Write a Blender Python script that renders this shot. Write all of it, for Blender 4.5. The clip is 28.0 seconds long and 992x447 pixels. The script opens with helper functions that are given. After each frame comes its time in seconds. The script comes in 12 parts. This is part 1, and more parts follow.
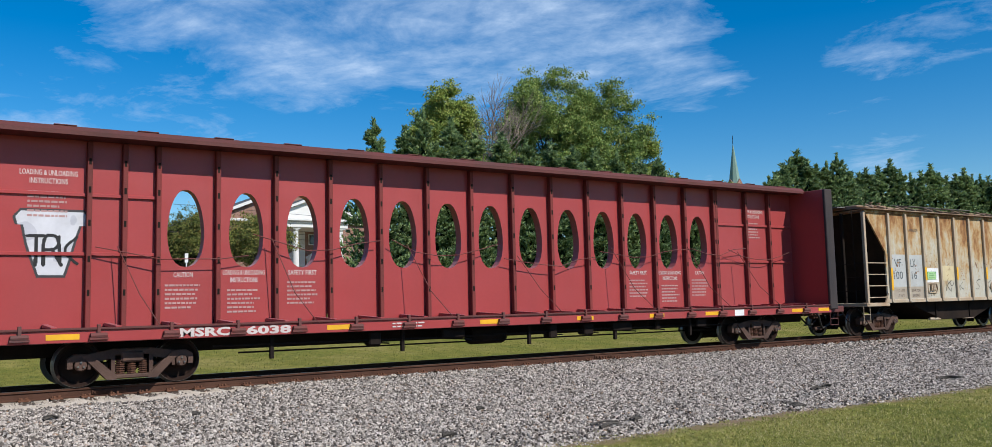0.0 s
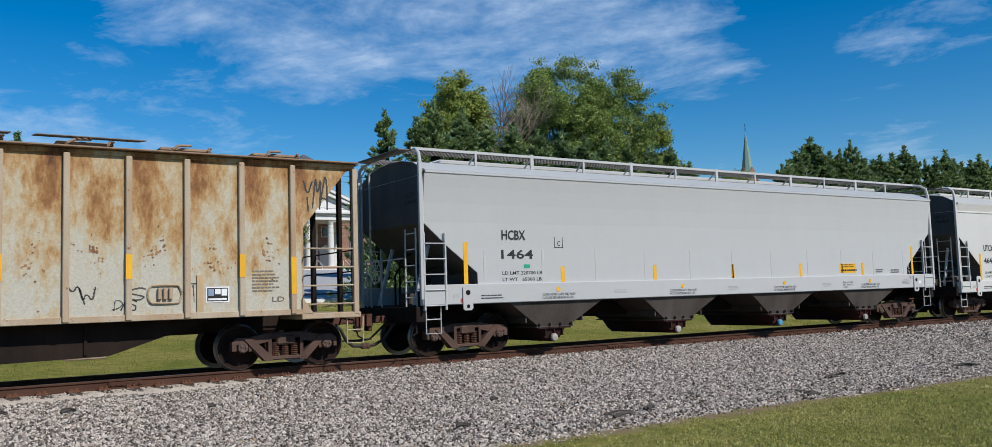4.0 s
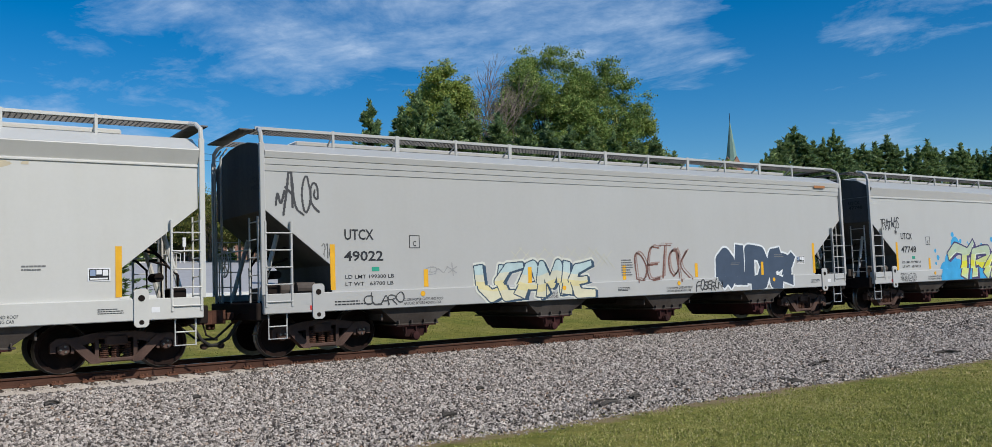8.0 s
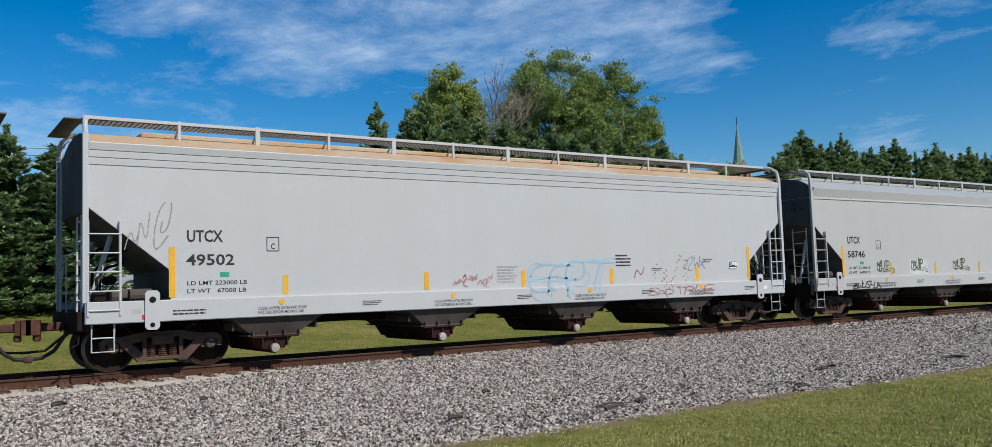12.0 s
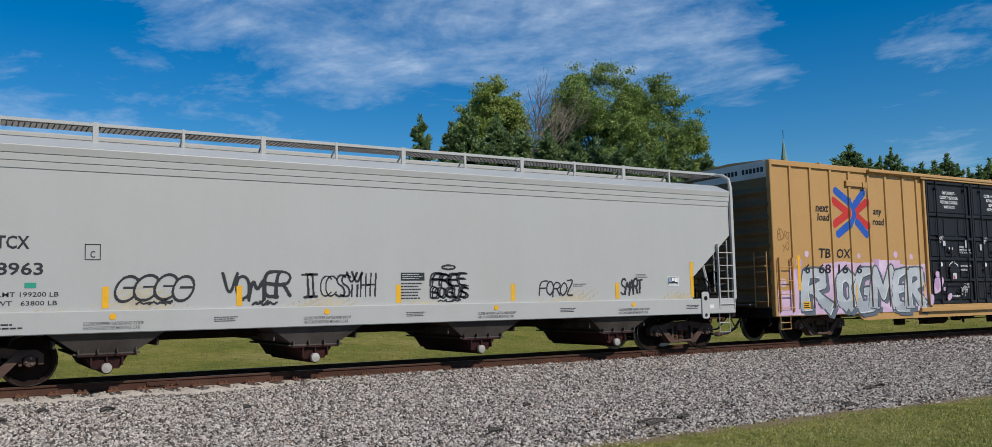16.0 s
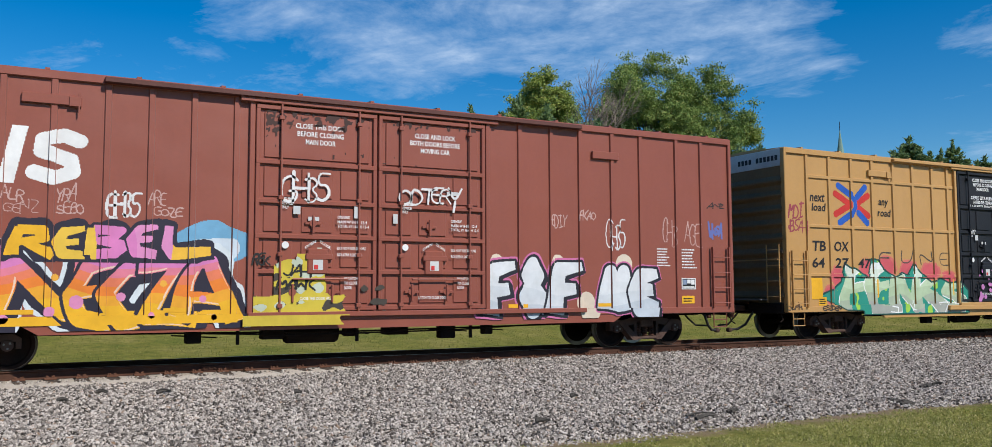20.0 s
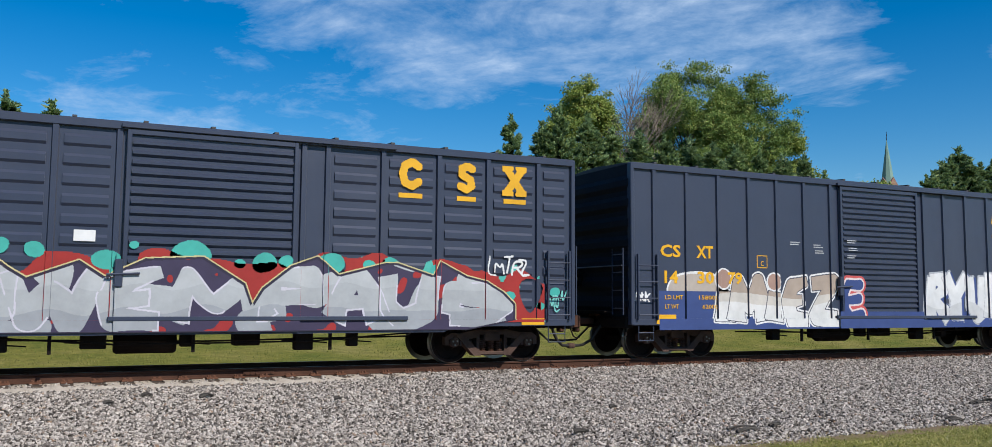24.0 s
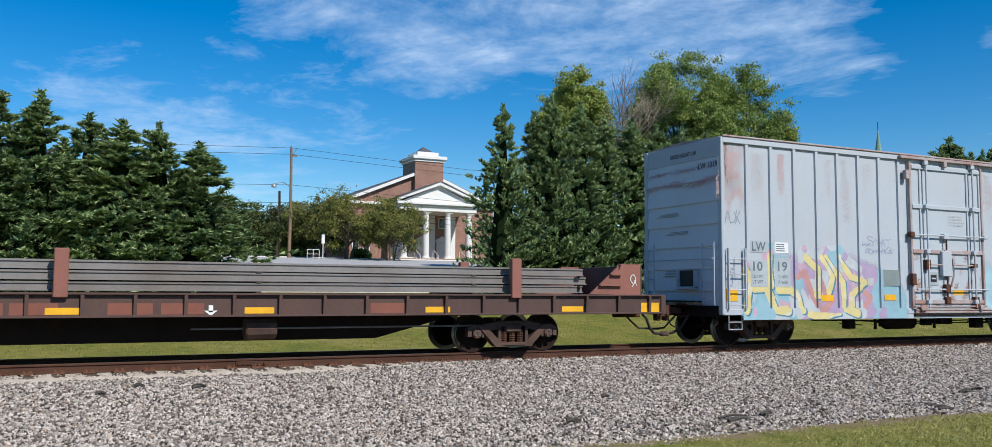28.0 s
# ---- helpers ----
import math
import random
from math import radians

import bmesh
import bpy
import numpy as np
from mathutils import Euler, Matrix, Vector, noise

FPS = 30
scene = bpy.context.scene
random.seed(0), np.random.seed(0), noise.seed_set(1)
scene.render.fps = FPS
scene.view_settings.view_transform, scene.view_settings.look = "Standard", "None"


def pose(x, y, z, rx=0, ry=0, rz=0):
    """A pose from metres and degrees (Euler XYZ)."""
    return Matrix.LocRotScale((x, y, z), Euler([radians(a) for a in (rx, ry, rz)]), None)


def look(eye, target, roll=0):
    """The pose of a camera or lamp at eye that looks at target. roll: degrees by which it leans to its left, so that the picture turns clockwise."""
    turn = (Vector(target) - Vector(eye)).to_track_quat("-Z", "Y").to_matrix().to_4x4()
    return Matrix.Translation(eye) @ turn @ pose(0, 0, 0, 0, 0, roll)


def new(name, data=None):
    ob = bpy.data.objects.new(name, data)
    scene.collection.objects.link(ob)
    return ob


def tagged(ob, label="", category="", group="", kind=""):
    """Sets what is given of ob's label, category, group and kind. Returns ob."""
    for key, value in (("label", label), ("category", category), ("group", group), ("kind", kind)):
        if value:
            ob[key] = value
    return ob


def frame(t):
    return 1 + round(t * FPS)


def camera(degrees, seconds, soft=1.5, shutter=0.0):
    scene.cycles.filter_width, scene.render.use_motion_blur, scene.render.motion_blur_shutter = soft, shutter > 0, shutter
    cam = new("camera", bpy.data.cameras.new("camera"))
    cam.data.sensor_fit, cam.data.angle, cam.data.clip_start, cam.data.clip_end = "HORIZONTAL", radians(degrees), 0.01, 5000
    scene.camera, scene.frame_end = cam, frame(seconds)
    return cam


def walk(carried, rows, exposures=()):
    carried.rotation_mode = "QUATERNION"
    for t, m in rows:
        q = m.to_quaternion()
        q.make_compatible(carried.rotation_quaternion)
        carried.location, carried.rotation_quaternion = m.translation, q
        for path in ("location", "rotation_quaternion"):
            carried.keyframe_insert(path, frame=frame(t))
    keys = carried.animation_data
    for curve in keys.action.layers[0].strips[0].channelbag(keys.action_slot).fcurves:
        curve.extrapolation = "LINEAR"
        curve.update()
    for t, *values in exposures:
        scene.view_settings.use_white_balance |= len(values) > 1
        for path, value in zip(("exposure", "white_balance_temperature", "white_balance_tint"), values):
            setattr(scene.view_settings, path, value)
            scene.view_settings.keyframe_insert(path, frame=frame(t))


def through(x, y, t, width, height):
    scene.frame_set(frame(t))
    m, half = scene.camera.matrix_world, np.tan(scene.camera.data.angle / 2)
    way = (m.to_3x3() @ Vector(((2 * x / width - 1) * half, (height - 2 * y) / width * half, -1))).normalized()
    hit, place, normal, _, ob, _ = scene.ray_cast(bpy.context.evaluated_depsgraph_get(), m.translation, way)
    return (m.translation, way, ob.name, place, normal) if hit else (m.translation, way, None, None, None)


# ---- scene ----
# The camera stands beside the track; x runs along the rails, y away from the camera, z = 0 is the top of the rails.
cam = camera(58.70, 28.0, soft=0.6)
EYE = (0.0, -18.677, 1.342)


def aim(yaw, pitch, roll):
    return pose(*EYE, 0, 0, -yaw) @ pose(0, 0, 0, 90 + pitch, 0, 0) @ pose(0, 0, 0, 0, 0, roll)


walk(cam, [(t, aim(y, p, r)) for t, y, p, r in (
    (0.0, 34.41, 5.25, -1.36),
    (0.5, 34.47, 5.27, -1.36),
    (1.0, 34.45, 5.28, -1.39),
    (1.5, 34.41, 5.23, -1.43),
    (2.0, 34.20, 5.22, -1.46),
    (2.5, 33.99, 5.17, -1.44),
    (3.0, 33.85, 5.07, -1.54),
    (3.5, 33.67, 4.85, -1.73),
    (5.5, 33.68, 4.28, -1.89),
    (6.0, 33.84, 4.15, -1.95),
    (6.5, 34.10, 4.03, -2.01),
    (7.0, 34.26, 3.98, -2.07),
    (7.5, 34.33, 3.96, -2.07),
    (8.0, 34.53, 3.98, -2.05),
    (8.5, 34.74, 3.97, -1.95),
    (9.0, 34.82, 3.98, -2.05),
    (9.5, 34.91, 4.01, -2.03),
    (10.0, 34.88, 3.97, -1.96),
    (10.5, 34.88, 3.94, -1.89),
    (11.0, 34.77, 3.87, -1.98),
    (11.5, 34.55, 3.92, -1.94),
    (12.0, 34.12, 4.18, -1.84),
    (12.5, 33.02, 5.09, -1.83),
    (14.5, 31.59, 5.46, -2.10),
    (15.0, 31.39, 5.49, -1.96),
    (15.5, 31.31, 5.32, -1.47),
    (16.0, 31.39, 5.07, -1.10),
    (16.5, 31.26, 4.86, -0.98),
    (17.0, 31.15, 4.73, -0.85),
    (17.5, 30.85, 4.67, -0.78),
    (18.0, 30.39, 4.49, -0.66),
    (18.5, 29.85, 4.50, -0.47),
    (19.0, 29.28, 4.46, -0.29),
    (19.5, 28.58, 4.47, -0.33),
    (20.0, 28.19, 4.47, -0.24),
    (20.5, 27.44, 4.53, -0.09),
    (21.0, 27.08, 4.65, -0.06),
    (21.5, 26.61, 4.80, -0.07),
    (22.0, 26.34, 5.00, -0.09),
    (22.5, 26.11, 5.16, 0.01),
    (24.5, 25.49, 4.90, 0.49),
    (25.0, 25.42, 4.73, 0.57),
    (25.5, 25.51, 4.67, 0.53),
    (26.0, 25.63, 4.68, 0.56),
    (26.5, 25.76, 4.67, 0.50),
    (27.0, 25.92, 4.54, 0.46),
    (27.5, 26.08, 4.46, 0.39),
    (28.0, 26.10, 4.42, 0.30),
)], exposures=((0.0, 0.08), (1.0, 0.08), (3.0, -0.08), (6.0, -0.14), (8.0, -0.2), (11.0, -0.2), (12.0, -0.15), (16.0, -0.30), (17.0, -0.2), (19.0, -0.04), (22.0, -0.12), (25.0, 0.04), (28.0, 0.10)))

# metres that the train has run, every half second
RUN = [0.00, 5.59, 11.18, 16.77, 22.34, 27.91, 33.49, 39.07, 44.68, 50.30, 55.95, 61.62, 67.30, 72.99, 78.71, 84.43, 90.16, 95.88, 101.57, 107.24, 112.86, 118.43, 123.94, 129.51, 135.11, 140.73, 146.38, 152.04, 157.72, 163.41, 169.12, 174.85, 180.58, 186.26, 191.89, 197.49, 203.10, 208.68, 214.25, 219.77, 225.32, 230.94, 236.56, 242.16, 247.75, 253.34, 258.94, 264.53, 270.13, 275.73, 281.33, 286.92, 292.51, 298.06, 303.57, 309.05, 314.48]

# ---- light ----
SUN_AZ, SUN_EL = 18.0, 42.0      # degrees from the -y axis towards +x, and above the horizon
sun_way = Vector((math.sin(radians(SUN_AZ)) * math.cos(radians(SUN_EL)), -math.cos(radians(SUN_AZ)) * math.cos(radians(SUN_EL)), math.sin(radians(SUN_EL))))
sun = new("sun", bpy.data.lights.new("sun", "SUN"))
sun.data.energy, sun.data.angle, sun.data.color = 5.0, radians(0.53), (1.0, 0.95, 0.87)
sun.matrix_world = look((0, 0, 40), Vector((0, 0, 40)) - sun_way)
scene.view_settings.exposure = 0.0


def sky_world():
    w = bpy.data.worlds.new("sky")
    w.use_nodes = True
    nt = w.node_tree
    n, l = nt.nodes, nt.links
    n.clear()
    out, bg = n.new("ShaderNodeOutputWorld"), n.new("ShaderNodeBackground")
    sky = n.new("ShaderNodeTexSky")
    sky.sky_type, sky.sun_disc = "NISHITA", False
    sky.sun_elevation, sky.sun_rotation = radians(SUN_EL), radians(180 - SUN_AZ)
    sky.air_density, sky.dust_density, sky.ozone_density = 1.0, 0.15, 4.0
    hue = n.new("ShaderNodeHueSaturation")
    hue.inputs["Saturation"].default_value, hue.inputs["Value"].default_value = 1.48, 1.0
    hue.inputs["Hue"].default_value = 0.502
    l.new(sky.outputs[0], hue.inputs["Color"])
    co = n.new("ShaderNodeTexCoord")
    sep = n.new("ShaderNodeSeparateXYZ")
    l.new(co.outputs["Generated"], sep.inputs[0])

    def m(op, a, b=None, c=None):
        q = n.new("ShaderNodeMath")
        q.operation = op
        for i, v in enumerate((a, b, c)):
            if v is None:
                continue
            if isinstance(v, (int, float)):
                q.inputs[i].default_value = v
            else:
                l.new(v, q.inputs[i])
        return q.outputs[0]
    # a flat layer of cloud overhead, seen in perspective
    zz = m("MAXIMUM", m("ADD", sep.outputs[2], 0.06), 0.03)
    u, v = m("DIVIDE", sep.outputs[0], zz), m("DIVIDE", sep.outputs[1], zz)
    cmb = n.new("ShaderNodeCombineXYZ")
    l.new(u, cmb.inputs[0]), l.new(v, cmb.inputs[1])

    def fbm(scale, detail, rough, stretch=(1, 1, 1), turn=0.0, shift=(0, 0, 0), warp=0.0):
        mp = n.new("ShaderNodeMapping")
        mp.inputs["Rotation"].default_value[2] = radians(turn)
        mp.inputs["Scale"].default_value, mp.inputs["Location"].default_value = stretch, shift
        l.new(cmb.outputs[0], mp.inputs[0])
        t = n.new("ShaderNodeTexNoise")
        t.inputs["Scale"].default_value, t.inputs["Detail"].default_value, t.inputs["Roughness"].default_value = scale, detail, rough
        t.inputs["Distortion"].default_value = warp
        l.new(mp.outputs[0], t.inputs["Vector"])
        return t.outputs[0]
    big = fbm(0.42, 2, 0.5, (1, 1, 1), 20, CLOUD_SHIFT)
    fine = fbm(2.4, 8, 0.66, (1.0, 0.8, 1), 62, (3, 1, 0), 0.35)
    puff = fbm(8.5, 5, 0.62, (1, 0.9, 1), 55, (0, 0, 0), 0.3)
    # a broad mottled bank overhead with a clear lane in it, thinning towards the horizon
    reach = m("SUBTRACT", m("ADD", m("MULTIPLY", u, 0.29), 2.62), v)
    bank = m("SUBTRACT", m("MINIMUM", m("MAXIMUM", m("MULTIPLY", reach, 0.5), -0.17), 0.15), m("MINIMUM", m("MAXIMUM", m("MULTIPLY", m("SUBTRACT", reach, 1.2), 0.6), 0.0), 0.4))
    lane = m("MAXIMUM", m("SUBTRACT", 1.0, m("MULTIPLY", m("ABSOLUTE", m("SUBTRACT", m("DIVIDE", u, m("MAXIMUM", v, 0.05)), 1.29)), 6.0)), 0.0)
    low = m("MAXIMUM", m("SUBTRACT", 1.0, m("MULTIPLY", m("ABSOLUTE", m("SUBTRACT", m("DIVIDE", u, m("MAXIMUM", v, 0.05)), 0.06)), 2.6)), 0.0)
    low = m("MULTIPLY", low, m("MINIMUM", m("MAXIMUM", m("SUBTRACT", v, 2.75), 0.0), 1.0))
    bank = m("ADD", m("SUBTRACT", bank, m("MULTIPLY", lane, 0.2)), m("MULTIPLY", low, 0.33))
    bank = m("ADD", bank, m("MULTIPLY", m("MINIMUM", m("MAXIMUM", m("MULTIPLY", m("SUBTRACT", m("DIVIDE", u, m("MAXIMUM", v, 0.05)), 1.38), 4.0), 0.0), m("MINIMUM", m("MAXIMUM", m("MULTIPLY", m("ADD", reach, -0.8), 2.0), 0.0), 1.0)), 0.26))
    clear = m("MINIMUM", m("MAXIMUM", m("MULTIPLY", m("SUBTRACT", m("DIVIDE", u, m("MAXIMUM", v, 0.05)), 1.3), 4.0), 0.0), 1.0)
    clear = m("MULTIPLY", clear, m("MINIMUM", m("MAXIMUM", m("MULTIPLY", m("SUBTRACT", 0.95, reach), 2.0), 0.0), 1.0))
    bank = m("SUBTRACT", bank, m("MULTIPLY", clear, 0.16))
    # clear blue low in the sky beyond the bank
    side = m("MINIMUM", m("MAXIMUM", m("MULTIPLY", m("SUBTRACT", m("DIVIDE", u, m("MAXIMUM", v, 0.05)), 0.5), 5.0), 0.0), 1.0)
    under = m("MINIMUM", m("MAXIMUM", m("MULTIPLY", m("SUBTRACT", 0.235, sep.outputs[2]), 14.0), 0.0), 1.0)
    bank = m("SUBTRACT", bank, m("MULTIPLY", m("MULTIPLY", side, under), 0.24))
    veil = m("MULTIPLY", m("ADD", m("SUBTRACT", m("ADD", m("MULTIPLY", big, 0.75), m("MULTIPLY", fine, 0.95)), 0.84), bank), 2.6)
    amount = m("MULTIPLY", m("MINIMUM", m("MAXIMUM", veil, 0.0), 1.0), m("ADD", m("MULTIPLY", puff, 1.5), 0.0))
    fade = m("MINIMUM", m("MAXIMUM", m("MULTIPLY", m("SUBTRACT", sep.outputs[2], 0.01), 14.0), 0.0), 1.0)
    amount = m("MINIMUM", m("MULTIPLY", m("MULTIPLY", amount, fade), 0.85), 0.8)
    mix = n.new("ShaderNodeMix")
    mix.data_type = "RGBA"
    l.new(amount, mix.inputs[0])
    l.new(hue.outputs[0], mix.inputs[6])
    mix.inputs[7].default_value = (5.3, 6.7, 8.7, 1)
    l.new(mix.outputs[2], bg.inputs["Color"])
    bg.inputs["Strength"].default_value = 0.112
    l.new(bg.outputs[0], out.inputs[0])
    scene.world = w


CLOUD_SHIFT = (0.35, 0.2, 0.0)
sky_world()


# ---- materials ----
def node_mat(name):
    m = bpy.data.materials.new(name)
    m.use_nodes = True
    return m, m.node_tree.nodes, m.node_tree.links, m.node_tree.nodes["Principled BSDF"]


def ramp(n, stops):
    r = n.new("ShaderNodeValToRGB")
    e = r.color_ramp.elements
    while len(e) < len(stops):
        e.new(0.5)
    for k, (p, c) in zip(e, stops):
        k.position, k.color = p, (*c, 1) if len(c) == 3 else c
    return r


def noise_tex(n, l, vec, scale, detail=4.0, rough=0.55, stretch=(1, 1, 1)):
    mp = n.new("ShaderNodeMapping")
    mp.inputs["Scale"].default_value = stretch
    l.new(vec, mp.inputs[0])
    t = n.new("ShaderNodeTexNoise")
    t.inputs["Scale"].default_value, t.inputs["Detail"].default_value, t.inputs["Roughness"].default_value = scale, detail, rough
    l.new(mp.outputs[0], t.inputs["Vector"])
    return t


def mixc(n, l, fac, a, b, mode="MIX"):
    x = n.new("ShaderNodeMix")
    x.data_type, x.blend_type = "RGBA", mode
    for sock, v in ((0, fac), (6, a), (7, b)):
        if isinstance(v, (int, float)):
            x.inputs[sock].default_value = v
        elif isinstance(v, tuple):
            x.inputs[sock].default_value = (*v, 1)
        else:
            l.new(v, x.inputs[sock])
    return x.outputs[2]


def coat(name, base, worn, dirt=0.45, scale=1.2, rough=0.5, metal=0.0, bump=0.15, streak=True, speck=0.0, speck_col=(0.2, 0.08, 0.03), spread=0.12, spec=0.35, grain=0.8, dent=0.0, sheen=0.0):
    """Painted or bare surface: a base colour, a second colour in soft vertical runs and patches, and optional specks of rust."""
    base, worn = tuple(c * 0.88 for c in base), tuple(c * 0.88 for c in worn)
    m, n, l, b = node_mat(name)
    co = n.new("ShaderNodeTexCoord").outputs["Object"]
    runs = noise_tex(n, l, co, scale, 6, 0.62, (1.6, 1.6, 0.22) if streak else (1, 1, 1))
    patch = noise_tex(n, l, co, scale * 0.45, 4, 0.6)
    fine = noise_tex(n, l, co, scale * 18, 3, 0.6)
    lo = 1.0 - dirt
    r1 = ramp(n, [(max(lo - spread - 0.12, 0.0), (0, 0, 0)), (min(lo + spread, 1.0), (1, 1, 1))])
    add = n.new("ShaderNodeMath")
    add.operation = "MULTIPLY_ADD"
    l.new(runs.outputs[0], add.inputs[0])
    add.inputs[1].default_value = 0.6
    mul = n.new("ShaderNodeMath")
    mul.operation = "MULTIPLY"
    l.new(patch.outputs[0], mul.inputs[0])
    mul.inputs[1].default_value = 0.45
    l.new(mul.outputs[0], add.inputs[2])
    l.new(add.outputs[0], r1.inputs[0])
    c = mixc(n, l, r1.outputs[0], base, worn)
    f2 = ramp(n, [(0.3, (0.86, 0.86, 0.86)), (0.75, (1.08, 1.08, 1.08))])
    l.new(fine.outputs[0], f2.inputs[0])
    c = mixc(n, l, grain, c, f2.outputs[0], "MULTIPLY")
    if speck:
        sp = noise_tex(n, l, co, scale * 5, 5, 0.7)
        r3 = ramp(n, [(0.66 - speck * 0.3, (0, 0, 0)), (0.72 - speck * 0.25, (1, 1, 1))])
        l.new(sp.outputs[0], r3.inputs[0])
        c = mixc(n, l, r3.outputs[0], c, speck_col)
    l.new(c, b.inputs["Base Color"])
    rr = ramp(n, [(0.2, (rough * 0.8,) * 3), (0.8, (min(rough * 1.25, 1),) * 3)])
    l.new(patch.outputs[0], rr.inputs[0])
    l.new(rr.outputs[0], b.inputs["Roughness"])
    b.inputs["Metallic"].default_value = metal
    b.inputs["Specular IOR Level"].default_value = spec
    b.inputs["Sheen Weight"].default_value, b.inputs["Sheen Roughness"].default_value = sheen, 0.55
    if bump:
        bp = n.new("ShaderNodeBump")
        bp.inputs["Strength"].default_value, bp.inputs["Distance"].default_value = bump, 0.02
        l.new(fine.outputs[0], bp.inputs["Height"])
        if dent:
            dn = n.new("ShaderNodeBump")
            dn.inputs["Strength"].default_value, dn.inputs["Distance"].default_value = dent, 0.06
            soft = noise_tex(n, l, co, 1.3, 1, 0.4)
            l.new(soft.outputs[0], dn.inputs["Height"])
            l.new(dn.outputs[0], bp.inputs["Normal"])
        l.new(bp.outputs[0], b.inputs["Normal"])
    return m


def flat_paint(name, col, rough=0.55):
    """Spray or stencil paint: one colour with slight unevenness."""
    m, n, l, b = node_mat(name)
    co = n.new("ShaderNodeTexCoord").outputs["Object"]
    t = noise_tex(n, l, co, 2.2, 5, 0.65)
    r = ramp(n, [(0.25, tuple(c * 0.72 for c in col)), (0.75, tuple(min(c * 0.98, 1) for c in col))])
    l.new(t.outputs[0], r.inputs[0])
    l.new(r.outputs[0], b.inputs["Base Color"])
    b.inputs["Roughness"].default_value = rough
    b.inputs["Specular IOR Level"].default_value = 0.3
    return m


PAINTS = {}


def ink(r, g, bl):
    key = (r, g, bl)
    if key not in PAINTS:
        PAINTS[key] = flat_paint("paint", key)
    return PAINTS[key]


# ---- mesh building ----
class Build:
    """Collects boxes, prisms, tubes and lathed forms into one mesh."""

    def __init__(self):
        self.v, self.f, self.m = [], [], []

    def add(self, vs, fs, mat=0):
        k = len(self.v)
        self.v += [tuple(p) for p in vs]
        self.f += [tuple(k + i for i in f) for f in fs]
        self.m += [mat] * len(fs)
        return self

    def box(self, x0, x1, y0, y1, z0, z1, bev=0.0, mat=0):
        if bev <= 0:
            vs = [(x, y, z) for z in (z0, z1) for y in (y0, y1) for x in (x0, x1)]
            return self.add(vs, [(0, 2, 3, 1), (4, 5, 7, 6), (0, 1, 5, 4), (2, 6, 7, 3), (0, 4, 6, 2), (1, 3, 7, 5)], mat)
        b = min(bev, (x1 - x0) * 0.45, (y1 - y0) * 0.45, (z1 - z0) * 0.45)
        lay = []
        for z, i in ((z0, b), (z0 + b, 0), (z1 - b, 0), (z1, b)):
            a, c, d, e = x0 + i, x1 - i, y0 + i, y1 - i
            q = b if i == 0 else b * 0.5
            lay.append([(a + q, d, z), (c - q, d, z), (c, d + q, z), (c, e - q, z), (c - q, e, z), (a + q, e, z), (a, e - q, z), (a, d + q, z)])
        vs = [p for r in lay for p in r]
        fs = [tuple(range(7, -1, -1)), tuple(range(24, 32))]
        for r in range(3):
            for i in range(8):
                j = (i + 1) % 8
                fs.append((r * 8 + i, r * 8 + j, r * 8 + 8 + j, r * 8 + 8 + i))
        return self.add(vs, fs, mat)

    def loft(self, rings, mat=0, caps=True, loop=True):
        n = len(rings[0])
        vs = [p for r in rings for p in r]
        fs = []
        for a in range(len(rings) - 1):
            for i in range(n if loop else n - 1):
                j = (i + 1) % n
                fs.append((a * n + i, a * n + j, a * n + n + j, a * n + n + i))
        if caps:
            fs += [tuple(range(n - 1, -1, -1)), tuple(range((len(rings) - 1) * n, len(rings) * n))]
        return self.add(vs, fs, mat)

    def prism(self, poly, axis, a, b, mat=0):
        """poly: points in the other two axes, in the order x, y, z."""
        put = {"x": lambda p, t: (t, p[0], p[1]), "y": lambda p, t: (p[0], t, p[1]), "z": lambda p, t: (p[0], p[1], t)}[axis]
        return self.loft([[put(p, a) for p in poly], [put(p, b) for p in poly]], mat)

    def tube(self, pts, r, n=6, mat=0, r2=None):
        pts = [Vector(p) for p in pts]
        rings = []
        for i, p in enumerate(pts):
            d = (pts[min(i + 1, len(pts) - 1)] - pts[max(i - 1, 0)]).normalized()
            a = d.cross(Vector((0, 0, 1)))
            if a.length < 0.1:
                a = d.cross(Vector((0, 1, 0)))
            a.normalize()
            c = d.cross(a)
            q = r if r2 is None else r + (r2 - r) * i / (len(pts) - 1)
            rings.append([p + a * q * math.cos(t) + c * q * math.sin(t) for t in (2 * math.pi * k / n for k in range(n))])
        return self.loft(rings, mat)

    def lathe(self, prof, centre, axis="y", n=24, mat=0, mats=None):
        """prof: (radius, place along the axis) pairs."""
        cx, cy, cz = centre
        put = {"x": lambda r, h, c, s: (cx + h, cy + r * c, cz + r * s), "y": lambda r, h, c, s: (cx + r * c, cy + h, cz + r * s),
               "z": lambda r, h, c, s: (cx + r * c, cy + r * s, cz + h)}[axis]
        ang = [(math.cos(2 * math.pi * k / n), math.sin(2 * math.pi * k / n)) for k in range(n)]
        k0 = len(self.f)
        self.loft([[put(max(r, 0.001), h, c, s) for c, s in ang] for r, h in prof], mat)
        if mats:
            for i, q in enumerate(mats):
                for j in range(n):
                    self.m[k0 + i * n + j] = q
        return self

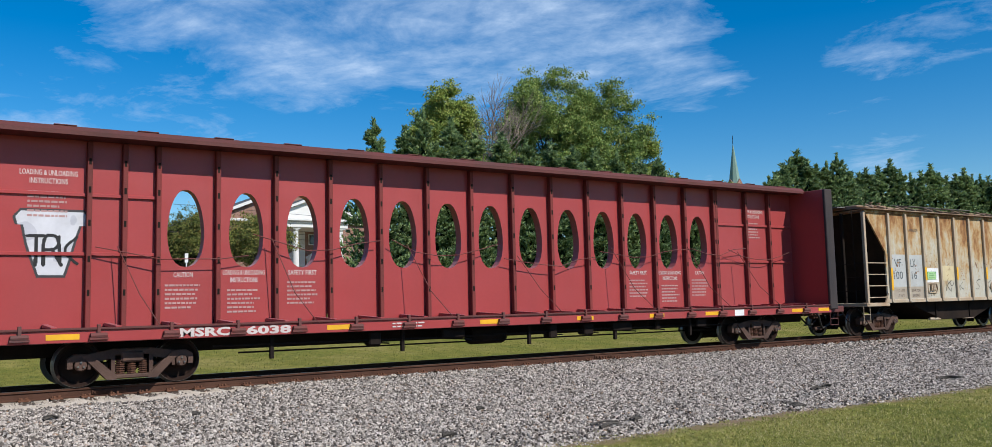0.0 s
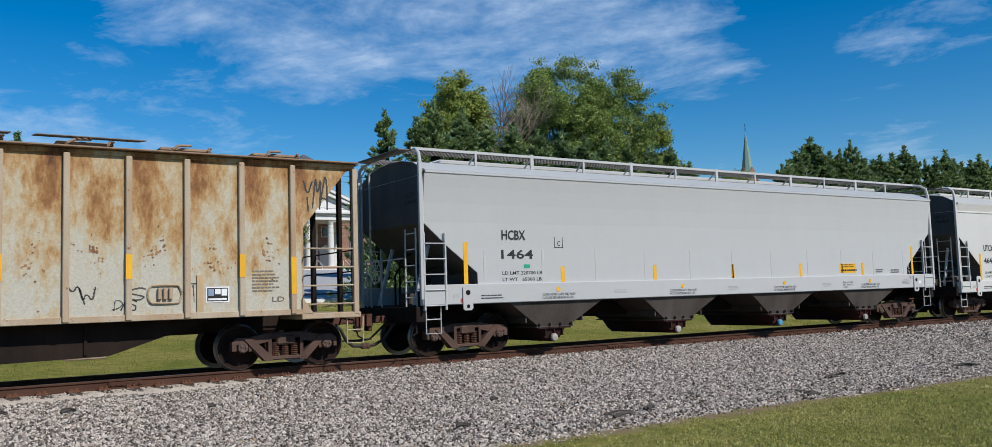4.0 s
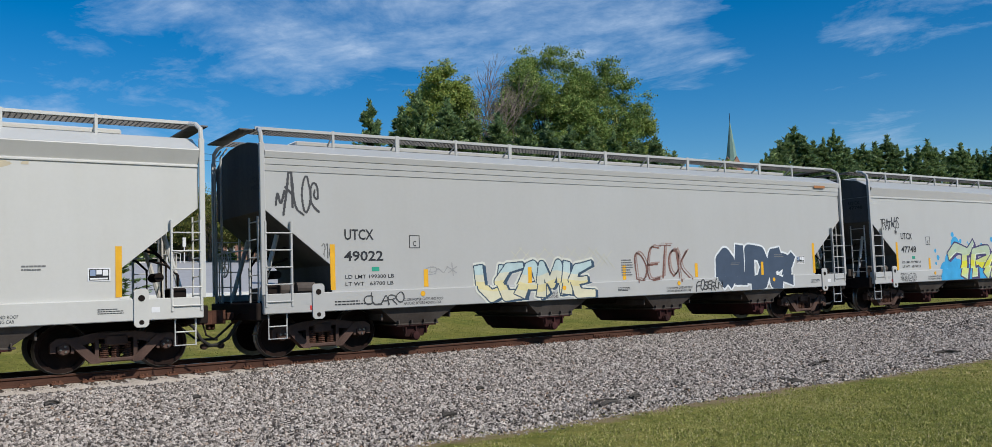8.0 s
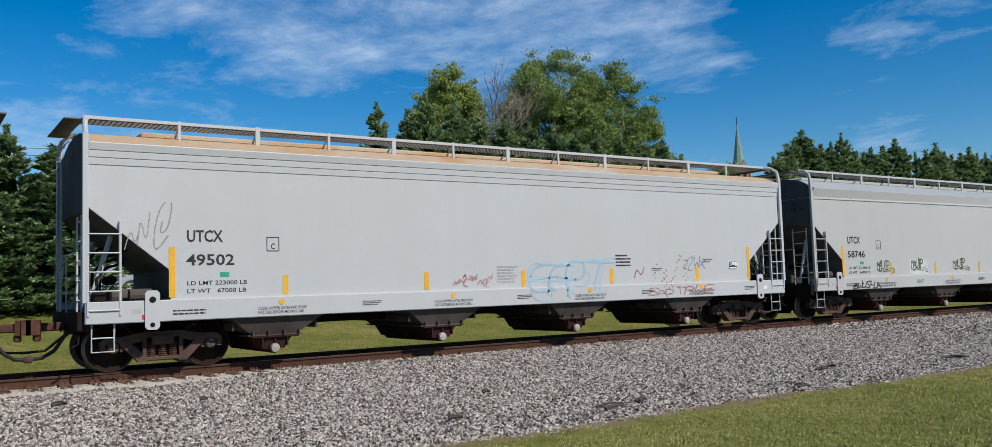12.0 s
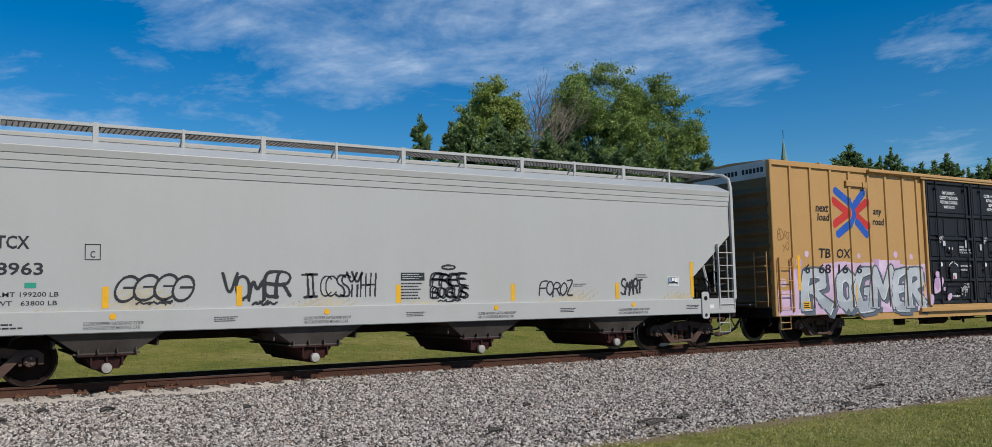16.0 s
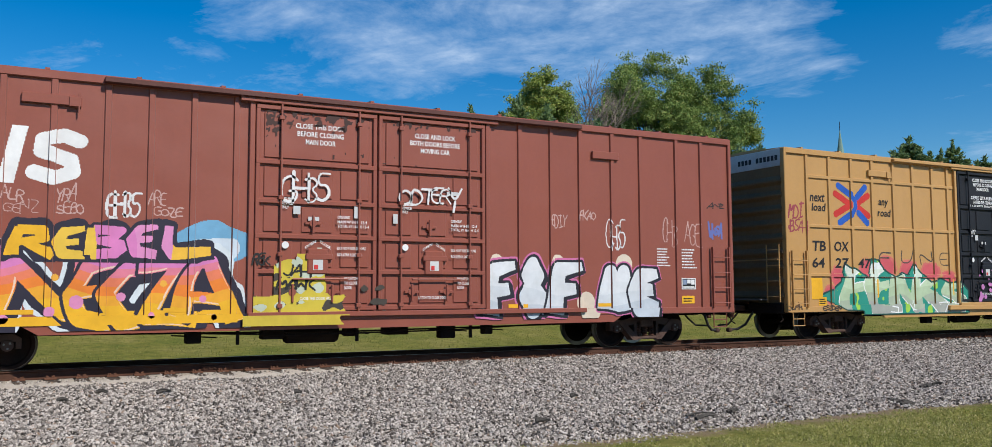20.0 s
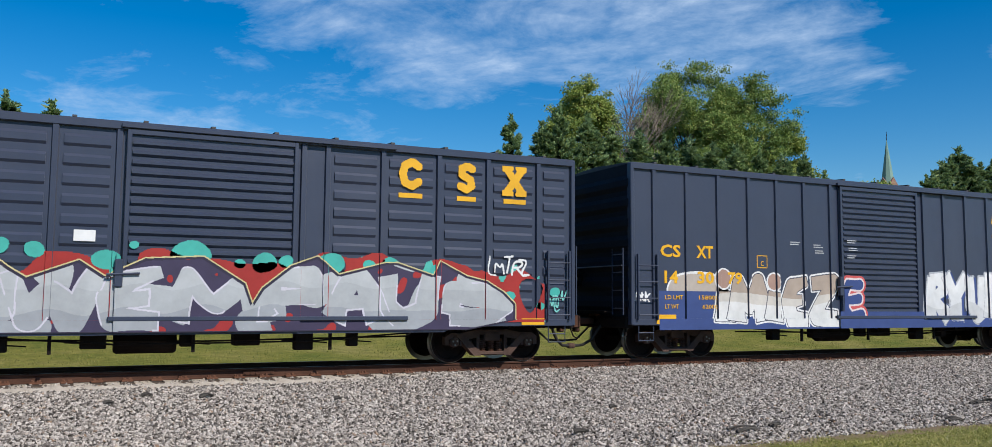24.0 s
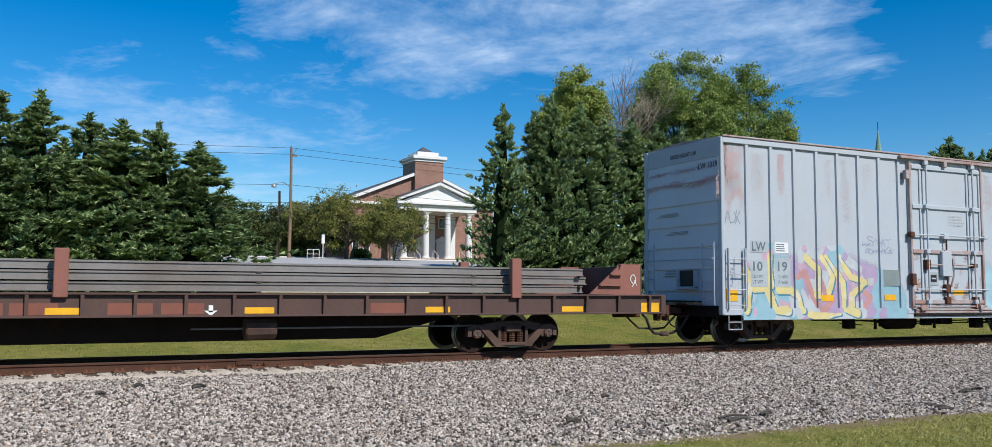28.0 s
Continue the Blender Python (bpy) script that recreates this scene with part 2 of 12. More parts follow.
    def mesh(self, name, mats, smooth=False):
        me = bpy.data.meshes.new(name)
        me.from_pydata(self.v, [], self.f)
        for q in (mats if isinstance(mats, (list, tuple)) else [mats]):
            me.materials.append(q)
        if max(self.m, default=0):
            me.polygons.foreach_set("material_index", self.m)
        bm = bmesh.new()
        bm.from_mesh(me)
        bmesh.ops.recalc_face_normals(bm, faces=bm.faces)
        bm.to_mesh(me)
        bm.free()
        if smooth:
            me.polygons.foreach_set("use_smooth", [True] * len(me.polygons))
        me.update()
        return me


def part(name, data, mats, parent, label="", at=None, smooth=False):
    """Links a Build, or a mesh that is already made, as one object under a thing or a part."""
    me = data.mesh(name, mats, smooth) if isinstance(data, Build) else data
    ob = new(name, me)
    ob.parent = parent
    if at is not None:
        ob.location = at
    return tagged(ob, label) if label else ob


def thing(name, label, category, group="", kind="", at=(0, 0, 0)):
    ob = new(name)
    ob.location = at
    return tagged(ob, label, category, group, kind)


def big(name, verts, faces, mats, smooth=False, mat_index=None):
    """A large mesh straight from arrays: faces all with the same number of corners."""
    verts, faces = np.asarray(verts, np.float32), np.asarray(faces, np.int32)
    me = bpy.data.meshes.new(name)
    me.vertices.add(len(verts))
    me.vertices.foreach_set("co", verts.ravel())
    k = faces.shape[1]
    me.loops.add(faces.size)
    me.loops.foreach_set("vertex_index", faces.ravel())
    me.polygons.add(len(faces))
    me.polygons.foreach_set("loop_start", np.arange(0, faces.size, k, dtype=np.int32))
    for q in (mats if isinstance(mats, (list, tuple)) else [mats]):
        me.materials.append(q)
    if mat_index is not None:
        me.polygons.foreach_set("material_index", np.asarray(mat_index, np.int32))
    me.polygons.foreach_set("use_smooth", np.full(len(faces), smooth))
    me.update(calc_edges=True)
    me.validate()
    return me

# ---- ground, track and ballast ----
def island_mat(name, stops, rough=0.9, fine=30.0, bump=0.4, spec=0.2):
    m, n, l, b = node_mat(name)
    g = n.new("ShaderNodeNewGeometry")
    r = ramp(n, stops)
    l.new(g.outputs["Random Per Island"], r.inputs[0])
    co = n.new("ShaderNodeTexCoord").outputs["Object"]
    t = noise_tex(n, l, co, fine, 4, 0.6)
    r2 = ramp(n, [(0.25, (0.62, 0.62, 0.62)), (0.75, (1.02, 1.02, 1.02))])
    l.new(t.outputs[0], r2.inputs[0])
    l.new(mixc(n, l, 0.9, r.outputs[0], r2.outputs[0], "MULTIPLY"), b.inputs["Base Color"])
    b.inputs["Roughness"].default_value = rough
    b.inputs["Specular IOR Level"].default_value = spec
    if bump:
        bp = n.new("ShaderNodeBump")
        bp.inputs["Strength"].default_value, bp.inputs["Distance"].default_value = bump, 0.01
        l.new(t.outputs[0], bp.inputs["Height"])
        l.new(bp.outputs[0], b.inputs["Normal"])
    return m


def ground_z(x, y):
    """Height of the land: flat by the camera, a low bank for the track, rising lawn and then the church's hill behind."""
    ys = (-400, -40, -20, -12, -9.3, -8.9, -8.2, -4.0, -2.6, 2.6, 4.2, 6.0, 14, 28.0, 40, 55, 70, 84, 140, 400, 2500)
    zs = (-0.8, -0.6, -0.5, -0.5, -0.495, -0.50, -0.60, -0.62, -0.62, -0.62, -0.86, -0.9, -0.35, 1.22, 2.3, 3.5, 4.6, 4.75, 5.7, 9.0, 12.0)
    return float(np.interp(y, ys, zs))


def ground_mat():
    m, n, l, b = node_mat("lawn")
    co = n.new("ShaderNodeTexCoord").outputs["Object"]
    a = noise_tex(n, l, co, 0.35, 5, 0.6)
    c = noise_tex(n, l, co, 3.0, 6, 0.7)
    d = noise_tex(n, l, co, 38.0, 4, 0.7, (1, 1, 1))
    r = ramp(n, [(0.3, (0.145, 0.175, 0.038)), (0.5, (0.22, 0.215, 0.055)), (0.72, (0.33, 0.285, 0.11))])
    l.new(a.outputs[0], r.inputs[0])
    r2 = ramp(n, [(0.32, (0.52, 0.58, 0.48)), (0.66, (1.12, 1.06, 0.95))])
    l.new(c.outputs[0], r2.inputs[0])
    r3 = ramp(n, [(0.3, (0.6, 0.62, 0.6)), (0.7, (1.25, 1.22, 1.2))])
    l.new(d.outputs[0], r3.inputs[0])
    x = mixc(n, l, 0.9, r.outputs[0], r2.outputs[0], "MULTIPLY")
    x = mixc(n, l, 0.9, x, r3.outputs[0], "MULTIPLY")
    sep = n.new("ShaderNodeSeparateXYZ")
    l.new(co, sep.inputs[0])
    rim = n.new("ShaderNodeMath")
    rim.operation = "MULTIPLY_ADD"
    l.new(c.outputs[0], rim.inputs[0])
    rim.inputs[1].default_value = 1.5
    l.new(sep.outputs[1], rim.inputs[2])
    soil = n.new("ShaderNodeMapRange")
    soil.inputs["From Min"].default_value, soil.inputs["From Max"].default_value = -9.15, -8.75
    l.new(rim.outputs[0], soil.inputs["Value"])
    strip = n.new("ShaderNodeMath")
    strip.operation = "LESS_THAN"
    l.new(sep.outputs[1], strip.inputs[0])
    strip.inputs[1].default_value = -8.0
    both = n.new("ShaderNodeMath")
    both.operation = "MULTIPLY"
    l.new(soil.outputs[0], both.inputs[0]), l.new(strip.outputs[0], both.inputs[1])
    x = mixc(n, l, both.outputs[0], x, (0.23, 0.165, 0.105))
    l.new(x, b.inputs["Base Color"])
    b.inputs["Roughness"].default_value = 0.95
    b.inputs["Specular IOR Level"].default_value = 0.1
    bp = n.new("ShaderNodeBump")
    bp.inputs["Strength"].default_value, bp.inputs["Distance"].default_value = 0.7, 0.05
    l.new(d.outputs[0], bp.inputs["Height"])
    l.new(bp.outputs[0], b.inputs["Normal"])
    return m


LAWN = ground_mat()


def ground():
    xs = np.unique(np.concatenate([np.linspace(-2500, -120, 12), np.linspace(-120, -20, 16), np.linspace(-20, 60, 90), np.linspace(60, 220, 30), np.linspace(220, 2500, 12)]))
    ys = np.unique(np.concatenate([np.linspace(-400, -30, 8), np.linspace(-30, -9.6, 40), np.linspace(-9.6, 6, 50), np.linspace(6, 32, 40), np.linspace(32, 160, 30), np.linspace(160, 2500, 12)]))
    vs = np.array([(x, y, ground_z(x, y) + (0.05 * noise.noise(Vector((x * 0.4, y * 0.4, 0))) if y > 30 else 0.0)) for y in ys for x in xs])
    nx = len(xs)
    i = (np.arange(len(ys) - 1)[:, None] * nx + np.arange(nx - 1)[None, :]).ravel()
    ob = new("ground", big("ground", vs, np.stack([i, i + 1, i + nx + 1, i + nx], 1), LAWN, True))
    tagged(ob, "mown green lawn with dry patches rising behind the track", "ground", kind="structure")


ground()


def gravel_sheet_mat():
    m, n, l, b = node_mat("gravel_bed")
    co = n.new("ShaderNodeTexCoord").outputs["Object"]
    vo = n.new("ShaderNodeTexVoronoi")
    vo.inputs["Scale"].default_value = 19.0
    l.new(co, vo.inputs["Vector"])
    sp = n.new("ShaderNodeSeparateColor")
    l.new(vo.outputs["Color"], sp.inputs[0])
    r = ramp(n, [(0.0, (0.05, 0.045, 0.04)), (0.4, (0.14, 0.125, 0.11)), (0.8, (0.24, 0.22, 0.195)), (1.0, (0.40, 0.36, 0.32))])
    l.new(sp.outputs[0], r.inputs[0])
    # darker towards cell edges: the shade between stones is put into the colour
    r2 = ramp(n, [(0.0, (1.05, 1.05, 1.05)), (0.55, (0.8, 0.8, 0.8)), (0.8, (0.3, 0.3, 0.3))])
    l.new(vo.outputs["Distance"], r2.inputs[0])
    big_n = noise_tex(n, l, co, 0.5, 4, 0.6)
    r4 = ramp(n, [(0.3, (0.85, 0.85, 0.86)), (0.7, (1.12, 1.08, 1.02))])
    l.new(big_n.outputs[0], r4.inputs[0])
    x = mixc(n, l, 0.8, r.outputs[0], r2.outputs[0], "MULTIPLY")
    l.new(mixc(n, l, 1.0, x, r4.outputs[0], "MULTIPLY"), b.inputs["Base Color"])
    b.inputs["Roughness"].default_value = 0.95
    bp = n.new("ShaderNodeBump")
    bp.inputs["Strength"].default_value, bp.inputs["Distance"].default_value = 1.0, 0.03
    bp.invert = True
    l.new(vo.outputs["Distance"], bp.inputs["Height"])
    l.new(bp.outputs[0], b.inputs["Normal"])
    return m


def ballast_z(y):
    """Cross-section of the ballast: shoulder by the sleepers, then a long spread of stone down to the lawn."""
    return float(np.interp(y, (-9.6, -9.0, -6.0, -3.2, -1.75, -1.35, 1.35, 1.75, 3.4), (-0.53, -0.47, -0.38, -0.30, -0.24, -0.19, -0.19, -0.24, -0.80)))


def edge_y(x):
    """The ragged edge between stone and lawn."""
    return -9.42 + 0.16 * math.sin(x * 0.7) + 0.28 * noise.noise(Vector((x * 0.8, 3.0, 0))) + 0.14 * noise.noise(Vector((x * 3.1, 7.0, 0)))


def ballast():
    bed = thing("ballast", "pale grey crushed stone ballast under the track", "ballast", kind="structure")
    xs = np.concatenate([np.linspace(-120, -14, 20), np.linspace(-13.5, 60, 180), np.linspace(62, 400, 60)])
    prof = np.array([0, 0.12, 0.3, 0.5, 0.62, 0.7, 0.74, 0.8, 0.86, 0.94, 1.0])
    vs = []
    for x in xs:
        e = edge_y(x)
        for q in prof:
            y = e + (3.4 - e) * q
            vs.append((x, y, ballast_z(y) + (0.03 * noise.noise(Vector((x * 2, y * 2, 1))) if 0 < q < 1 else -0.02)))
    k = len(prof)
    i = (np.arange(len(xs) - 1)[:, None] * k + np.arange(k - 1)[None, :]).ravel()
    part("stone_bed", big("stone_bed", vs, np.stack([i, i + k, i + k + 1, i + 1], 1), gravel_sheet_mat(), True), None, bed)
    rng = np.random.default_rng(5)

    def scatter(x0, x1, y0, y1, per_m2, size, name):
        cnt = int((x1 - x0) * (y1 - y0) * per_m2)
        p = np.stack([rng.uniform(x0, x1, cnt), rng.uniform(y0, y1, cnt)], 1)
        keep = np.array([y > edge_y(x) - 0.12 + 0.5 * (q - 0.7) * (q > 0.7) * -1 for (x, y), q in zip(p, rng.uniform(0, 1, cnt))])
        p = p[keep]
        cnt = len(p)
        z = np.interp(p[:, 1], (-9.6, -9.0, -6.0, -3.2, -1.75, -1.35, 1.35), (-0.53, -0.47, -0.38, -0.30, -0.24, -0.19, -0.19))
        s = rng.uniform(0.6, 1.35, (cnt, 1)) * size
        octa = np.array([(1, 0, 0), (-1, 0, 0), (0, 1, 0), (0, -1, 0), (0, 0, 1), (0, 0, -1)], float)
        v = octa[None] * rng.uniform(0.72, 1.1, (cnt, 6, 1)) + rng.normal(0, 0.15, (cnt, 6, 3))
        v *= rng.uniform(0.68, 1.22, (cnt, 1, 3)) * s[:, :, None] * 0.68
        # random turn of every stone
        q = rng.normal(size=(cnt, 4))
        q /= np.linalg.norm(q, axis=1, keepdims=True)
        w, a, b_, c = q.T
        R = np.stack([np.stack([1 - 2 * (b_ * b_ + c * c), 2 * (a * b_ - c * w), 2 * (a * c + b_ * w)], 1),
                      np.stack([2 * (a * b_ + c * w), 1 - 2 * (a * a + c * c), 2 * (b_ * c - a * w)], 1),
                      np.stack([2 * (a * c - b_ * w), 2 * (b_ * c + a * w), 1 - 2 * (a * a + b_ * b_)], 1)], 1)
        v = np.einsum("nij,nkj->nki", R, v)
        v += np.stack([p[:, 0], p[:, 1], z + s[:, 0] * 0.32], 1)[:, None, :]
        f = np.array([(0, 2, 4), (2, 1, 4), (1, 3, 4), (3, 0, 4), (2, 0, 5), (1, 2, 5), (3, 1, 5), (0, 3, 5)])
        faces = (np.arange(cnt)[:, None, None] * 6 + f[None]).reshape(-1, 3)
        tagged(part(name, big(name, v.reshape(-1, 3), faces, STONE, False), None, bed), kind="stuff")
    scatter(-1.5, 12, -10.0, -5.6, 860, 0.040, "loose_stones")
    scatter(-2, 24, -5.6, -1.5, 630, 0.0435, "loose_stones")
    scatter(-2, 6.5, -1.5, -0.95, 90, 0.036, "loose_stones")
    scatter(6.5, 24, -1.6, -0.93, 560, 0.042, "loose_stones")
    scatter(12, 26, -10.0, -5.6, 720, 0.043, "loose_stones")
    scatter(24, 46, -10.0, -1.15, 170, 0.066, "loose_stones")
    scatter(-4, 24, -0.6, 0.6, 60, 0.07, "loose_stones")
    # pale fines heaped along the near rail, broken by the sleeper ends
    vs = []
    xs = np.arange(-9.0, 8.2, 0.06)
    for x in xs:
        k = 0.5 + 0.5 * noise.noise(Vector((x * 0.9, 11.0, 0)))
        e = -1.62 - 0.40 * k - 0.16 * noise.noise(Vector((x * 6.0, 4.0, 0))) + 0.62 * max(0.0, min(1.0, (x - 4.6) / 3.4))
        dip = -0.035 if abs((x + 14.0) % 0.5 - 0.0) < 0.11 or (x + 14.0) % 0.5 > 0.39 else 0.0
        vs += [(x, -0.80, -0.178 + dip), (x, -1.10, -0.176 + dip + 0.02 * noise.noise(Vector((x * 5, 1, 0)))), (x, e + 0.12, -0.178 + 0.02 * noise.noise(Vector((x * 3, 8, 0)))), (x, e, -0.235)]
    i = (np.arange(len(xs) - 1)[:, None] * 4 + np.arange(3)[None, :]).ravel()
    part("pale_fines", big("pale_fines", vs, np.stack([i, i + 4, i + 5, i + 1], 1), coat("pale_stone_dust", (0.68, 0.60, 0.51), (0.50, 0.42, 0.34), 0.42, 6.0, 0.95, 0, 0.9, False), True), None, bed, "pale tan stone dust heaped beside the rail")


STONE = island_mat("ballast_stone", [(0.0, (0.05, 0.043, 0.037)), (0.24, (0.16, 0.137, 0.121)), (0.52, (0.39, 0.343, 0.30)), (0.9, (0.64, 0.57, 0.505)), (0.95, (0.64, 0.57, 0.505)), (1.0, (0.30, 0.19, 0.12))], 0.95, 40, spec=0.08)
RUSTY_RAIL = coat("rail_rust", (0.125, 0.062, 0.042), (0.075, 0.038, 0.027), 0.5, 2.0, 0.9, 0.0, 0.3, False, spec=0.08)
RAIL_TOP = coat("rail_head", (0.30, 0.29, 0.28), (0.2, 0.17, 0.15), 0.4, 1.5, 0.35, 0.9, 0.05, False)
TIE_WOOD = coat("sleeper_wood", (0.05, 0.036, 0.028), (0.13, 0.10, 0.08), 0.45, 3.0, 0.95, 0, 0.5, False, spec=0.1)
ballast()


def track():
    prof = [(-0.070, -0.171), (0.070, -0.171), (0.070, -0.160), (0.012, -0.140), (0.010, -0.048), (0.036, -0.036), (0.036, -0.008), (0.028, 0.0), (-0.028, 0.0), (-0.036, -0.008), (-0.036, -0.036), (-0.010, -0.048), (-0.012, -0.140), (-0.070, -0.160)]
    for y in (-0.755, 0.755):
        rail = thing("rail", "long steel rail with a rusty web and worn top", "rail", "rails of the track", "structure")
        b = Build().prism([(y + a, z) for a, z in prof], "x", -150, 400)
        part("rail_section", b, RUSTY_RAIL, rail)
        top = Build().box(-150, 400, y - 0.024, y + 0.024, -0.0005, 0.0015)
        part("running_surface", top, RAIL_TOP, rail, "bright worn running surface")
        if y < 0:
            for x in (3.4, 15.6, 27.9, -8.8):
                j = Build()
                j.box(x - 0.3, x + 0.3, y - 0.046, y - 0.012, -0.135, -0.05, 0.008)
                for k in range(6):
                    j.lathe([(0.018, 0), (0.018, -0.03)], (x - 0.25 + 0.1 * k, y - 0.046, -0.093), "y", 6)
                part("joint_bar", j, RUSTY_RAIL, rail)
    # sleepers: their ends just show through the stone
    ties = thing("sleepers", "weathered wooden sleepers half buried in stone", "sleepers", kind="structure")
    me = Build().box(-0.115, 0.115, -1.32, 1.32, -0.34, -0.171, 0.012).mesh("sleeper", TIE_WOOD)
    pl = Build().box(-0.1, 0.1, -0.25, 0.22, -0.171, -0.142, 0.004)
    for sx, sy in ((-0.06, -0.1), (0.06, -0.1), (0.06, 0.1), (-0.06, 0.1), (0.03, -0.2), (-0.04, -0.21)):
        pl.box(sx - 0.016, sx + 0.016, sy - 0.02, sy + 0.02, -0.155, -0.105, 0.004)
    plate = pl.mesh("tie_plate", coat("rusty_plate", (0.25, 0.12, 0.07), (0.13, 0.06, 0.04), 0.5, 4.0, 0.9, 0, 0.4, False, spec=0.1))
    for k in range(130):
        x = -14 + 0.5 * k + 0.05 * noise.noise(Vector((k * 1.7, 0, 0)))
        s = part("sleeper", me, None, ties, at=(x, 0.06 * noise.noise(Vector((k * 2.3, 5, 0))), 0.012 * noise.noise(Vector((k * 3.3, 9, 0)))))
        s.rotation_euler[2] = 0.03 * noise.noise(Vector((k * 1.1, 2, 0)))
        part("tie_plate", plate, None, ties, at=(x, -0.755, 0))


track()


def debris():
    wood = coat("old_wood", (0.045, 0.038, 0.032), (0.09, 0.08, 0.07), 0.45, 4, 0.95, 0, 0.5, False)
    rng = random.Random(4)
    for x, y, size, flat in ((7.88, -6.62, 0.10, False), (8.6, -8.86, 0.42, True), (9.3, -8.7, 0.2, True), (14.66, -8.03, 0.32, True), (15.1, -7.9, 0.25, True), (18.32, -8.56, 0.4, True),
                             (6.2, -8.4, 0.16, False), (2.1, -3.2, 0.18, True), (1.2, -2.9, 0.14, True), (0.6, -3.6, 0.13, True), (12.5, -9.2, 0.2, True), (4.0, -4.4, 0.1, False)):
        b = Build()
        z = ballast_z(y) + 0.03
        size *= 0.62
        a = rng.uniform(-0.5, 0.5)
        for k in range(3 if flat else 2):
            dx, dy = rng.uniform(-0.1, 0.1) * size, rng.uniform(-0.25, 0.25) * size
            pts = [(math.cos(a) * t * size + dx, math.sin(a) * t * size + dy, (0.03 if flat else 0.05) * (1 - t * t) + 0.015 * k + (0.0 if flat else abs(t) * 0.05)) for t in (-1, -0.4, 0.2, 1)]
            b.tube(pts, (0.028 if flat else 0.04) * (1 - 0.2 * k), 6, r2=0.012)
            a += rng.uniform(-0.4, 0.4)
        ob = new("wood_scrap", b.mesh("wood_scrap", wood))
        ob.location = (x, y, z)
        tagged(ob, "dark splintered wood scrap lying on the ballast", "debris", "wood scraps on the ballast")


debris()


def grass():
    rng = np.random.default_rng(8)
    GR = island_mat("grass_blade", [(0.0, (0.16, 0.19, 0.045)), (0.4, (0.32, 0.335, 0.095)), (0.78, (0.46, 0.425, 0.15)), (0.94, (0.58, 0.51, 0.24)), (1.0, (0.66, 0.57, 0.34))], 0.9, 8, 0, spec=0.04)
    FAR_GRASS = island_mat("far_grass_blade", [(0.0, (0.12, 0.15, 0.04)), (0.6, (0.21, 0.235, 0.065)), (1.0, (0.33, 0.31, 0.12))], 0.95, 8, 0, spec=0.03)

    def blades(x0, x1, y0, y1, cnt, h, w, name, front=True):
        p = np.stack([rng.uniform(x0, x1, cnt), rng.uniform(y0, y1, cnt)], 1)
        if front:
            e = np.array([edge_y(x) for x in p[:, 0]])
            d = e - p[:, 1]
            # thin and broken towards the stone
            tuft = np.array([noise.noise(Vector((a * 2.2, b * 2.2, 2.0))) for a, b in p])
            p = p[(d > -0.55) & (rng.uniform(0, 1, cnt) < np.clip((d - 0.12 + 1.1 * tuft) / 0.8, 0.03 + 0.05 * (d < 0), 1))]
        cnt = len(p)
        z = np.array([max(ground_z(a, b), ballast_z(b) if b > edge_y(a) and front else -9.0) for a, b in p])
        clump = np.array([noise.noise(Vector((a * 7.0, b * 7.0, 5.0))) + 0.6 * noise.noise(Vector((a * 1.3, b * 1.3, 6.0))) for a, b in p]) if front else 0.0
        ang, hh = rng.uniform(0, 2 * np.pi, cnt), h * rng.uniform(0.45, 1.4, cnt) * np.clip(0.9 + 1.2 * clump, 0.3, 1.7)
        lean, la = rng.uniform(0.1, 0.9, cnt) * hh, rng.uniform(0, 2 * np.pi, cnt)
        dx, dy = np.cos(ang) * w * 0.5, np.sin(ang) * w * 0.5
        base = np.stack([p[:, 0], p[:, 1], z], 1)
        a = base + np.stack([dx, dy, 0 * dx], 1)
        b = base - np.stack([dx, dy, 0 * dx], 1)
        t = base + np.stack([np.cos(la) * lean, np.sin(la) * lean, hh], 1)
        v = np.stack([a, b, t], 1).reshape(-1, 3)
        ob = new(name, big(name, v, np.arange(cnt * 3).reshape(-1, 3), GR if front else FAR_GRASS))
        tagged(ob, "short mown grass with yellow-green and dry blades", "grass", kind="stuff")
    blades(2, 12, -14.5, -9.0, 150000, 0.020, 0.013, "grass")
    blades(12, 26, -14.0, -9.0, 90000, 0.024, 0.014, "grass")
    blades(-22, 60, 5.5, 28, 60000, 0.05, 0.03, "grass", False)


grass()

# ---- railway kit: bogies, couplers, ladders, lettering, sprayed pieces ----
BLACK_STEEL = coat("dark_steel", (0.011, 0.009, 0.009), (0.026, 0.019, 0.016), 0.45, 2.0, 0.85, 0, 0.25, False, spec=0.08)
CAST = coat("cast_iron", (0.16, 0.098, 0.078), (0.075, 0.048, 0.040), 0.5, 2.5, 0.85, 0, 0.5, False, spec=0.1)
RUSTY = coat("rusty_iron", (0.17, 0.075, 0.048), (0.075, 0.04, 0.03), 0.5, 3.0, 0.9, 0, 0.5, False, spec=0.1)
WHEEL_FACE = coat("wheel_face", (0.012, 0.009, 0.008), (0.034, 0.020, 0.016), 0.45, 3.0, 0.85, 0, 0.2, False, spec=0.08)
TREAD = coat("wheel_tread", (0.34, 0.33, 0.32), (0.2, 0.18, 0.17), 0.4, 3.0, 0.35, 0.85, 0.05, False)
RUBBER = coat("rubber", (0.02, 0.02, 0.02), (0.05, 0.045, 0.04), 0.4, 3.0, 0.7, 0, 0.1, False)
WHITE_PAINT = coat("white_paint", (0.72, 0.72, 0.70), (0.45, 0.44, 0.42), 0.3, 2.0, 0.5, 0, 0.1, False)
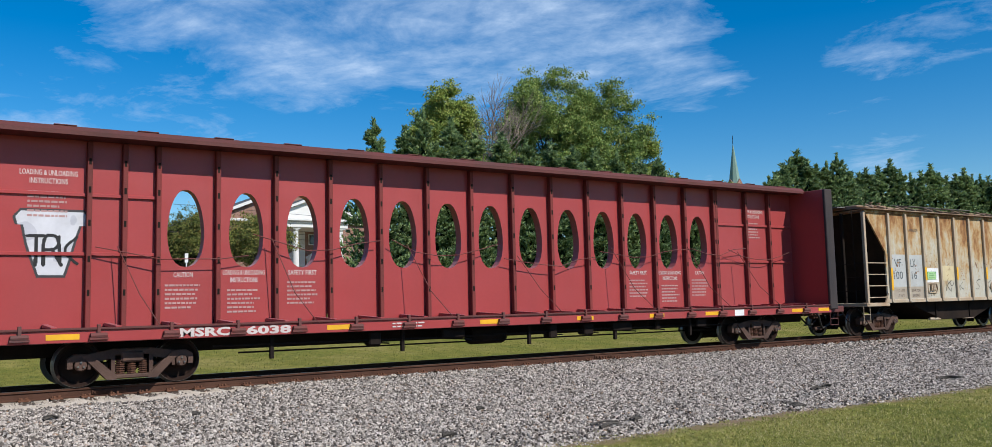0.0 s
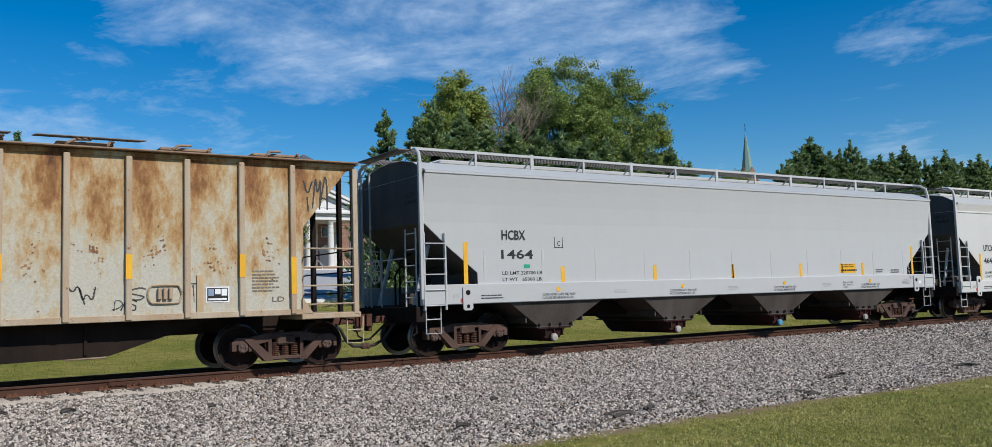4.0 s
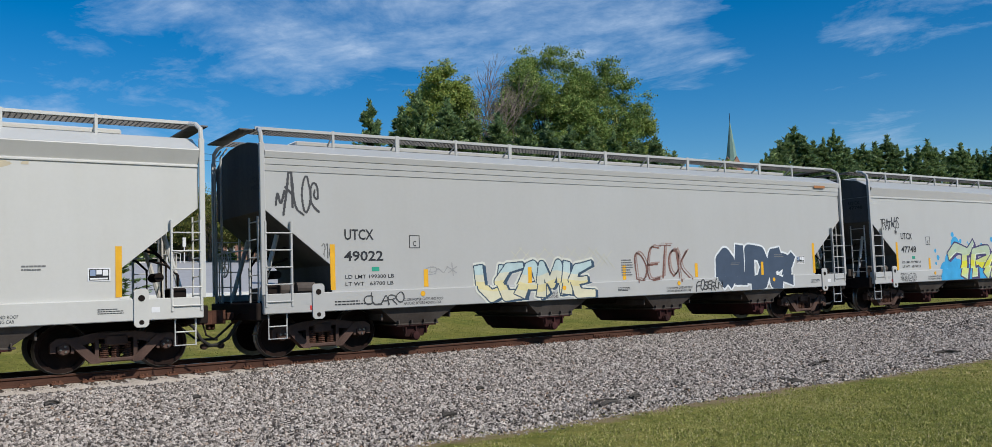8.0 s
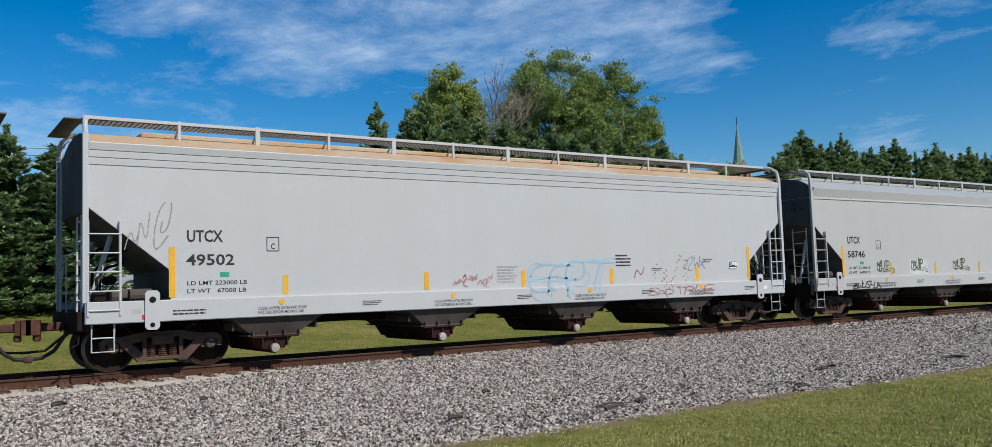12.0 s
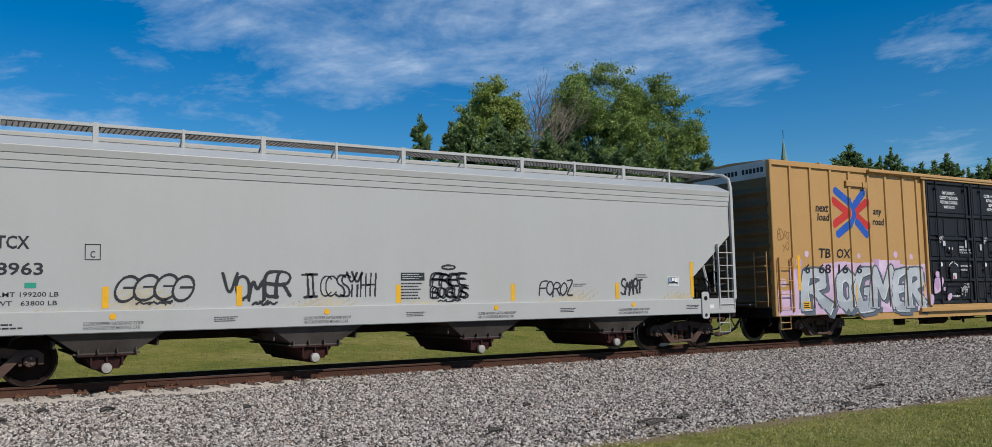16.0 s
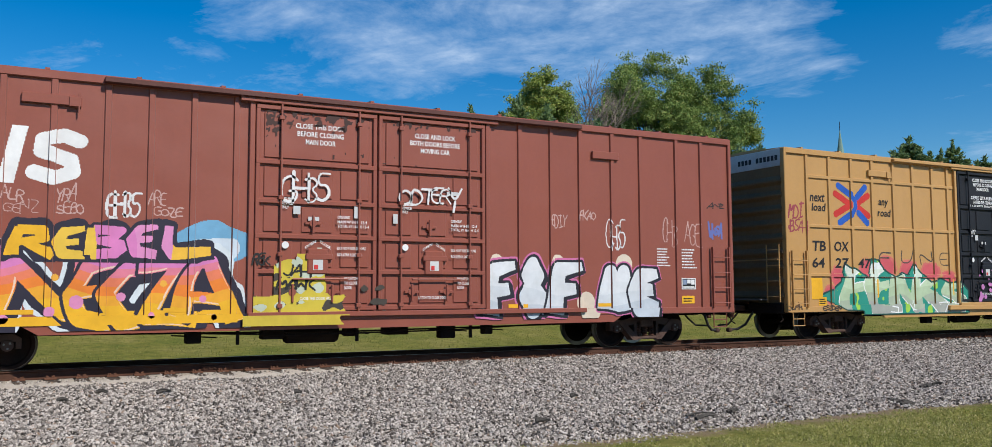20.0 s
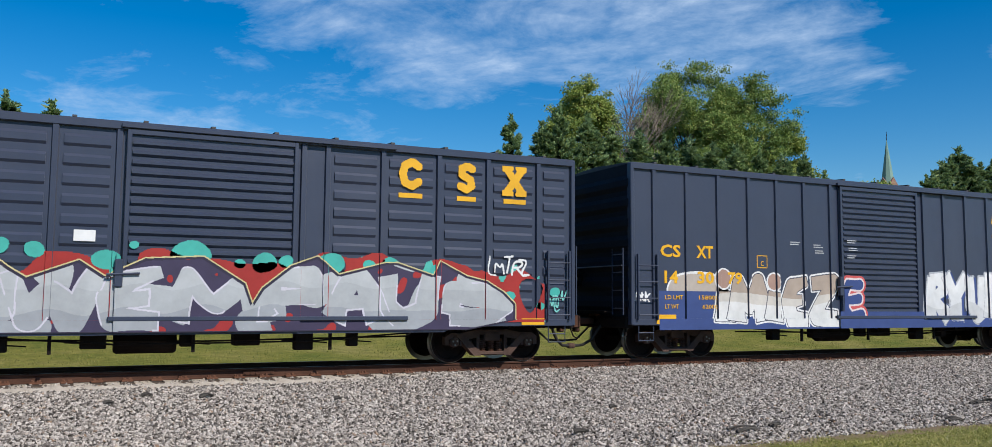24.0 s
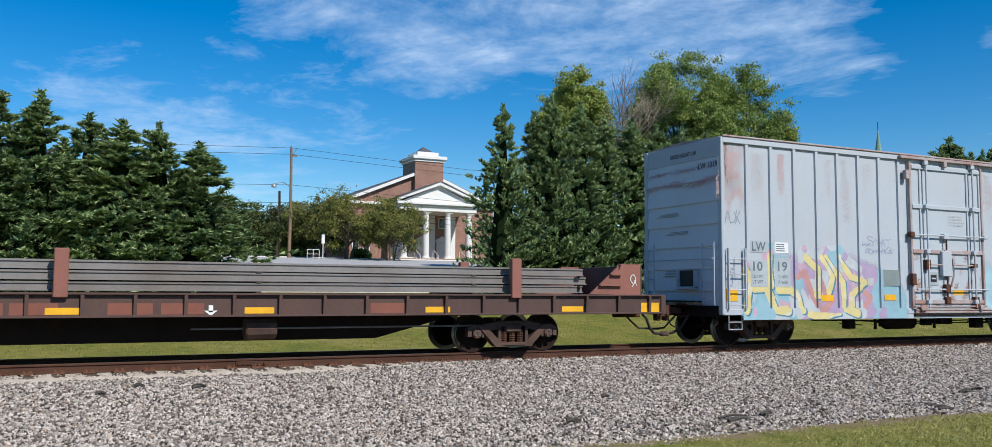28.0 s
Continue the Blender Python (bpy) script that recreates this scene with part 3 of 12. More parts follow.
YELLOW = ink(0.80, 0.42, 0.02)
BLACK, WHITE = ink(0.02, 0.02, 0.022), ink(0.80, 0.80, 0.80)

KIT, WHEELS, CARS = {}, [], []


def kit_meshes(r):
    """Meshes of a bogie with wheels of radius r."""
    if r in KIT:
        return KIT[r]
    b = Build()
    for s in (-1, 1):
        prof = [(0.075, s * 0.70), (0.10, s * 0.695), (r - 0.10, s * 0.685), (r - 0.07, s * 0.68), (r + 0.028, s * 0.675), (r + 0.026, s * 0.71), (r, s * 0.735), (r - 0.006, s * 0.815),
                (r - 0.015, s * 0.82), (r - 0.075, s * 0.82), (r - 0.10, s * 0.765), (0.17, s * 0.77), (0.13, s * 0.83), (0.075, s * 0.84)]
        b.lathe(prof, (0, 0, 0), "y", 26, 0, [0, 0, 0, 1, 1, 1, 1, 1, 0, 0, 0, 0, 0])
        b.lathe([(0.075, s * 0.84), (0.07, s * 1.0), (0.105, s * 1.0), (0.105, s * 1.085), (0.09, s * 1.1), (0.001, s * 1.1)], (0, 0, 0), "y", 16, 2)
        for k in range(3):
            a = 2 * math.pi * k / 3
            b.lathe([(0.02, s * 1.09), (0.02, s * 1.125), (0.001, s * 1.125)], (0.055 * math.cos(a), 0, 0.055 * math.sin(a)), "y", 6, 1)
    b.lathe([(0.08, -0.71), (0.075, 0), (0.08, 0.71)], (0, 0, 0), "y", 12)
    wheelset = b.mesh("wheelset", [WHEEL_FACE, TREAD, CAST], False)
    half = 0.89
    f = Build()
    y0, y1 = -0.085, 0.085
    for s in (-1, 1):
        f.prism([(s * (half + 0.22), r - 0.06), (s * (half + 0.22), r + 0.12), (s * (half + 0.10), r + 0.2), (s * (half - 0.16), r + 0.2), (s * (half - 0.16), r + 0.06), (s * (half + 0.13), r + 0.06), (s * (half + 0.13), r - 0.06)], "y", y0, y1)
        f.prism([(s * (half - 0.12), r + 0.14), (s * (half - 0.12), r - 0.08), (s * (half - 0.17), r - 0.08), (s * (half - 0.2), r + 0.14)], "y", y0, y1)
        f.prism([(s * (half - 0.15), r + 0.2), (s * 0.30, r + 0.28), (s * 0.30, r + 0.11), (s * (half - 0.2), r + 0.04)], "y", y0, y1)
        f.prism([(s * (half - 0.02), r + 0.16), (s * 0.44, r - 0.29), (s * 0.28, r - 0.29), (s * 0.28, r - 0.20), (s * 0.34, r - 0.16), (s * (half - 0.17), r + 0.19)], "y", y0 - 0.03, y1 + 0.03)
        f.prism([(s * 0.30, r - 0.24), (s * 0.37, r - 0.24), (s * 0.37, r + 0.2), (s * 0.30, r + 0.2)], "y", y0, y1)
        f.box(s * half - 0.11, s * half + 0.11, y0, y1, r + 0.06, r + 0.14, 0.02)
    f.box(-0.32, 0.32, y0, y1, r + 0.15, r + 0.275, 0.02)
    f.box(-0.38, 0.38, y0 - 0.03, y1 + 0.03, r - 0.28, r - 0.2, 0.02)
    side = f.mesh("side_frame", CAST)
    sp = Build()
    for x in (-0.2, 0.0, 0.2):
        prof = []
        for k in range(7):
            z = r - 0.2 + 0.28 * k / 7
            prof += [(0.055, z), (0.085, z + 0.01), (0.085, z + 0.025), (0.055, z + 0.036)]
        sp.lathe(prof, (x, 0, 0), "z", 7)
    springs = sp.mesh("spring_nest", RUSTY)
    bo = Build().box(-0.2, 0.2, -1.1, 1.1, r + 0.02, r + 0.22, 0.03)
    bo.lathe([(0.22, 0), (0.22, 0.12)], (0, 0, r + 0.2), "z", 16)
    bo.box(-0.8, 0.8, -0.05, 0.05, r - 0.16, r - 0.08, 0.01)
    for s in (-1, 1):
        bo.box(s * 0.42 - 0.05, s * 0.42 + 0.05, -0.85, 0.85, r - 0.14, r + 0.02, 0.015)
    bolster = bo.mesh("bogie", CAST)
    KIT[r] = (wheelset, side, springs, bolster)
    return KIT[r]


def bogie(car, x, r):
    ws, side, springs, bolster = kit_meshes(r)
    b = part("bogie", bolster, None, car, "rust-brown cast freight bogie", at=(x, 0, 0))
    for s in (-1, 1):
        part("side_frame", side, None, b, at=(0, s * 0.985, 0))
        part("spring_nest", springs, None, b, at=(0, s * 0.985, 0))
    for dx in (-0.89, 0.89):
        w = part("wheelset", ws, None, b, at=(dx, 0, r))
        WHEELS.append((w, dx, r))


def coupler(car, x, s, reach=0.80):
    """Knuckle coupler, hose and lift lever at the end x of a car; s is the way outwards."""
    b = Build()
    b.box(min(x - s * 0.5, x + s * 0.1), max(x - s * 0.5, x + s * 0.1), -0.2, 0.2, 0.72, 1.06, 0.02)
    b.box(min(x, x + s * (reach - 0.25)), max(x, x + s * (reach - 0.25)), -0.07, 0.07, 0.80, 0.96, 0.02)
    h = x + s * (reach - 0.28)
    b.prism([(h, -0.12), (h + s * 0.18, -0.19), (h + s * 0.34, -0.19), (h + s * 0.36, -0.07), (h + s * 0.22, 0.0), (h + s * 0.30, 0.12), (h + s * 0.26, 0.2), (h + s * 0.05, 0.16)], "z", 0.74, 1.02)
    b.box(min(h, h + s * 0.12), max(h, h + s * 0.12), -0.1, 0.1, 0.62, 0.76, 0.02)
    part("coupler", b, RUSTY, car)
    hb = Build()
    end = x + s * (reach + 0.02)
    hb.tube([(x + s * 0.05, -0.35, 0.80), (x + s * 0.16, -0.36, 0.70), (x + s * 0.32, -0.3, 0.44), (x + s * 0.52, -0.2, 0.31), (end, -0.12, 0.29)], 0.036, 8)
    part("air_hose", hb, RUBBER, car)
    part("hose_coupling", Build().lathe([(0.03, -0.08), (0.065, -0.06), (0.065, 0.06), (0.03, 0.08)], (end - s * 0.05, -0.13, 0.29), "y", 10), CAST, car)
    part("brake_hose", Build().tube([(x - s * 0.1, 0.3, 0.85), (x + s * 0.15, 0.32, 0.62), (x + s * 0.4, 0.3, 0.42), (end, 0.25, 0.40)], 0.026, 8), RUBBER, car)
    lv = Build()
    lv.tube([(x + s * 0.06, -1.35, 0.78), (x + s * 0.1, -1.2, 0.92), (x + s * 0.12, -0.5, 0.95), (x + s * 0.2, -0.2, 0.80)], 0.02, 6)
    lv.tube([(x + s * 0.06, -1.35, 0.78), (x + s * 0.09, -1.45, 0.58), (x + s * 0.2, -1.46, 0.52)], 0.018, 6)
    part("uncoupling_lever", lv, BLACK_STEEL, car)


def ladder(car, x0, x1, y, z0, z1, rungs, mat, name="ladder", stand=0.07):
    """Ladder against a side at y (y < 0 is the camera's side): stiles and rungs."""
    s = -1 if y < 0 else 1
    y0, y1 = min(y, y + s * stand), max(y, y + s * stand)
    b = Build().box(x0 - 0.02, x0 + 0.02, y0, y1, z0, z1, 0.004)
    lad = part(name, b, mat, car)
    part("stile", Build().box(x1 - 0.02, x1 + 0.02, y0, y1, z0, z1, 0.004), mat, lad)
    for k in range(rungs):
        z = z0 + (z1 - z0) * (k + 0.3) / rungs
        part("rung", Build().tube([(x0, y + s * stand, z), (x1, y + s * stand, z)], 0.014, 6), mat, lad)
    return lad


def stirrup(car, x0, x1, y, z0, z1, mat):
    b = Build().tube([(x0, y, z1), (x0, y, z0), (x1, y, z0), (x1, y, z1)], 0.018, 6)
    b.tube([(x0, y, (z0 + z1) / 2), (x1, y, (z0 + z1) / 2)], 0.014, 6)
    part("step", b, mat, car)


GLYPHS = {}


def font_mesh(s, bold):
    cu = bpy.data.curves.new("lettering", "FONT")
    cu.body, cu.size, cu.offset, cu.resolution_u = s, 1.0, bold, 2
    tmp = bpy.data.objects.new("lettering", cu)
    scene.collection.objects.link(tmp)
    me = bpy.data.meshes.new_from_object(tmp)
    v = np.zeros(len(me.vertices) * 3, np.float32)
    me.vertices.foreach_get("co", v)
    polys = [tuple(p.vertices) for p in me.polygons]
    bpy.data.objects.remove(tmp)
    bpy.data.curves.remove(cu)
    bpy.data.meshes.remove(me)
    return v.reshape(-1, 3)[:, :2], polys


def lettering(car, s, x0, x1, z0, z1, mat, out=1.6, bold=0.012, slant=0.0, label=""):
    """Stencilled words that fill x0..x1, z0..z1 on the side that faces the camera, out metres from the centre line."""
    key = (s, bold)
    if key not in GLYPHS:
        GLYPHS[key] = font_mesh(s, bold)
    p, polys = GLYPHS[key]
    lo, hi = p.min(0), p.max(0)
    q = (p - lo) / (hi - lo)
    v = np.stack([x0 + (x1 - x0) * q[:, 0] + slant * (z1 - z0) * q[:, 1], np.full(len(q), -out - 0.004), z0 + (z1 - z0) * q[:, 1]], 1)
    me = bpy.data.meshes.new("lettering")
    me.from_pydata([tuple(a) for a in v.tolist()], [], polys)
    me.materials.append(mat)
    return part("lettering", me, None, car, label)


def lettering_mesh(v, polys, mat=None):
    me = bpy.data.meshes.new("lettering")
    me.from_pydata(v, [], polys)
    me.materials.append(mat or DARK_TEXT)
    return me


def stencil(car, s, x0, x1, z0, z1, colour, skin, bold=0.0, label="", step=0.012):
    """Lettering painted over posts and panels alike."""
    p, polys = font_mesh(s, bold)
    lo, hi = p.min(0), p.max(0)
    p = np.array([x0, z0]) + (p - lo) / (hi - lo) * np.array([x1 - x0, z1 - z0])

    def at(X, Z):
        r = np.full(X.shape, -1)
        for f in polys:
            q = p[list(f)]
            inside = np.zeros(X.shape, bool)
            for (ax, az), (bx, bz) in zip(q, np.roll(q, -1, 0)):
                if az != bz:
                    inside ^= ((az > Z) != (bz > Z)) & (X < (bx - ax) * (Z - az) / (bz - az) + ax)
            r[inside] = 0
        return r
    return spray(car, (x0 - 0.02, x1 + 0.02, z0 - 0.02, z1 + 0.02), at, [colour], skin, step, "lettering", label)


def bars(car, x0, x1, z0, z1, rows, mat, out, seed=1):
    """Small print that cannot be read: plain bars."""
    rng = random.Random(seed)
    b = Build()
    h = (z1 - z0) / rows
    for k in range(rows):
        x = x0
        end = x1 - (x1 - x0) * rng.uniform(0, 0.3)
        while x < end - 0.01:
            w = rng.uniform(0.06, 0.16) * (x1 - x0)
            w = min(w, end - x)
            b.box(x, x + w, -out - 0.006, -out - 0.003, z0 + k * h + h * 0.28, z0 + k * h + h * 0.72)
            x += w + 0.025 * (x1 - x0)
    return part("small_print", b, mat, car)


def patch(car, x0, x1, z0, z1, mat, out, name="paint_patch", thick=0.003, label=""):
    b = Build().box(x0, x1, -out - thick - 0.001, -out - 0.001, z0, z1)
    return part(name, b, mat, car, label)


def placard(car, x0, x1, z0, z1, out):
    """Black-and-white identification plate."""
    b = Build().box(x0, x1, -out - 0.006, -out - 0.001, z0, z1)
    w, h = x1 - x0, z1 - z0
    b.box(x0 + w * 0.06, x1 - w * 0.06, -out - 0.009, -out - 0.006, z0 + h * 0.08, z1 - h * 0.08, mat=1)
    for k in range(3):
        b.box(x0 + w * (0.1 + 0.28 * k), x0 + w * (0.34 + 0.28 * k), -out - 0.012, -out - 0.009, z0 + h * (0.42 + 0.1 * (k % 2)), z1 - h * 0.14, mat=0 if k else 2)
    b.box(x0 + w * 0.1, x1 - w * 0.12, -out - 0.012, -out - 0.009, z0 + h * 0.14, z0 + h * 0.26, mat=0)
    part("identification_plate", b, [WHITE, BLACK, ink(0.25, 0.32, 0.45)], car)


# single-stroke letters for sprayed pieces
STROKES = {
    "A": "0,0 .45,1 .6,1 1,0|.2,.38 .8,.38", "B": "0,0 0,1 .7,1 .85,.78 .6,.54 0,.52|.6,.54 .98,.28 .75,0 0,0", "C": "1,.82 .6,1 .15,.85 0,.5 .15,.12 .6,0 1,.18",
    "D": "0,0 0,1 .6,.95 1,.5 .6,.03 0,0", "E": "1,1 0,1 0,0 1,0|0,.52 .8,.52", "F": "1,1 0,1 0,0|0,.52 .8,.52", "G": "1,.85 .6,1 .15,.85 0,.5 .15,.1 .6,0 1,.15 1,.46 .6,.46",
    "H": "0,0 0,1|1,0 1,1|0,.5 1,.5", "I": ".15,1 .85,1|.5,1 .5,0|.2,0 .8,0", "J": ".9,1 .9,.2 .5,0 .1,.2", "K": "0,0 0,1|1,1 .1,.5 1,0", "L": "0,1 0,0 1,0", "M": "0,0 .1,1 .5,.35 .9,1 1,0",
    "N": "0,0 0,1 1,0 1,1", "O": ".5,0 .1,.2 0,.5 .15,.85 .5,1 .85,.85 1,.5 .88,.18 .5,0", "P": "0,0 0,1 .8,1 1,.75 .8,.48 0,.48", "R": "0,0 0,1 .75,1 .95,.78 .75,.52 0,.5|.5,.5 1,0",
    "S": "1,.88 .6,1 .1,.88 .1,.62 .85,.42 .95,.15 .5,0 0,.12", "T": "0,1 1,1|.5,1 .5,0", "U": "0,1 0,.2 .45,0 .9,.2 1,1", "V": "0,1 .5,0 1,1", "W": "0,1 .2,0 .5,.7 .8,0 1,1",
    "X": "0,0 1,1|0,1 1,0", "Y": "0,1 .5,.48 1,1|.5,.48 .45,0", "Z": "0,1 1,1 0,0 1,0", "&": "1,0 .15,.8 .45,1 .7,.8 .1,.3 .35,0 .7,.1 1,.4", "*": ".5,0 .5,1|.1,.25 .9,.75|.1,.75 .9,.25",
    "6": ".8,1 .2,.6 0,.25 .4,0 .9,.2 .7,.5 .1,.4", "0": ".5,0 .1,.2 0,.5 .15,.85 .5,1 .85,.85 1,.5 .88,.18 .5,0", "Q": ".5,0 0,.5 .5,1 1,.5 .5,0|.6,.3 1,0", "~": "0,.3 .3,.8 .6,.2 1,.7", "@": "1,.1 .4,0 0,.4 .3,.95 .9,.8 .9,.3 .5,.35 .55,.7", "1": ".2,.8 .55,1 .55,0", "2": "0,.8 .4,1 .9,.8 0,0 1,0", "8": ".5,.5 .1,.75 .5,1 .9,.75 .5,.5 .05,.22 .5,0 .95,.22 .5,.5", "!": ".5,1 .5,.3|.5,.05 .5,0", "3": "0,.9 .6,1 .9,.75 .4,.52 .95,.3 .5,0 0,.12", "5": ".9,1 .1,1 .1,.55 .7,.6 .95,.3 .5,0 0,.1", "?": "0,.8 .5,1 .9,.75 .5,.45 .5,.25|.5,.02 .5,0"}


def rounded(pts, times):
    """Cut the corners of a line, so that it flows like handwriting."""
    for _ in range(times):
        q = [pts[0]]
        for (ax, az), (bx, bz) in zip(pts, pts[1:]):
            q += [(ax * 0.75 + bx * 0.25, az * 0.75 + bz * 0.25), (ax * 0.25 + bx * 0.75, az * 0.25 + bz * 0.75)]
        pts = q + [pts[-1]]
    return pts


def strokes_of(word, x0, x1, z0, z1, seed, wild=0.10, gap=0.18, slant=0.0, curl=0):
    """Segments (ax, az, bx, bz) of a hand-drawn word that fills the box."""
    rng = random.Random(seed)
    n = len(word)
    cell = (x1 - x0) / n
    segs = []
    for i, ch in enumerate(word):
        if ch == " ":
            continue
        ox, w = x0 + cell * (i + gap * 0.5), cell * (1 - gap)
        lift, grow, tilt = rng.uniform(-wild, wild) * 0.5, 1 + rng.uniform(-wild, wild), rng.uniform(-wild, wild) + slant
        for line in STROKES[ch].split("|"):
            pts = []
            for q in line.split():
                a, c = (float(t) for t in q.split(","))
                a, c = a + rng.uniform(-wild, wild) * 0.35, (c + rng.uniform(-wild, wild) * 0.3) * grow + lift
                pts.append((ox + w * (a + tilt * c), z0 + (z1 - z0) * c))
            pts = rounded(pts, curl)
            segs += [(*p, *q) for p, q in zip(pts, pts[1:])]
    return segs


def seg_dist(X, Z, segs):
    d = np.full(X.shape, 9.0)
    for ax, az, bx, bz in segs:
        vx, vz = bx - ax, bz - az
        t = np.clip(((X - ax) * vx + (Z - az) * vz) / max(vx * vx + vz * vz, 1e-6), 0, 1)
        d = np.minimum(d, np.hypot(X - ax - t * vx, Z - az - t * vz))
    return d


def ripple(X, Z, seed, size=0.5):
    """Smooth wobble in -1..1."""
    rng = np.random.default_rng(seed)
    s = np.zeros(X.shape)
    for k in range(6):
        a, f, ph = rng.uniform(0, 6.28), rng.uniform(0.6, 1.8) / size, rng.uniform(0, 6.28)
        s += np.sin((X * np.cos(a) + Z * np.sin(a)) * f * 2 + ph)
    return s / 3.2


def spray(car, box, paint_at, colours, skin, step=0.011, name="graffiti", label=""):
    """Paint on a car's side: paint_at(X, Z) gives the colour number of each small cell, or -1 for none; skin(X, Z) is the surface's distance from the centre line."""
    x0, x1, z0, z1 = box
    nx, nz = int((x1 - x0) / step), int((z1 - z0) / step)
    xs, zs = x0 + step * np.arange(nx + 1), z0 + step * np.arange(nz + 1)
    X, Z = np.meshgrid((xs[:-1] + xs[1:]) / 2, (zs[:-1] + zs[1:]) / 2)
    idx = paint_at(X, Z).astype(int)
    out = np.round(skin(X, Z), 3)
    vs, fs, mi = [], [], []
    key = idx * 100000 + np.round(out * 10000).astype(int)
    for r in range(nz):
        row = key[r]
        cut = np.flatnonzero(np.diff(row)) + 1
        for a, b in zip(np.concatenate([[0], cut]), np.concatenate([cut, [nx]])):
            c = idx[r, a]
            if c < 0:
                continue
            y = -out[r, a] - 0.003
            k = len(vs)
            vs += [(xs[a], y, zs[r]), (xs[b], y, zs[r]), (xs[b], y, zs[r + 1]), (xs[a], y, zs[r + 1])]
            fs.append((k, k + 1, k + 2, k + 3))
            mi.append(c)
    if not fs:
        return None
    return part(name, big(name, vs, fs, [ink(*c) for c in colours], False, mi), None, car, label)


def tag(car, word, x0, x1, z0, z1, colour, skin, width=0.02, seed=1, wild=0.25, slant=0.15, label=""):
    """A quick tag in one thin line."""
    segs = strokes_of(word, x0, x1, z0, z1, seed, wild, -0.06, slant, 2)
    pad = 0.15
    return spray(car, (x0 - pad, x1 + pad + slant * (z1 - z0), z0 - pad, z1 + pad), lambda X, Z: np.where(seg_dist(X + 0.012 * ripple(X, Z, seed), Z, segs) < width * (1 + 0.3 * ripple(X, Z, seed + 3)), 0, -1), [colour], skin, 0.012, "graffiti_tag", label)


def piece(car, word, x0, x1, z0, z1, skin, fills, outline, seed=1, sw=0.13, ow=0.035, halo=None, hw=0.05, shadow=None, sh=(-0.09, -0.09), cloud=None, cw=0.25, dots=None, wild=0.14, gap=0.12, slant=0.05, blobs=0, band=0.35, box=None, shine=None, wob=1.0, spikes=0, label="", step=0.011):
    """A large bubble-letter piece: fills from bottom to top, outline, drop shadow, halo, a cloud behind and loose dots."""
    segs = strokes_of(word, x0, x1, z0, z1, seed, wild, gap, slant, 1 if wob > 0.7 else 0)
    sp = random.Random(seed + 5)
    tops = [(ax, az) for ax, az, bx, bz in segs if az > z0 + 0.75 * (z1 - z0)]
    for _ in range(spikes):
        ax, az = sp.choice(tops)
        a, q = sp.uniform(-0.9, 0.9), sp.uniform(0.15, 0.34)
        segs.append((ax, az, ax + q * math.sin(a), az + q * math.cos(a)))
    cols, number = [], {}

    def num(c):
        if c not in number:
            number[c] = len(cols)
            cols.append(c)
        return number[c]
    fn = [num(c) for c in fills]
    rng = random.Random(seed + 77)
    spots = [(rng.uniform(x0, x1), rng.uniform(z0, z1 + 0.35), rng.uniform(0.04, 0.16)) for _ in range(blobs)]

    def at(X, Z):
        Xw = X + 0.05 * wob * ripple(X, Z, seed, 0.7)
        Zw = Z + 0.04 * wob * ripple(X, Z, seed + 1, 0.7)
        d = seg_dist(Xw, Zw, segs)
        swl = sw * (1 + 0.22 * ripple(X, Z, seed + 2, 0.9 if wob > 0.5 else 0.35))
        res = np.full(X.shape, -1)
        if cloud:
            res = np.where(d + 0.06 * ripple(X, Z, seed + 5, 0.25) < sw + ow + cw, num(cloud), res)
        if dots:
            for sx, sz, sr in spots:
                res = np.where(np.hypot(X - sx, Z - sz) < sr, num(dots), res)
        if halo:
            res = np.where(d < swl + ow + hw, num(halo), res)
        if shadow:
            for q in (0.33, 0.66, 1.0):
                res = np.where(seg_dist(Xw - sh[0] * q, Zw - sh[1] * q, segs) < swl + ow * 0.6, num(shadow), res)
        res = np.where(d < swl + ow, num(outline), res)
        level = np.clip(((Z - z0) / (z1 - z0) + band * 0.5 * ripple(X, Z, seed + 9, 0.6)) * len(fn), 0, len(fn) - 1).astype(int)
        res = np.where(d < swl, np.array(fn)[level], res)
        if shine:
            e = seg_dist(Xw + 0.028, Zw - 0.03, segs)
            res = np.where((d < swl * 0.92) & (np.abs(e - swl * 0.72) < 0.016) & (ripple(X, Z, seed + 13, 0.5) > -0.1), num(shine), res)
        return res
    pad = sw + ow + (cw if cloud else 0) + (hw if halo else 0) + 0.12
    bx = [x0 - pad, x1 + pad + abs(slant) * 0.3, z0 - pad, z1 + pad + (0.35 if dots else 0)]
    if box:
        bx = [max(bx[0], box[0]), min(bx[1], box[1]), max(bx[2], box[2]), min(bx[3], box[3])]
    return spray(car, bx, at, cols, skin, step, "graffiti", label)


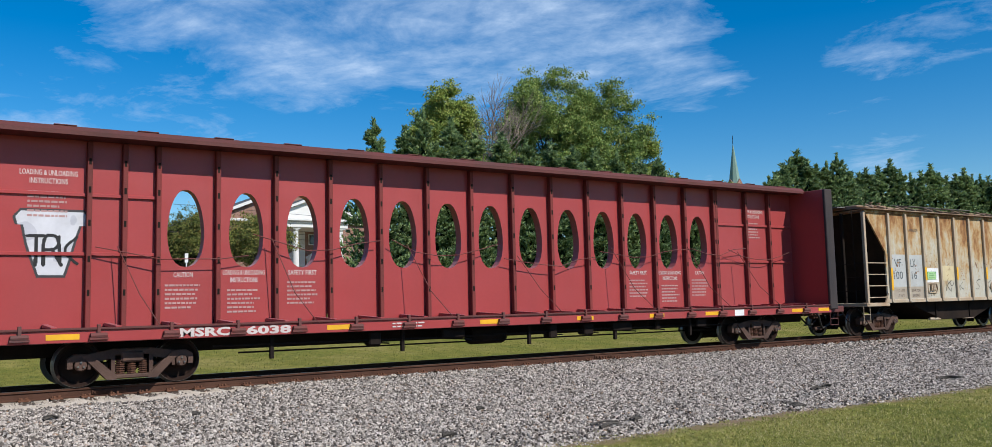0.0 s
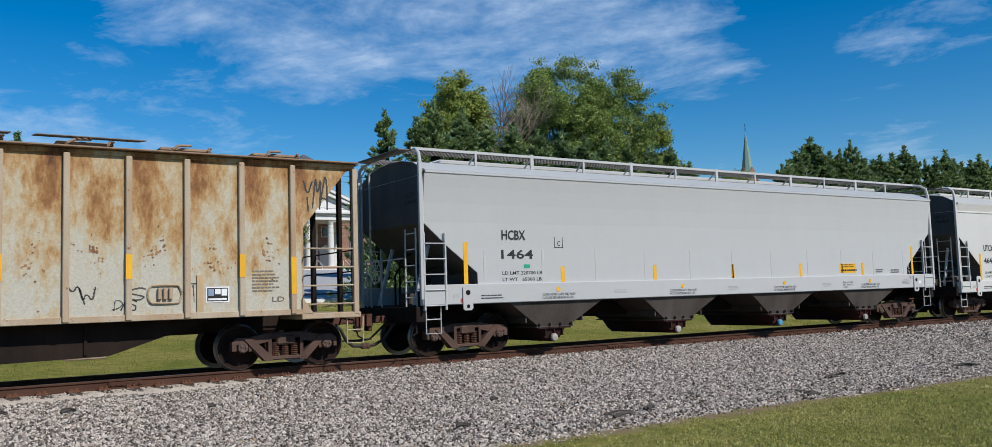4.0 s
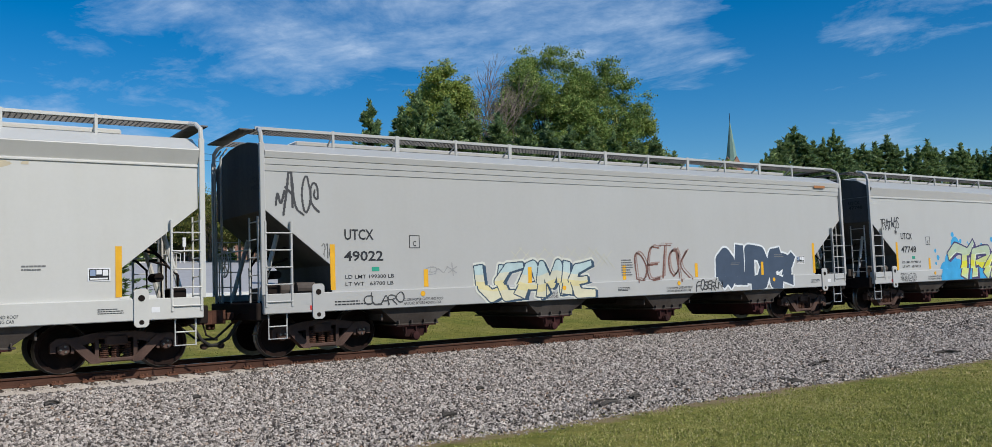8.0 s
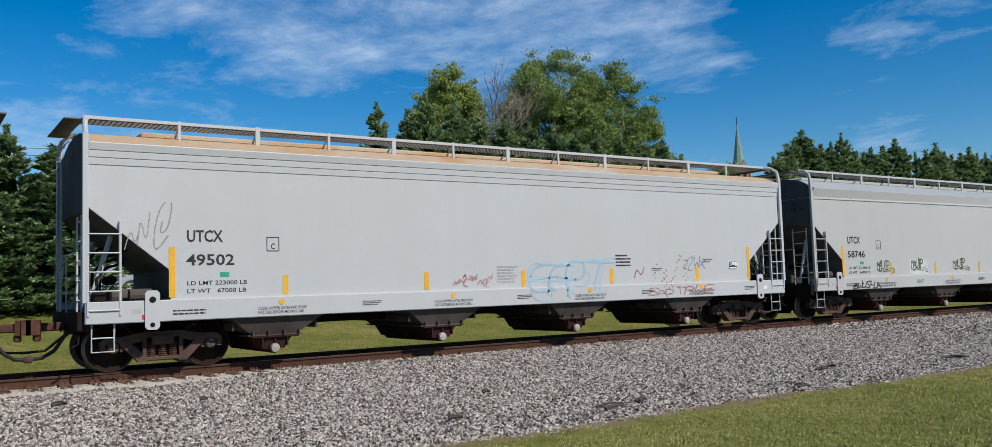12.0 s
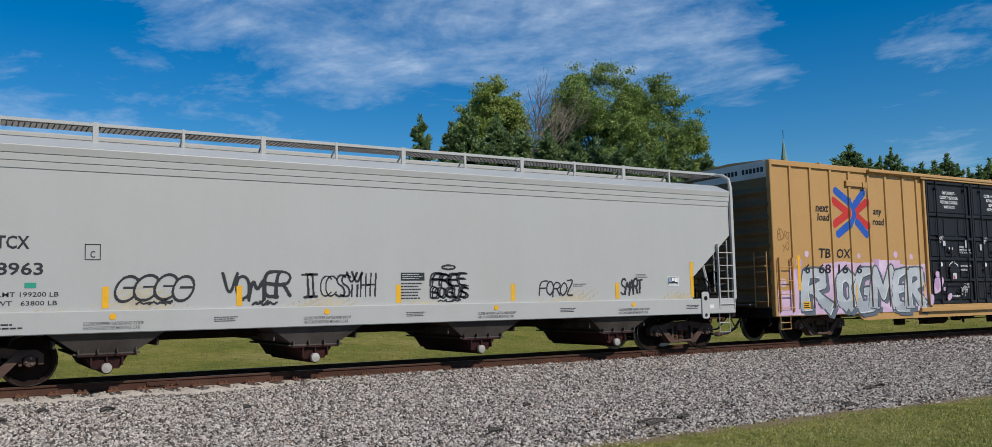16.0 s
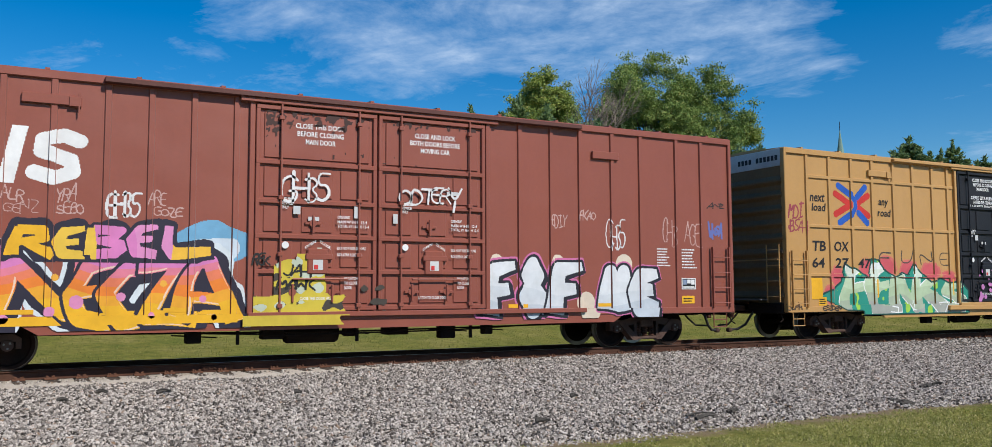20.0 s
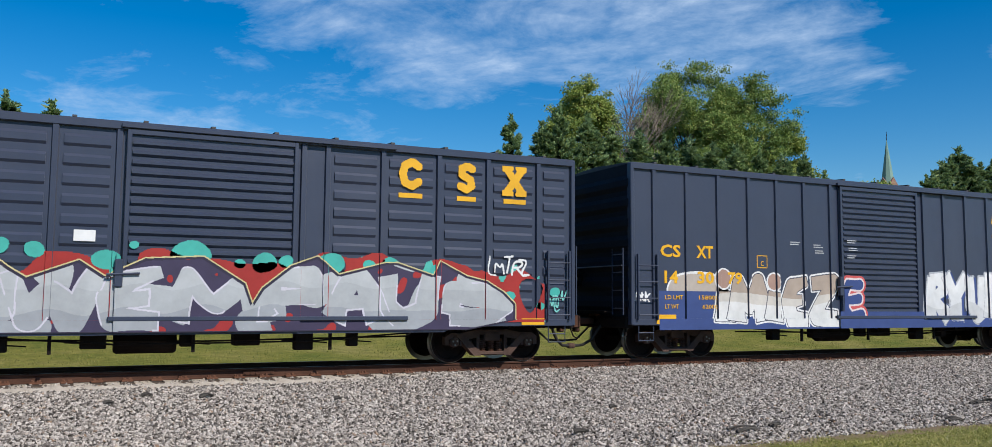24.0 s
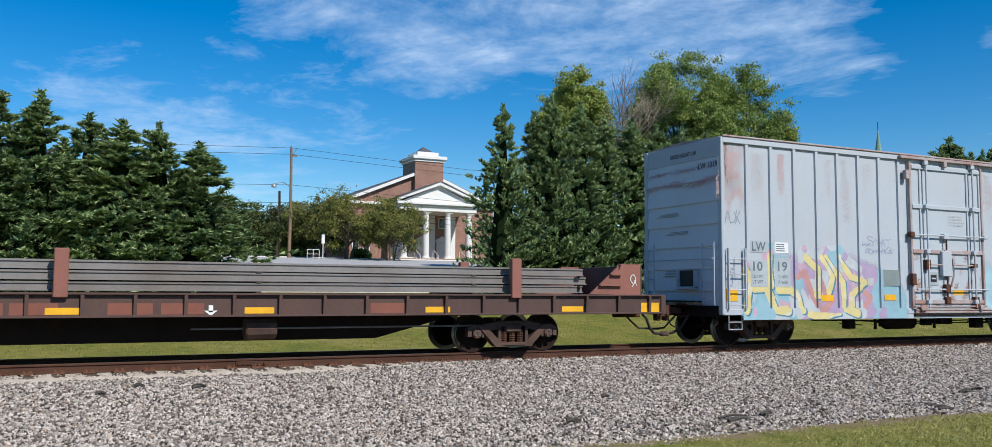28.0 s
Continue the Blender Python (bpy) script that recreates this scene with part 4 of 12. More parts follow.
# heavy graffiti letters in a unit cell: strokes of points x, z and relative width
HEAVY = {
    "T": "0,.70,.9 .32,.95,1.1 .75,.86,.9 1,1.18,.6|.62,.88,1 .6,.4,1 .5,0,1.35", "R": ".1,0,1.3 .1,.5,1 .22,1,1|.15,.95,.8 .78,.95,.9 .82,.66,.8 .25,.5,.7|.4,.5,.7 .7,.25,.9 1.05,0,1.3",
    "A": "0,.04,1.2 .4,.95,.7 .6,1,.8 1,0,1.3|.28,.36,.6 .8,.36,.7", "G": "1,1,.6 .4,.95,.9 .06,.55,1 .3,.06,1.1 .92,.06,1 .92,.45,.8 .55,.47,.6",
    "E": "1.05,1.03,.5 .3,.9,.9 .06,.5,1 .25,.06,1.1 1.08,.0,.8|.2,.5,.8 .85,.54,.6", "K": ".05,0,1.3 .1,.5,1 .08,1.12,.8|1.08,1.08,.6 .3,.5,.8 1.1,0,1.4",
    "I": ".4,0,1.3 .45,.5,1 .55,1.12,.8", "S": "1.05,1.02,.5 .4,.95,.9 .16,.68,.9 .82,.4,.9 .72,.06,1 -.05,.03,1",
    "M": "0,0,1.3 .15,1.0,.8 .5,.35,.8 .85,1.05,.8 1.05,0,1.4", "N": "0,0,1.3 .1,1,1 .85,.1,.9 1,1.08,.8", "O": ".5,.04,1 .12,.3,1 .16,.8,1 .55,.97,1 .92,.75,1 .88,.25,1 .5,.04,1",
    "B": ".05,0,1.1 .1,1,1|.1,.95,.9 .8,.85,.9 .6,.55,.8 .15,.52,.7|.3,.52,.8 .95,.3,1 .7,.04,1 .05,.03,1", "L": ".1,1.08,.8 .06,.3,1 .2,.04,1.1 1.05,.12,.8",
    "C": "1,1,.5 .4,.95,.9 .06,.5,1 .3,.06,1.1 1,.1,.8", "Y": "0,1.05,.9 .4,.5,.9 1,1.05,.8|.45,.5,1 .4,0,1.3", "F": "1.08,1.04,.5 .3,.92,.9 .12,.4,1 .05,0,1.3|.2,.5,.8 .85,.54,.6",
    "U": "0,1.04,.9 .05,.3,1 .4,.04,1.1 .9,.2,1 1,1.04,.9", "Z": "0,.9,.8 .95,.98,.9 .1,.08,.9 1.1,.02,1", "W": "0,1.05,.8 .25,.05,1.1 .5,.6,.8 .75,.05,1.1 1.05,1.08,.8",
    "P": ".05,0,1.2 .1,1,1|.1,.95,.9 .85,.9,.9 .8,.55,.9 .15,.45,.7", "D": "0,.03,1 .05,.97,1 .7,.9,1 .97,.5,1 .65,.06,1 0,.03,1",
    "&": "1.08,.02,1 .25,.75,.8 .5,1,.8 .75,.75,.8 .1,.3,.9 .4,.04,1 .98,.42,.6", "H": ".05,0,1.2 .1,1.05,1|.95,0,1.2 .9,1.05,.9|.1,.5,.8 .9,.52,.8"}


def letter_shape(ch, x0, x1, z0, z1, sw):
    """Strokes of one heavy letter in its place: lists of (x, z, half width)."""
    lines = []
    for q in HEAVY[ch].split("|"):
        pts = [tuple(float(t) for t in p.split(",")) for p in q.split()]
        lines.append([(x0 + (x1 - x0) * a, z0 + (z1 - z0) * c, sw * w) for a, c, w in pts])
    return lines


def shape_dist(X, Z, lines):
    """Signed distance to flat-ended strokes of changing width."""
    d = np.full(X.shape, 9.0)
    for pts in lines:
        for (ax, az, aw), (bx, bz, bw) in zip(pts, pts[1:]):
            n = math.hypot(bx - ax, bz - az)
            ux, uz = (bx - ax) / n, (bz - az) / n
            u = (X - ax) * ux + (Z - az) * uz
            v = np.abs((Z - az) * ux - (X - ax) * uz)
            p, q = np.maximum(-u, u - n), v - (aw + (bw - aw) * np.clip(u / n, 0, 1))
            d = np.minimum(d, np.hypot(np.maximum(p, 0), np.maximum(q, 0)) + np.minimum(np.maximum(p, q), 0))
        for ax, az, aw in pts[1:-1]:
            d = np.minimum(d, np.hypot(X - ax, Z - az) - aw)
    return d


def mural(car, letters, skin, sw, fills, outline, ow=0.035, seed=1, halo=None, hw=0.05, shadow=None, sh=(0.09, -0.07), cloud=None, cw=0.2, shine=None, band=0.25, wob=0.035, box=None, across=False, label="", step=0.011):
    """A large piece of overlapping heavy letters. letters: (letter, x0, x1, z0, z1), painted in order, each with its own outline; fills run from foot to top, or along the side."""
    shapes = [letter_shape(*q, sw) for q in letters]
    x0, x1 = min(q[1] for q in letters), max(q[2] for q in letters)
    z0, z1 = min(q[3] for q in letters), max(q[4] for q in letters)
    k = len(fills)
    cols = list(fills) + [outline] + [c if c else outline for c in (halo, shadow, cloud, shine)]

    def at(X, Z):
        Xw, Zw = X + wob * ripple(X, Z, seed, 0.6), Z + wob * ripple(X, Z, seed + 1, 0.6)
        ds = [shape_dist(Xw, Zw, q) for q in shapes]
        near = np.minimum.reduce(ds)
        r = np.full(X.shape, -1)
        if cloud:
            r = np.where(near + 0.05 * ripple(X, Z, seed + 5, 0.25) < ow + cw, k + 3, r)
        if halo:
            r = np.where(near < ow + hw, k + 1, r)
        if shadow:
            for q in (0.4, 0.7, 1.0):
                far = np.minimum.reduce([shape_dist(Xw - sh[0] * q, Zw - sh[1] * q, t) for t in shapes])
                r = np.where(far < ow * 0.5, k + 2, r)
        along = (X - x0) / (x1 - x0) if across else (Z - z0) / (z1 - z0)
        level = np.clip((along + band * 0.5 * ripple(X, Z, seed + 9, 0.6)) * k, 0, k - 1).astype(int)
        for d, q in zip(ds, shapes):
            r = np.where(d < ow, k, r)
            r = np.where(d < 0, level, r)
            if shine:
                e = shape_dist(Xw + 0.03, Zw - 0.03, q)
                r = np.where((d < -0.018) & (e > -0.012) & (ripple(X, Z, seed + 13, 0.45) > -0.25), k + 4, r)
        return r
    pad = ow + max(hw if halo else 0, cw + 0.1 if cloud else 0, max(abs(sh[0]), abs(sh[1])) if shadow else 0) + sw + 0.12
    bx = [x0 - pad, x1 + pad, z0 - pad, z1 + pad]
    if box:
        bx = [max(bx[0], box[0]), min(bx[1], box[1]), max(bx[2], box[2]), min(bx[3], box[3])]
    return spray(car, bx, at, cols, skin, step, "graffiti", label)


def massed(car, tops, feet, letters, sw, fills, gap, line, edge, skin, seed, fleck=None, ew=0.045, rim=None, rw=0.06, across=0.0, wob=0.05, gaps=-0.75, lines=0.05, label="", step=0.011):
    """A piece painted as one mass under a jagged skyline: shaded fills, dark gaps between its letters, light lines on them, an outline and a rim."""
    shapes = [letter_shape(*q, sw) for q in letters]
    tx, tz = zip(*tops)
    fx, fz = zip(*feet)
    x0, x1 = tx[0], tx[-1]
    k = len(fills)

    def held(X, Z, g=0.0):
        return (Z < np.interp(X, tx, tz) + g) & (Z > np.interp(X, fx, fz) - g) & (X > x0 - g) & (X < x1 + g)

    def at(X, Z):
        inside = held(X, Z)
        core = inside.copy()
        for a, b in ((0.7, 0.9), (-0.7, 0.9), (1.1, 0.0), (-1.1, 0.0), (0.0, -0.6)):
            core &= held(X + a * ew, Z + b * ew)
        Xw, Zw = X + wob * ripple(X, Z, seed, 0.5), Z + wob * ripple(X, Z, seed + 1, 0.5)
        ds = [shape_dist(Xw, Zw, q) for q in shapes]
        near = np.minimum.reduce(ds)
        z0, z1 = min(fz), max(tz)
        level = (Z - z0) / (z1 - z0) * (1 - across) + across * (0.5 + 0.45 * ripple(X, Z, seed + 2, 1.0)) + 0.07 * ripple(X, Z, seed + 3, 0.5)
        r = np.clip(level * k, 0, k - 1).astype(int)
        hole = (near > 0.0) & (ripple(X, Z, seed + 4, 0.5) > gaps)
        r = np.where(hole, k, r)
        if fleck:
            r = np.where(hole & (ripple(X, Z, seed + 5, 0.22) > 0.72), k + 3, r)
        for q, d in enumerate(ds):
            r = np.where((np.abs(d + 0.012) < 0.016) & (ripple(X, Z, seed + 6 + q, 0.4) > lines), k + 1, r)
        r = np.where(core, r, np.where(inside, k + 2, -1))
        if rim:
            out = inside.copy()
            for a, b in ((0.7, -0.7), (-0.7, -0.7), (1.0, 0.0), (-1.0, 0.0), (0.0, -1.0)):
                out |= held(X + a * rw, Z + b * rw) & (Z > np.interp(X, fx, fz))
            r = np.where(out & ~inside, k + 4, r)
        return r
    cols = list(fills) + [gap, line, edge, fleck or gap, rim or edge]
    return spray(car, (x0 - 0.15, x1 + 0.15, min(fz) - 0.02, max(tz) + 0.15), at, cols, skin, step, "graffiti", label)


def set_out(word, edges, z0, z1, lap=0.12):
    """Places the letters of a word between the given edges, each lapping a little over the next."""
    return [(ch, a - lap * 0.5, b + lap * 0.5, z0, z1) for ch, a, b in zip(word, edges, edges[1:])]


def new_car(name, X, label):
    car = thing(name, label, "freight car", "cars of the train", at=(X, 0, 0))
    CARS.append((car, X))
    return car

# ---- covered hoppers ----
def hopper_skin(X, Z):
    return np.where(Z < 1.34, 1.625, 1.552)


def covered_hopper(X, half, body, label, ridges=False, seams=False, roof=None, bay=None, flare=False, caps=(), strips=(-5.6, -2.9, 0.05, 2.9, 5.55)):
    """Long four-bay covered hopper. body: its paint; roof: paint of the roof slope where it differs."""
    car = new_car("covered_hopper", X, label)
    roof = roof or body
    bay = bay or BAY_GREY
    e = half - 0.06
    up = 0.25 if flare else 0.0
    b = Build()

    def ring(hx, hy, z):
        return [(-hx, -hy, z), (hx, -hy, z), (hx, hy, z), (-hx, hy, z)]
    lower = e - 1.42
    if flare:
        b.loft([ring(lower, 1.55, 1.30), ring(lower + 0.02, 1.55, 1.88), ring(lower + 0.76, 1.55, 2.45), ring(e, 1.565, 3.02), ring(e, 1.60, 3.45), ring(e, 1.645, 3.8), ring(e, 1.695, 4.10)])
    else:
        b.loft([ring(lower, 1.55, 1.30), ring(lower + 0.02, 1.55, 1.88), ring(e, 1.55, 3.02), ring(e, 1.55, 3.86)])
    part("body", b, body, car, smooth=False)
    # darkened end sheets, shade put into the colour: hopper slope, then the upright end
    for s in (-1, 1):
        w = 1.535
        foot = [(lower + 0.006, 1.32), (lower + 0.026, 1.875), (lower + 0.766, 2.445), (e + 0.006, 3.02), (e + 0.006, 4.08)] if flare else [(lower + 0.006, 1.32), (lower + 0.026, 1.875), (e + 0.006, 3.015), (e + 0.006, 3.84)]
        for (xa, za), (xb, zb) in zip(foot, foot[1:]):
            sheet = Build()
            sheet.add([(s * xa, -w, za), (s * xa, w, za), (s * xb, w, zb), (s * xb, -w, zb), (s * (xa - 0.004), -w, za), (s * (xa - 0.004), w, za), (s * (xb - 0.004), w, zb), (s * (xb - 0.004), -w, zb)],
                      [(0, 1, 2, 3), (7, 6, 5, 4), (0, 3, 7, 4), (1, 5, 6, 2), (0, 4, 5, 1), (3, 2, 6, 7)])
            part("end_sheet", sheet, SHADED_GREY, car, "dark grey end sheet with shade in its colour")
        for y, x, z in ((-0.95, 0.30, 1.95), (-0.55, 0.42, 2.2), (0.15, 0.34, 2.35), (0.7, 0.5, 2.1)):
            part("brake_pipe", Build().tube([(s * (half - x), y, 1.16), (s * (half - x), y, z - 0.2), (s * (half - x - 0.18), y + 0.1, z), (s * (half - x - 0.5), y + 0.15, z + 0.1)], 0.028, 6), BLACK_STEEL, car)
        part("brake_valve", Build().box(*sorted((s * (half - 0.2), s * (half - 0.52))), -1.2, -0.8, 1.18, 1.5, 0.03).lathe([(0.09, -0.75), (0.09, -0.2)], (s * (half - 0.6), 0, 1.72), "y", 12), BLACK_STEEL, car)
    top = Build()
    prof = [(1.55, 3.86), (1.68, 4.12), (1.67, 4.14), (1.15, 4.42), (0.6, 4.52), (0.0, 4.55)]
    if flare:
        prof = [(1.695, 4.10), (1.72, 4.12), (1.72, 4.17), (1.15, 4.42), (0.6, 4.52), (0.0, 4.55)]
    if ridges:
        prof = [(1.55, 3.80), (1.566, 3.805), (1.572, 3.92), (1.567, 3.932), (1.586, 3.938), (1.592, 4.05), (1.587, 4.062), (1.606, 4.068), (1.63, 4.19), (1.62, 4.21), (1.15, 4.42), (0.6, 4.52), (0.0, 4.55)]
    cut = len(prof) - 4
    eave = prof[:cut + 1]
    part("eave", Build().prism([(-y, z) for y, z in eave] + [(y, z) for y, z in reversed(eave)], "x", -e, e), body, car)
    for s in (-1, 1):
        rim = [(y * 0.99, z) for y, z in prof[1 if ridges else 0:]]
        part("end_sheet", Build().prism([(-y, z - 0.01) for y, z in rim] + [(y, z - 0.01) for y, z in reversed(rim[:-1])], "x", *sorted((s * (e + 0.002), s * (e + 0.007)))), SHADED_GREY, car)
    slope = prof[cut:]
    top.prism([(-y, z + 0.002) for y, z in slope] + [(y, z + 0.002) for y, z in reversed(slope[:-1])], "x", -e, e)
    part("roof", top, roof, car)
    if not ridges and not flare:
        part("side_ridge", Build().box(-e, e, -1.575, -1.545, 3.80, 3.84, 0.006), body, car)
    if seams:
        for k in range(11):
            x = -e + 1.6 + (2 * e - 3.2) * k / 10
            part("panel_seam", Build().box(x - 0.03, x + 0.03, -1.556, -1.546, 1.34, 2.42, 0.004), body, car)
    # side sills with a deeper lip at the ends
    for s in (-1, 1):
        y0, y1 = sorted((s * 1.44, s * 1.62))
        part("side_sill", Build().box(-half, half, y0, y1, *((1.17, 1.62) if flare else (0.92, 1.32)), 0.015), body, car)
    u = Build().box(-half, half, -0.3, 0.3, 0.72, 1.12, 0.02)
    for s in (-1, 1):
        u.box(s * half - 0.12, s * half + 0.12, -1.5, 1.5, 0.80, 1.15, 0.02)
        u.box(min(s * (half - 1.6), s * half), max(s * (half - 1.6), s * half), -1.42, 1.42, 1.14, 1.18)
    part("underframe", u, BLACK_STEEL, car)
    # end slope braces seen in the notch
    for s in (-1, 1):
        for y in (-0.9, 0.9):
            part("end_brace", Build().tube([(s * (half - 0.15), y, 1.15), (s * (half - 0.55), y, 2.55)], 0.05, 6), body, car)
    # discharge bays
    for k in range(4):
        x = (-6.25 + 4.2 * k) if flare else (-6.03 + (3.9 if ridges else 4.0) * k)
        h = Build()
        w = 1.55 if flare else 1.08
        h.loft([[(x - w, -1.57, 1.0 + up), (x + w, -1.57, 1.0 + up), (x + w, 1.57, 1.0 + up), (x - w, 1.57, 1.0 + up)],
                [(x - 0.46, -1.36, 0.56), (x + 0.46, -1.36, 0.56), (x + 0.46, 1.36, 0.56), (x - 0.46, 1.36, 0.56)]])
        h.box(x - 0.56, x + 0.56, -1.40, 1.40, 0.53, 0.565, 0.008)
        for q in (-0.48, -0.16, 0.16, 0.48):
            h.box(x + q - 0.014, x + q + 0.014, -1.47, -1.36, 0.565, 0.64, 0.004)
        for q in (-1, 1):
            h.box(x + q * 0.86 - 0.02, x + q * 0.86 + 0.02, -1.40, 1.40, 0.66, 0.80, 0.006)
        p = part("discharge_bay", h, bay, car)
        g = Build().loft([[(x - 0.37, -1.34, 0.53), (x + 0.37, -1.34, 0.53), (x + 0.37, 1.34, 0.53), (x - 0.37, 1.34, 0.53)],
                          [(x - 0.22, -1.27, 0.27), (x + 0.22, -1.27, 0.27), (x + 0.22, 1.27, 0.27), (x - 0.22, 1.27, 0.27)]])
        g.box(x - 0.5, x + 0.5, -1.39, -1.31, 0.50, 0.535, 0.006)
        for q in (-0.26, 0.0, 0.26):
            g.box(x + q - 0.015, x + q + 0.015, -1.37, -1.28, 0.33, 0.50, 0.004)
        g.lathe([(0.11, -1.33), (0.11, 1.33)], (x, 0, 0.29), "y", 14)
        part("outlet_gate", g, GATE_RED, p)
        c = Build().lathe([(0.02, -1.40), (0.085, -1.39), (0.095, -1.35), (0.095, -1.27)], (x, 0, 0.29), "y", 16)
        part("outlet_cap", c, ink(0.08, 0.30, 0.50) if flare and k == 2 else (PIPE if flare or k in caps else GATE_RED), p)
    # corner posts, ladders, steps
    for s in (-1, 1):
        for y in (-1.59, 1.59):
            q = Build()
            q.box(s * half - 0.05, s * half + 0.05, y - 0.04, y + 0.04, 1.3, 4.36, 0.008)
            q.tube([(s * half, y, 4.35), (s * half, y * 0.97, 4.56), (s * (half - 0.04), y * 0.86, 4.68), (s * (half - 0.1), y * 0.72, 4.72)], 0.045, 8)
            part("corner_post", q, body, car)
        xa, xb = sorted((s * (half - 0.04), s * (half - 0.58)))
        ladder(car, xa, xb, -1.57, 1.06, 2.78, 5, body)
        ladder(car, xa, xb, 1.57, 1.06, 2.78, 5, body)
        stirrup(car, xa + 0.08, xb - 0.08, -1.5, 0.42 + up * 0.5, 0.92 + up, body)
        # end ladder and crossover rail
        eb = Build()
        for y in (-1.35, -0.85):
            eb.tube([(s * (half + 0.02), y, 1.15), (s * (half + 0.02), y, 2.9)], 0.02, 6)
        for k in range(5):
            eb.tube([(s * (half + 0.02), -1.35, 1.35 + 0.36 * k), (s * (half + 0.02), -0.85, 1.35 + 0.36 * k)], 0.014, 6)
        eb.tube([(s * (half + 0.02), -0.8, 2.25), (s * (half + 0.02), 1.4, 2.25)], 0.018, 6)
        for y in (0.4, 1.2):
            eb.tube([(s * (half + 0.02), y, 1.15), (s * (half + 0.02), y, 2.25)], 0.018, 6)
        part("end_handrail", eb, body, car)
        for y in (1.35, 0.9):
            part("end_ladder_stile", Build().tube([(s * (half + 0.05), y, 1.15), (s * (half + 0.05), y, 4.4), (s * (half - 0.1), y, 4.62)], 0.025, 6), body, car)
        jx, j0, j1 = s * (half - 1.13), (0.78 if s < 0 else 0.8) + up, (1.5 if not flare else 1.6)
        plate = [(jx - 0.13, j0 + 0.05), (jx - 0.08, j0), (jx + 0.08, j0), (jx + 0.13, j0 + 0.05), (jx + 0.13, j1 - 0.05), (jx + 0.08, j1), (jx - 0.08, j1), (jx - 0.13, j1 - 0.05)]
        pad = part("jacking_pad", Build().prism(plate, "y", -1.655, -1.622), body, car)
        part("pad_slot", Build().lathe([(0.06, -1.66), (0.06, -1.64)], (jx, 0, j1 - 0.17), "y", 12), BLACK_STEEL, pad)
        part("pad_slot", Build().lathe([(0.045, -1.66), (0.045, -1.64)], (jx, 0, j0 + 0.09), "y", 12), BLACK_STEEL, pad)
        coupler(car, s * half, s)
        bogie(car, s * (half - 1.45), 0.457)
    # brake gear on the leading platform
    br = Build().box(-half + 0.25, -half + 0.65, -0.5, 0.0, 1.18, 1.45, 0.03)
    br.lathe([(0.14, -0.35), (0.14, 0.35)], (-half + 0.9, -0.9, 1.4), "x", 12)
    br.lathe([(0.12, -0.2), (0.12, 0.2)], (-half + 1.0, -1.25, 1.42), "x", 12)
    part("brake_gear", br, BAY_GREY, car)
    wl = Build()
    rim = [(-half - 0.1, 0.55 + 0.28 * math.cos(a), 2.0 + 0.28 * math.sin(a)) for a in (2 * math.pi * k / 16 for k in range(17))]
    wl.tube(rim, 0.018, 6)
    for k in range(4):
        a = math.pi * k / 4
        wl.tube([(-half - 0.1, 0.55 + 0.27 * math.cos(a), 2.0 + 0.27 * math.sin(a)), (-half - 0.1, 0.55 - 0.27 * math.cos(a), 2.0 - 0.27 * math.sin(a))], 0.012, 6)
    part("brake_wheel", wl, WHITE_PAINT, car)
    # roof walk: edge angle, open grating, brackets
    for s in (-1, 1):
        g = Build().box(-half + 0.02, half - 0.05, *sorted((s * 1.14, s * 1.17)), 4.70, 4.765, 0.006)
        part("walk_edge", g, body, car)
        m = Build()
        for k in range(5):
            y = s * (0.62 + 0.125 * k)
            m.box(-half + 0.03, half - 0.06, y - 0.006, y + 0.006, 4.69, 4.725)
        k = 0
        x = -half + 0.08
        while x < half - 0.08:
            m.box(x - 0.008, x + 0.008, *sorted((s * 0.6, s * 1.14)), 4.695, 4.722)
            x += 0.095
        part("walk_grating", m, GRATING, car)
    for k in range(11):
        x = -half + 1.75 + (2 * half - 3.55) * k / 10
        w = 0.05 if k % 2 else 0.028
        for s in (-1, 1):
            br = Build().box(x - w, x + w, *sorted((s * 1.13, s * 1.175)), 4.40, 4.78, 0.006)
            br.tube([(x, s * 1.12, 4.68), (x, s * 0.85, 4.50)], 0.02, 5)
            part("walk_bracket", br, body, car)
    part("roof_hatch", Build().box(-half + 1.2, half - 1.2, -0.4, 0.4, 4.54, 4.66, 0.03), roof, car)
    for s in (-1, 1):
        part("end_walk", Build().box(*sorted((s * (half - 0.06), s * (half + 0.28))), -1.1, 1.1, 4.69, 4.72, 0.005), GRATING, car)
    # yellow reflector strips
    tall, inner = (8.85, (-6.07, -3.0, 0.0, 3.0, 6.07)) if flare else (half - 1.5, strips)
    for x, h in [(-tall, 0.95), (tall, 0.93)] + [(x, 0.385) for x in inner]:
        patch(car, x - 0.055, x + 0.055, 1.36 + 1.08 * up, 1.36 + 1.08 * up + h, YELLOW, 1.552, "reflector_strip")
    return car


# darker than the body paint, to carry the shade of the hopper ends
SHADED_GREY = coat("shaded_grey_end", (0.17, 0.165, 0.16), (0.075, 0.07, 0.068), 0.5, 0.9, 0.8, 0, 0.1, True, spread=0.25, spec=0.15)
GATE_RED = coat("dark_red_gate_paint", (0.085, 0.024, 0.025), (0.032, 0.018, 0.016), 0.45, 2.0, 0.85, 0, 0.2, False, spec=0.12)
BAY_GREY = coat("grimy_bay_paint", (0.145, 0.128, 0.115), (0.06, 0.047, 0.04), 0.5, 1.2, 0.85, 0, 0.15, True, spread=0.2, spec=0.12)
PIPE = coat("pale_pipe", (0.55, 0.53, 0.5), (0.3, 0.26, 0.22), 0.4, 3, 0.5, 0.2, 0.1, False)
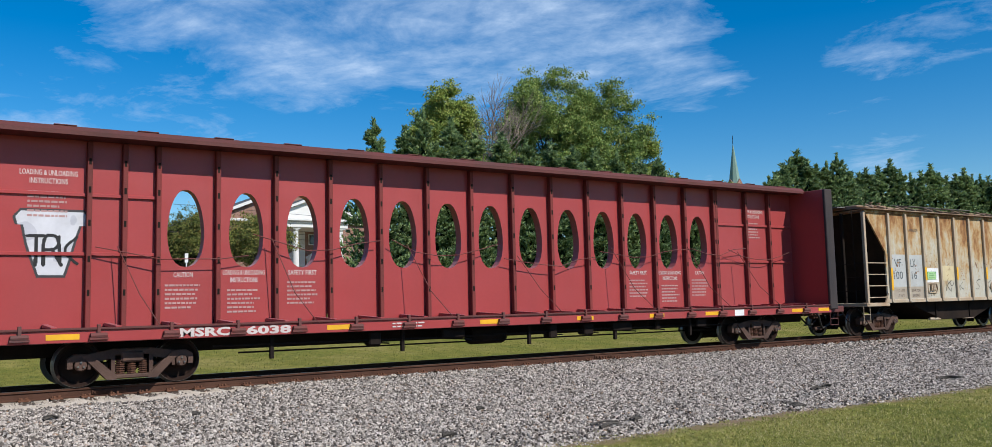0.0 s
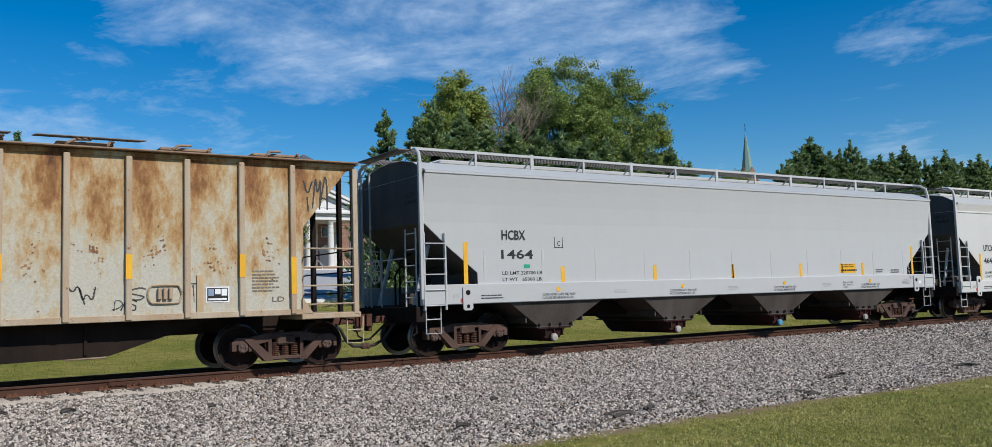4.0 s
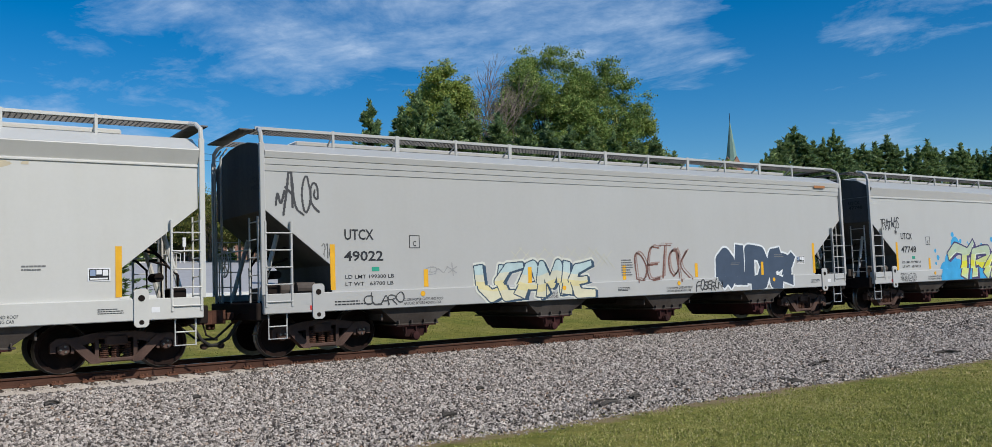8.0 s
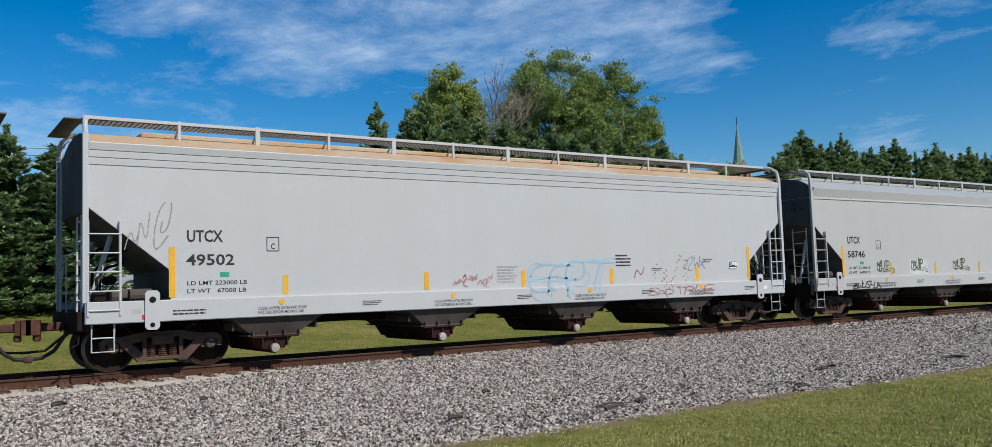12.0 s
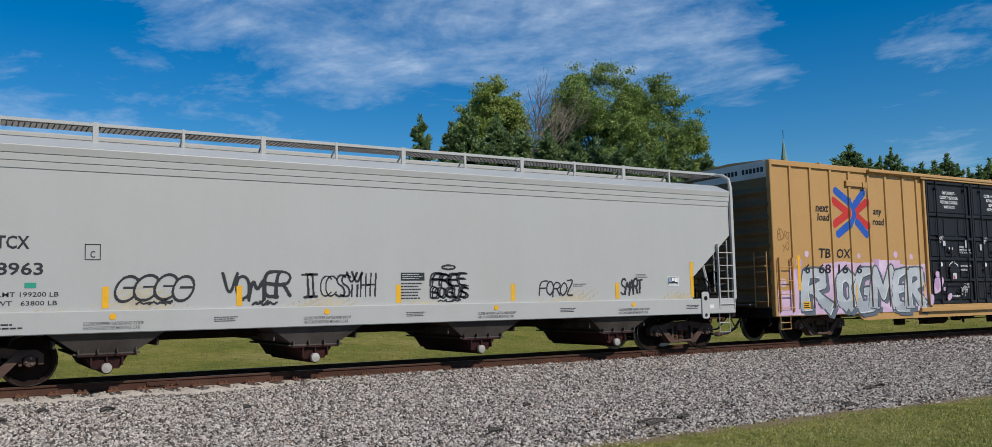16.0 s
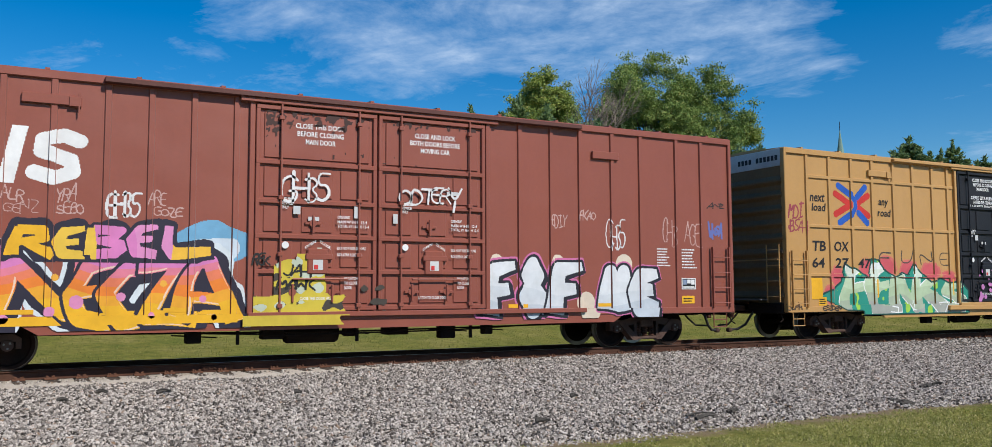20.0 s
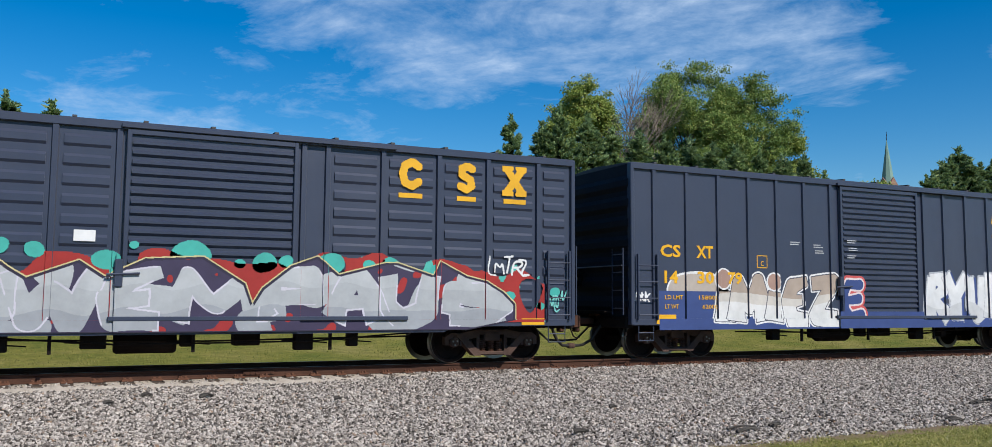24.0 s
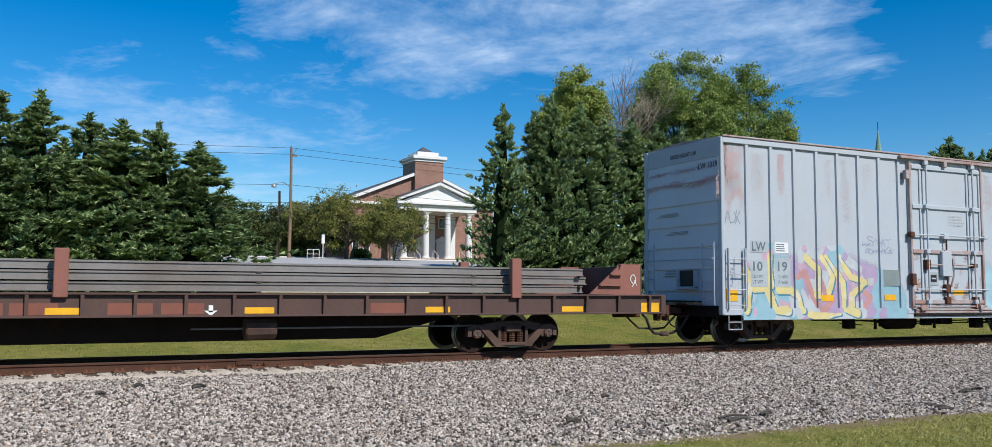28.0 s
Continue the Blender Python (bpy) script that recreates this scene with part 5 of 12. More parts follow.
GRATING = coat("galvanised_grating", (0.22, 0.215, 0.21), (0.12, 0.11, 0.10), 0.4, 2, 0.7, 0.0, 0.1, False, spec=0.2)
LIGHT_GREY = coat("light_grey_paint", (0.457, 0.457, 0.444), (0.395, 0.383, 0.357), 0.42, 0.8, 0.42, 0, 0.015, True, spread=0.3, grain=0.15, dent=0.15, spec=0.55, sheen=0.75)
CREAM_GREY = coat("warm_white_paint", (0.609, 0.603, 0.577), (0.516, 0.5, 0.449), 0.42, 0.8, 0.42, 0, 0.015, True, spread=0.3, grain=0.15, dent=0.15, spec=0.55, sheen=0.75)
COOL_GREY = coat("cool_grey_paint", (0.521, 0.53, 0.537), (0.444, 0.444, 0.428), 0.42, 0.8, 0.42, 0, 0.015, True, spread=0.3, grain=0.15, dent=0.15, spec=0.55, sheen=0.75)
BRIGHT_GREY = coat("new_white_paint", (0.47, 0.476, 0.479), (0.426, 0.426, 0.419), 0.4, 0.8, 0.42, 0, 0.015, True, spread=0.3, grain=0.15, dent=0.15, spec=0.55, sheen=0.75)
RUST_ROOF = coat("rust_stained_roof", (0.60, 0.55, 0.46), (0.50, 0.29, 0.13), 0.47, 0.9, 0.6, 0, 0.1, False, spread=0.16)
DARK_TEXT = ink(0.028, 0.03, 0.034)
GREY_PATCH = ink(0.40, 0.41, 0.41)
WORN_TEXT = ink(0.17, 0.17, 0.17)
GREEN_TAG, RED_TAG = ink(0.03, 0.33, 0.22), ink(0.62, 0.05, 0.05)


def hopper_marks(car, mark, number, half, seed, weights=("LD LMT 197100 LB", "LT WT   65900 LB"), tx=None, dz=0.0, notice=None):
    x = tx if tx is not None else -half + 1.78
    lettering(car, mark, x, x + 0.68, 2.40 + dz, 2.63 + dz, DARK_TEXT, 1.566 if dz else 1.552, 0.018, label="black stencilled reporting mark")
    lettering(car, number, x - 0.02, x + 0.90, 1.95 + dz, 2.17 + dz, DARK_TEXT, 1.552, 0.018, label="black stencilled car number")
    lettering(car, weights[0], x, x + 1.15, 1.58 + dz, 1.66 + dz, DARK_TEXT, 1.552, 0.006)
    lettering(car, weights[1], x, x + 1.13, 1.43 + dz, 1.51 + dz, DARK_TEXT, 1.552, 0.006)
    patch(car, x + 0.62, x + 0.80, 1.73 + dz, 1.82 + dz, GREEN_TAG, 1.552, "green_label")
    fr = Build()
    px = x + 1.55
    for a in ((0, 0.26, 0, 0.014), (0, 0.26, 0.27, 0.284), (0, 0.014, 0, 0.284), (0.246, 0.26, 0, 0.284)):
        fr.box(px + a[0], px + a[1], -1.557, -1.553, 2.22 + dz + a[2], 2.22 + dz + a[3])
    part("plate_mark", fr, DARK_TEXT, car)
    lettering(car, "C", px + 0.09, px + 0.17, 2.26 + dz, 2.38 + dz, DARK_TEXT, 1.552, 0.012)
    pitch = 4.2 if dz else 4.0
    for xx in (-1.49 * pitch, -0.49 * pitch, 0.51 * pitch, 1.51 * pitch):
        lettering(car, "CLOSE HOPPER GATES AND ROOF", xx - 0.5, xx + 0.5, 1.06 + dz, 1.12 + dz, DARK_TEXT, 1.62, 0.004)
        lettering(car, "HATCHES BEFORE MOVING CAR", xx - 0.5, xx + 0.44, 0.98 + dz, 1.04 + dz, DARK_TEXT, 1.62, 0.004)
        d = Build().prism([(xx - 0.02 + 0.06 * math.cos(a), 1.21 + dz + 0.06 * math.sin(a)) for a in (math.pi * k / 5 for k in range(10))], "y", -1.629, -1.6215)
        part("yellow_mark", d, YELLOW, car)
        bars(car, xx + 1.75, xx + 2.2, 1.06 + dz, 1.17 + dz, 3, GREY_PATCH if dz else DARK_TEXT, 1.62, seed=seed + 7)
    bars(car, -half + 1.5, -half + 2.2, 1.02 + dz, 1.14 + dz, 2, DARK_TEXT, 1.62, seed=seed)
    if not dz:
        right = half - (2.02 if half > 9.6 else 2.35)
        bars(car, right - 1.05, right - 0.62, 1.86, 1.98, 2, WORN_TEXT, 1.552, seed=seed + 1)
        placard(car, right, right + 0.38, 1.66, 1.90, 1.552)
        bars(car, right - 3.0, right - 2.6, 1.66, 1.75, 2, WORN_TEXT, 1.552, seed=seed + 2)
    if notice is not None:
        bars(car, notice, notice + 0.53, 1.42, 1.80, 6, DARK_TEXT, 1.552, seed=seed + 3)
        patch(car, notice, notice + 0.56, 1.83, 2.0, DARK_TEXT, 1.552, "notice_heading")
        bars(car, notice + 0.03, notice + 0.53, 1.85, 1.98, 3, GREY_PATCH, 1.556, seed=seed + 4)
    patch(car, -half + 0.76, -half + 0.94, 1.08 + dz, 1.17 + dz, ink(0.45, 0.45, 0.44), 1.62, "stencil_panel")
    patch(car, -half + 0.95, -half + 1.04, 0.97 + dz, 1.06 + dz, RED_TAG, 1.62, "red_label")
    patch(car, half - 0.95, half - 0.8, 1.06 + dz, 1.16 + dz, WHITE, 1.62, "stencil_panel")
    # marks on the leading end wall
    for w, z, wide in ((mark, 3.62, 0.42), (number, 3.46, 0.52)):
        p, polys = font_mesh(w, 0.015)
        t = (p - p.min(0)) / (p.max(0) - p.min(0))
        part("lettering", lettering_mesh([(-half + 0.046, -0.78 - u * wide, z + v * 0.11) for u, v in t.tolist()], polys, DARK_TEXT), None, car)


def hopper_train():
    # white car ahead of the grey ones
    car = covered_hopper(64.05, 10.0, BRIGHT_GREY, "clean white covered hopper with vertical panel seams and black lettering", seams=True, flare=True)
    hopper_marks(car, "HCBX", "1464", 10.0, 11, weights=("LD LMT 220700 LB", "LT WT   65300 LB"), tx=-7.85, dz=0.24)
    patch(car, 4.9, 5.72, 1.71, 2.0, YELLOW, 1.552, "hazard_notice", label="yellow chemical emergency notice")
    lettering(car, "FOR CHEMICAL EMERGENCY", 4.97, 5.65, 1.945, 1.985, DARK_TEXT, 1.557, 0.01)
    bars(car, 4.97, 5.65, 1.87, 1.93, 1, DARK_TEXT, 1.556, seed=3)
    bars(car, 4.94, 5.80, 1.73, 1.85, 1, DARK_TEXT, 1.556, seed=4)
    bars(car, 6.76, 7.2, 1.69, 1.82, 2, DARK_TEXT, 1.552, seed=5)
    bars(car, 7.59, 8.2, 1.67, 1.81, 2, DARK_TEXT, 1.552, seed=6)
    for k, w in enumerate(("CU FT 6221", "EW    8-8 H 15-1", "EXW 10-7 H  8-5")):
        lettering(car, w, 4.92, 5.12 + 0.3 * min(k, 1), 1.235 + 0.075 * k, 1.285 + 0.075 * k, DARK_TEXT, 1.62, 0.006)
    for w, x, z in (("JACK HERE", 8.18, 1.41), ("PULL HERE", 8.45, 1.50), ("LIFT HERE", 8.85, 1.45)):
        lettering(car, w, x, x + 0.22, z, z + 0.045, DARK_TEXT, 1.665 if w[0] == "P" else 1.62, 0.006)
    car = covered_hopper(85.42, 9.66, CREAM_GREY, "warm white covered hopper with a long grey repaint patch", caps=(0, 1, 2, 3))
    hopper_marks(car, "UTCX", "46466", 9.66, 21)
    patch(car, -7.05 + 0.02, 0.25, 1.345, 2.27, GREY_PATCH, 1.5485, "repaint_patch", label="long grey repaint over old graffiti")
    for k, (x, z, w, h) in enumerate(((3.4, 3.72, 0.5, 0.10), (-3.8, 3.70, 0.4, 0.12), (6.2, 3.74, 0.5, 0.08), (3.5, 3.2, 0.12, 0.5), (-6.4, 3.5, 0.3, 0.12), (1.2, 2.9, 0.08, 0.4))):
        spray(car, (x - w, x + w, z - h, z + h), lambda X, Z, x=x, z=z, w=w, h=h, k=k: np.where(np.hypot((X - x) / w, (Z - z) / h) + 0.5 * ripple(X, Z, 200 + k, 0.2) < 0.7, 0, -1), [(0.56, 0.48, 0.34)], lambda X, Z: np.full(np.shape(X), 1.5495), 0.02, "rust_stain", "pale rust stain")
    tag(car, "~~@~", -1.75, -1.15, 1.75, 1.9, (0.05, 0.05, 0.05), hopper_skin, 0.012, 4)
    patch(car, -1.8, -1.15, 1.72, 1.88, WHITE, 1.549, "white_smear")
    car = covered_hopper(105.85, 9.58, LIGHT_GREY, "light grey covered hopper with cream and blue graffiti along its sill", ridges=True, strips=(-5.85, -2.97, 0.1, 2.8, 5.6))
    hopper_marks(car, "UTCX", "49022", 9.58, 31, weights=("LD LMT 199300 LB", "LT WT   63700 LB"))
    bars(car, 0.0, 0.42, 1.45, 1.9, 7, WORN_TEXT, 1.552, seed=36)
    tag(car, "~ALO@", -9.3, -8.35, 2.95, 3.75, (0.06, 0.06, 0.065), hopper_skin, 0.022, 41, 0.4, 0.1)
    tag(car, "CLARO", -7.4, -6.45, 1.02, 1.24, (0.06, 0.06, 0.06), hopper_skin, 0.014, 42, 0.15, 0.05)
    tag(car, "?10", -8.3, -8.05, 2.0, 2.35, (0.12, 0.12, 0.12), hopper_skin, 0.01, 43, 0.2, 0)
    mural(car, set_out("UCAMIE", (-4.35, -3.85, -3.25, -2.65, -2.05, -1.65, -1.1), 1.04, 1.78, 0.16), hopper_skin, 0.12, [(0.66, 0.62, 0.44), (0.68, 0.60, 0.32), (0.64, 0.62, 0.48), (0.46, 0.58, 0.58)], (0.04, 0.07, 0.11), 0.03, 44, halo=(0.66, 0.66, 0.58), hw=0.05, shadow=(0.04, 0.08, 0.13), sh=(0.07, -0.03), box=(-4.6, -0.7, 0.93, 2.1), label="cream and yellow bubble-letter graffiti")
    for k in range(26):
        x, z = -3.4 + 0.12 * k, 1.95 + 0.1 * math.sin(k)
        part("graffiti", Build().prism([(x - 0.32, z - 0.22), (x - 0.305, z - 0.22), (x + 0.1, z + 0.18), (x + 0.085, z + 0.18)] if k % 2 else [(x + 0.32, z - 0.22), (x + 0.305, z - 0.22), (x - 0.1, z + 0.18), (x - 0.085, z + 0.18)], "y", -1.5545, -1.553), ink(0.60, 0.58, 0.44), car)
    for k, (dx, dz, col) in enumerate(((0.0, 0.0, (0.20, 0.10, 0.08)), (0.07, 0.05, (0.36, 0.26, 0.23)))):
        tag(car, "DETOK", 0.55 + dx, 2.5 + dx, 1.36 + dz, 2.12 + dz, col, lambda X, Z, k=k: hopper_skin(X, Z) - 0.0005 * k, 0.026 - 0.006 * k, 45, 0.22, 0.05, "brown outlined graffiti")
    mural(car, [("O", 3.72, 4.22, 1.12, 1.98), ("I", 4.35, 4.85, 1.1, 2.12), ("D", 5.0, 5.75, 1.1, 2.08), ("E", 5.95, 6.4, 1.1, 2.05), ("T", 6.25, 7.05, 1.1, 1.8)], hopper_skin, 0.20, [(0.06, 0.085, 0.13)], (0.06, 0.085, 0.13), 0.012, 46, halo=(0.74, 0.77, 0.78), hw=0.055, wob=0.02, box=(3.3, 7.4, 0.94, 2.5), label="dark blue block graffiti with a white edge")
    tag(car, "FOSERON", 2.7, 3.75, 1.0, 1.25, (0.06, 0.06, 0.06), hopper_skin, 0.015, 47, 0.2, 0.1)
    tag(car, "@~*", -5.9, -5.0, 1.6, 1.9, (0.36, 0.36, 0.36), hopper_skin, 0.01, 48, 0.3)
    patch(car, 8.2, 8.75, 4.02, 4.10, ink(0.42, 0.18, 0.07), 1.63, "rust_stain")
    car = covered_hopper(126.7, 9.66, LIGHT_GREY, "light grey covered hopper with a long blue and lime graffiti piece", strips=(-6.17, 5.6))
    hopper_marks(car, "UTCX", "47748", 9.66, 51, weights=("LD LMT 197900 LB", "LT WT   65100 LB"))
    tag(car, "TRATWOS", -9.05, -7.95, 2.78, 3.10, (0.05, 0.05, 0.055), hopper_skin, 0.018, 52, 0.25, 0.1)
    tag(car, "*", -8.25, -8.1, 2.58, 2.72, (0.05, 0.05, 0.055), hopper_skin, 0.02, 53, 0.1, 0)
    piece(car, "TEACHO", -8.15, -7.2, 0.97, 1.2, hopper_skin, [(0.6, 0.6, 0.58)], (0.05, 0.05, 0.055), 54, 0.012, 0.018)
    sky_blue = (0.05, 0.36, 0.66)
    rng = random.Random(17)
    balls = [(-4.75, 1.55, 0.42), (-5.15, 1.25, 0.36), (-5.3, 1.0, 0.3), (-4.3, 1.2, 0.5), (5.3, 1.45, 0.30), (5.7, 1.2, 0.34), (6.0, 1.05, 0.22)]
    for k in range(11):
        x, z, r = -4.4 + 0.93 * k + rng.uniform(-0.2, 0.2), rng.uniform(1.85, 2.3), rng.uniform(0.10, 0.30)
        balls += [(x, z, r), (x + r * rng.uniform(-1.2, 1.2), z + r * 1.25, r * 0.33), (x + r * 1.3, z + rng.uniform(-0.1, 0.2), r * 0.28)]
    balls += [(-5.75, 2.0, 0.07), (-5.6, 1.75, 0.09), (-5.75, 1.55, 0.06), (6.3, 2.15, 0.07), (6.25, 1.85, 0.09), (6.4, 1.7, 0.06)]

    def bubbles(X, Z):
        r = np.full(X.shape, -1)
        for x, z, q in balls:
            r = np.where(np.hypot(X - x, Z - z) < q, 0, r)
        return np.where((Z < 1.5) & (X > -5.35) & (X < 5.75), 0, r)
    spray(car, (-5.9, 6.5, 0.94, 2.9), bubbles, [sky_blue], lambda X, Z: hopper_skin(X, Z) - 0.0015, 0.018, "graffiti", "sky-blue bubbles behind the lettering")
    mural(car, [("T", -4.95, -3.1, 0.98, 2.16), ("R", -3.4, -1.8, 0.96, 2.06), ("A", -2.5, -0.6, 0.96, 1.9), ("G", -1.05, 0.65, 0.96, 2.02), ("E", 0.25, 1.55, 0.96, 1.88), ("K", 1.2, 2.8, 0.96, 2.22), ("I", 2.2, 2.95, 1.0, 2.0), ("S", 2.65, 4.0, 0.96, 2.02), ("M", 3.6, 5.5, 0.96, 2.08), ("I", 0.9, 1.15, 1.7, 2.18), ("I", 3.95, 4.15, 1.75, 2.14)],
          hopper_skin, 0.165, [(0.55, 0.66, 0.34), (0.62, 0.68, 0.22), (0.70, 0.68, 0.05), (0.58, 0.64, 0.27), (0.46, 0.55, 0.38), (0.44, 0.52, 0.40)], (0.06, 0.05, 0.13), 0.055, 55, shadow=(0.09, 0.07, 0.19), sh=(0.11, -0.06), shine=(0.74, 0.78, 0.74), band=0.10, wob=0.065, box=(-5.7, 6.2, 0.94, 2.75), label="blue, lime and white wild-style graffiti")
    patch(car, 4.0, 4.16, 3.28, 3.42, RED_TAG, 1.552, "red_label")
    tag(car, "FOTEZ", 6.1, 7.0, 1.55, 1.8, (0.05, 0.05, 0.055), hopper_skin, 0.014, 56, 0.3, 0.2)
    car = covered_hopper(147.42, 9.58, COOL_GREY, "pale grey covered hopper with a rust-stained roof", ridges=True, roof=RUST_ROOF, caps=(0, 1, 2, 3), strips=(-5.87, -2.62, 0.04, 2.82, 5.95))
    hopper_marks(car, "UTCX", "49502", 9.58, 61, weights=("LD LMT 223000 LB", "LT WT   67000 LB"))
    for k, (w, x0, x1, z0, z1) in enumerate((("E", 0.12, 0.85, 1.15, 1.9), ("F", 0.75, 1.4, 1.2, 1.95), ("P", 1.3, 1.95, 1.15, 1.88), ("T", 1.75, 2.75, 1.25, 2.0))):
        tag(car, w, x0, x1, z0, z1, (0.33, 0.50, 0.60), hopper_skin, 0.026, 62 + k, 0.2, 0.05, "faded pale blue graffiti")
        tag(car, w, x0 + 0.1, x1 + 0.08, z0 - 0.08, z1 - 0.08, (0.42, 0.54, 0.61), lambda X, Z: hopper_skin(X, Z) - 0.0008, 0.020, 162 + k, 0.2, 0.05)
    tag(car, "~~2~~~@~", -1.95, -0.85, 1.42, 1.65, (0.40, 0.22, 0.20), hopper_skin, 0.012, 63, 0.5)
    tag(car, "SADTRUE", 4.0, 6.4, 1.03, 1.2, (0.42, 0.16, 0.15), hopper_skin, 0.010, 64, 0.3)
    for k, (x0, x1, col) in enumerate(((-2.1, -0.8, (0.42, 0.20, 0.19)), (0.0, 2.9, (0.36, 0.54, 0.64)), (3.7, 6.8, (0.46, 0.20, 0.17)))):
        spray(car, (x0, x1, 0.95, 2.1), lambda X, Z, k=k, x0=x0, x1=x1: np.where((ripple(X, Z, 240 + k, 0.05) + 0.6 * ripple(X, Z, 250 + k, 0.4) - 2.2 * np.abs((X - x0) / (x1 - x0) - 0.5) > 1.05), 0, -1), [col], hopper_skin, 0.012, "graffiti", "scattered flecks of worn spray paint")
    bars(car, 2.98, 3.5, 1.78, 2.12, 4, DARK_TEXT, 1.552, seed=67)
    bars(car, -0.71, -0.08, 1.45, 1.87, 6, GREY_PATCH, 1.552, seed=69)
    tag(car, "N", 3.6, 3.85, 1.5, 1.68, (0.36, 0.10, 0.10), hopper_skin, 0.012, 68, 0.3)
    tag(car, "Z2WX", 5.35, 6.25, 1.7, 2.0, (0.25, 0.25, 0.26), hopper_skin, 0.012, 65, 0.4)
    tag(car, "~~@", -8.9, -8.2, 2.3, 3.0, (0.30, 0.29, 0.28), hopper_skin, 0.01, 66, 0.6)
    car = covered_hopper(168.25, 9.72, LIGHT_GREY, "light grey covered hopper with repeated small green tags", caps=(0, 1, 2, 3))
    hopper_marks(car, "UTCX", "58746", 9.72, 71, weights=("LD LMT 221000 LB", "LT WT   64900 LB"))
    for k, x in enumerate((-6.4, -4.4, -1.75, 1.3, 3.75, 5.95)):
        wide = 0.92 if k != 2 else 1.05
        tag(car, "MAUIP", x, x + wide * 0.75, 1.55, 1.84 + 0.03 * (k % 2), (0.075, 0.095, 0.035), hopper_skin, 0.019, 73 + k, 0.18, 0.2)
        tag(car, "V~~@", x + 0.06, x + wide * 1.05, 1.44, 1.56, (0.09, 0.11, 0.045), hopper_skin, 0.011, 83 + k, 0.25, 0.1)
        part("graffiti", Build().tube([(x - 0.02, -1.5535, 1.50), (x + 0.45, -1.5535, 1.535), (x + wide * 0.95, -1.5535, 1.60)], 0.009, 4), ink(0.09, 0.11, 0.045), car)
    tag(car, "BWUSHJA", -7.85, -6.35, 0.96, 1.14, (0.05, 0.05, 0.055), hopper_skin, 0.017, 90, 0.3, 0.1)
    patch(car, -4.5, -3.4, 1.36, 1.88, ink(0.60, 0.60, 0.585), 1.5485, "repaint_patch")
    car = covered_hopper(188.93, 9.58, LIGHT_GREY, "light grey covered hopper with black tags along its foot", ridges=True, caps=(0, 1, 2, 3), strips=(-6.1, -3.72, -0.36, 2.52, 5.57))
    hopper_marks(car, "UTCX", "48963", 9.58, 91, weights=("LD LMT 199200 LB", "LT WT   63800 LB"), tx=-8.0, notice=-0.3)
    marker = (0.03, 0.03, 0.035)
    # round letters drawn as overlapping rings with a spray tail
    rings = [(-5.74, 1.70, 0.20, 0.24), (-5.42, 1.72, 0.21, 0.24), (-5.08, 1.73, 0.22, 0.24), (-4.76, 1.70, 0.20, 0.24)]

    def ringed(X, Z):
        Xs, Zs = X - 0.25 * (Z - 1.7) + 0.02 * ripple(X, Z, 92, 0.3), Z
        r = np.full(X.shape, -1)
        for k, (cx, cz, rx, rz) in enumerate(rings):
            d = np.hypot((Xs - cx) / rx, (Zs - cz) / rz)
            r = np.where(d < 0.84, -1, r)
            r = np.where((d >= 0.84) & (d < 1.06), 0, r)
            r = np.where((np.abs(Zs - cz - 0.02) < 0.018) & (np.abs(Xs - cx - 0.05) < 0.12), 0, r)
        return r
    spray(car, (-6.05, -4.4, 1.38, 2.02), ringed, [marker], hopper_skin, 0.011, "graffiti", "black outlined bubble graffiti")
    tag(car, "~~*", -5.6, -4.95, 1.40, 1.50, marker, hopper_skin, 0.022, 192, 0.3)
    tag(car, "VOMER", -4.05, -2.72, 1.5, 1.97, marker, hopper_skin, 0.030, 93, 0.12, 0.08)
    tag(car, "~V~", -3.5, -3.0, 1.34, 1.44, marker, hopper_skin, 0.020, 193, 0.3)
    for w, x0, x1 in (("I", -2.48, -2.12), ("C", -2.10, -1.78), ("S", -1.76, -1.46), ("Y", -1.5, -1.2), ("H", -1.2, -0.9)):
        for g in (0.0, 0.11):
            tag(car, w, x0 + g, x1 + g - 0.1, 1.5, 1.96, marker, hopper_skin, 0.021, 94 + int(x1 * -10), 0.08, 0.0)
    for w, z0, z1, q in (("FREE", 1.72, 1.98, 95), ("BOGUS", 1.46, 1.68, 96)):
        for g in (0.0, 0.05):
            tag(car, w, 0.41 + g, 1.28 + g, z0 - g * 0.4, z1 - g * 0.4, marker, hopper_skin, 0.020, q, 0.10, 0.0)
    tag(car, "0", 0.68, 1.02, 2.07, 2.16, marker, hopper_skin, 0.020, 196, 0.1, 0.0)
    tag(car, "~U~", 0.6, 1.1, 1.36, 1.42, marker, hopper_skin, 0.018, 197, 0.2)
    tag(car, "FOROZ", 3.27, 4.2, 1.48, 1.78, marker, hopper_skin, 0.020, 97, 0.15, 0.15)
    tag(car, "SMART", 5.7, 6.35, 1.48, 1.82, marker, hopper_skin, 0.024, 98, 0.2, 0.2)
    spray(car, (-8.0, 8.0, 1.325, 1.75), lambda X, Z: np.where(ripple(X, Z, 261, 0.8) + 0.6 * ripple(X, Z, 262, 0.05) + 3.2 * (1.46 - Z) > 0.75, 0, -1), [(0.50, 0.44, 0.33)], lambda X, Z: np.full(np.shape(X), 1.5488), 0.016, "rust_stain", "pale ochre stain along the foot")


hopper_train()


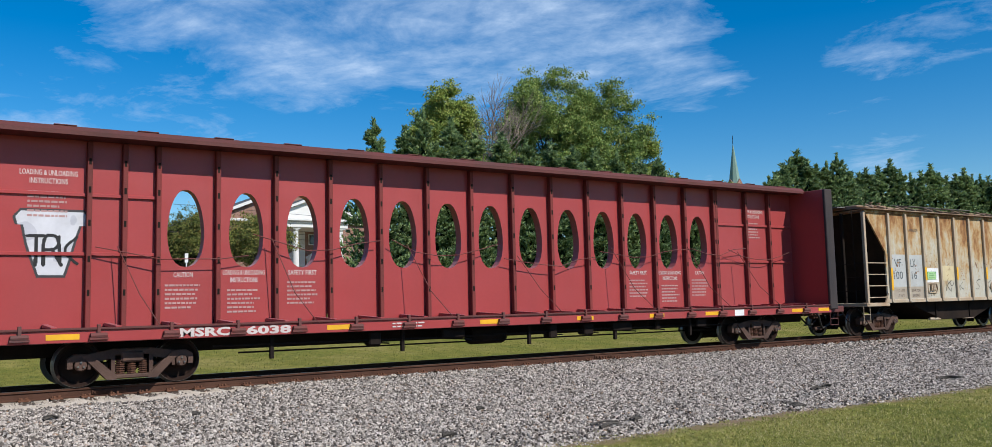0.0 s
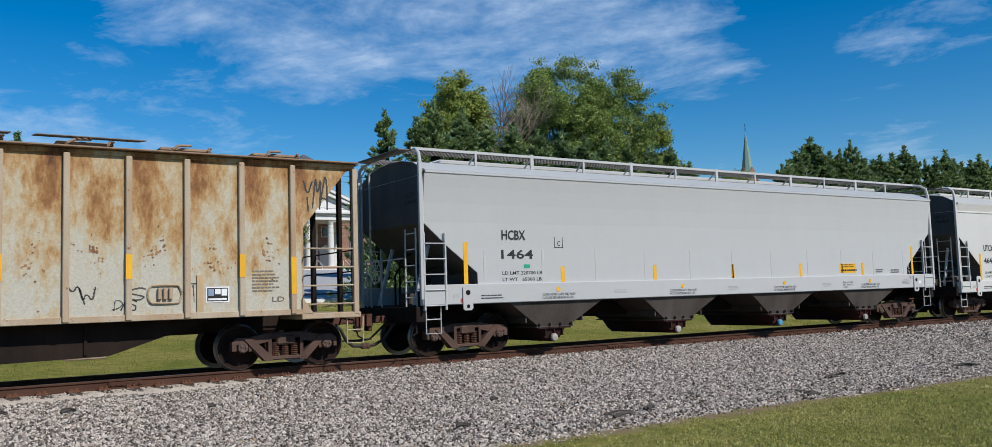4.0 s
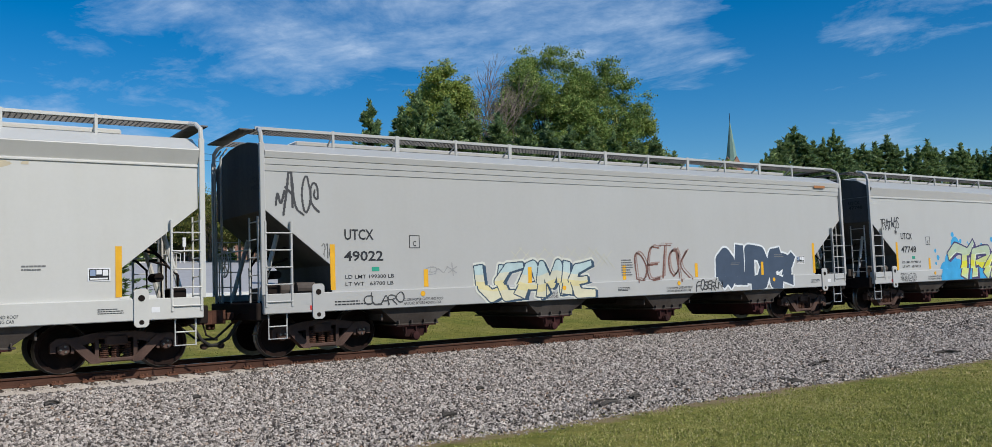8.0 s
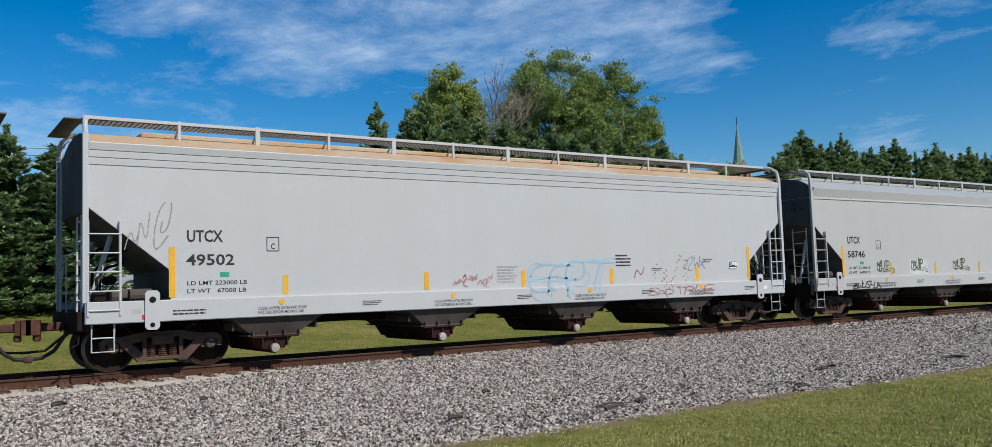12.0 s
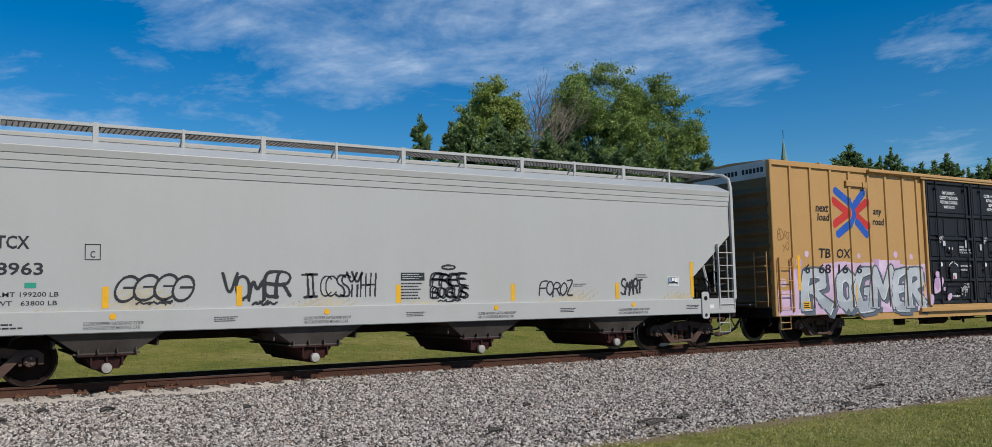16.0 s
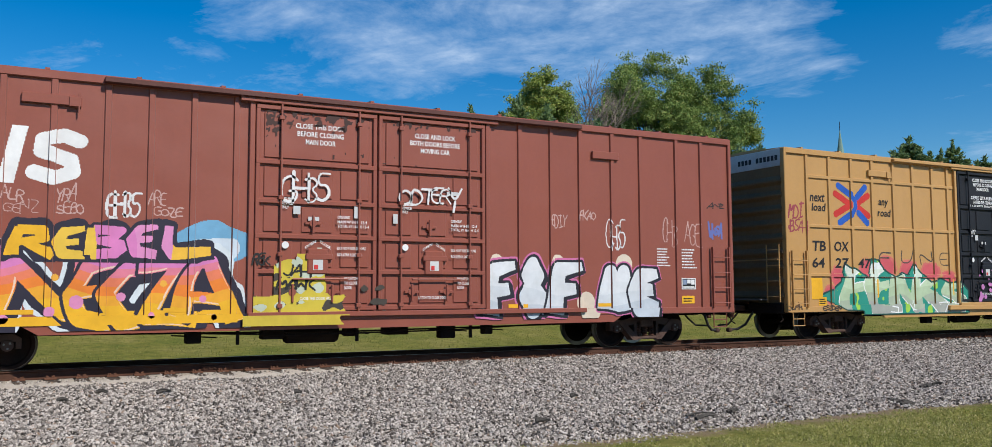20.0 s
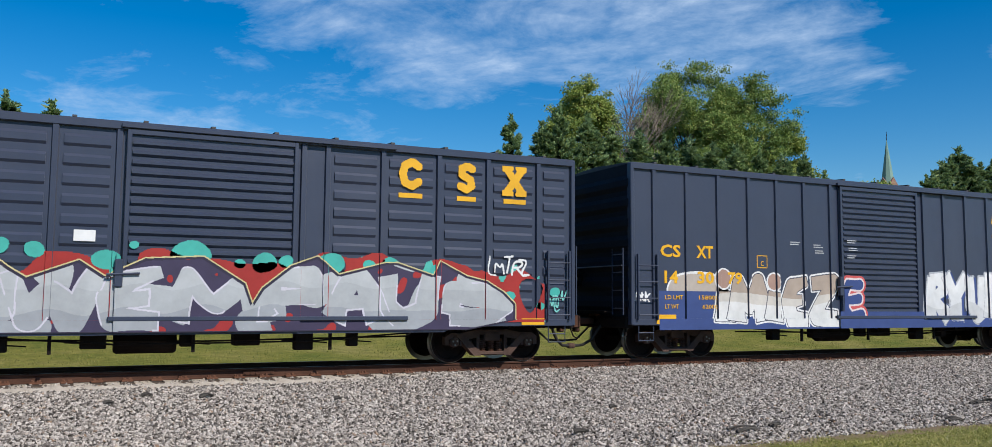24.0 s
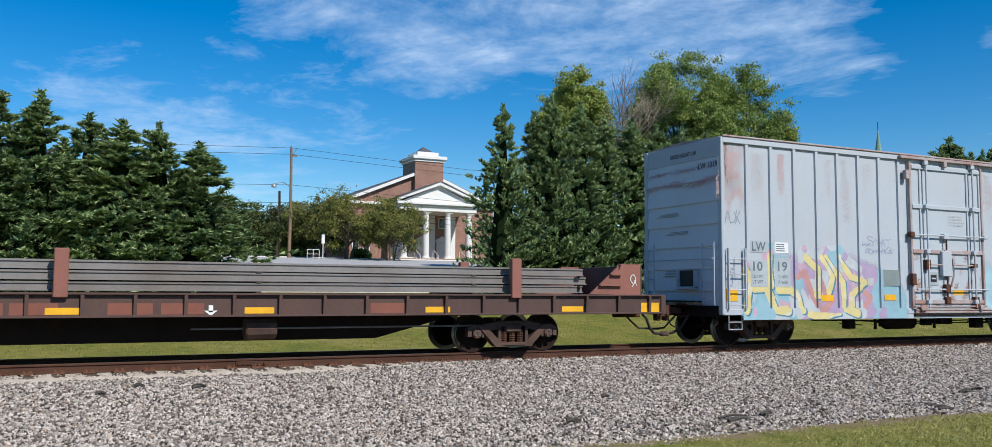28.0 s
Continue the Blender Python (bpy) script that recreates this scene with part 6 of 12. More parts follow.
# ---- old rusty hoppers ----
def rust_panel_mat():
    m, n, l, b = node_mat("rusted_cream_paint")
    co = n.new("ShaderNodeTexCoord").outputs["Object"]
    a = noise_tex(n, l, co, 1.3, 7, 0.68, (1.5, 1.5, 0.62))
    c = noise_tex(n, l, co, 7.0, 6, 0.7, (1.3, 1.3, 0.6))
    d = noise_tex(n, l, co, 26.0, 3, 0.6)
    sep = n.new("ShaderNodeSeparateXYZ")
    l.new(co, sep.inputs[0])
    g = n.new("ShaderNodeMapRange")
    g.inputs["From Min"].default_value, g.inputs["From Max"].default_value = 1.4, 4.2
    g.inputs["To Min"].default_value, g.inputs["To Max"].default_value = -0.13, 0.13
    l.new(sep.outputs[2], g.inputs["Value"])
    s1 = n.new("ShaderNodeMath")
    l.new(a.outputs[0], s1.inputs[0]), l.new(g.outputs[0], s1.inputs[1])
    s2 = n.new("ShaderNodeMath")
    s2.operation = "MULTIPLY_ADD"
    l.new(c.outputs[0], s2.inputs[0])
    s2.inputs[1].default_value = 0.28
    l.new(s1.outputs[0], s2.inputs[2])
    r = ramp(n, [(0.51, (0.44, 0.42, 0.355)), (0.615, (0.43, 0.355, 0.24)), (0.70, (0.38, 0.24, 0.11)), (0.79, (0.26, 0.125, 0.05)), (0.93, (0.10, 0.047, 0.025))])
    l.new(s2.outputs[0], r.inputs[0])
    r2 = ramp(n, [(0.3, (0.85, 0.85, 0.85)), (0.7, (1.08, 1.08, 1.08))])
    l.new(d.outputs[0], r2.inputs[0])
    l.new(mixc(n, l, 0.9, r.outputs[0], r2.outputs[0], "MULTIPLY"), b.inputs["Base Color"])
    b.inputs["Roughness"].default_value = 0.75
    b.inputs["Specular IOR Level"].default_value = 0.2
    bp = n.new("ShaderNodeBump")
    bp.inputs["Strength"].default_value, bp.inputs["Distance"].default_value = 0.3, 0.01
    l.new(c.outputs[0], bp.inputs["Height"])
    l.new(bp.outputs[0], b.inputs["Normal"])
    return m


RUST_CREAM = rust_panel_mat()
RUST_BROWN = coat("rust_brown_steel", (0.22, 0.13, 0.085), (0.36, 0.27, 0.19), 0.42, 1.4, 0.85, 0, 0.3, True, spec=0.15)
POST_MAT = coat("rusty_post_paint", (0.52, 0.46, 0.365), (0.40, 0.27, 0.165), 0.42, 1.6, 0.8, 0, 0.25, True, 0.12, (0.20, 0.09, 0.045), spec=0.15)
NEAR_BLACK = coat("near_black_steel", (0.013, 0.011, 0.010), (0.036, 0.025, 0.02), 0.4, 1.5, 0.9, 0, 0.2, True, spec=0.06)


def rusty_hopper(X, seed, label):
    car = new_car("covered_hopper", X, label)
    half = 6.05
    sk = lambda x, z: np.full(np.shape(x), 1.552)
    # tub: the sides are cut to a slant at both ends
    for s in (-1, 1):
        b = Build().prism([(-half + 0.12, 4.12), (half - 0.12, 4.12), (half - 1.18, 2.80), (half - 1.18, 1.16), (-half + 1.18, 1.16), (-half + 1.18, 2.80)], "y", s * 1.50, s * 1.55)
        part("side_sheet", b, RUST_CREAM, car)
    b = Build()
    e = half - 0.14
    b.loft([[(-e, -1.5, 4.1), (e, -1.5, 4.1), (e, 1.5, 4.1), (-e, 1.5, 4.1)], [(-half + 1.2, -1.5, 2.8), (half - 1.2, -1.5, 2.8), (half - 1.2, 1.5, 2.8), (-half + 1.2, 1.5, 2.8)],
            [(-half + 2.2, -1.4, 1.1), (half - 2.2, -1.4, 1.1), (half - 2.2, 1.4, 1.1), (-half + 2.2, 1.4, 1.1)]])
    part("slope_sheet", b, NEAR_BLACK, car, "near-black sloping end sheet")
    part("top_chord", Build().box(-half, half, -1.6, 1.6, 4.10, 4.20, 0.02), RUST_CREAM, car)
    for s in (-1, 1):
        part("roof_eave", Build().box(-half - 0.05, half + 0.05, *sorted((s * 1.5, s * 1.72)), 4.20, 4.235, 0.01), RUST_BROWN, car)
    r = Build().prism([(-1.6, 4.24), (-0.9, 4.36), (0, 4.42), (0.9, 4.36), (1.6, 4.24)], "x", -half + 0.05, half - 0.05)
    part("roof", r, RUST_BROWN, car)
    for k in range(10):
        x = -4.68 + 1.04 * k
        part("side_post", Build().box(x - 0.055, x + 0.055, -1.63, -1.545, 1.10, 4.11, 0.012), POST_MAT, car)
        part("side_post", Build().box(x - 0.055, x + 0.055, 1.545, 1.63, 1.10, 4.11, 0.012), POST_MAT, car)
    part("side_sill", Build().box(-half + 1.1, half - 1.1, -1.59, -1.5, 1.08, 1.20, 0.01), POST_MAT, car)
    for s in (-1, 1):
        # end cage
        for y in (-1.56, 1.56):
            part("corner_post", Build().box(s * half - 0.055, s * half + 0.055, y - 0.05, y + 0.05, 1.05, 4.12, 0.01), POST_MAT, car)
        for y in (-0.75, 0.75):
            part("end_post", Build().box(s * half - 0.05, s * half + 0.05, y - 0.05, y + 0.05, 1.05, 4.12, 0.01), NEAR_BLACK, car)
        xa, xb = sorted((s * half, s * (half - 1.16)))
        for z in (1.28, 1.66, 2.04, 2.42):
            part("rung", Build().tube([(xa, -1.58, z), (xb, -1.58, z)], 0.018, 6), POST_MAT, car)
        for z in (1.5, 1.95, 2.4):
            part("end_rail", Build().tube([(s * (half + 0.05), -1.5, z), (s * (half + 0.05), 1.5, z)], 0.016, 6), NEAR_BLACK, car)
        for y in (-1.2, 1.1):
            part("ladder_stile", Build().tube([(s * (half + 0.08), y, 1.1), (s * (half + 0.08), y, 4.2)], 0.018, 6), NEAR_BLACK, car)
        part("end_platform", Build().box(*sorted((s * (half - 1.2), s * (half + 0.1))), -1.6, 1.6, 0.98, 1.10, 0.015), POST_MAT, car)
        part("gusset", Build().prism([(s * (half - 1.18), 1.10), (s * (half - 0.95), 1.10), (s * (half - 1.18), 1.42)], "y", -1.6, -1.55), POST_MAT, car)
        part("end_walk", Build().box(*sorted((s * (half - 0.1), s * (half + 0.42))), -0.9, 0.9, 4.30, 4.335, 0.005), GRATING, car)
        stirrup(car, s * half - 0.18, s * half + 0.18, -1.5, 0.45, 1.0, POST_MAT)
        coupler(car, s * half, s, 0.94)
        bogie(car, s * (half - 1.35), 0.457)
    u = Build().box(-half, half, -0.3, 0.3, 0.75, 1.08, 0.02)
    part("centre_sill", u, NEAR_BLACK, car)
    bl = Build().prism([(-3.4, 1.12), (3.4, 1.12), (1.3, 0.46), (-0.9, 0.42)], "y", -1.2, 1.2)
    part("discharge_trough", bl, NEAR_BLACK, car)
    for x in (-1.4, 0.9):
        part("outlet_pipe", Build().lathe([(0.05, -0.35), (0.05, 0.35)], (x, -1.15, 0.46), "x", 10), POST_MAT, car)
        part("trough_rib", Build().box(x - 0.03, x + 0.03, -1.24, -1.19, 0.5, 1.1, 0.005), NEAR_BLACK, car)
    # roof walk and hatches
    for k in range(6):
        x = -4.6 + 1.85 * k
        h = Build().box(x - 0.5, x + 0.5, -0.75, 0.75, 4.40, 4.47, 0.02)
        h.tube([(x - 0.4, -1.3, 4.33), (x - 0.2, -0.9, 4.48), (x + 0.1, -0.7, 4.53)], 0.03, 5)
        h.tube([(x + 0.3, -1.3, 4.33), (x + 0.4, -0.9, 4.46), (x + 0.5, -0.7, 4.50)], 0.025, 5)
        part("roof_hatch", h, RUST_BROWN, car)
    for x0, x1 in ((-2.3, -0.3), (0.1, 2.0)):
        w = Build()
        for k in range(9):
            y = -0.95 + 0.09 * k
            w.box(x0, x1, y - 0.025, y + 0.025, 4.52 + 0.012 * k, 4.535 + 0.012 * k)
        part("walk_grating", w, GRATING, car)
    vt = Build()
    for x in (-4.05, -3.55):
        vt.lathe([(0.03, 0), (0.03, 0.14), (0.08, 0.14), (0.08, 0.17)], (x, -0.6, 4.45), "z", 8)
    vt.box(-4.3, -3.4, -0.8, -0.3, 4.42, 4.50, 0.02)
    part("roof_vent", vt, RUST_BROWN, car)
    # clusters of rust specks low on the panels
    for k in range(9):
        x = -4.16 + 1.04 * k
        spray(car, (x - 0.44, x + 0.44, 1.3, 2.9), lambda X, Z, x=x, k=k: np.where((ripple(X, Z, 500 + seed * 20 + k, 0.035) + 0.8 * ripple(X, Z, 600 + k, 0.12) - 2.6 * np.abs(X - x) - 1.9 * np.abs(Z - 2.3 + 0.2 * math.sin(k * 2.0)) > 0.55), np.where(ripple(X, Z, 640 + k, 0.1) > 0, 0, 1), -1), [(0.22, 0.10, 0.045), (0.36, 0.20, 0.09)], lambda X, Z: np.full(np.shape(X), 1.5545), 0.013, "rust_stain", "dark rust specks")
    # marks
    gp = ink(0.47, 0.48, 0.47)
    for x0, x1 in ((-4.6, -3.72), (-3.56, -2.68)):
        patch(car, x0, x1, 1.62, 2.72, gp, 1.55, "grey_repaint")
        patch(car, x0, x1, 1.22, 1.60, ink(0.40, 0.34, 0.27), 1.55, "tan_repaint")
    st = ink(0.10, 0.11, 0.115)
    for w, x0, x1, z in (("VF", -4.40, -3.98, 2.30), ("LX", -3.42, -3.10, 2.30), ("100", -4.47, -3.92, 1.88), ("16", -3.38, -3.06, 1.88)):
        lettering(car, w, x0, x1, z, z + 0.27, st, 1.554, 0.0, label="worn black stencilled mark")
    for w, x0, x1, z in (("LD LMT", -4.3, -3.85, 1.44), ("LT WT", -4.3, -3.9, 1.27), ("204700", -3.45, -2.9, 1.44), ("58300", -3.4, -2.95, 1.27), ("EC 6 77", -2.45, -2.0, 1.27), ("AIRSLIDE", -3.4, -2.85, 3.53), ("LD", 4.25, 4.5, 1.36)):
        lettering(car, w, x0, x1, z, z + 0.1, ink(0.17, 0.13, 0.10), 1.554, 0.0)
    patch(car, -2.58, -1.68, 1.76, 2.26, WHITE, 1.552, "notice_board")
    n_ = Build().box(-2.42, -1.86, -1.562, -1.556, 1.86, 2.14)
    part("repair_notice", n_, ink(0.10, 0.32, 0.08), car)
    patch(car, -2.39, -1.89, 1.885, 2.115, ink(0.45, 0.72, 0.35), 1.562, "repair_notice_face")
    for k, w in enumerate(("DO NOT LOAD", "FOR REPAIRS", "HOME SHOP")):
        lettering(car, w, -2.33, -1.95, 1.91 + 0.068 * k, 1.955 + 0.068 * k, ink(0.05, 0.2, 0.05), 1.567, 0.0)
    patch(car, -1.5, -0.64, 1.82, 2.35, ink(0.62, 0.52, 0.31), 1.55, "tan_repaint")
    for x in (-2.13, 2.2):
        v = Build()
        ring = [(x + (0.2 if abs(math.cos(a)) > 0.1 else 0) * (1 if math.cos(a) > 0 else -1) + 0.1 * math.cos(a), -1.57, 1.56 + 0.17 * math.sin(a)) for a in (2 * math.pi * k / 20 for k in range(21))]
        v.tube(ring, 0.022, 6)
        for dx in (-0.1, 0.0, 0.1):
            v.box(x + dx - 0.035, x + dx + 0.035, -1.62, -1.55, 1.46, 1.68, 0.012)
        part("vibrator_bracket", v, POST_MAT, car)
    for x in (-4.68, -2.6, -0.52, 1.56, 3.64, 4.68):
        tall = 0.75 if abs(x) > 4 else 0.45
        patch(car, x - 0.055, x + 0.055, 1.85 if tall < 0.5 else 1.50, (1.85 if tall < 0.5 else 1.50) + tall, YELLOW, 1.631, "reflector_strip")
    placard(car, 2.95, 3.4, 1.38, 1.68, 1.552)
    bars(car, 3.85, 4.45, 1.55, 2.0, 7, ink(0.2, 0.17, 0.14), 1.552, seed=seed)
    patch(car, 2.78, 2.9, 1.2, 1.9, ink(0.52, 0.36, 0.2), 1.552, "wood_batten", 0.03)
    for k, (w, x) in enumerate((("K", -1.25), ("Y", -1.0), ("K", -0.3), ("S", 0.8), ("K", 1.65), ("A", 1.85)) if seed == 1 else (("M", 0.55), ("W", 0.75), ("S", 1.6), ("T", 2.6))):
        tag(car, w, x, x + 0.26, 1.45, 1.75, (0.06, 0.055, 0.05), sk, 0.012, seed * 20 + k, 0.3)
    if seed == 2:
        tag(car, "YMA", 4.95, 5.45, 3.25, 3.8, (0.05, 0.045, 0.04), sk, 0.016, 57, 0.3)
        tag(car, "DAS", 1.3, 1.7, 1.3, 1.5, (0.05, 0.045, 0.04), sk, 0.012, 58, 0.3)


rusty_hopper(32.48, 1, "rust-streaked cream covered hopper with stencilled marks and a repair notice")
rusty_hopper(46.42, 2, "heavily rusted cream covered hopper with small dark tags")

# ---- boxcars ----
def rib_skin(ribs, base, proud, w, lo=0.0):
    """Distance of a ribbed side from the centre line."""
    def skin(X, Z):
        o = np.full(np.shape(X), base)
        for r in ribs:
            o = np.where((np.abs(X - r) < w) & (Z > lo), proud, o)
        return np.where(Z < lo + 0.06, proud + 0.011, o) if lo else o
    return skin


def box_shell(X, half, zb, zt, body, label, ribs, end_ribs=9, rib_w=0.045, base=1.55, proud=1.60, end_mat=None, roof_mat=None, lip=None, bogie_in=2.4, wheel=0.42, rib_lo=None, low=0.18, reach=0.80, end_style="flat", vents=True):
    """Boxcar shell: side sheets with posts, ribbed ends, roof, sills, bogies and couplers."""
    car = new_car("boxcar", X, label)
    end_mat, roof_mat = end_mat or body, roof_mat or body
    for s in (-1, 1):
        y0, y1 = sorted((s * (base - 0.06), s * base))
        part("side_sheet", Build().box(-half + 0.02, half - 0.02, y0, y1, zb, zt - 0.04), body, car)
        for r in ribs:
            b = Build()
            w = rib_w
            sec = [(r - w * 1.5, s * (base - 0.01)), (r - w, s * proud), (r + w, s * proud), (r + w * 1.5, s * (base - 0.01))]
            b.prism(sec, "z", rib_lo if rib_lo else zb + 0.12, zt - 0.16)
            part("side_post", b, body, car)
        part("top_chord", Build().box(-half, half, *sorted((s * (base - 0.04), s * (proud + 0.015))), zt - 0.17, zt - 0.02, 0.012), body, car)
        part("side_sill", Build().box(-half, half, *sorted((s * (base - 0.05), s * (proud + 0.005))), zb - 0.01, zb + 0.14, 0.012), body, car)
        # deeper sill between the bogies
        k = half - bogie_in - 1.35
        part("side_sill_drop", Build().prism([(-k - 0.3, zb), (k + 0.3, zb), (k, zb - low), (-k, zb - low)], "y", *sorted((s * (base - 0.03), s * (proud - 0.01)))), body, car)
        for x in (-half, half):
            part("corner_post", Build().box(x - 0.05, x + 0.05, *sorted((s * (base - 0.1), s * (proud + 0.01))), zb, zt - 0.02, 0.015), body, car)
    rf = Build().prism([(-base - 0.03, zt - 0.04), (-base - 0.03, zt - 0.01), (0, zt + 0.07), (base + 0.03, zt - 0.01), (base + 0.03, zt - 0.04)], "x", -half, half)
    part("roof", rf, roof_mat, car)
    for k in range(13):
        x = -half + 0.7 + (2 * half - 1.4) * k / 12
        part("roof_rib", Build().prism([(-base, zt), (0, zt + 0.08), (base, zt), (base, zt + 0.035), (0, zt + 0.115), (-base, zt + 0.035)], "x", x - 0.04, x + 0.04), roof_mat, car)
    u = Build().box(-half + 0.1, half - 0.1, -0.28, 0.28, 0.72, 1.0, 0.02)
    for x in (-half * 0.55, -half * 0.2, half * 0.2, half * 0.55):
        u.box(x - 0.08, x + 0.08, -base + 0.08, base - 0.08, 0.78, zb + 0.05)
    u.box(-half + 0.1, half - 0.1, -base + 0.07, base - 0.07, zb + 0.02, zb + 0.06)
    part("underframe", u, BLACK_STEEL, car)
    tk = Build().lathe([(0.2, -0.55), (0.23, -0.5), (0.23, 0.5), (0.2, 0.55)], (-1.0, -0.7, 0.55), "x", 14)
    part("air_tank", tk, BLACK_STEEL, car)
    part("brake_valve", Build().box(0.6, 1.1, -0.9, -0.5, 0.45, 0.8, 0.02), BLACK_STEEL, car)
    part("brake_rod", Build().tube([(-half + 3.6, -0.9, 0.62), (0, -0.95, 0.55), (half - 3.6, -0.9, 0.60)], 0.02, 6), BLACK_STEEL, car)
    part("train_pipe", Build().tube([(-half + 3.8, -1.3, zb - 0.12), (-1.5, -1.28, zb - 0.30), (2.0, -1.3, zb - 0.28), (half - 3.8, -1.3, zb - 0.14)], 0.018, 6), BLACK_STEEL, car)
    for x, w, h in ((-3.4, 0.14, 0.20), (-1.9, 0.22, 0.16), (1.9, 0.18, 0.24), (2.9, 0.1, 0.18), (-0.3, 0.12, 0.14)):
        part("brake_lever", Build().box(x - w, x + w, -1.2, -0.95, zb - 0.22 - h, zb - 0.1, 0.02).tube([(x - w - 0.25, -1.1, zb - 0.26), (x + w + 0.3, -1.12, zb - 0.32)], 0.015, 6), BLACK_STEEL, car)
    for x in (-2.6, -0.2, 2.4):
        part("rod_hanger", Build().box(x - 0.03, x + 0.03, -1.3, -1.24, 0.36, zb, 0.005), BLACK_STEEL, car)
    for s in (-1, 1):
        x0, x1 = sorted((s * (half - 0.06), s * half))
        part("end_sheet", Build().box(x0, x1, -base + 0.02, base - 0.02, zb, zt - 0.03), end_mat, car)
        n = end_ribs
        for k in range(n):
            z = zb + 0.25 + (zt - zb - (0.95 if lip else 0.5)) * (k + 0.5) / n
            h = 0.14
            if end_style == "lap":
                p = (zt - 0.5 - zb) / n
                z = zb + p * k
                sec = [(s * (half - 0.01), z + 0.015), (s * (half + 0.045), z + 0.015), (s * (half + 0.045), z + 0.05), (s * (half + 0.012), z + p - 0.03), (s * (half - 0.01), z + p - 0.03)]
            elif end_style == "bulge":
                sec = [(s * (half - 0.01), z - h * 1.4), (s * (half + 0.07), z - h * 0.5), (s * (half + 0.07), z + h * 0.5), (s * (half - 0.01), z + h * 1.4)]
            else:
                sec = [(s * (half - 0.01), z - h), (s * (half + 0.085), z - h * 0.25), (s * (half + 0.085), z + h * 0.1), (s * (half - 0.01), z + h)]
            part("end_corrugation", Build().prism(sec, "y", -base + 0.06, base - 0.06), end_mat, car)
        if lip:
            part("end_band", Build().box(*sorted((s * half, s * (half + 0.02))), -base - 0.01, base + 0.01, zt - 0.5, zt - 0.02, 0.006), lip, car, "white height-warning band")
            bb = Build()
            for k in range(11):
                if k != 6:
                    bb.box(*sorted((s * (half + 0.021), s * (half + 0.024))), -1.35 + 0.14 * k, -1.25 + 0.14 * k, zt - 0.34, zt - 0.2)
            part("end_mark", bb, DARK_TEXT, car)
        # crossover platform, rails, ladders
        part("end_sill", Build().box(*sorted((s * (half - 0.1), s * (half + 0.1))), -1.45, 1.45, 0.74, 1.02, 0.02), BLACK_STEEL, car)
        part("crossover_platform", Build().box(*sorted((s * (half + 0.06), s * (half + 0.34))), -0.9, 1.45, 1.10, 1.14, 0.005), GRATING if lip else BLACK_STEEL, car)
        g = Build()
        xx = s * (half + 0.17)
        g.tube([(s * half, -1.4, 2.2), (xx, -1.38, 2.2), (xx, 1.38, 2.2), (s * half, 1.4, 2.2)], 0.017, 6)
        for y in (-1.45, -1.0):
            g.tube([(xx, y, 1.05), (xx, y, 2.6)], 0.017, 6)
        for k in range(4):
            g.tube([(xx, -1.45, 1.2 + 0.42 * k), (xx, -1.0, 1.2 + 0.42 * k)], 0.014, 6)
        part("end_handrail", g, body, car)
        xa, xb = sorted((s * (half - 0.12), s * (half - 0.66)))
        ladder(car, xa, xb, -proud, zb + 0.12, zb + 1.65, 4, body)
        ladder(car, xa, xb, proud, zb + 0.12, zb + 1.65, 4, body)
        stirrup(car, xa + 0.06, xb - 0.06, -base, zb - 0.36, zb, body)
        coupler(car, s * half, s, reach)
        bogie(car, s * (half - bogie_in), wheel)
    wl = Build()
    wl.tube([(-half - 0.22, 0.7 + 0.28 * math.cos(a), 1.95 + 0.28 * math.sin(a)) for a in (2 * math.pi * k / 16 for k in range(17))], 0.018, 6)
    for k in range(3):
        a = math.pi * k / 3
        wl.tube([(-half - 0.22, 0.7 + 0.27 * math.cos(a), 1.95 + 0.27 * math.sin(a)), (-half - 0.22, 0.7 - 0.27 * math.cos(a), 1.95 - 0.27 * math.sin(a))], 0.012, 6)
    wl.box(-half - 0.22, -half - 0.02, 0.55, 0.85, 1.75, 2.1, 0.02)
    if end_style != "lap":
        part("brake_wheel", wl, BLACK_STEEL, car)
    else:
        for q in (-1, 1):
            part("end_top_plate", Build().box(*sorted((q * half, q * (half + 0.02))), -base, base, zt - 0.5, zt - 0.02, 0.006), body, car)
    if not vents:
        return car
    part("vent_box", Build().box(-6.4, -5.55, -proud - 0.03, -base, zt - 0.62, zt - 0.44, 0.01), body, car)
    lk = Build().box(-5.66, -5.46, -proud - 0.06, -base, zt - 0.64, zt - 0.46, 0.01)
    lk.tube([(-5.5, -proud - 0.05, zt - 0.75), (-5.5, -proud - 0.05, zt - 0.4)], 0.015, 6)
    part("vent_latch", lk, body, car)
    part("vent_box", Build().box(5.45, 6.2, -proud - 0.03, -base, zt - 0.80, zt - 0.62, 0.01), body, car)
    return car


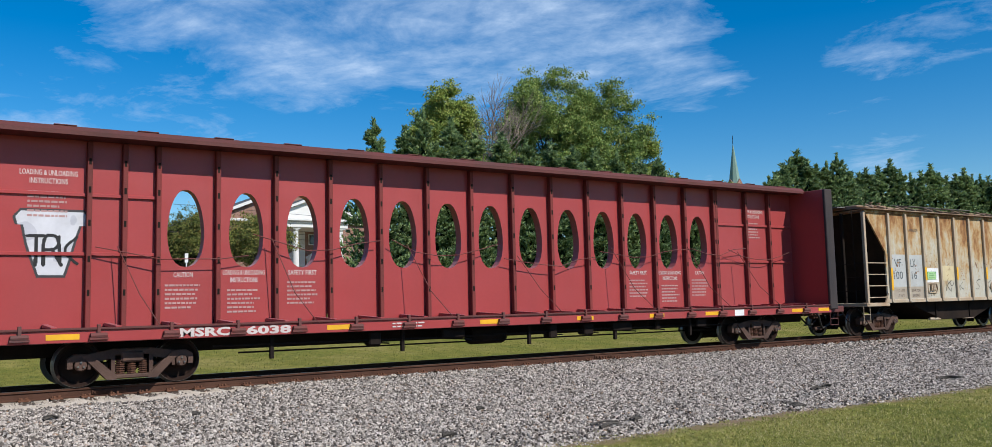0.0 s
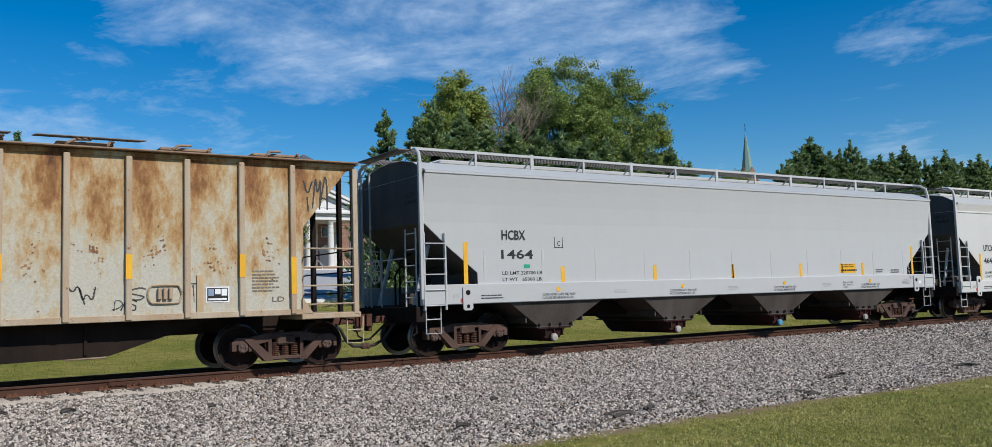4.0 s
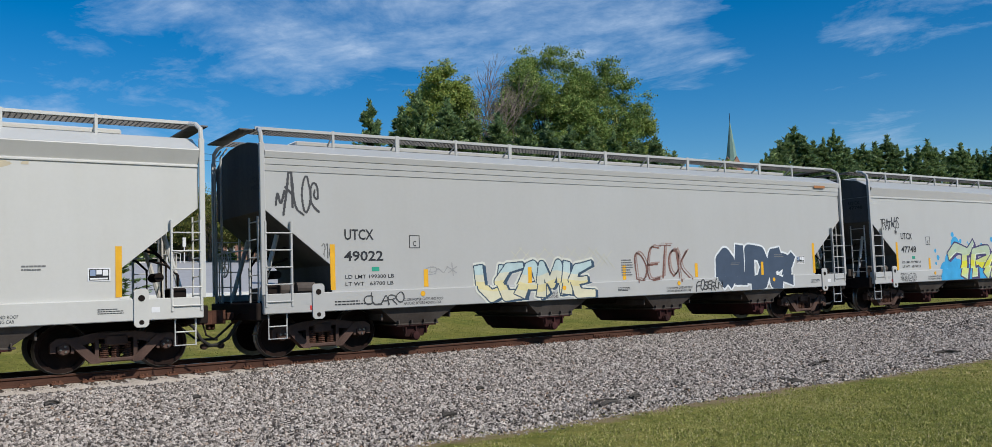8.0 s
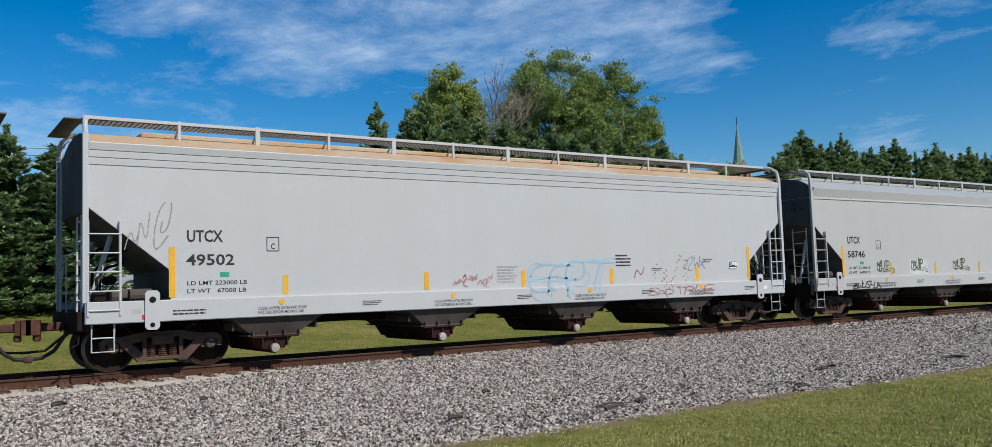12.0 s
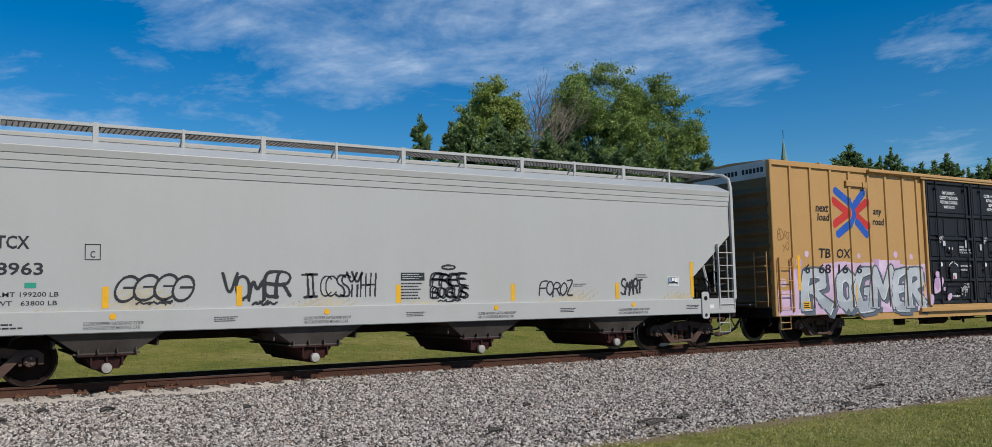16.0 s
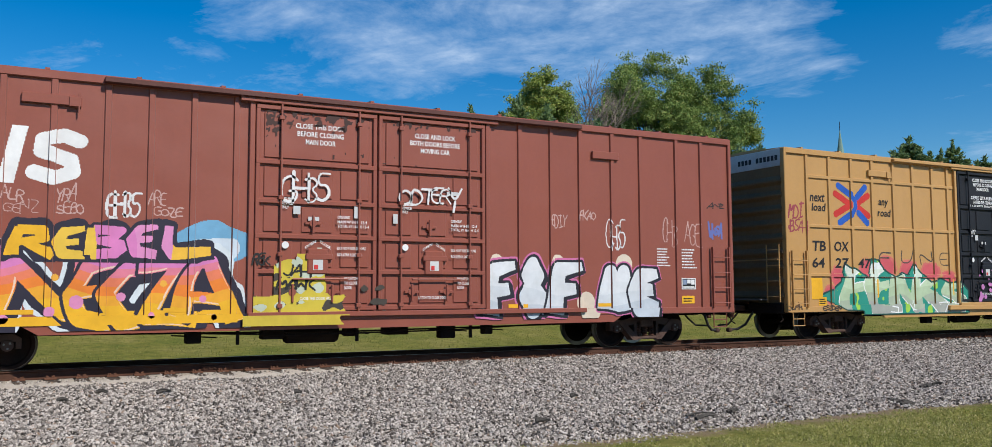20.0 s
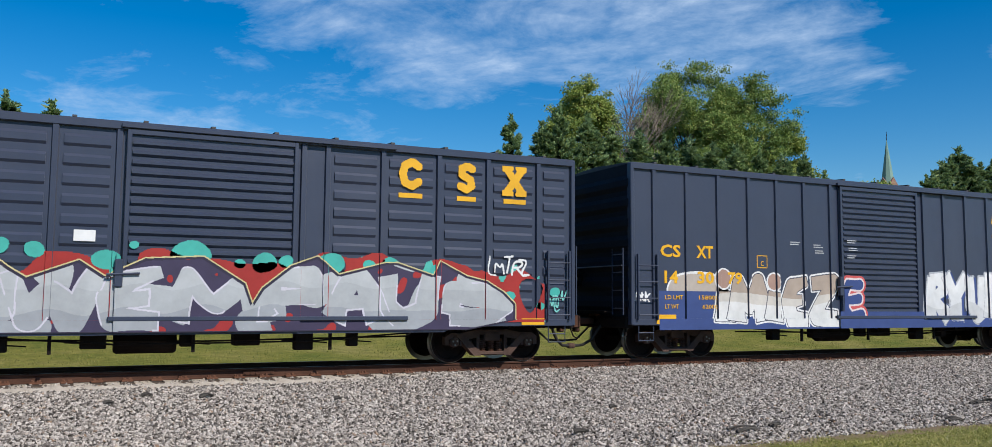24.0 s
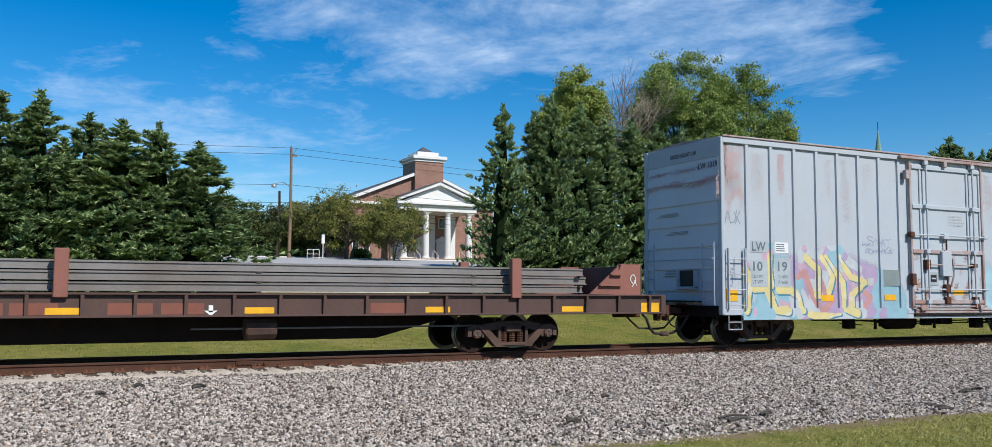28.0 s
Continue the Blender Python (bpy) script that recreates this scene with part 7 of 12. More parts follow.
def plug_doors(car, x0, x1, z0, z1, mat, rod_mat, out=1.56, notices=None, track=None):
    """Two plug doors with frames, lock rods, hinges and handles."""
    mid = (x0 + x1) / 2
    for k, (a, b) in enumerate(((x0, mid - 0.01), (mid + 0.01, x1))):
        d = Build().box(a, b, -out - 0.02, -out + 0.06, z0, z1, 0.01)
        door = part("plug_door", d, mat, car, "plug door with vertical lock rods")
        fr = Build()
        levels = (z0 + 0.04, z0 + (z1 - z0) * 0.19, z0 + (z1 - z0) * 0.36, z0 + (z1 - z0) * 0.53, z0 + (z1 - z0) * 0.72, z1 - 0.05)
        for z in levels:
            fr.box(a + 0.01, b - 0.01, -out - 0.085, -out - 0.02, z - 0.045, z + 0.045, 0.012)
        for x in (a + 0.05, b - 0.05):
            fr.box(x - 0.04, x + 0.04, -out - 0.08, -out - 0.02, z0, z1, 0.01)
        part("door_frame", fr, mat, door)
        # raised pans between the frame bars
        for lo, hi in zip(levels[:-1], levels[1:]):
            for q0, q1 in ((0.07, 0.30), (0.37, 0.62), (0.69, 0.93)) if hi < z1 - 0.1 else ((0.07, 0.93),):
                xa, xb = a + (b - a) * q0, a + (b - a) * q1
                part("door_pan", Build().box(xa, xb, -out - 0.045, -out - 0.02, lo + 0.09, hi - 0.09, 0.02), mat, door)
        for f in (0.20, 0.84):
            x = a + (b - a) * f
            r = Build().tube([(x, -out - 0.11, z0 - 0.05), (x, -out - 0.11, z1 + 0.02)], 0.021, 6)
            for z in (z0 + 0.1, z0 + 1.1, z0 + 2.2, z1 - 0.25):
                r.box(x - 0.05, x + 0.05, -out - 0.14, -out - 0.06, z - 0.04, z + 0.04, 0.008)
            part("lock_rod", r, rod_mat, door)
        hd = Build().box(a + (b - a) * 0.4, a + (b - a) * 0.62, -out - 0.13, -out - 0.06, z0 + 1.0, z0 + 1.12, 0.015)
        hd.tube([(a + (b - a) * 0.3, -out - 0.12, z0 + 0.62), (a + (b - a) * 0.75, -out - 0.12, z0 + 0.62)], 0.02, 6)
        part("door_handle", hd, rod_mat, door)
        for q, z in ((0.30, z0 + 0.36), (0.62, z0 + 0.36), (0.46, z0 + 1.72)):
            x = a + (b - a) * q
            cr = Build().lathe([(0.075, -out - 0.10), (0.075, -out - 0.02)], (x, 0, z), "y", 12)
            cr.box(x - 0.02, x + 0.02, -out - 0.13, -out - 0.09, z - 0.2, z + 0.16, 0.008)
            cr.box(x - 0.16, x + 0.16, -out - 0.09, -out - 0.05, z - 0.03, z + 0.03, 0.008)
            part("latch_crank", cr, rod_mat, door)
        if notices:
            for i, line in enumerate(notices[k]):
                w = min((b - a) * 0.54, 0.068 * len(line))
                c = a + (b - a) * 0.52
                z = z1 - (0.42 if len(notices[k]) < 6 else 0.30) - (0.155 if len(notices[k]) < 6 else 0.137) * i
                if line:
                    lettering(car, line, c - w / 2, c + w / 2, z, z + 0.105, WHITE, out + 0.046, 0.02)
        small = (("SECURITY", 0.20, 0.535, 0.30), ("DEVICE", 0.20, 0.515, 0.24), ("ONLY", 0.20, 0.495, 0.16), ("OPENING", 0.66, 0.455, 0.26), ("MAIN W 8-0 H 12-4", 0.66, 0.432, 0.62), ("TOTAL W 16-0 H 12-4", 0.66, 0.410, 0.66), ("ADD", 0.50, 0.262, 0.12),
                 ("DO NOT USE DOORS", 0.66, 0.300, 0.60), ("ROLLERS LOCKED", 0.66, 0.268, 0.52), ("UNLATCH", 0.72, 0.150, 0.28), ("TO CLOSE", 0.72, 0.127, 0.28), ("DOOR", 0.72, 0.104, 0.16), ("CLOSE THIS DOOR FIRST" if k == 0 else "LATCH TO CLOSE DOOR", 0.36, 0.052, 0.66))
        for line, fx, fz, w in small:
            xx, zz = a + (b - a) * fx, z0 + (z1 - z0) * fz
            lettering(car, line, xx, min(xx + w, b - 0.06), zz, zz + 0.062, WHITE, out + 0.088, 0.012)
        for fx, fz, w, h in ((0.13, 0.44, 0.10, 0.20), (0.62, 0.60, 0.26, 0.08)) if k else ((0.42, 0.44, 0.22, 0.08), (0.30, 0.47, 0.14, 0.16), (0.80, 0.46, 0.07, 0.24)):
            xx, zz = a + (b - a) * fx, z0 + (z1 - z0) * fz
            patch(car, xx, xx + w, zz, zz + h, ink(0.55, 0.56, 0.57), out + 0.088, "white_label")
        c = a + (b - a) * 0.5
        part("latch_box", Build().box(c - 0.21, c + 0.21, -out - 0.12, -out - 0.02, z0 + 0.72, z0 + 1.22, 0.02), mat, door)
        patch(car, c - 0.1, c + 0.1, z0 + 0.80, z0 + 1.0, ink(0.60, 0.60, 0.60), out + 0.121, "latch_notice")
        patch(car, c - 0.08, c + 0.0, z0 + 0.81, z0 + 0.90, RED_TAG, out + 0.126, "latch_notice_print")
        for q, word in ((-1, "OPEN"), (1, "CLOSE")):
            p, polys = font_mesh(word, 0.02)
            t = (p - p.min(0)) / (p.max(0) - p.min(0))
            lean = q * -0.6
            v = [(c + q * 0.15 + (u - 0.5) * 0.22, -out - 0.094, z0 + 1.30 + (w - 0.5) * 0.06 + lean * (u - 0.5) * 0.22) for u, w in t.tolist()]
            part("lettering", lettering_mesh(v, polys, WHITE), None, car)
        ring = Build().lathe([(0.04, -out - 0.091), (0.07, -out - 0.091), (0.07, -out - 0.088), (0.04, -out - 0.088)], (a + (b - a) * 0.24, 0, z0 + 1.28), "y", 16)
        part("round_mark", ring, WHITE, car)
    for z, t in ((z0 - 0.07, 0.05), (z1 + 0.07, 0.05)):
        part("door_track", Build().box(x0 - 0.3 if z > 3 else x0 - 0.1, x1 + (2.6 if z < 3 else 0.3), -out - 0.13, -out + 0.02, z - t, z + t, 0.01), track or mat, car)
    for s in (-1, 1):
        x = x0 - 0.06 if s < 0 else x1 + 0.06
        part("door_post", Build().box(x - 0.05, x + 0.05, -out - 0.075, -out + 0.04, z0 - 0.1, z1 + 0.1, 0.01), track or mat, car)


YELLOW_CAR = coat("ochre_yellow_paint", (0.545, 0.302, 0.090), (0.47, 0.252, 0.076), 0.45, 0.6, 0.42, 0, 0.02, True, spread=0.25, grain=0.3, dent=0.35, spec=0.45, sheen=0.15)
# ochre of the end walls, darkened so that its colour holds their shade
TAN_END = coat("shaded_ochre_end", (0.31, 0.19, 0.085), (0.16, 0.105, 0.055), 0.5, 0.8, 0.7, 0, 0.1, True, spread=0.2)
DOOR_BLACK = coat("black_door_paint", (0.014, 0.015, 0.020), (0.032, 0.032, 0.037), 0.35, 1.0, 0.5, 0, 0.06, True, spec=0.2)
BROWN_RED = coat("oxide_brown_paint", (0.31, 0.078, 0.044), (0.235, 0.058, 0.036), 0.45, 0.7, 0.42, 0, 0.02, True, spread=0.22, grain=0.3, dent=0.35, spec=0.45, sheen=0.15)
NAVY = coat("navy_blue_paint", (0.027, 0.037, 0.073), (0.043, 0.053, 0.088), 0.42, 0.6, 0.36, 0, 0.02, True, spread=0.25, grain=0.3, dent=0.35, spec=0.45, sheen=0.08)
FADED = coat("faded_grey_blue_paint", (0.45, 0.515, 0.575), (0.415, 0.435, 0.47), 0.42, 0.9, 0.5, 0, 0.03, True, spread=0.25, grain=0.3, dent=0.25)
FADED_RUST = coat("rust_worn_faded_paint", (0.46, 0.47, 0.50), (0.33, 0.21, 0.18), 0.47, 2.2, 0.7, 0, 0.15, False, 0.25, (0.24, 0.12, 0.085), spread=0.12)
MAROON = coat("maroon_paint", (0.40, 0.042, 0.042), (0.31, 0.036, 0.036), 0.45, 0.8, 0.42, 0, 0.02, True, spread=0.22, grain=0.3, dent=0.35, spec=0.45, sheen=0.15)
DARK_ROOF = coat("dark_roof", (0.05, 0.055, 0.07), (0.09, 0.08, 0.075), 0.4, 1.0, 0.6, 0, 0.1, False)
# navy for the end walls only, with their shade painted into it
SHADED_NAVY = coat("shaded_navy_end", (0.016, 0.018, 0.026), (0.028, 0.028, 0.034), 0.42, 0.8, 0.75, 0, 0.1, True, spread=0.2, spec=0.12)
ITALIC_BLACK = ink(0.02, 0.02, 0.022)


def crossed_arrows(car, x0, x1, z0, z1, skin):
    """Red and blue crossing-arrow emblem, as plain shapes."""
    w, h = x1 - x0, z1 - z0
    m, c = (x0 + x1) / 2, (z0 + z1) / 2
    t = 0.085 * h
    red = [(x0, z1 - 0.24 * h, m - 0.08 * w, c + 0.02 * h), (x0, z0 + 0.24 * h, m - 0.08 * w, c - 0.02 * h), (x1, z1 - 0.24 * h, m + 0.16 * w, c + 0.04 * h), (x1, z0 + 0.24 * h, m + 0.16 * w, c - 0.04 * h)]
    pts = [(x0 + 0.10 * w, z1 - 0.03 * h), (m - 0.04 * w, c + 0.25 * h), (m + 0.08 * w, c + 0.1 * h), (m + 0.10 * w, c - 0.05 * h), (m, c - 0.22 * h), (x0 + 0.12 * w, z0 + 0.03 * h)]
    blue = [(*p, *q) for p, q in zip(pts, pts[1:])] + [(m + 0.16 * w, c + 0.2 * h, x1 - 0.08 * w, z1 - 0.03 * h), (m + 0.2 * w, c - 0.2 * h, x1 - 0.04 * w, z0 + 0.05 * h)]
    spray(car, (x0 - 0.1, x1 + 0.1, z0 - 0.1, z1 + 0.1), lambda X, Z: np.where(seg_dist(X, Z, blue) < t, 1, np.where(seg_dist(X, Z, red) < t, 0, -1)), [(0.55, 0.035, 0.03), (0.02, 0.10, 0.45)], skin, 0.014, "emblem", "red and blue crossing-arrow emblem")


def yellow_boxcar(X, number, label, crossbars, seed):
    ribs = (-8.85, -7.98, -7.09, -6.23, -5.32, -4.46, -3.57, -2.85, 3.58, 4.48, 5.40, 6.32, 7.16, 8.02, 8.85)
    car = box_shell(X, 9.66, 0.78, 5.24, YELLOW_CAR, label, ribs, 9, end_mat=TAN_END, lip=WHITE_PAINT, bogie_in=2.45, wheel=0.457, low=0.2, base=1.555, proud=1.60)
    posts = rib_skin(ribs, 1.555, 1.60, 0.05, 0.9)

    def sk(X, Z):
        o = posts(X, Z)
        if crossbars:
            for z in (1.78, 3.12, 4.48):
                o = np.where((np.abs(Z - z) < 0.045) & (np.abs(X) > 2.7) & (X > -8.85), np.maximum(o, 1.598), o)
        return np.where(Z < 0.925, 1.612, o)
    lines = (("-IMPORTANT-", "CLOSE THIS DOOR", "BEFORE CLOSING", "MAIN DOOR"), ("CLOSE AND LOCK", "BOTH DOORS", "BEFORE", "MOVING CAR")) if not crossbars else \
        (("CLOSE THIS DOOR", "BEFORE CLOSING", "MAIN DOOR", "", "CIERRE ESTA PUERTA", "ANTES DE CERRAR", "LA PUERTA PRINCIPAL"), ("CLOSE AND LOCK", "BOTH DOORS BEFORE", "MOVING CAR", "", "CIERRE Y PONGA", "EL SEGURO EN AMBAS", "PUERTAS ANTES DE", "MOVER EL CARRO"))
    plug_doors(car, -2.45, 2.62, 1.0, 5.02, DOOR_BLACK, DOOR_BLACK, 1.56, lines, YELLOW_CAR)
    part("door_hood", Build().box(-5.4, 5.4, -1.72, -1.58, 5.10, 5.19, 0.015), YELLOW_CAR, car)
    part("door_sill", Build().box(-3.1, 5.5, -1.70, -1.56, 0.76, 0.90, 0.015), YELLOW_CAR, car)
    if crossbars:
        for z in (1.78, 3.12, 4.48):
            for a, b in ((-8.85, -2.6), (2.8, 9.0)):
                part("side_girt", Build().box(a, b, -1.598, -1.55, z - 0.045, z + 0.045, 0.012), YELLOW_CAR, car)
    crossed_arrows(car, -7.72 if crossbars else -6.98, -6.40 if crossbars else -5.42, 3.22 if crossbars else 3.12, 4.32 if crossbars else 4.50, sk)
    o = 1.56
    dx = -0.95 if crossbars else 0.0
    for w, a, b, z in (("next", -7.78 + dx, -7.22 + dx, 3.80), ("load", -7.72 + dx, -7.20 + dx, 3.54), ("any", -5.12 + (-0.85 if crossbars else 0), -4.72 + (-0.85 if crossbars else 0), 3.74), ("road", -5.16 + (-0.85 if crossbars else 0), -4.62 + (-0.85 if crossbars else 0), 3.48)):
        lettering(car, w, a, b, z, z + 0.22, ITALIC_BLACK, o, 0.018, 0.15)
    lettering(car, "TB", -7.76 + dx, -7.22 + dx, 2.44, 2.72, ITALIC_BLACK, o, 0.02, 0.12, "black italic reporting mark")
    lettering(car, "OX", (-6.95 if not crossbars else -7.85), (-6.32 if not crossbars else -7.27), 2.44, 2.72, ITALIC_BLACK, o, 0.02, 0.12)
    spots = ((-8.38, -8.16), (-7.79, -7.24), (-6.92, -6.46), (-6.06, -5.80)) if not crossbars else ((-8.72, -8.24), (-7.82, -7.30), (-6.90, -6.40))
    for w, (a, b) in zip(number.split(), spots):
        lettering(car, w, a, b, 1.98, 2.26, ITALIC_BLACK, o, 0.02, 0.12, "black italic car number")
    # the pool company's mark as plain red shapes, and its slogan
    red = (0.40, 0.05, 0.03)
    rx, rz = 5.12, 3.60

    def mark(X, Z):
        u, v = X - rx, Z - rz
        r = (np.abs(v - 0.44) < 0.06) & (u > 0) & (u < 1.35)
        r |= ((np.abs(u - 0.21) < 0.09) | (np.abs(u - 0.81) < 0.09)) & (v > 0) & (v < 0.44)
        k = np.abs(np.abs(u - 1.48) - np.abs(v - 0.25) * 1.0) < 0.11
        return np.where(r | (k & (v > 0) & (v < 0.5)), 0, -1)
    spray(car, (rx - 0.05, rx + 2.0, rz - 0.02, rz + 0.55), mark, [red], sk, 0.014, "emblem", "dark red pool emblem")
    for w, a, b in (("RAILCAR", 3.72, 5.30), ("POOLING", 5.52, 6.88), ("EXPERTS", 7.05, 8.45)):
        stencil(car, w, a, b, 3.06, 3.30, (0.10, 0.05, 0.04), sk)
    for a, z0, z1 in ((-6.13, 1.15, 1.67), (-8.62, 1.5, 2.5) if not crossbars else (-8.4, 1.1, 1.6), (-2.75, 1.2, 1.7), (8.5, 1.1, 1.6)):
        patch(car, a - 0.06, a + 0.06, z0, z1, YELLOW, 1.557, "reflector_strip")
    patch(car, -8.5, -8.2, 0.95, 1.18, YELLOW, 1.557, "yellow_notice")
    bars(car, -8.48, -8.22, 0.98, 1.15, 3, ITALIC_BLACK, 1.561, seed=seed)
    patch(car, 8.35, 8.72, 0.95, 1.2, YELLOW, 1.557, "yellow_notice")
    bars(car, 8.38, 8.69, 0.99, 1.16, 3, ITALIC_BLACK, 1.561, seed=seed + 1)
    bars(car, 7.95, 8.45, 1.6, 2.2, 7, ITALIC_BLACK, o, seed=seed + 2)
    bars(car, 6.95, 7.4, 1.7, 2.2, 7, ITALIC_BLACK, o, seed=seed + 3)
    placard(car, 7.35, 7.85, 1.3, 1.62, 1.602)
    return car, sk


def first_yellow():
    car, sk = yellow_boxcar(209.8, "6 68 16 6", "ochre yellow boxcar with black plug doors and grey-on-pink graffiti", False, 201)

    def haze(X, Z):
        q = 0.05 * ripple(X, Z, 12, 0.5)
        edge = np.where(X < -8.9, 1.55, np.where(X < -7.6, 2.12, np.where(X < -5.2, 2.32, np.where(X < -3.9, 2.42, np.where(X < -2.6, 2.30, 1.85)))))
        r = np.where(Z < edge + q, 0, -1)
        r = np.where((X > -2.6) & (ripple(X, Z, 16, 0.35) < 0.25 + 0.9 * (X + 2.2)), -1, r)
        for cx, cz, cr in ((-8.6, 2.3, 0.13), (-8.25, 2.55, 0.09), (-8.9, 1.95, 0.16), (-5.9, 2.52, 0.08), (-4.1, 2.58, 0.10), (-3.3, 2.52, 0.09), (-2.1, 1.95, 0.11), (-1.9, 1.75, 0.13), (-2.05, 1.5, 0.08), (-1.75, 1.48, 0.07), (-9.3, 1.72, 0.12)):
            r = np.where(np.hypot(X - cx, Z - cz) < cr, 0, r)
        return np.where((r == 0) & (ripple(X, Z, 14, 0.5) > 0.5), 1, np.where((r == 0) & (ripple(X, Z, 17, 0.6) < -0.65), 2, r))
    spray(car, (-9.6, -1.3, 0.80, 2.75), haze, [(0.62, 0.43, 0.58), (0.68, 0.52, 0.66), (0.50, 0.32, 0.52)], lambda X, Z: np.where(X > -2.55, 1.652, sk(X, Z)) - 0.0015, 0.02, "graffiti", "soft pink spray haze")
    mural(car, [("R", -8.55, -7.35, 0.92, 2.04), ("O", -7.0, -6.2, 0.92, 2.0), ("G", -6.2, -5.4, 0.92, 2.04), ("M", -5.35, -4.25, 0.92, 2.06), ("E", -4.3, -3.65, 0.92, 2.04), ("R", -3.65, -2.75, 0.92, 2.06)], sk, 0.17, [(0.36, 0.39, 0.42), (0.46, 0.49, 0.52), (0.50, 0.53, 0.555), (0.47, 0.50, 0.53)], (0.055, 0.06, 0.075), 0.03, 203, halo=(0.13, 0.15, 0.18), hw=0.03, shadow=(0.12, 0.14, 0.17), sh=(0.13, -0.10), shine=(0.66, 0.68, 0.70), wob=0.02, box=(-9.3, -2.5, 0.66, 2.4), label="large grey shaded graffiti letters")
    mural(car, [("R", 2.85, 4.1, 0.8, 2.26), ("U", 3.95, 4.95, 0.8, 2.28), ("N", 4.8, 5.85, 0.8, 2.26), ("K", 6.15, 8.05, 0.8, 2.28)], sk, 0.225, [(0.52, 0.48, 0.42), (0.60, 0.54, 0.44), (0.62, 0.54, 0.42)], (0.15, 0.14, 0.20), 0.035, 212, halo=(0.40, 0.34, 0.48), hw=0.045, shadow=(0.14, 0.15, 0.20), sh=(0.07, -0.06), wob=0.02, box=(2.78, 8.6, 0.64, 2.6), label="beige and grey shaded graffiti letters")
    tag(car, "EDRT", -9.45, -8.95, 2.95, 3.2, (0.30, 0.15, 0.05), sk, 0.012, 205, 0.3)
    tag(car, "YO", -9.3, -9.0, 2.65, 2.85, (0.30, 0.15, 0.05), sk, 0.012, 206, 0.3)
    tag(car, "*62", 8.05, 8.5, 2.3, 2.5, (0.03, 0.03, 0.03), sk, 0.014, 207, 0.1)
    tag(car, "~@~!~", -0.9, -0.5, 1.3, 1.6, (0.55, 0.55, 0.50), lambda X, Z: np.full(np.shape(X), 1.652), 0.01, 208, 0.3)


first_yellow()


def brown_boxcar():
    ribs = (-8.99, -8.22, -7.46, -6.68, -5.89, -5.02, -4.28, -3.53, -2.75, 2.72, 3.50, 4.33, 5.12, 6.03, 6.87, 7.98, 8.78)
    # the end material is a darker oxide: shade of the ends as colour
    car = box_shell(231.6, 9.72, 0.82, 5.28, BROWN_RED, "oxide-brown boxcar with white stripe emblem and bright graffiti", ribs, 9, end_mat=coat("shaded_oxide_end", (0.115, 0.036, 0.026), (0.05, 0.022, 0.018), 0.5, 0.8, 0.8, 0, 0.1, True, spread=0.2, spec=0.12), bogie_in=2.35, wheel=0.457, base=1.555, proud=1.60)
    sk = rib_skin(ribs, 1.555, 1.60, 0.05, 0.9)
    plug_doors(car, -2.4, 2.6, 1.0, 5.02, BROWN_RED, BROWN_RED, 1.56, (("CLOSE THIS DOOR", "BEFORE CLOSING", "MAIN DOOR"), ("CLOSE AND LOCK", "BOTH DOORS BEFORE", "MOVING CAR")), BROWN_RED)
    part("door_hood", Build().box(-5.1, 5.1, -1.74, -1.58, 5.12, 5.22, 0.015), coat("dark_oxide", (0.12, 0.04, 0.03), (0.09, 0.03, 0.025), 0.4, 1, 0.6), car)
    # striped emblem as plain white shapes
    s_shape = strokes_of("S", -6.15, -5.5, 3.37, 4.13, 3, 0.0, 0.0, 0.0)

    def emblem(X, Z):
        k = (Z - 3.275) / 0.165
        r = (k > 0) & (k < 6) & (k % 1.0 < 0.62) & (X < -7.5 + 0.18 * (Z - 3.25))
        lean = X - 0.2 * (Z - 3.25)
        inside = (Z > 3.25) & (Z < 4.25)
        r |= inside & ((np.abs(lean + 7.42) < 0.125) | (np.abs(lean + 6.60) < 0.125) | (np.abs(X + 7.28 - 0.42 * (4.25 - Z) - 0.12) < 0.15))
        r |= seg_dist(X - 0.12 * (Z - 3.7), Z, s_shape) < 0.125
        return np.where(r, 0, -1)
    spray(car, (-9.5, -5.2, 3.2, 4.3), emblem, [(0.8, 0.8, 0.8)], sk, 0.015, "emblem", "white striped emblem")
    for w, a, b, z, h in (("NS", -8.87, -8.42, 2.22, 0.24), ("47", -8.85, -8.42, 1.75, 0.24), ("11", -8.05, -7.78, 1.75, 0.24), ("LD LMT", -8.9, -8.5, 1.53, 0.08), ("LT WT", -8.9, -8.55, 1.38, 0.08)):
        lettering(car, w, a, b, z, z + h, WHITE, 1.556, 0.02, label="white stencilled mark" if h > 0.1 else "")
    lettering(car, "89", -7.27, -6.85, 1.87, 2.09, WHITE, 1.563, 0.02, label="white stencilled mark")
    patch(car, -8.97, -8.45, 0.90, 1.13, YELLOW, 1.56, "reflector_strip")
    patch(car, -8.97, -8.45, 1.17, 1.42, YELLOW, 1.56, "yellow_notice")
    bars(car, -8.9, -8.52, 1.22, 1.38, 2, BLACK, 1.564, seed=30)
    for x in (-6.6, -4.0, 3.2, 5.6):
        patch(car, x, x + 0.5, 1.0, 1.08, YELLOW, 1.557, "reflector_strip")
    tag(car, "GRIMES", -9.72, -8.5, 4.68, 4.92, (0.72, 0.70, 0.70), sk, 0.022, 302, 0.15, 0.1)
    tag(car, "GRAPHIX", -9.72, -8.3, 4.36, 4.6, (0.72, 0.70, 0.70), sk, 0.022, 303, 0.15, 0.1)
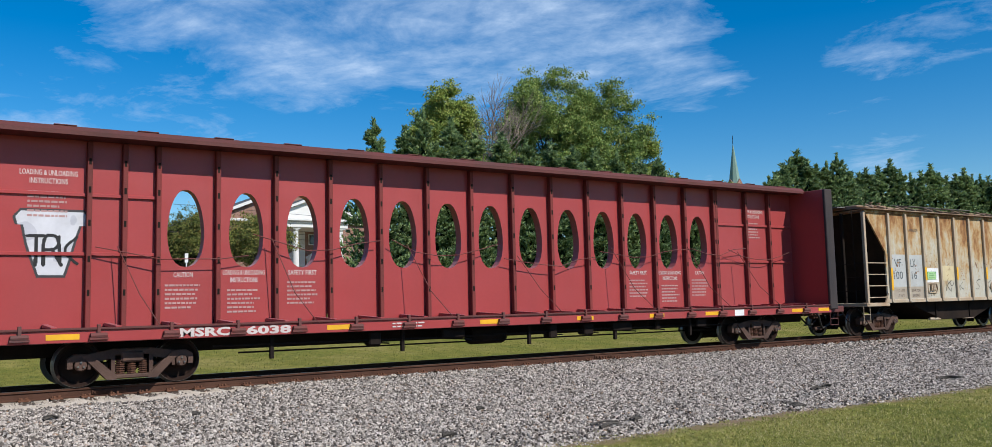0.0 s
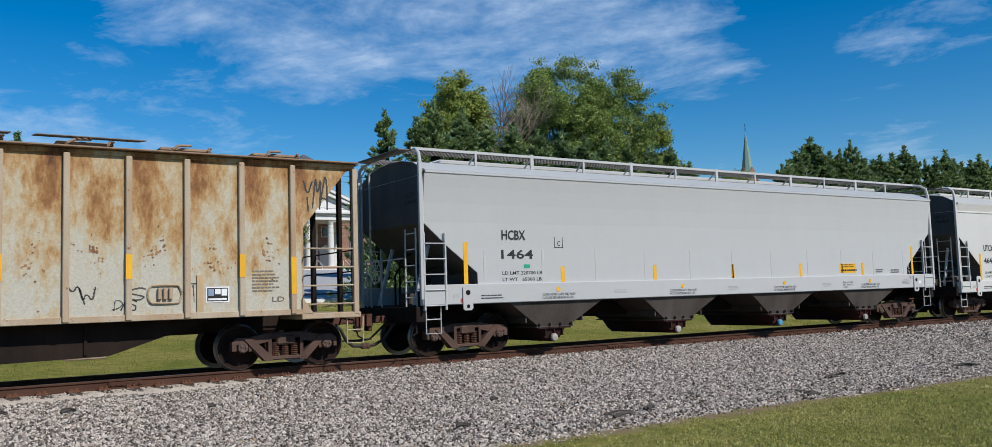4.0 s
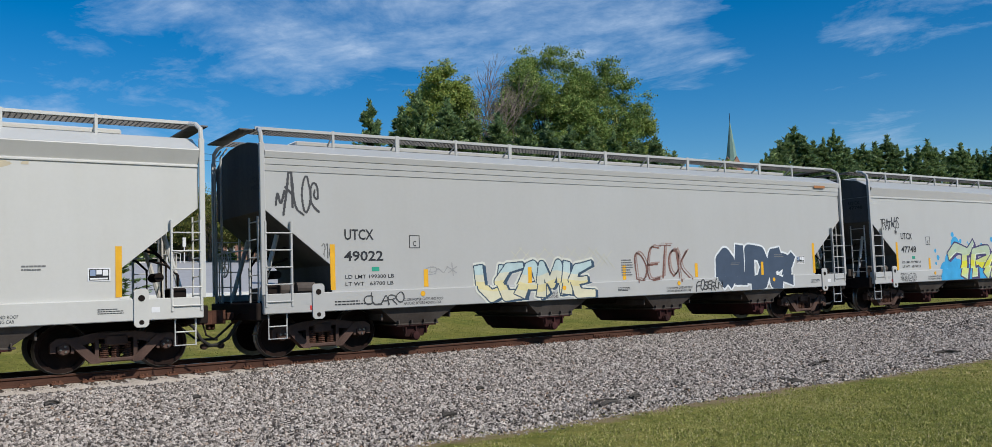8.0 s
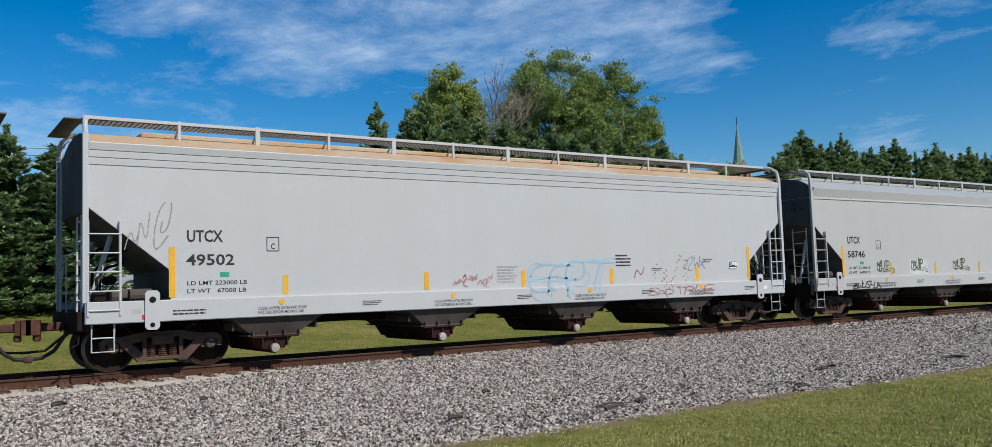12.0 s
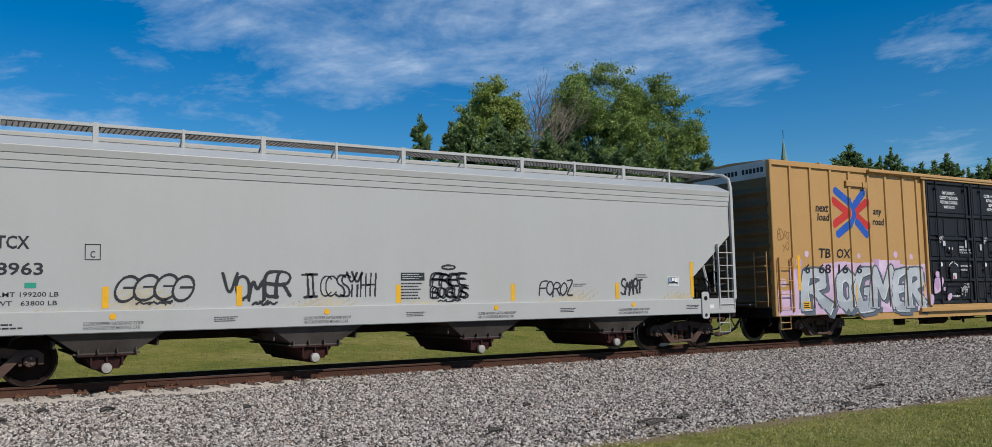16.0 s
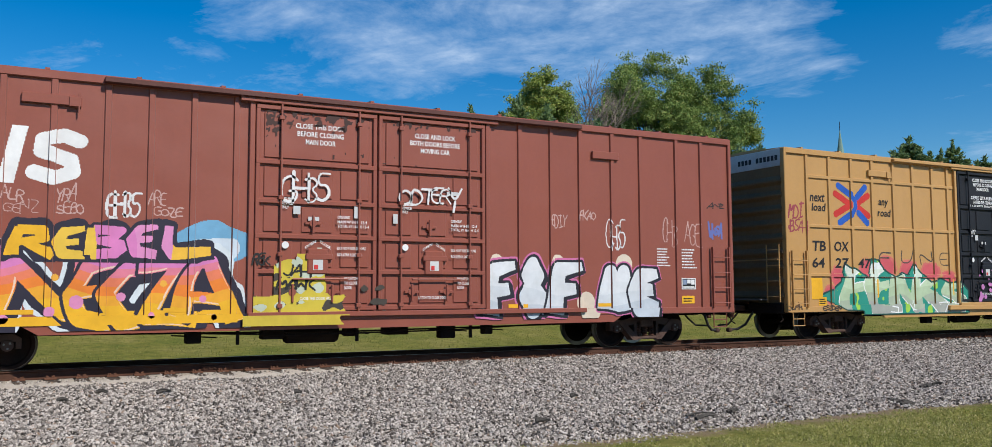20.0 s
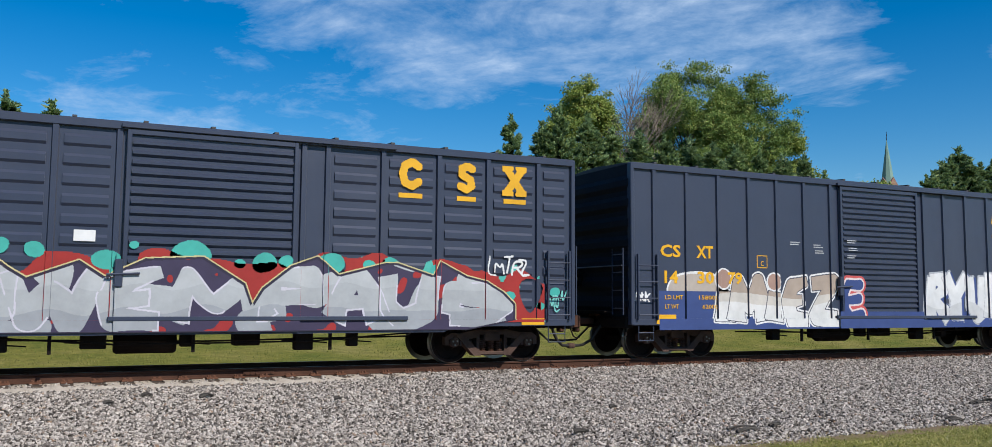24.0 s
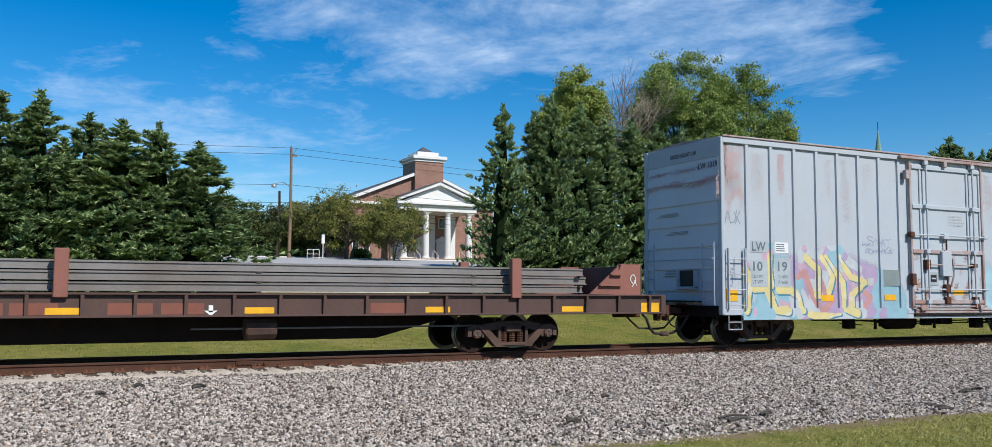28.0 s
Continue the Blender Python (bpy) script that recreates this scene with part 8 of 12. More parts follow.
    for k, (w, x, z, h) in enumerate((("JUNE", -8.1, 1.48, 0.16), ("TEENTH", -8.1, 1.26, 0.16), ("~POK~", -7.95, 1.02, 0.18))):
        tag(car, w, x, x + 0.7, z, z + h, (0.03, 0.03, 0.03), sk, 0.018, 310 + k, 0.2)
    spray(car, (-8.2, -7.0, 0.84, 2.1), lambda X, Z: np.where((np.hypot((X + 7.35) / 0.42, (Z - 1.55) / 0.5) < 1) | (np.hypot((X + 7.8) / 0.4, (Z - 1.3) / 0.36) < 1) | ((Z < 1.35 + 0.1 * ripple(X, Z, 21, 0.4)) & (X > -8.15)) | (np.hypot(X + 7.45, Z - 2.0) < 0.07), 0, -1), [(0.47, 0.44, 0.05)], lambda X, Z: sk(X, Z) - 0.0015, 0.018, "graffiti", "faded yellow spray patch")
    spray(car, (-4.0, -2.42, 1.7, 2.75), lambda X, Z: np.where(np.hypot((X + 3.15) / 0.75, (Z - 2.25) / 0.42) + 0.12 * ripple(X, Z, 27, 0.3) < 1, np.where(np.hypot((X + 3.15) / 0.6, (Z - 2.12) / 0.32) + 0.2 * ripple(X, Z, 28, 0.3) < 0.8, 1, 0), -1), [(0.16, 0.38, 0.58), (0.58, 0.66, 0.74)], lambda X, Z: sk(X, Z) - 0.002, 0.018, "graffiti", "pale blue spray haze")
    gold, orange, pink, tar = (0.80, 0.43, 0.02), (0.80, 0.22, 0.03), (0.64, 0.20, 0.46), (0.025, 0.022, 0.04)
    big_letters = [("N", -6.7, -5.35, 0.86, 1.96), ("E", -5.55, -4.7, 0.84, 1.9), ("C", -4.98, -4.15, 0.84, 1.84), ("Z", -4.45, -3.55, 0.84, 1.98), ("A", -3.8, -2.75, 0.84, 1.95)]
    mural(car, big_letters, lambda X, Z: sk(X, Z) - 0.001, 0.17, [tar], tar, 0.10, 322, cloud=(0.66, 0.72, 0.76), cw=0.10, wob=0.06, box=(-7.35, -2.42, 0.70, 2.3), label="black and white edge of the graffiti")
    mural(car, big_letters, sk, 0.155, [gold, gold, (0.80, 0.37, 0.03), orange, (0.76, 0.20, 0.10), (0.70, 0.20, 0.28), pink], tar, 0.06, 322, shadow=tar, sh=(0.16, -0.10), cloud=tar, cw=0.07, shine=(0.80, 0.58, 0.44), wob=0.06, band=0.30, box=(-7.0, -2.42, 0.70, 2.3), label="orange and pink wild-style graffiti")
    spray(car, (-6.95, -2.6, 0.80, 1.05), lambda X, Z: np.where((Z < 0.98 + 0.06 * ripple(X, Z, 35, 0.4)) & (ripple(X, Z, 36, 0.5) > -0.5), 0, -1), [gold], lambda X, Z: sk(X, Z) + 0.0012, 0.016, "graffiti", "gold spray along the foot")
    over = lambda X, Z: sk(X, Z) + 0.0015
    mural(car, [("R", -6.5, -5.85, 2.02, 2.5), ("E", -5.8, -5.35, 2.02, 2.52), ("B", -5.25, -4.65, 2.02, 2.54), ("E", -4.6, -4.15, 2.04, 2.55), ("L", -4.0, -3.2, 2.06, 2.55)], over, 0.095, [gold, (0.78, 0.50, 0.06), pink, (0.68, 0.26, 0.50), (0.80, 0.46, 0.05)], tar, 0.03, 321, shadow=tar, sh=(0.05, -0.05), cloud=tar, cw=0.07, wob=0.04, across=True, band=0.04, box=(-7.0, -2.9, 1.9, 2.8), label="yellow and pink graffiti lettering")
    rng = random.Random(31)
    spots = [(rng.uniform(-6.6, -3.1), rng.uniform(0.8, 1.9), rng.uniform(0.05, 0.12)) for _ in range(9)]

    def drops(X, Z):
        r = np.full(X.shape, -1)
        for a, c, q in spots:
            r = np.where(np.hypot(X - a, Z - c) < q, 0 if c < 1.3 else 1, r)
        return r
    spray(car, (-6.8, -2.9, 0.72, 2.1), drops, [(0.68, 0.25, 0.45), (0.80, 0.40, 0.05)], over, 0.014, "graffiti", "pink and orange dots")
    cream, ice, rose = (0.70, 0.60, 0.48), [(0.50, 0.56, 0.62), (0.60, 0.64, 0.68), (0.66, 0.69, 0.72), (0.68, 0.70, 0.73)], (0.58, 0.16, 0.34)
    puffs = [(2.90, 2.02, 0.17), (4.49, 2.02, 0.18), (6.36, 2.0, 0.24), (7.20, 1.75, 0.2), (5.26, 1.1, 0.25), (5.35, 0.92, 0.28), (2.38, 1.2, 0.2)]
    spray(car, (2.3, 7.8, 0.74, 2.4), lambda X, Z: np.where(np.minimum.reduce([np.hypot(X - a, Z - b) - c for a, b, c in puffs]) < 0, 0, -1), [cream], lambda X, Z: sk(X, Z) - 0.0015, 0.014, "graffiti", "cream puffs behind the lettering")
    mural(car, [("F", 2.63, 3.33, 0.86, 1.9), ("&", 3.54, 4.16, 0.92, 1.98), ("F", 4.33, 5.08, 0.86, 1.9)], sk, 0.20, ice, (0.02, 0.02, 0.03), 0.06, 322, halo=rose, hw=0.045, shadow=(0.02, 0.02, 0.03), sh=(0.07, -0.04), wob=0.03, box=(2.3, 5.4, 0.74, 2.5), label="white block graffiti with a pink edge")
    mural(car, [("M", 5.87, 6.42, 0.92, 1.78), ("E", 6.69, 7.30, 0.92, 1.78)], sk, 0.24, ice, (0.02, 0.02, 0.03), 0.06, 323, halo=rose, hw=0.03, shadow=(0.02, 0.02, 0.03), sh=(0.05, -0.03), wob=0.03, box=(5.0, 7.8, 0.74, 2.4), label="white bubble graffiti with a pink edge")
    bubble = (0.72, 0.70, 0.70)
    door_face = lambda X, Z: np.full(np.shape(X), 1.652)
    for w, x0, x1, z0, z1 in (("G", -1.93, -1.62, 3.12, 3.66), ("H", -1.66, -1.38, 3.14, 3.68), ("3", -1.42, -1.16, 3.12, 3.66), ("5", -1.18, -0.92, 3.16, 3.68), ("O", 0.58, 0.84, 3.16, 3.48), ("D", 0.84, 1.1, 3.18, 3.5), ("T", 1.05, 1.35, 3.2, 3.5), ("E", 1.3, 1.55, 3.25, 3.55), ("R", 1.5, 1.75, 3.25, 3.52), ("Y", 1.7, 1.98, 3.05, 3.55)):
        tag(car, w, x0, x1, z0, z1, bubble, door_face, 0.024, 324 + int(x0 * 10), 0.10, 0.08, "white bubble tag")
    for w, x0, x1 in (("E", -5.0, -4.84), ("H", -4.86, -4.7), ("3", -4.72, -4.58), ("5", -4.6, -4.44)):
        tag(car, w, x0, x1, 2.72, 3.16, bubble, sk, 0.022, 326 + int(x0 * 10), 0.1, 0.05)
    for w, q in (("C", 0.0), ("H", 0.13), ("3", 0.26), ("5", 0.38)):
        tag(car, w, 5.86 + q, 6.03 + q, 2.36, 3.00, bubble, sk, 0.018, 327 + int(q * 100), 0.12, 0.0)
    tag(car, "WNSA", 9.04, 9.45, 2.74, 3.08, (0.13, 0.16, 0.42), sk, 0.02, 366, 0.4, 0.0, "blue marker scribble")
    tag(car, "ANZ", 8.99, 9.56, 3.46, 3.61, (0.03, 0.03, 0.03), sk, 0.016, 367, 0.25)
    chalk = (0.56, 0.36, 0.33)
    for k, (w, x0, x1, z0, z1) in enumerate((("VAX", -9.78, -9.4, 3.02, 3.34), ("X~A", -9.76, -9.42, 2.70, 3.0), ("YEP", -9.7, -9.4, 2.32, 2.55), ("WAUF", -9.7, -9.38, 2.08, 2.26), ("SIL", -9.62, -9.42, 1.62, 1.95), ("AGO~", -8.14, -7.78, 2.66, 2.88), ("@", -7.98, -7.84, 2.46, 2.62), ("~SRY", -7.5, -7.2, 2.92, 3.16), ("EGEN", -7.32, -6.95, 2.70, 2.92), ("ABO", -7.2, -6.9, 2.5, 2.68), ("XI~", -7.0, -6.85, 2.34, 2.48), ("ALR", -6.64, -6.3, 2.95, 3.18), ("GENZ", -6.6, -6.1, 2.74, 2.92), ("YRA", -5.82, -5.5, 2.98, 3.22), ("SEBO", -5.78, -5.36, 2.76, 2.94), ("ARE", -4.3, -4.0, 2.98, 3.2), ("GOZE", -4.2, -3.7, 2.77, 2.94), ("WO", -8.75, -8.5, 1.5, 1.78), ("EDIY", 4.32, 4.74, 2.84, 3.14), ("PKAO", 5.08, 5.55, 3.03, 3.25), ("CH3", 7.53, 7.97, 2.44, 3.15), ("AGE", 8.22, 8.72, 2.50, 3.14))):
        tag(car, w, x0, x1, z0, z1, chalk, sk, 0.0105, 340 + k, 0.25, 0.1, "pale chalk tag")
    tag(car, "WNMA", -8.93, -8.48, 2.5, 2.9, (0.06, 0.14, 0.42), lambda X, Z: np.where(sk(X, Z) < 1.57, 1.5605, sk(X, Z)), 0.02, 365, 0.4, 0.0, "blue marker scribble")
    def foot(X, Z):
        n, m = ripple(X, Z, 31, 0.3), ripple(X, Z, 33, 0.12)
        low = (Z < 1.34 + 0.08 * n) & (X < -0.45 + 0.25 * n)
        mid = (X > -2.02) & (X < -1.0 + 0.08 * n) & (Z < 1.92 + 0.1 * n)
        top = (np.abs(X + 1.4) < 0.16 + 0.03 * n) & (Z < 2.12)
        r = np.where(low | mid | top, np.where(m + 0.6 * n > 0.75, 1, np.where(m - n > 0.85, 2, 0)), -1)
        r = np.where((np.abs(X + 1.12) < 0.05) & (Z > 1.75) & (Z < 2.25), 1, r)
        return np.where((r < 0) & (Z < 1.5) & (X < 0.3) & (m + 0.5 * n > 0.85), 2, r)
    spray(car, (-2.4, 0.4, 0.93, 2.4), foot, [(0.60, 0.47, 0.05), (0.52, 0.58, 0.46), (0.06, 0.05, 0.04)], lambda X, Z: np.full(np.shape(X), 1.648), 0.016, "graffiti", "yellow spray fading over the door foot")
    spray(car, (-2.6, 0.2, 0.72, 0.92), lambda X, Z: np.where(X < -0.5 + 0.3 * ripple(X, Z, 37, 0.2), 0, -1), [(0.58, 0.44, 0.05)], lambda X, Z: np.full(np.shape(X), 1.692), 0.02, "graffiti", "yellow spray on the sill")
    tag(car, "REK", -2.42, -2.1, 1.88, 2.08, (0.02, 0.02, 0.02), lambda X, Z: np.full(np.shape(X), 1.652), 0.018, 330, 0.15)
    tag(car, "JAH", -1.85, -1.3, 1.68, 1.86, (0.02, 0.02, 0.02), lambda X, Z: np.full(np.shape(X), 1.652), 0.02, 328, 0.2)
    tag(car, "MAWK", -1.95, -1.2, 1.42, 1.62, (0.02, 0.02, 0.02), lambda X, Z: np.full(np.shape(X), 1.652), 0.02, 329, 0.2)
    bars(car, 7.35, 7.75, 1.95, 2.42, 7, WHITE, 1.556, seed=31)
    bars(car, 8.12, 8.6, 1.9, 2.42, 7, WHITE, 1.556, seed=32)
    placard(car, 8.1, 8.55, 1.4, 1.68, 1.557)
    patch(car, 8.1, 8.5, 1.05, 1.24, YELLOW, 1.557, "yellow_notice")
    bars(car, 8.15, 8.45, 1.08, 1.2, 2, BLACK, 1.561, seed=33)
    # scraped paint high on the doors
    spray(car, (-2.2, 2.4, 4.0, 4.95), lambda X, Z: np.where((0.7 * ripple(X, Z, 41, 0.12) + 0.5 * ripple(X, Z, 43, 0.04) + 0.8 * ripple(X, Z, 42, 0.5) + 1.6 * (Z - 4.6) > 0.72), 0, -1), [(0.055, 0.024, 0.02)], lambda X, Z: np.full(np.shape(X), 1.607), 0.02, "scraped_paint")


brown_boxcar()


def second_yellow():
    car, sk = yellow_boxcar(252.97, "64 27 47", "ochre yellow boxcar with girts and green, blue and pink graffiti", True, 401)
    flat = lambda X, Z: np.where((X > -2.5) & (X < 2.7), 1.632, sk(X, Z))
    # red mounds of spray behind one jagged green and white piece
    mounds = [(-7.75, 1.75, 0.36, 0.30), (-6.55, 1.95, 0.32, 0.34), (-5.7, 2.02, 0.42, 0.36), (-4.75, 1.95, 0.42, 0.32), (-3.75, 1.92, 0.48, 0.30), (-2.9, 1.72, 0.40, 0.26), (-8.05, 1.25, 0.26, 0.30)]

    def red_haze(X, Z):
        d = np.minimum.reduce([np.hypot((X - a) / c, (Z - b) / e) for a, b, c, e in mounds])
        q = d + 0.07 * ripple(X, Z, 51, 0.25) + 0.05 * ripple(X, Z, 53, 0.05)
        return np.where(q < 0.72, 0, np.where(q < 0.92, 1, np.where((q < 1.06) & (ripple(X, Z, 55, 0.03) > 0.1), 2, -1)))
    spray(car, (-8.6, -2.5, 0.95, 2.5), red_haze, [(0.58, 0.10, 0.12), (0.60, 0.15, 0.13), (0.60, 0.24, 0.13)], lambda X, Z: flat(X, Z) - 0.0015, 0.015, "graffiti", "red spray haze")
    massed(car, ((-8.62, 1.20), (-7.95, 1.41), (-7.62, 1.62), (-7.46, 2.16), (-7.2, 2.02), (-6.92, 1.97), (-6.52, 1.74), (-6.36, 2.28), (-6.02, 2.24), (-5.8, 1.98), (-5.37, 1.76), (-5.03, 1.90), (-4.82, 1.82), (-4.53, 2.16), (-4.06, 1.80), (-3.7, 1.62), (-3.3, 1.74), (-2.9, 1.60), (-2.45, 1.64), (-2.1, 1.36)),
           ((-8.62, 1.16), (-8.2, 1.08), (-7.45, 0.80), (-6.8, 0.78), (-6.78, 0.66), (-2.1, 0.66)),
           [("F", -7.55, -6.5, 0.78, 2.02), ("E", -6.55, -5.45, 0.72, 2.16), ("N", -5.45, -4.4, 0.72, 1.86), ("K", -4.5, -3.25, 0.72, 2.02), ("S", -3.35, -2.2, 0.72, 1.58)], 0.20,
           [(0.36, 0.38, 0.34), (0.38, 0.45, 0.34), (0.43, 0.55, 0.36), (0.50, 0.63, 0.43), (0.64, 0.72, 0.62), (0.72, 0.76, 0.73)], (0.025, 0.27, 0.20), (0.78, 0.80, 0.79), (0.010, 0.07, 0.06), flat, 402, fleck=(0.34, 0.60, 0.08), ew=0.05, label="green and white wild-style graffiti")
    for k, (w, x0, x1) in enumerate((("F", -5.95, -5.5), ("U", -5.07, -4.6), ("N", -4.17, -3.65), ("E", -3.27, -2.9))):
        tag(car, w, x0, x1, 2.12, 2.48, (0.07, 0.06, 0.05), sk, 0.018, 430 + k, 0.12, 0.0)
    tag(car, "SUMA", -9.72, -9.2, 0.84, 1.02, (0.10, 0.06, 0.04), sk, 0.012, 436, 0.25)
    tag(car, "ESIDEN", -8.4, -7.7, 0.82, 0.93, (0.05, 0.04, 0.035), sk, 0.014, 437, 0.2)

    def face(X, Z):
        r = np.full(X.shape, -1)
        d = np.hypot((X - 0.15) / 1.05, (Z - 1.25) / 0.72)
        r = np.where((d < 1) & (Z > 1.2), np.where(np.sin(Z * 46 + 2.2 * np.cos((X - 0.15) * 2.2)) > 0, 0, 1), r)
        lips = np.hypot((X - 0.15) / 0.95, (Z - 1.02) / 0.17)
        r = np.where(lips < 1, 2, r)
        r = np.where((np.abs(Z - 0.98) < 0.03) & (np.abs(X - 0.15) < 0.85), 3, r)
        return np.where((Z < 0.92) & (np.abs(X - 0.15) < 1.05), np.where(np.sin(X * 60) > -0.2, 0, 1), r)
    spray(car, (-1.1, 1.4, 0.70, 2.0), face, [(0.10, 0.42, 0.22), (0.02, 0.05, 0.04), (0.55, 0.04, 0.05), (0.02, 0.02, 0.02)], lambda X, Z: np.where(Z < 1.0, 1.702, 1.632), 0.016, "graffiti", "green striped dome with red lips")
    rng = random.Random(9)
    pts = [(rng.choice((-1, 1)) * rng.uniform(0.95, 1.75) + 0.15, rng.uniform(1.05, 2.1), rng.uniform(0.03, 0.1)) for _ in range(26)]

    def dots(X, Z):
        r = np.full(X.shape, -1)
        for a, c, q in pts:
            r = np.where(np.hypot(X - a, Z - c) < q, 0, r)
        return r
    spray(car, (-1.8, 2.1, 1.0, 2.25), dots, [(0.52, 0.20, 0.45)], lambda X, Z: np.full(np.shape(X), 1.651), 0.016, "graffiti", "scattered pink dots")
    def tail(X, Z):
        edge = np.interp(X, (2.75, 3.6, 4.3, 5.2), (0.80, 0.98, 1.42, 1.15)) + 0.05 * ripple(X, Z, 57, 0.3)
        r = np.where(Z < edge, 0, -1)
        r = np.where((Z >= edge) & (Z < edge + 0.03), 1, r)
        d = np.hypot((X - 3.0) / 0.16, (Z - 1.28) / 0.2)
        r = np.where((d < 1.0) & (d > 0.45), 2, r)
        return np.where((np.abs(X - 3.9) < 0.18) & (np.abs(Z - 1.5) < 0.10 + 0.05 * ripple(X, Z, 58, 0.2)) & (r < 0), 3, r)
    spray(car, (2.75, 5.2, 0.66, 1.75), tail, [(0.36, 0.58, 0.22), (0.03, 0.025, 0.05), (0.58, 0.08, 0.07), (0.70, 0.50, 0.06)], lambda X, Z: flat(X, Z) - 0.0022, 0.014, "graffiti", "lime and red graffiti tail")
    caps = [(4.3, 1.9, 0.5, 0.26), (5.2, 2.05, 0.55, 0.30), (6.75, 1.75, 0.7, 0.32), (8.3, 1.55, 0.4, 0.28), (3.7, 1.35, 0.4, 0.25), (3.0, 0.95, 0.35, 0.3)]

    def pale_caps(X, Z):
        d = np.minimum.reduce([np.hypot((X - a) / c, (Z - b) / e) for a, b, c, e in caps]) + 0.05 * ripple(X, Z, 59, 0.2)
        return np.where(d < 0.8, 0, np.where(d < 1.0, 1, -1))
    spray(car, (2.6, 8.8, 0.66, 2.45), pale_caps, [(0.55, 0.53, 0.52), (0.56, 0.08, 0.06)], lambda X, Z: flat(X, Z) - 0.0012, 0.015, "graffiti", "grey mounds with red edges")
    massed(car, ((2.72, 0.68), (3.5, 1.33), (3.74, 1.05), (3.95, 1.05), (4.0, 1.74), (4.3, 1.94), (4.53, 1.74), (4.8, 1.86), (5.15, 1.98), (5.45, 1.82), (5.6, 1.62), (5.66, 2.1), (5.95, 2.28), (6.26, 2.1), (6.36, 1.45), (6.62, 1.74), (6.97, 1.6), (7.35, 1.78), (7.74, 1.88), (8.12, 1.7), (8.2, 1.38), (8.67, 1.2), (9.3, 0.95), (9.5, 0.86)),
           ((2.72, 0.66), (6.9, 0.66), (6.95, 0.80), (9.5, 0.80)),
           [("Z", 3.05, 3.95, 0.68, 1.2), ("Z", 4.05, 5.3, 0.76, 1.74), ("I", 5.75, 6.3, 0.74, 1.30), ("Z", 6.75, 8.0, 0.86, 1.66), ("L", 8.2, 9.2, 0.82, 1.2), ("O", 5.72, 6.18, 1.78, 2.1)], 0.23,
           [(0.13, 0.48, 0.62), (0.17, 0.52, 0.62), (0.30, 0.58, 0.40), (0.40, 0.62, 0.24), (0.44, 0.64, 0.26), (0.42, 0.62, 0.25)], (0.035, 0.015, 0.04), (0.74, 0.79, 0.77), (0.02, 0.015, 0.03), flat, 412, fleck=(0.28, 0.04, 0.18), ew=0.075, rim=(0.66, 0.56, 0.05), rw=0.10, across=0.75, gaps=-0.1, label="blue and lime graffiti with a yellow edge")
    spray(car, (5.6, 6.7, 1.7, 2.55), lambda X, Z: np.where(np.hypot(X - 5.93, Z - 1.95) < 0.27, 1, np.where(np.hypot(X - 5.93, Z - 1.95) < 0.34, 0, -1)), [(0.03, 0.025, 0.05), (0.34, 0.60, 0.18)], lambda X, Z: sk(X, Z) + 0.003, 0.016, "graffiti")
    patch(car, 0.28, 0.42, 1.45, 1.95, YELLOW, 1.655, "reflector_strip")
    tag(car, "MDI", -9.55, -9.0, 3.35, 3.7, (0.32, 0.06, 0.08), sk, 0.02, 405, 0.25)
    tag(car, "NBSAH", -9.65, -8.9, 2.95, 3.25, (0.32, 0.06, 0.08), sk, 0.02, 406, 0.25)
    for k, (w, x) in enumerate((("E", 3.0), ("X", 3.9), ("N", 4.8))):
        tag(car, w, x, x + 0.5, 1.98, 2.32, (0.10, 0.09, 0.05), sk, 0.02, 410 + k, 0.2)
    tag(car, "KBT", 8.95, 9.4, 2.95, 3.1, (0.36, 0.06, 0.05), sk, 0.014, 420, 0.2)
    tag(car, "PSK", 8.95, 9.4, 2.7, 2.85, (0.36, 0.06, 0.05), sk, 0.014, 421, 0.2)
    tag(car, "QUNZ", 8.2, 8.75, 1.95, 2.15, (0.36, 0.06, 0.05), sk, 0.014, 422, 0.2)
    patch(car, -8.85, -8.35, 1.12, 1.7, YELLOW, 1.56, "yellow_panel")


second_yellow()


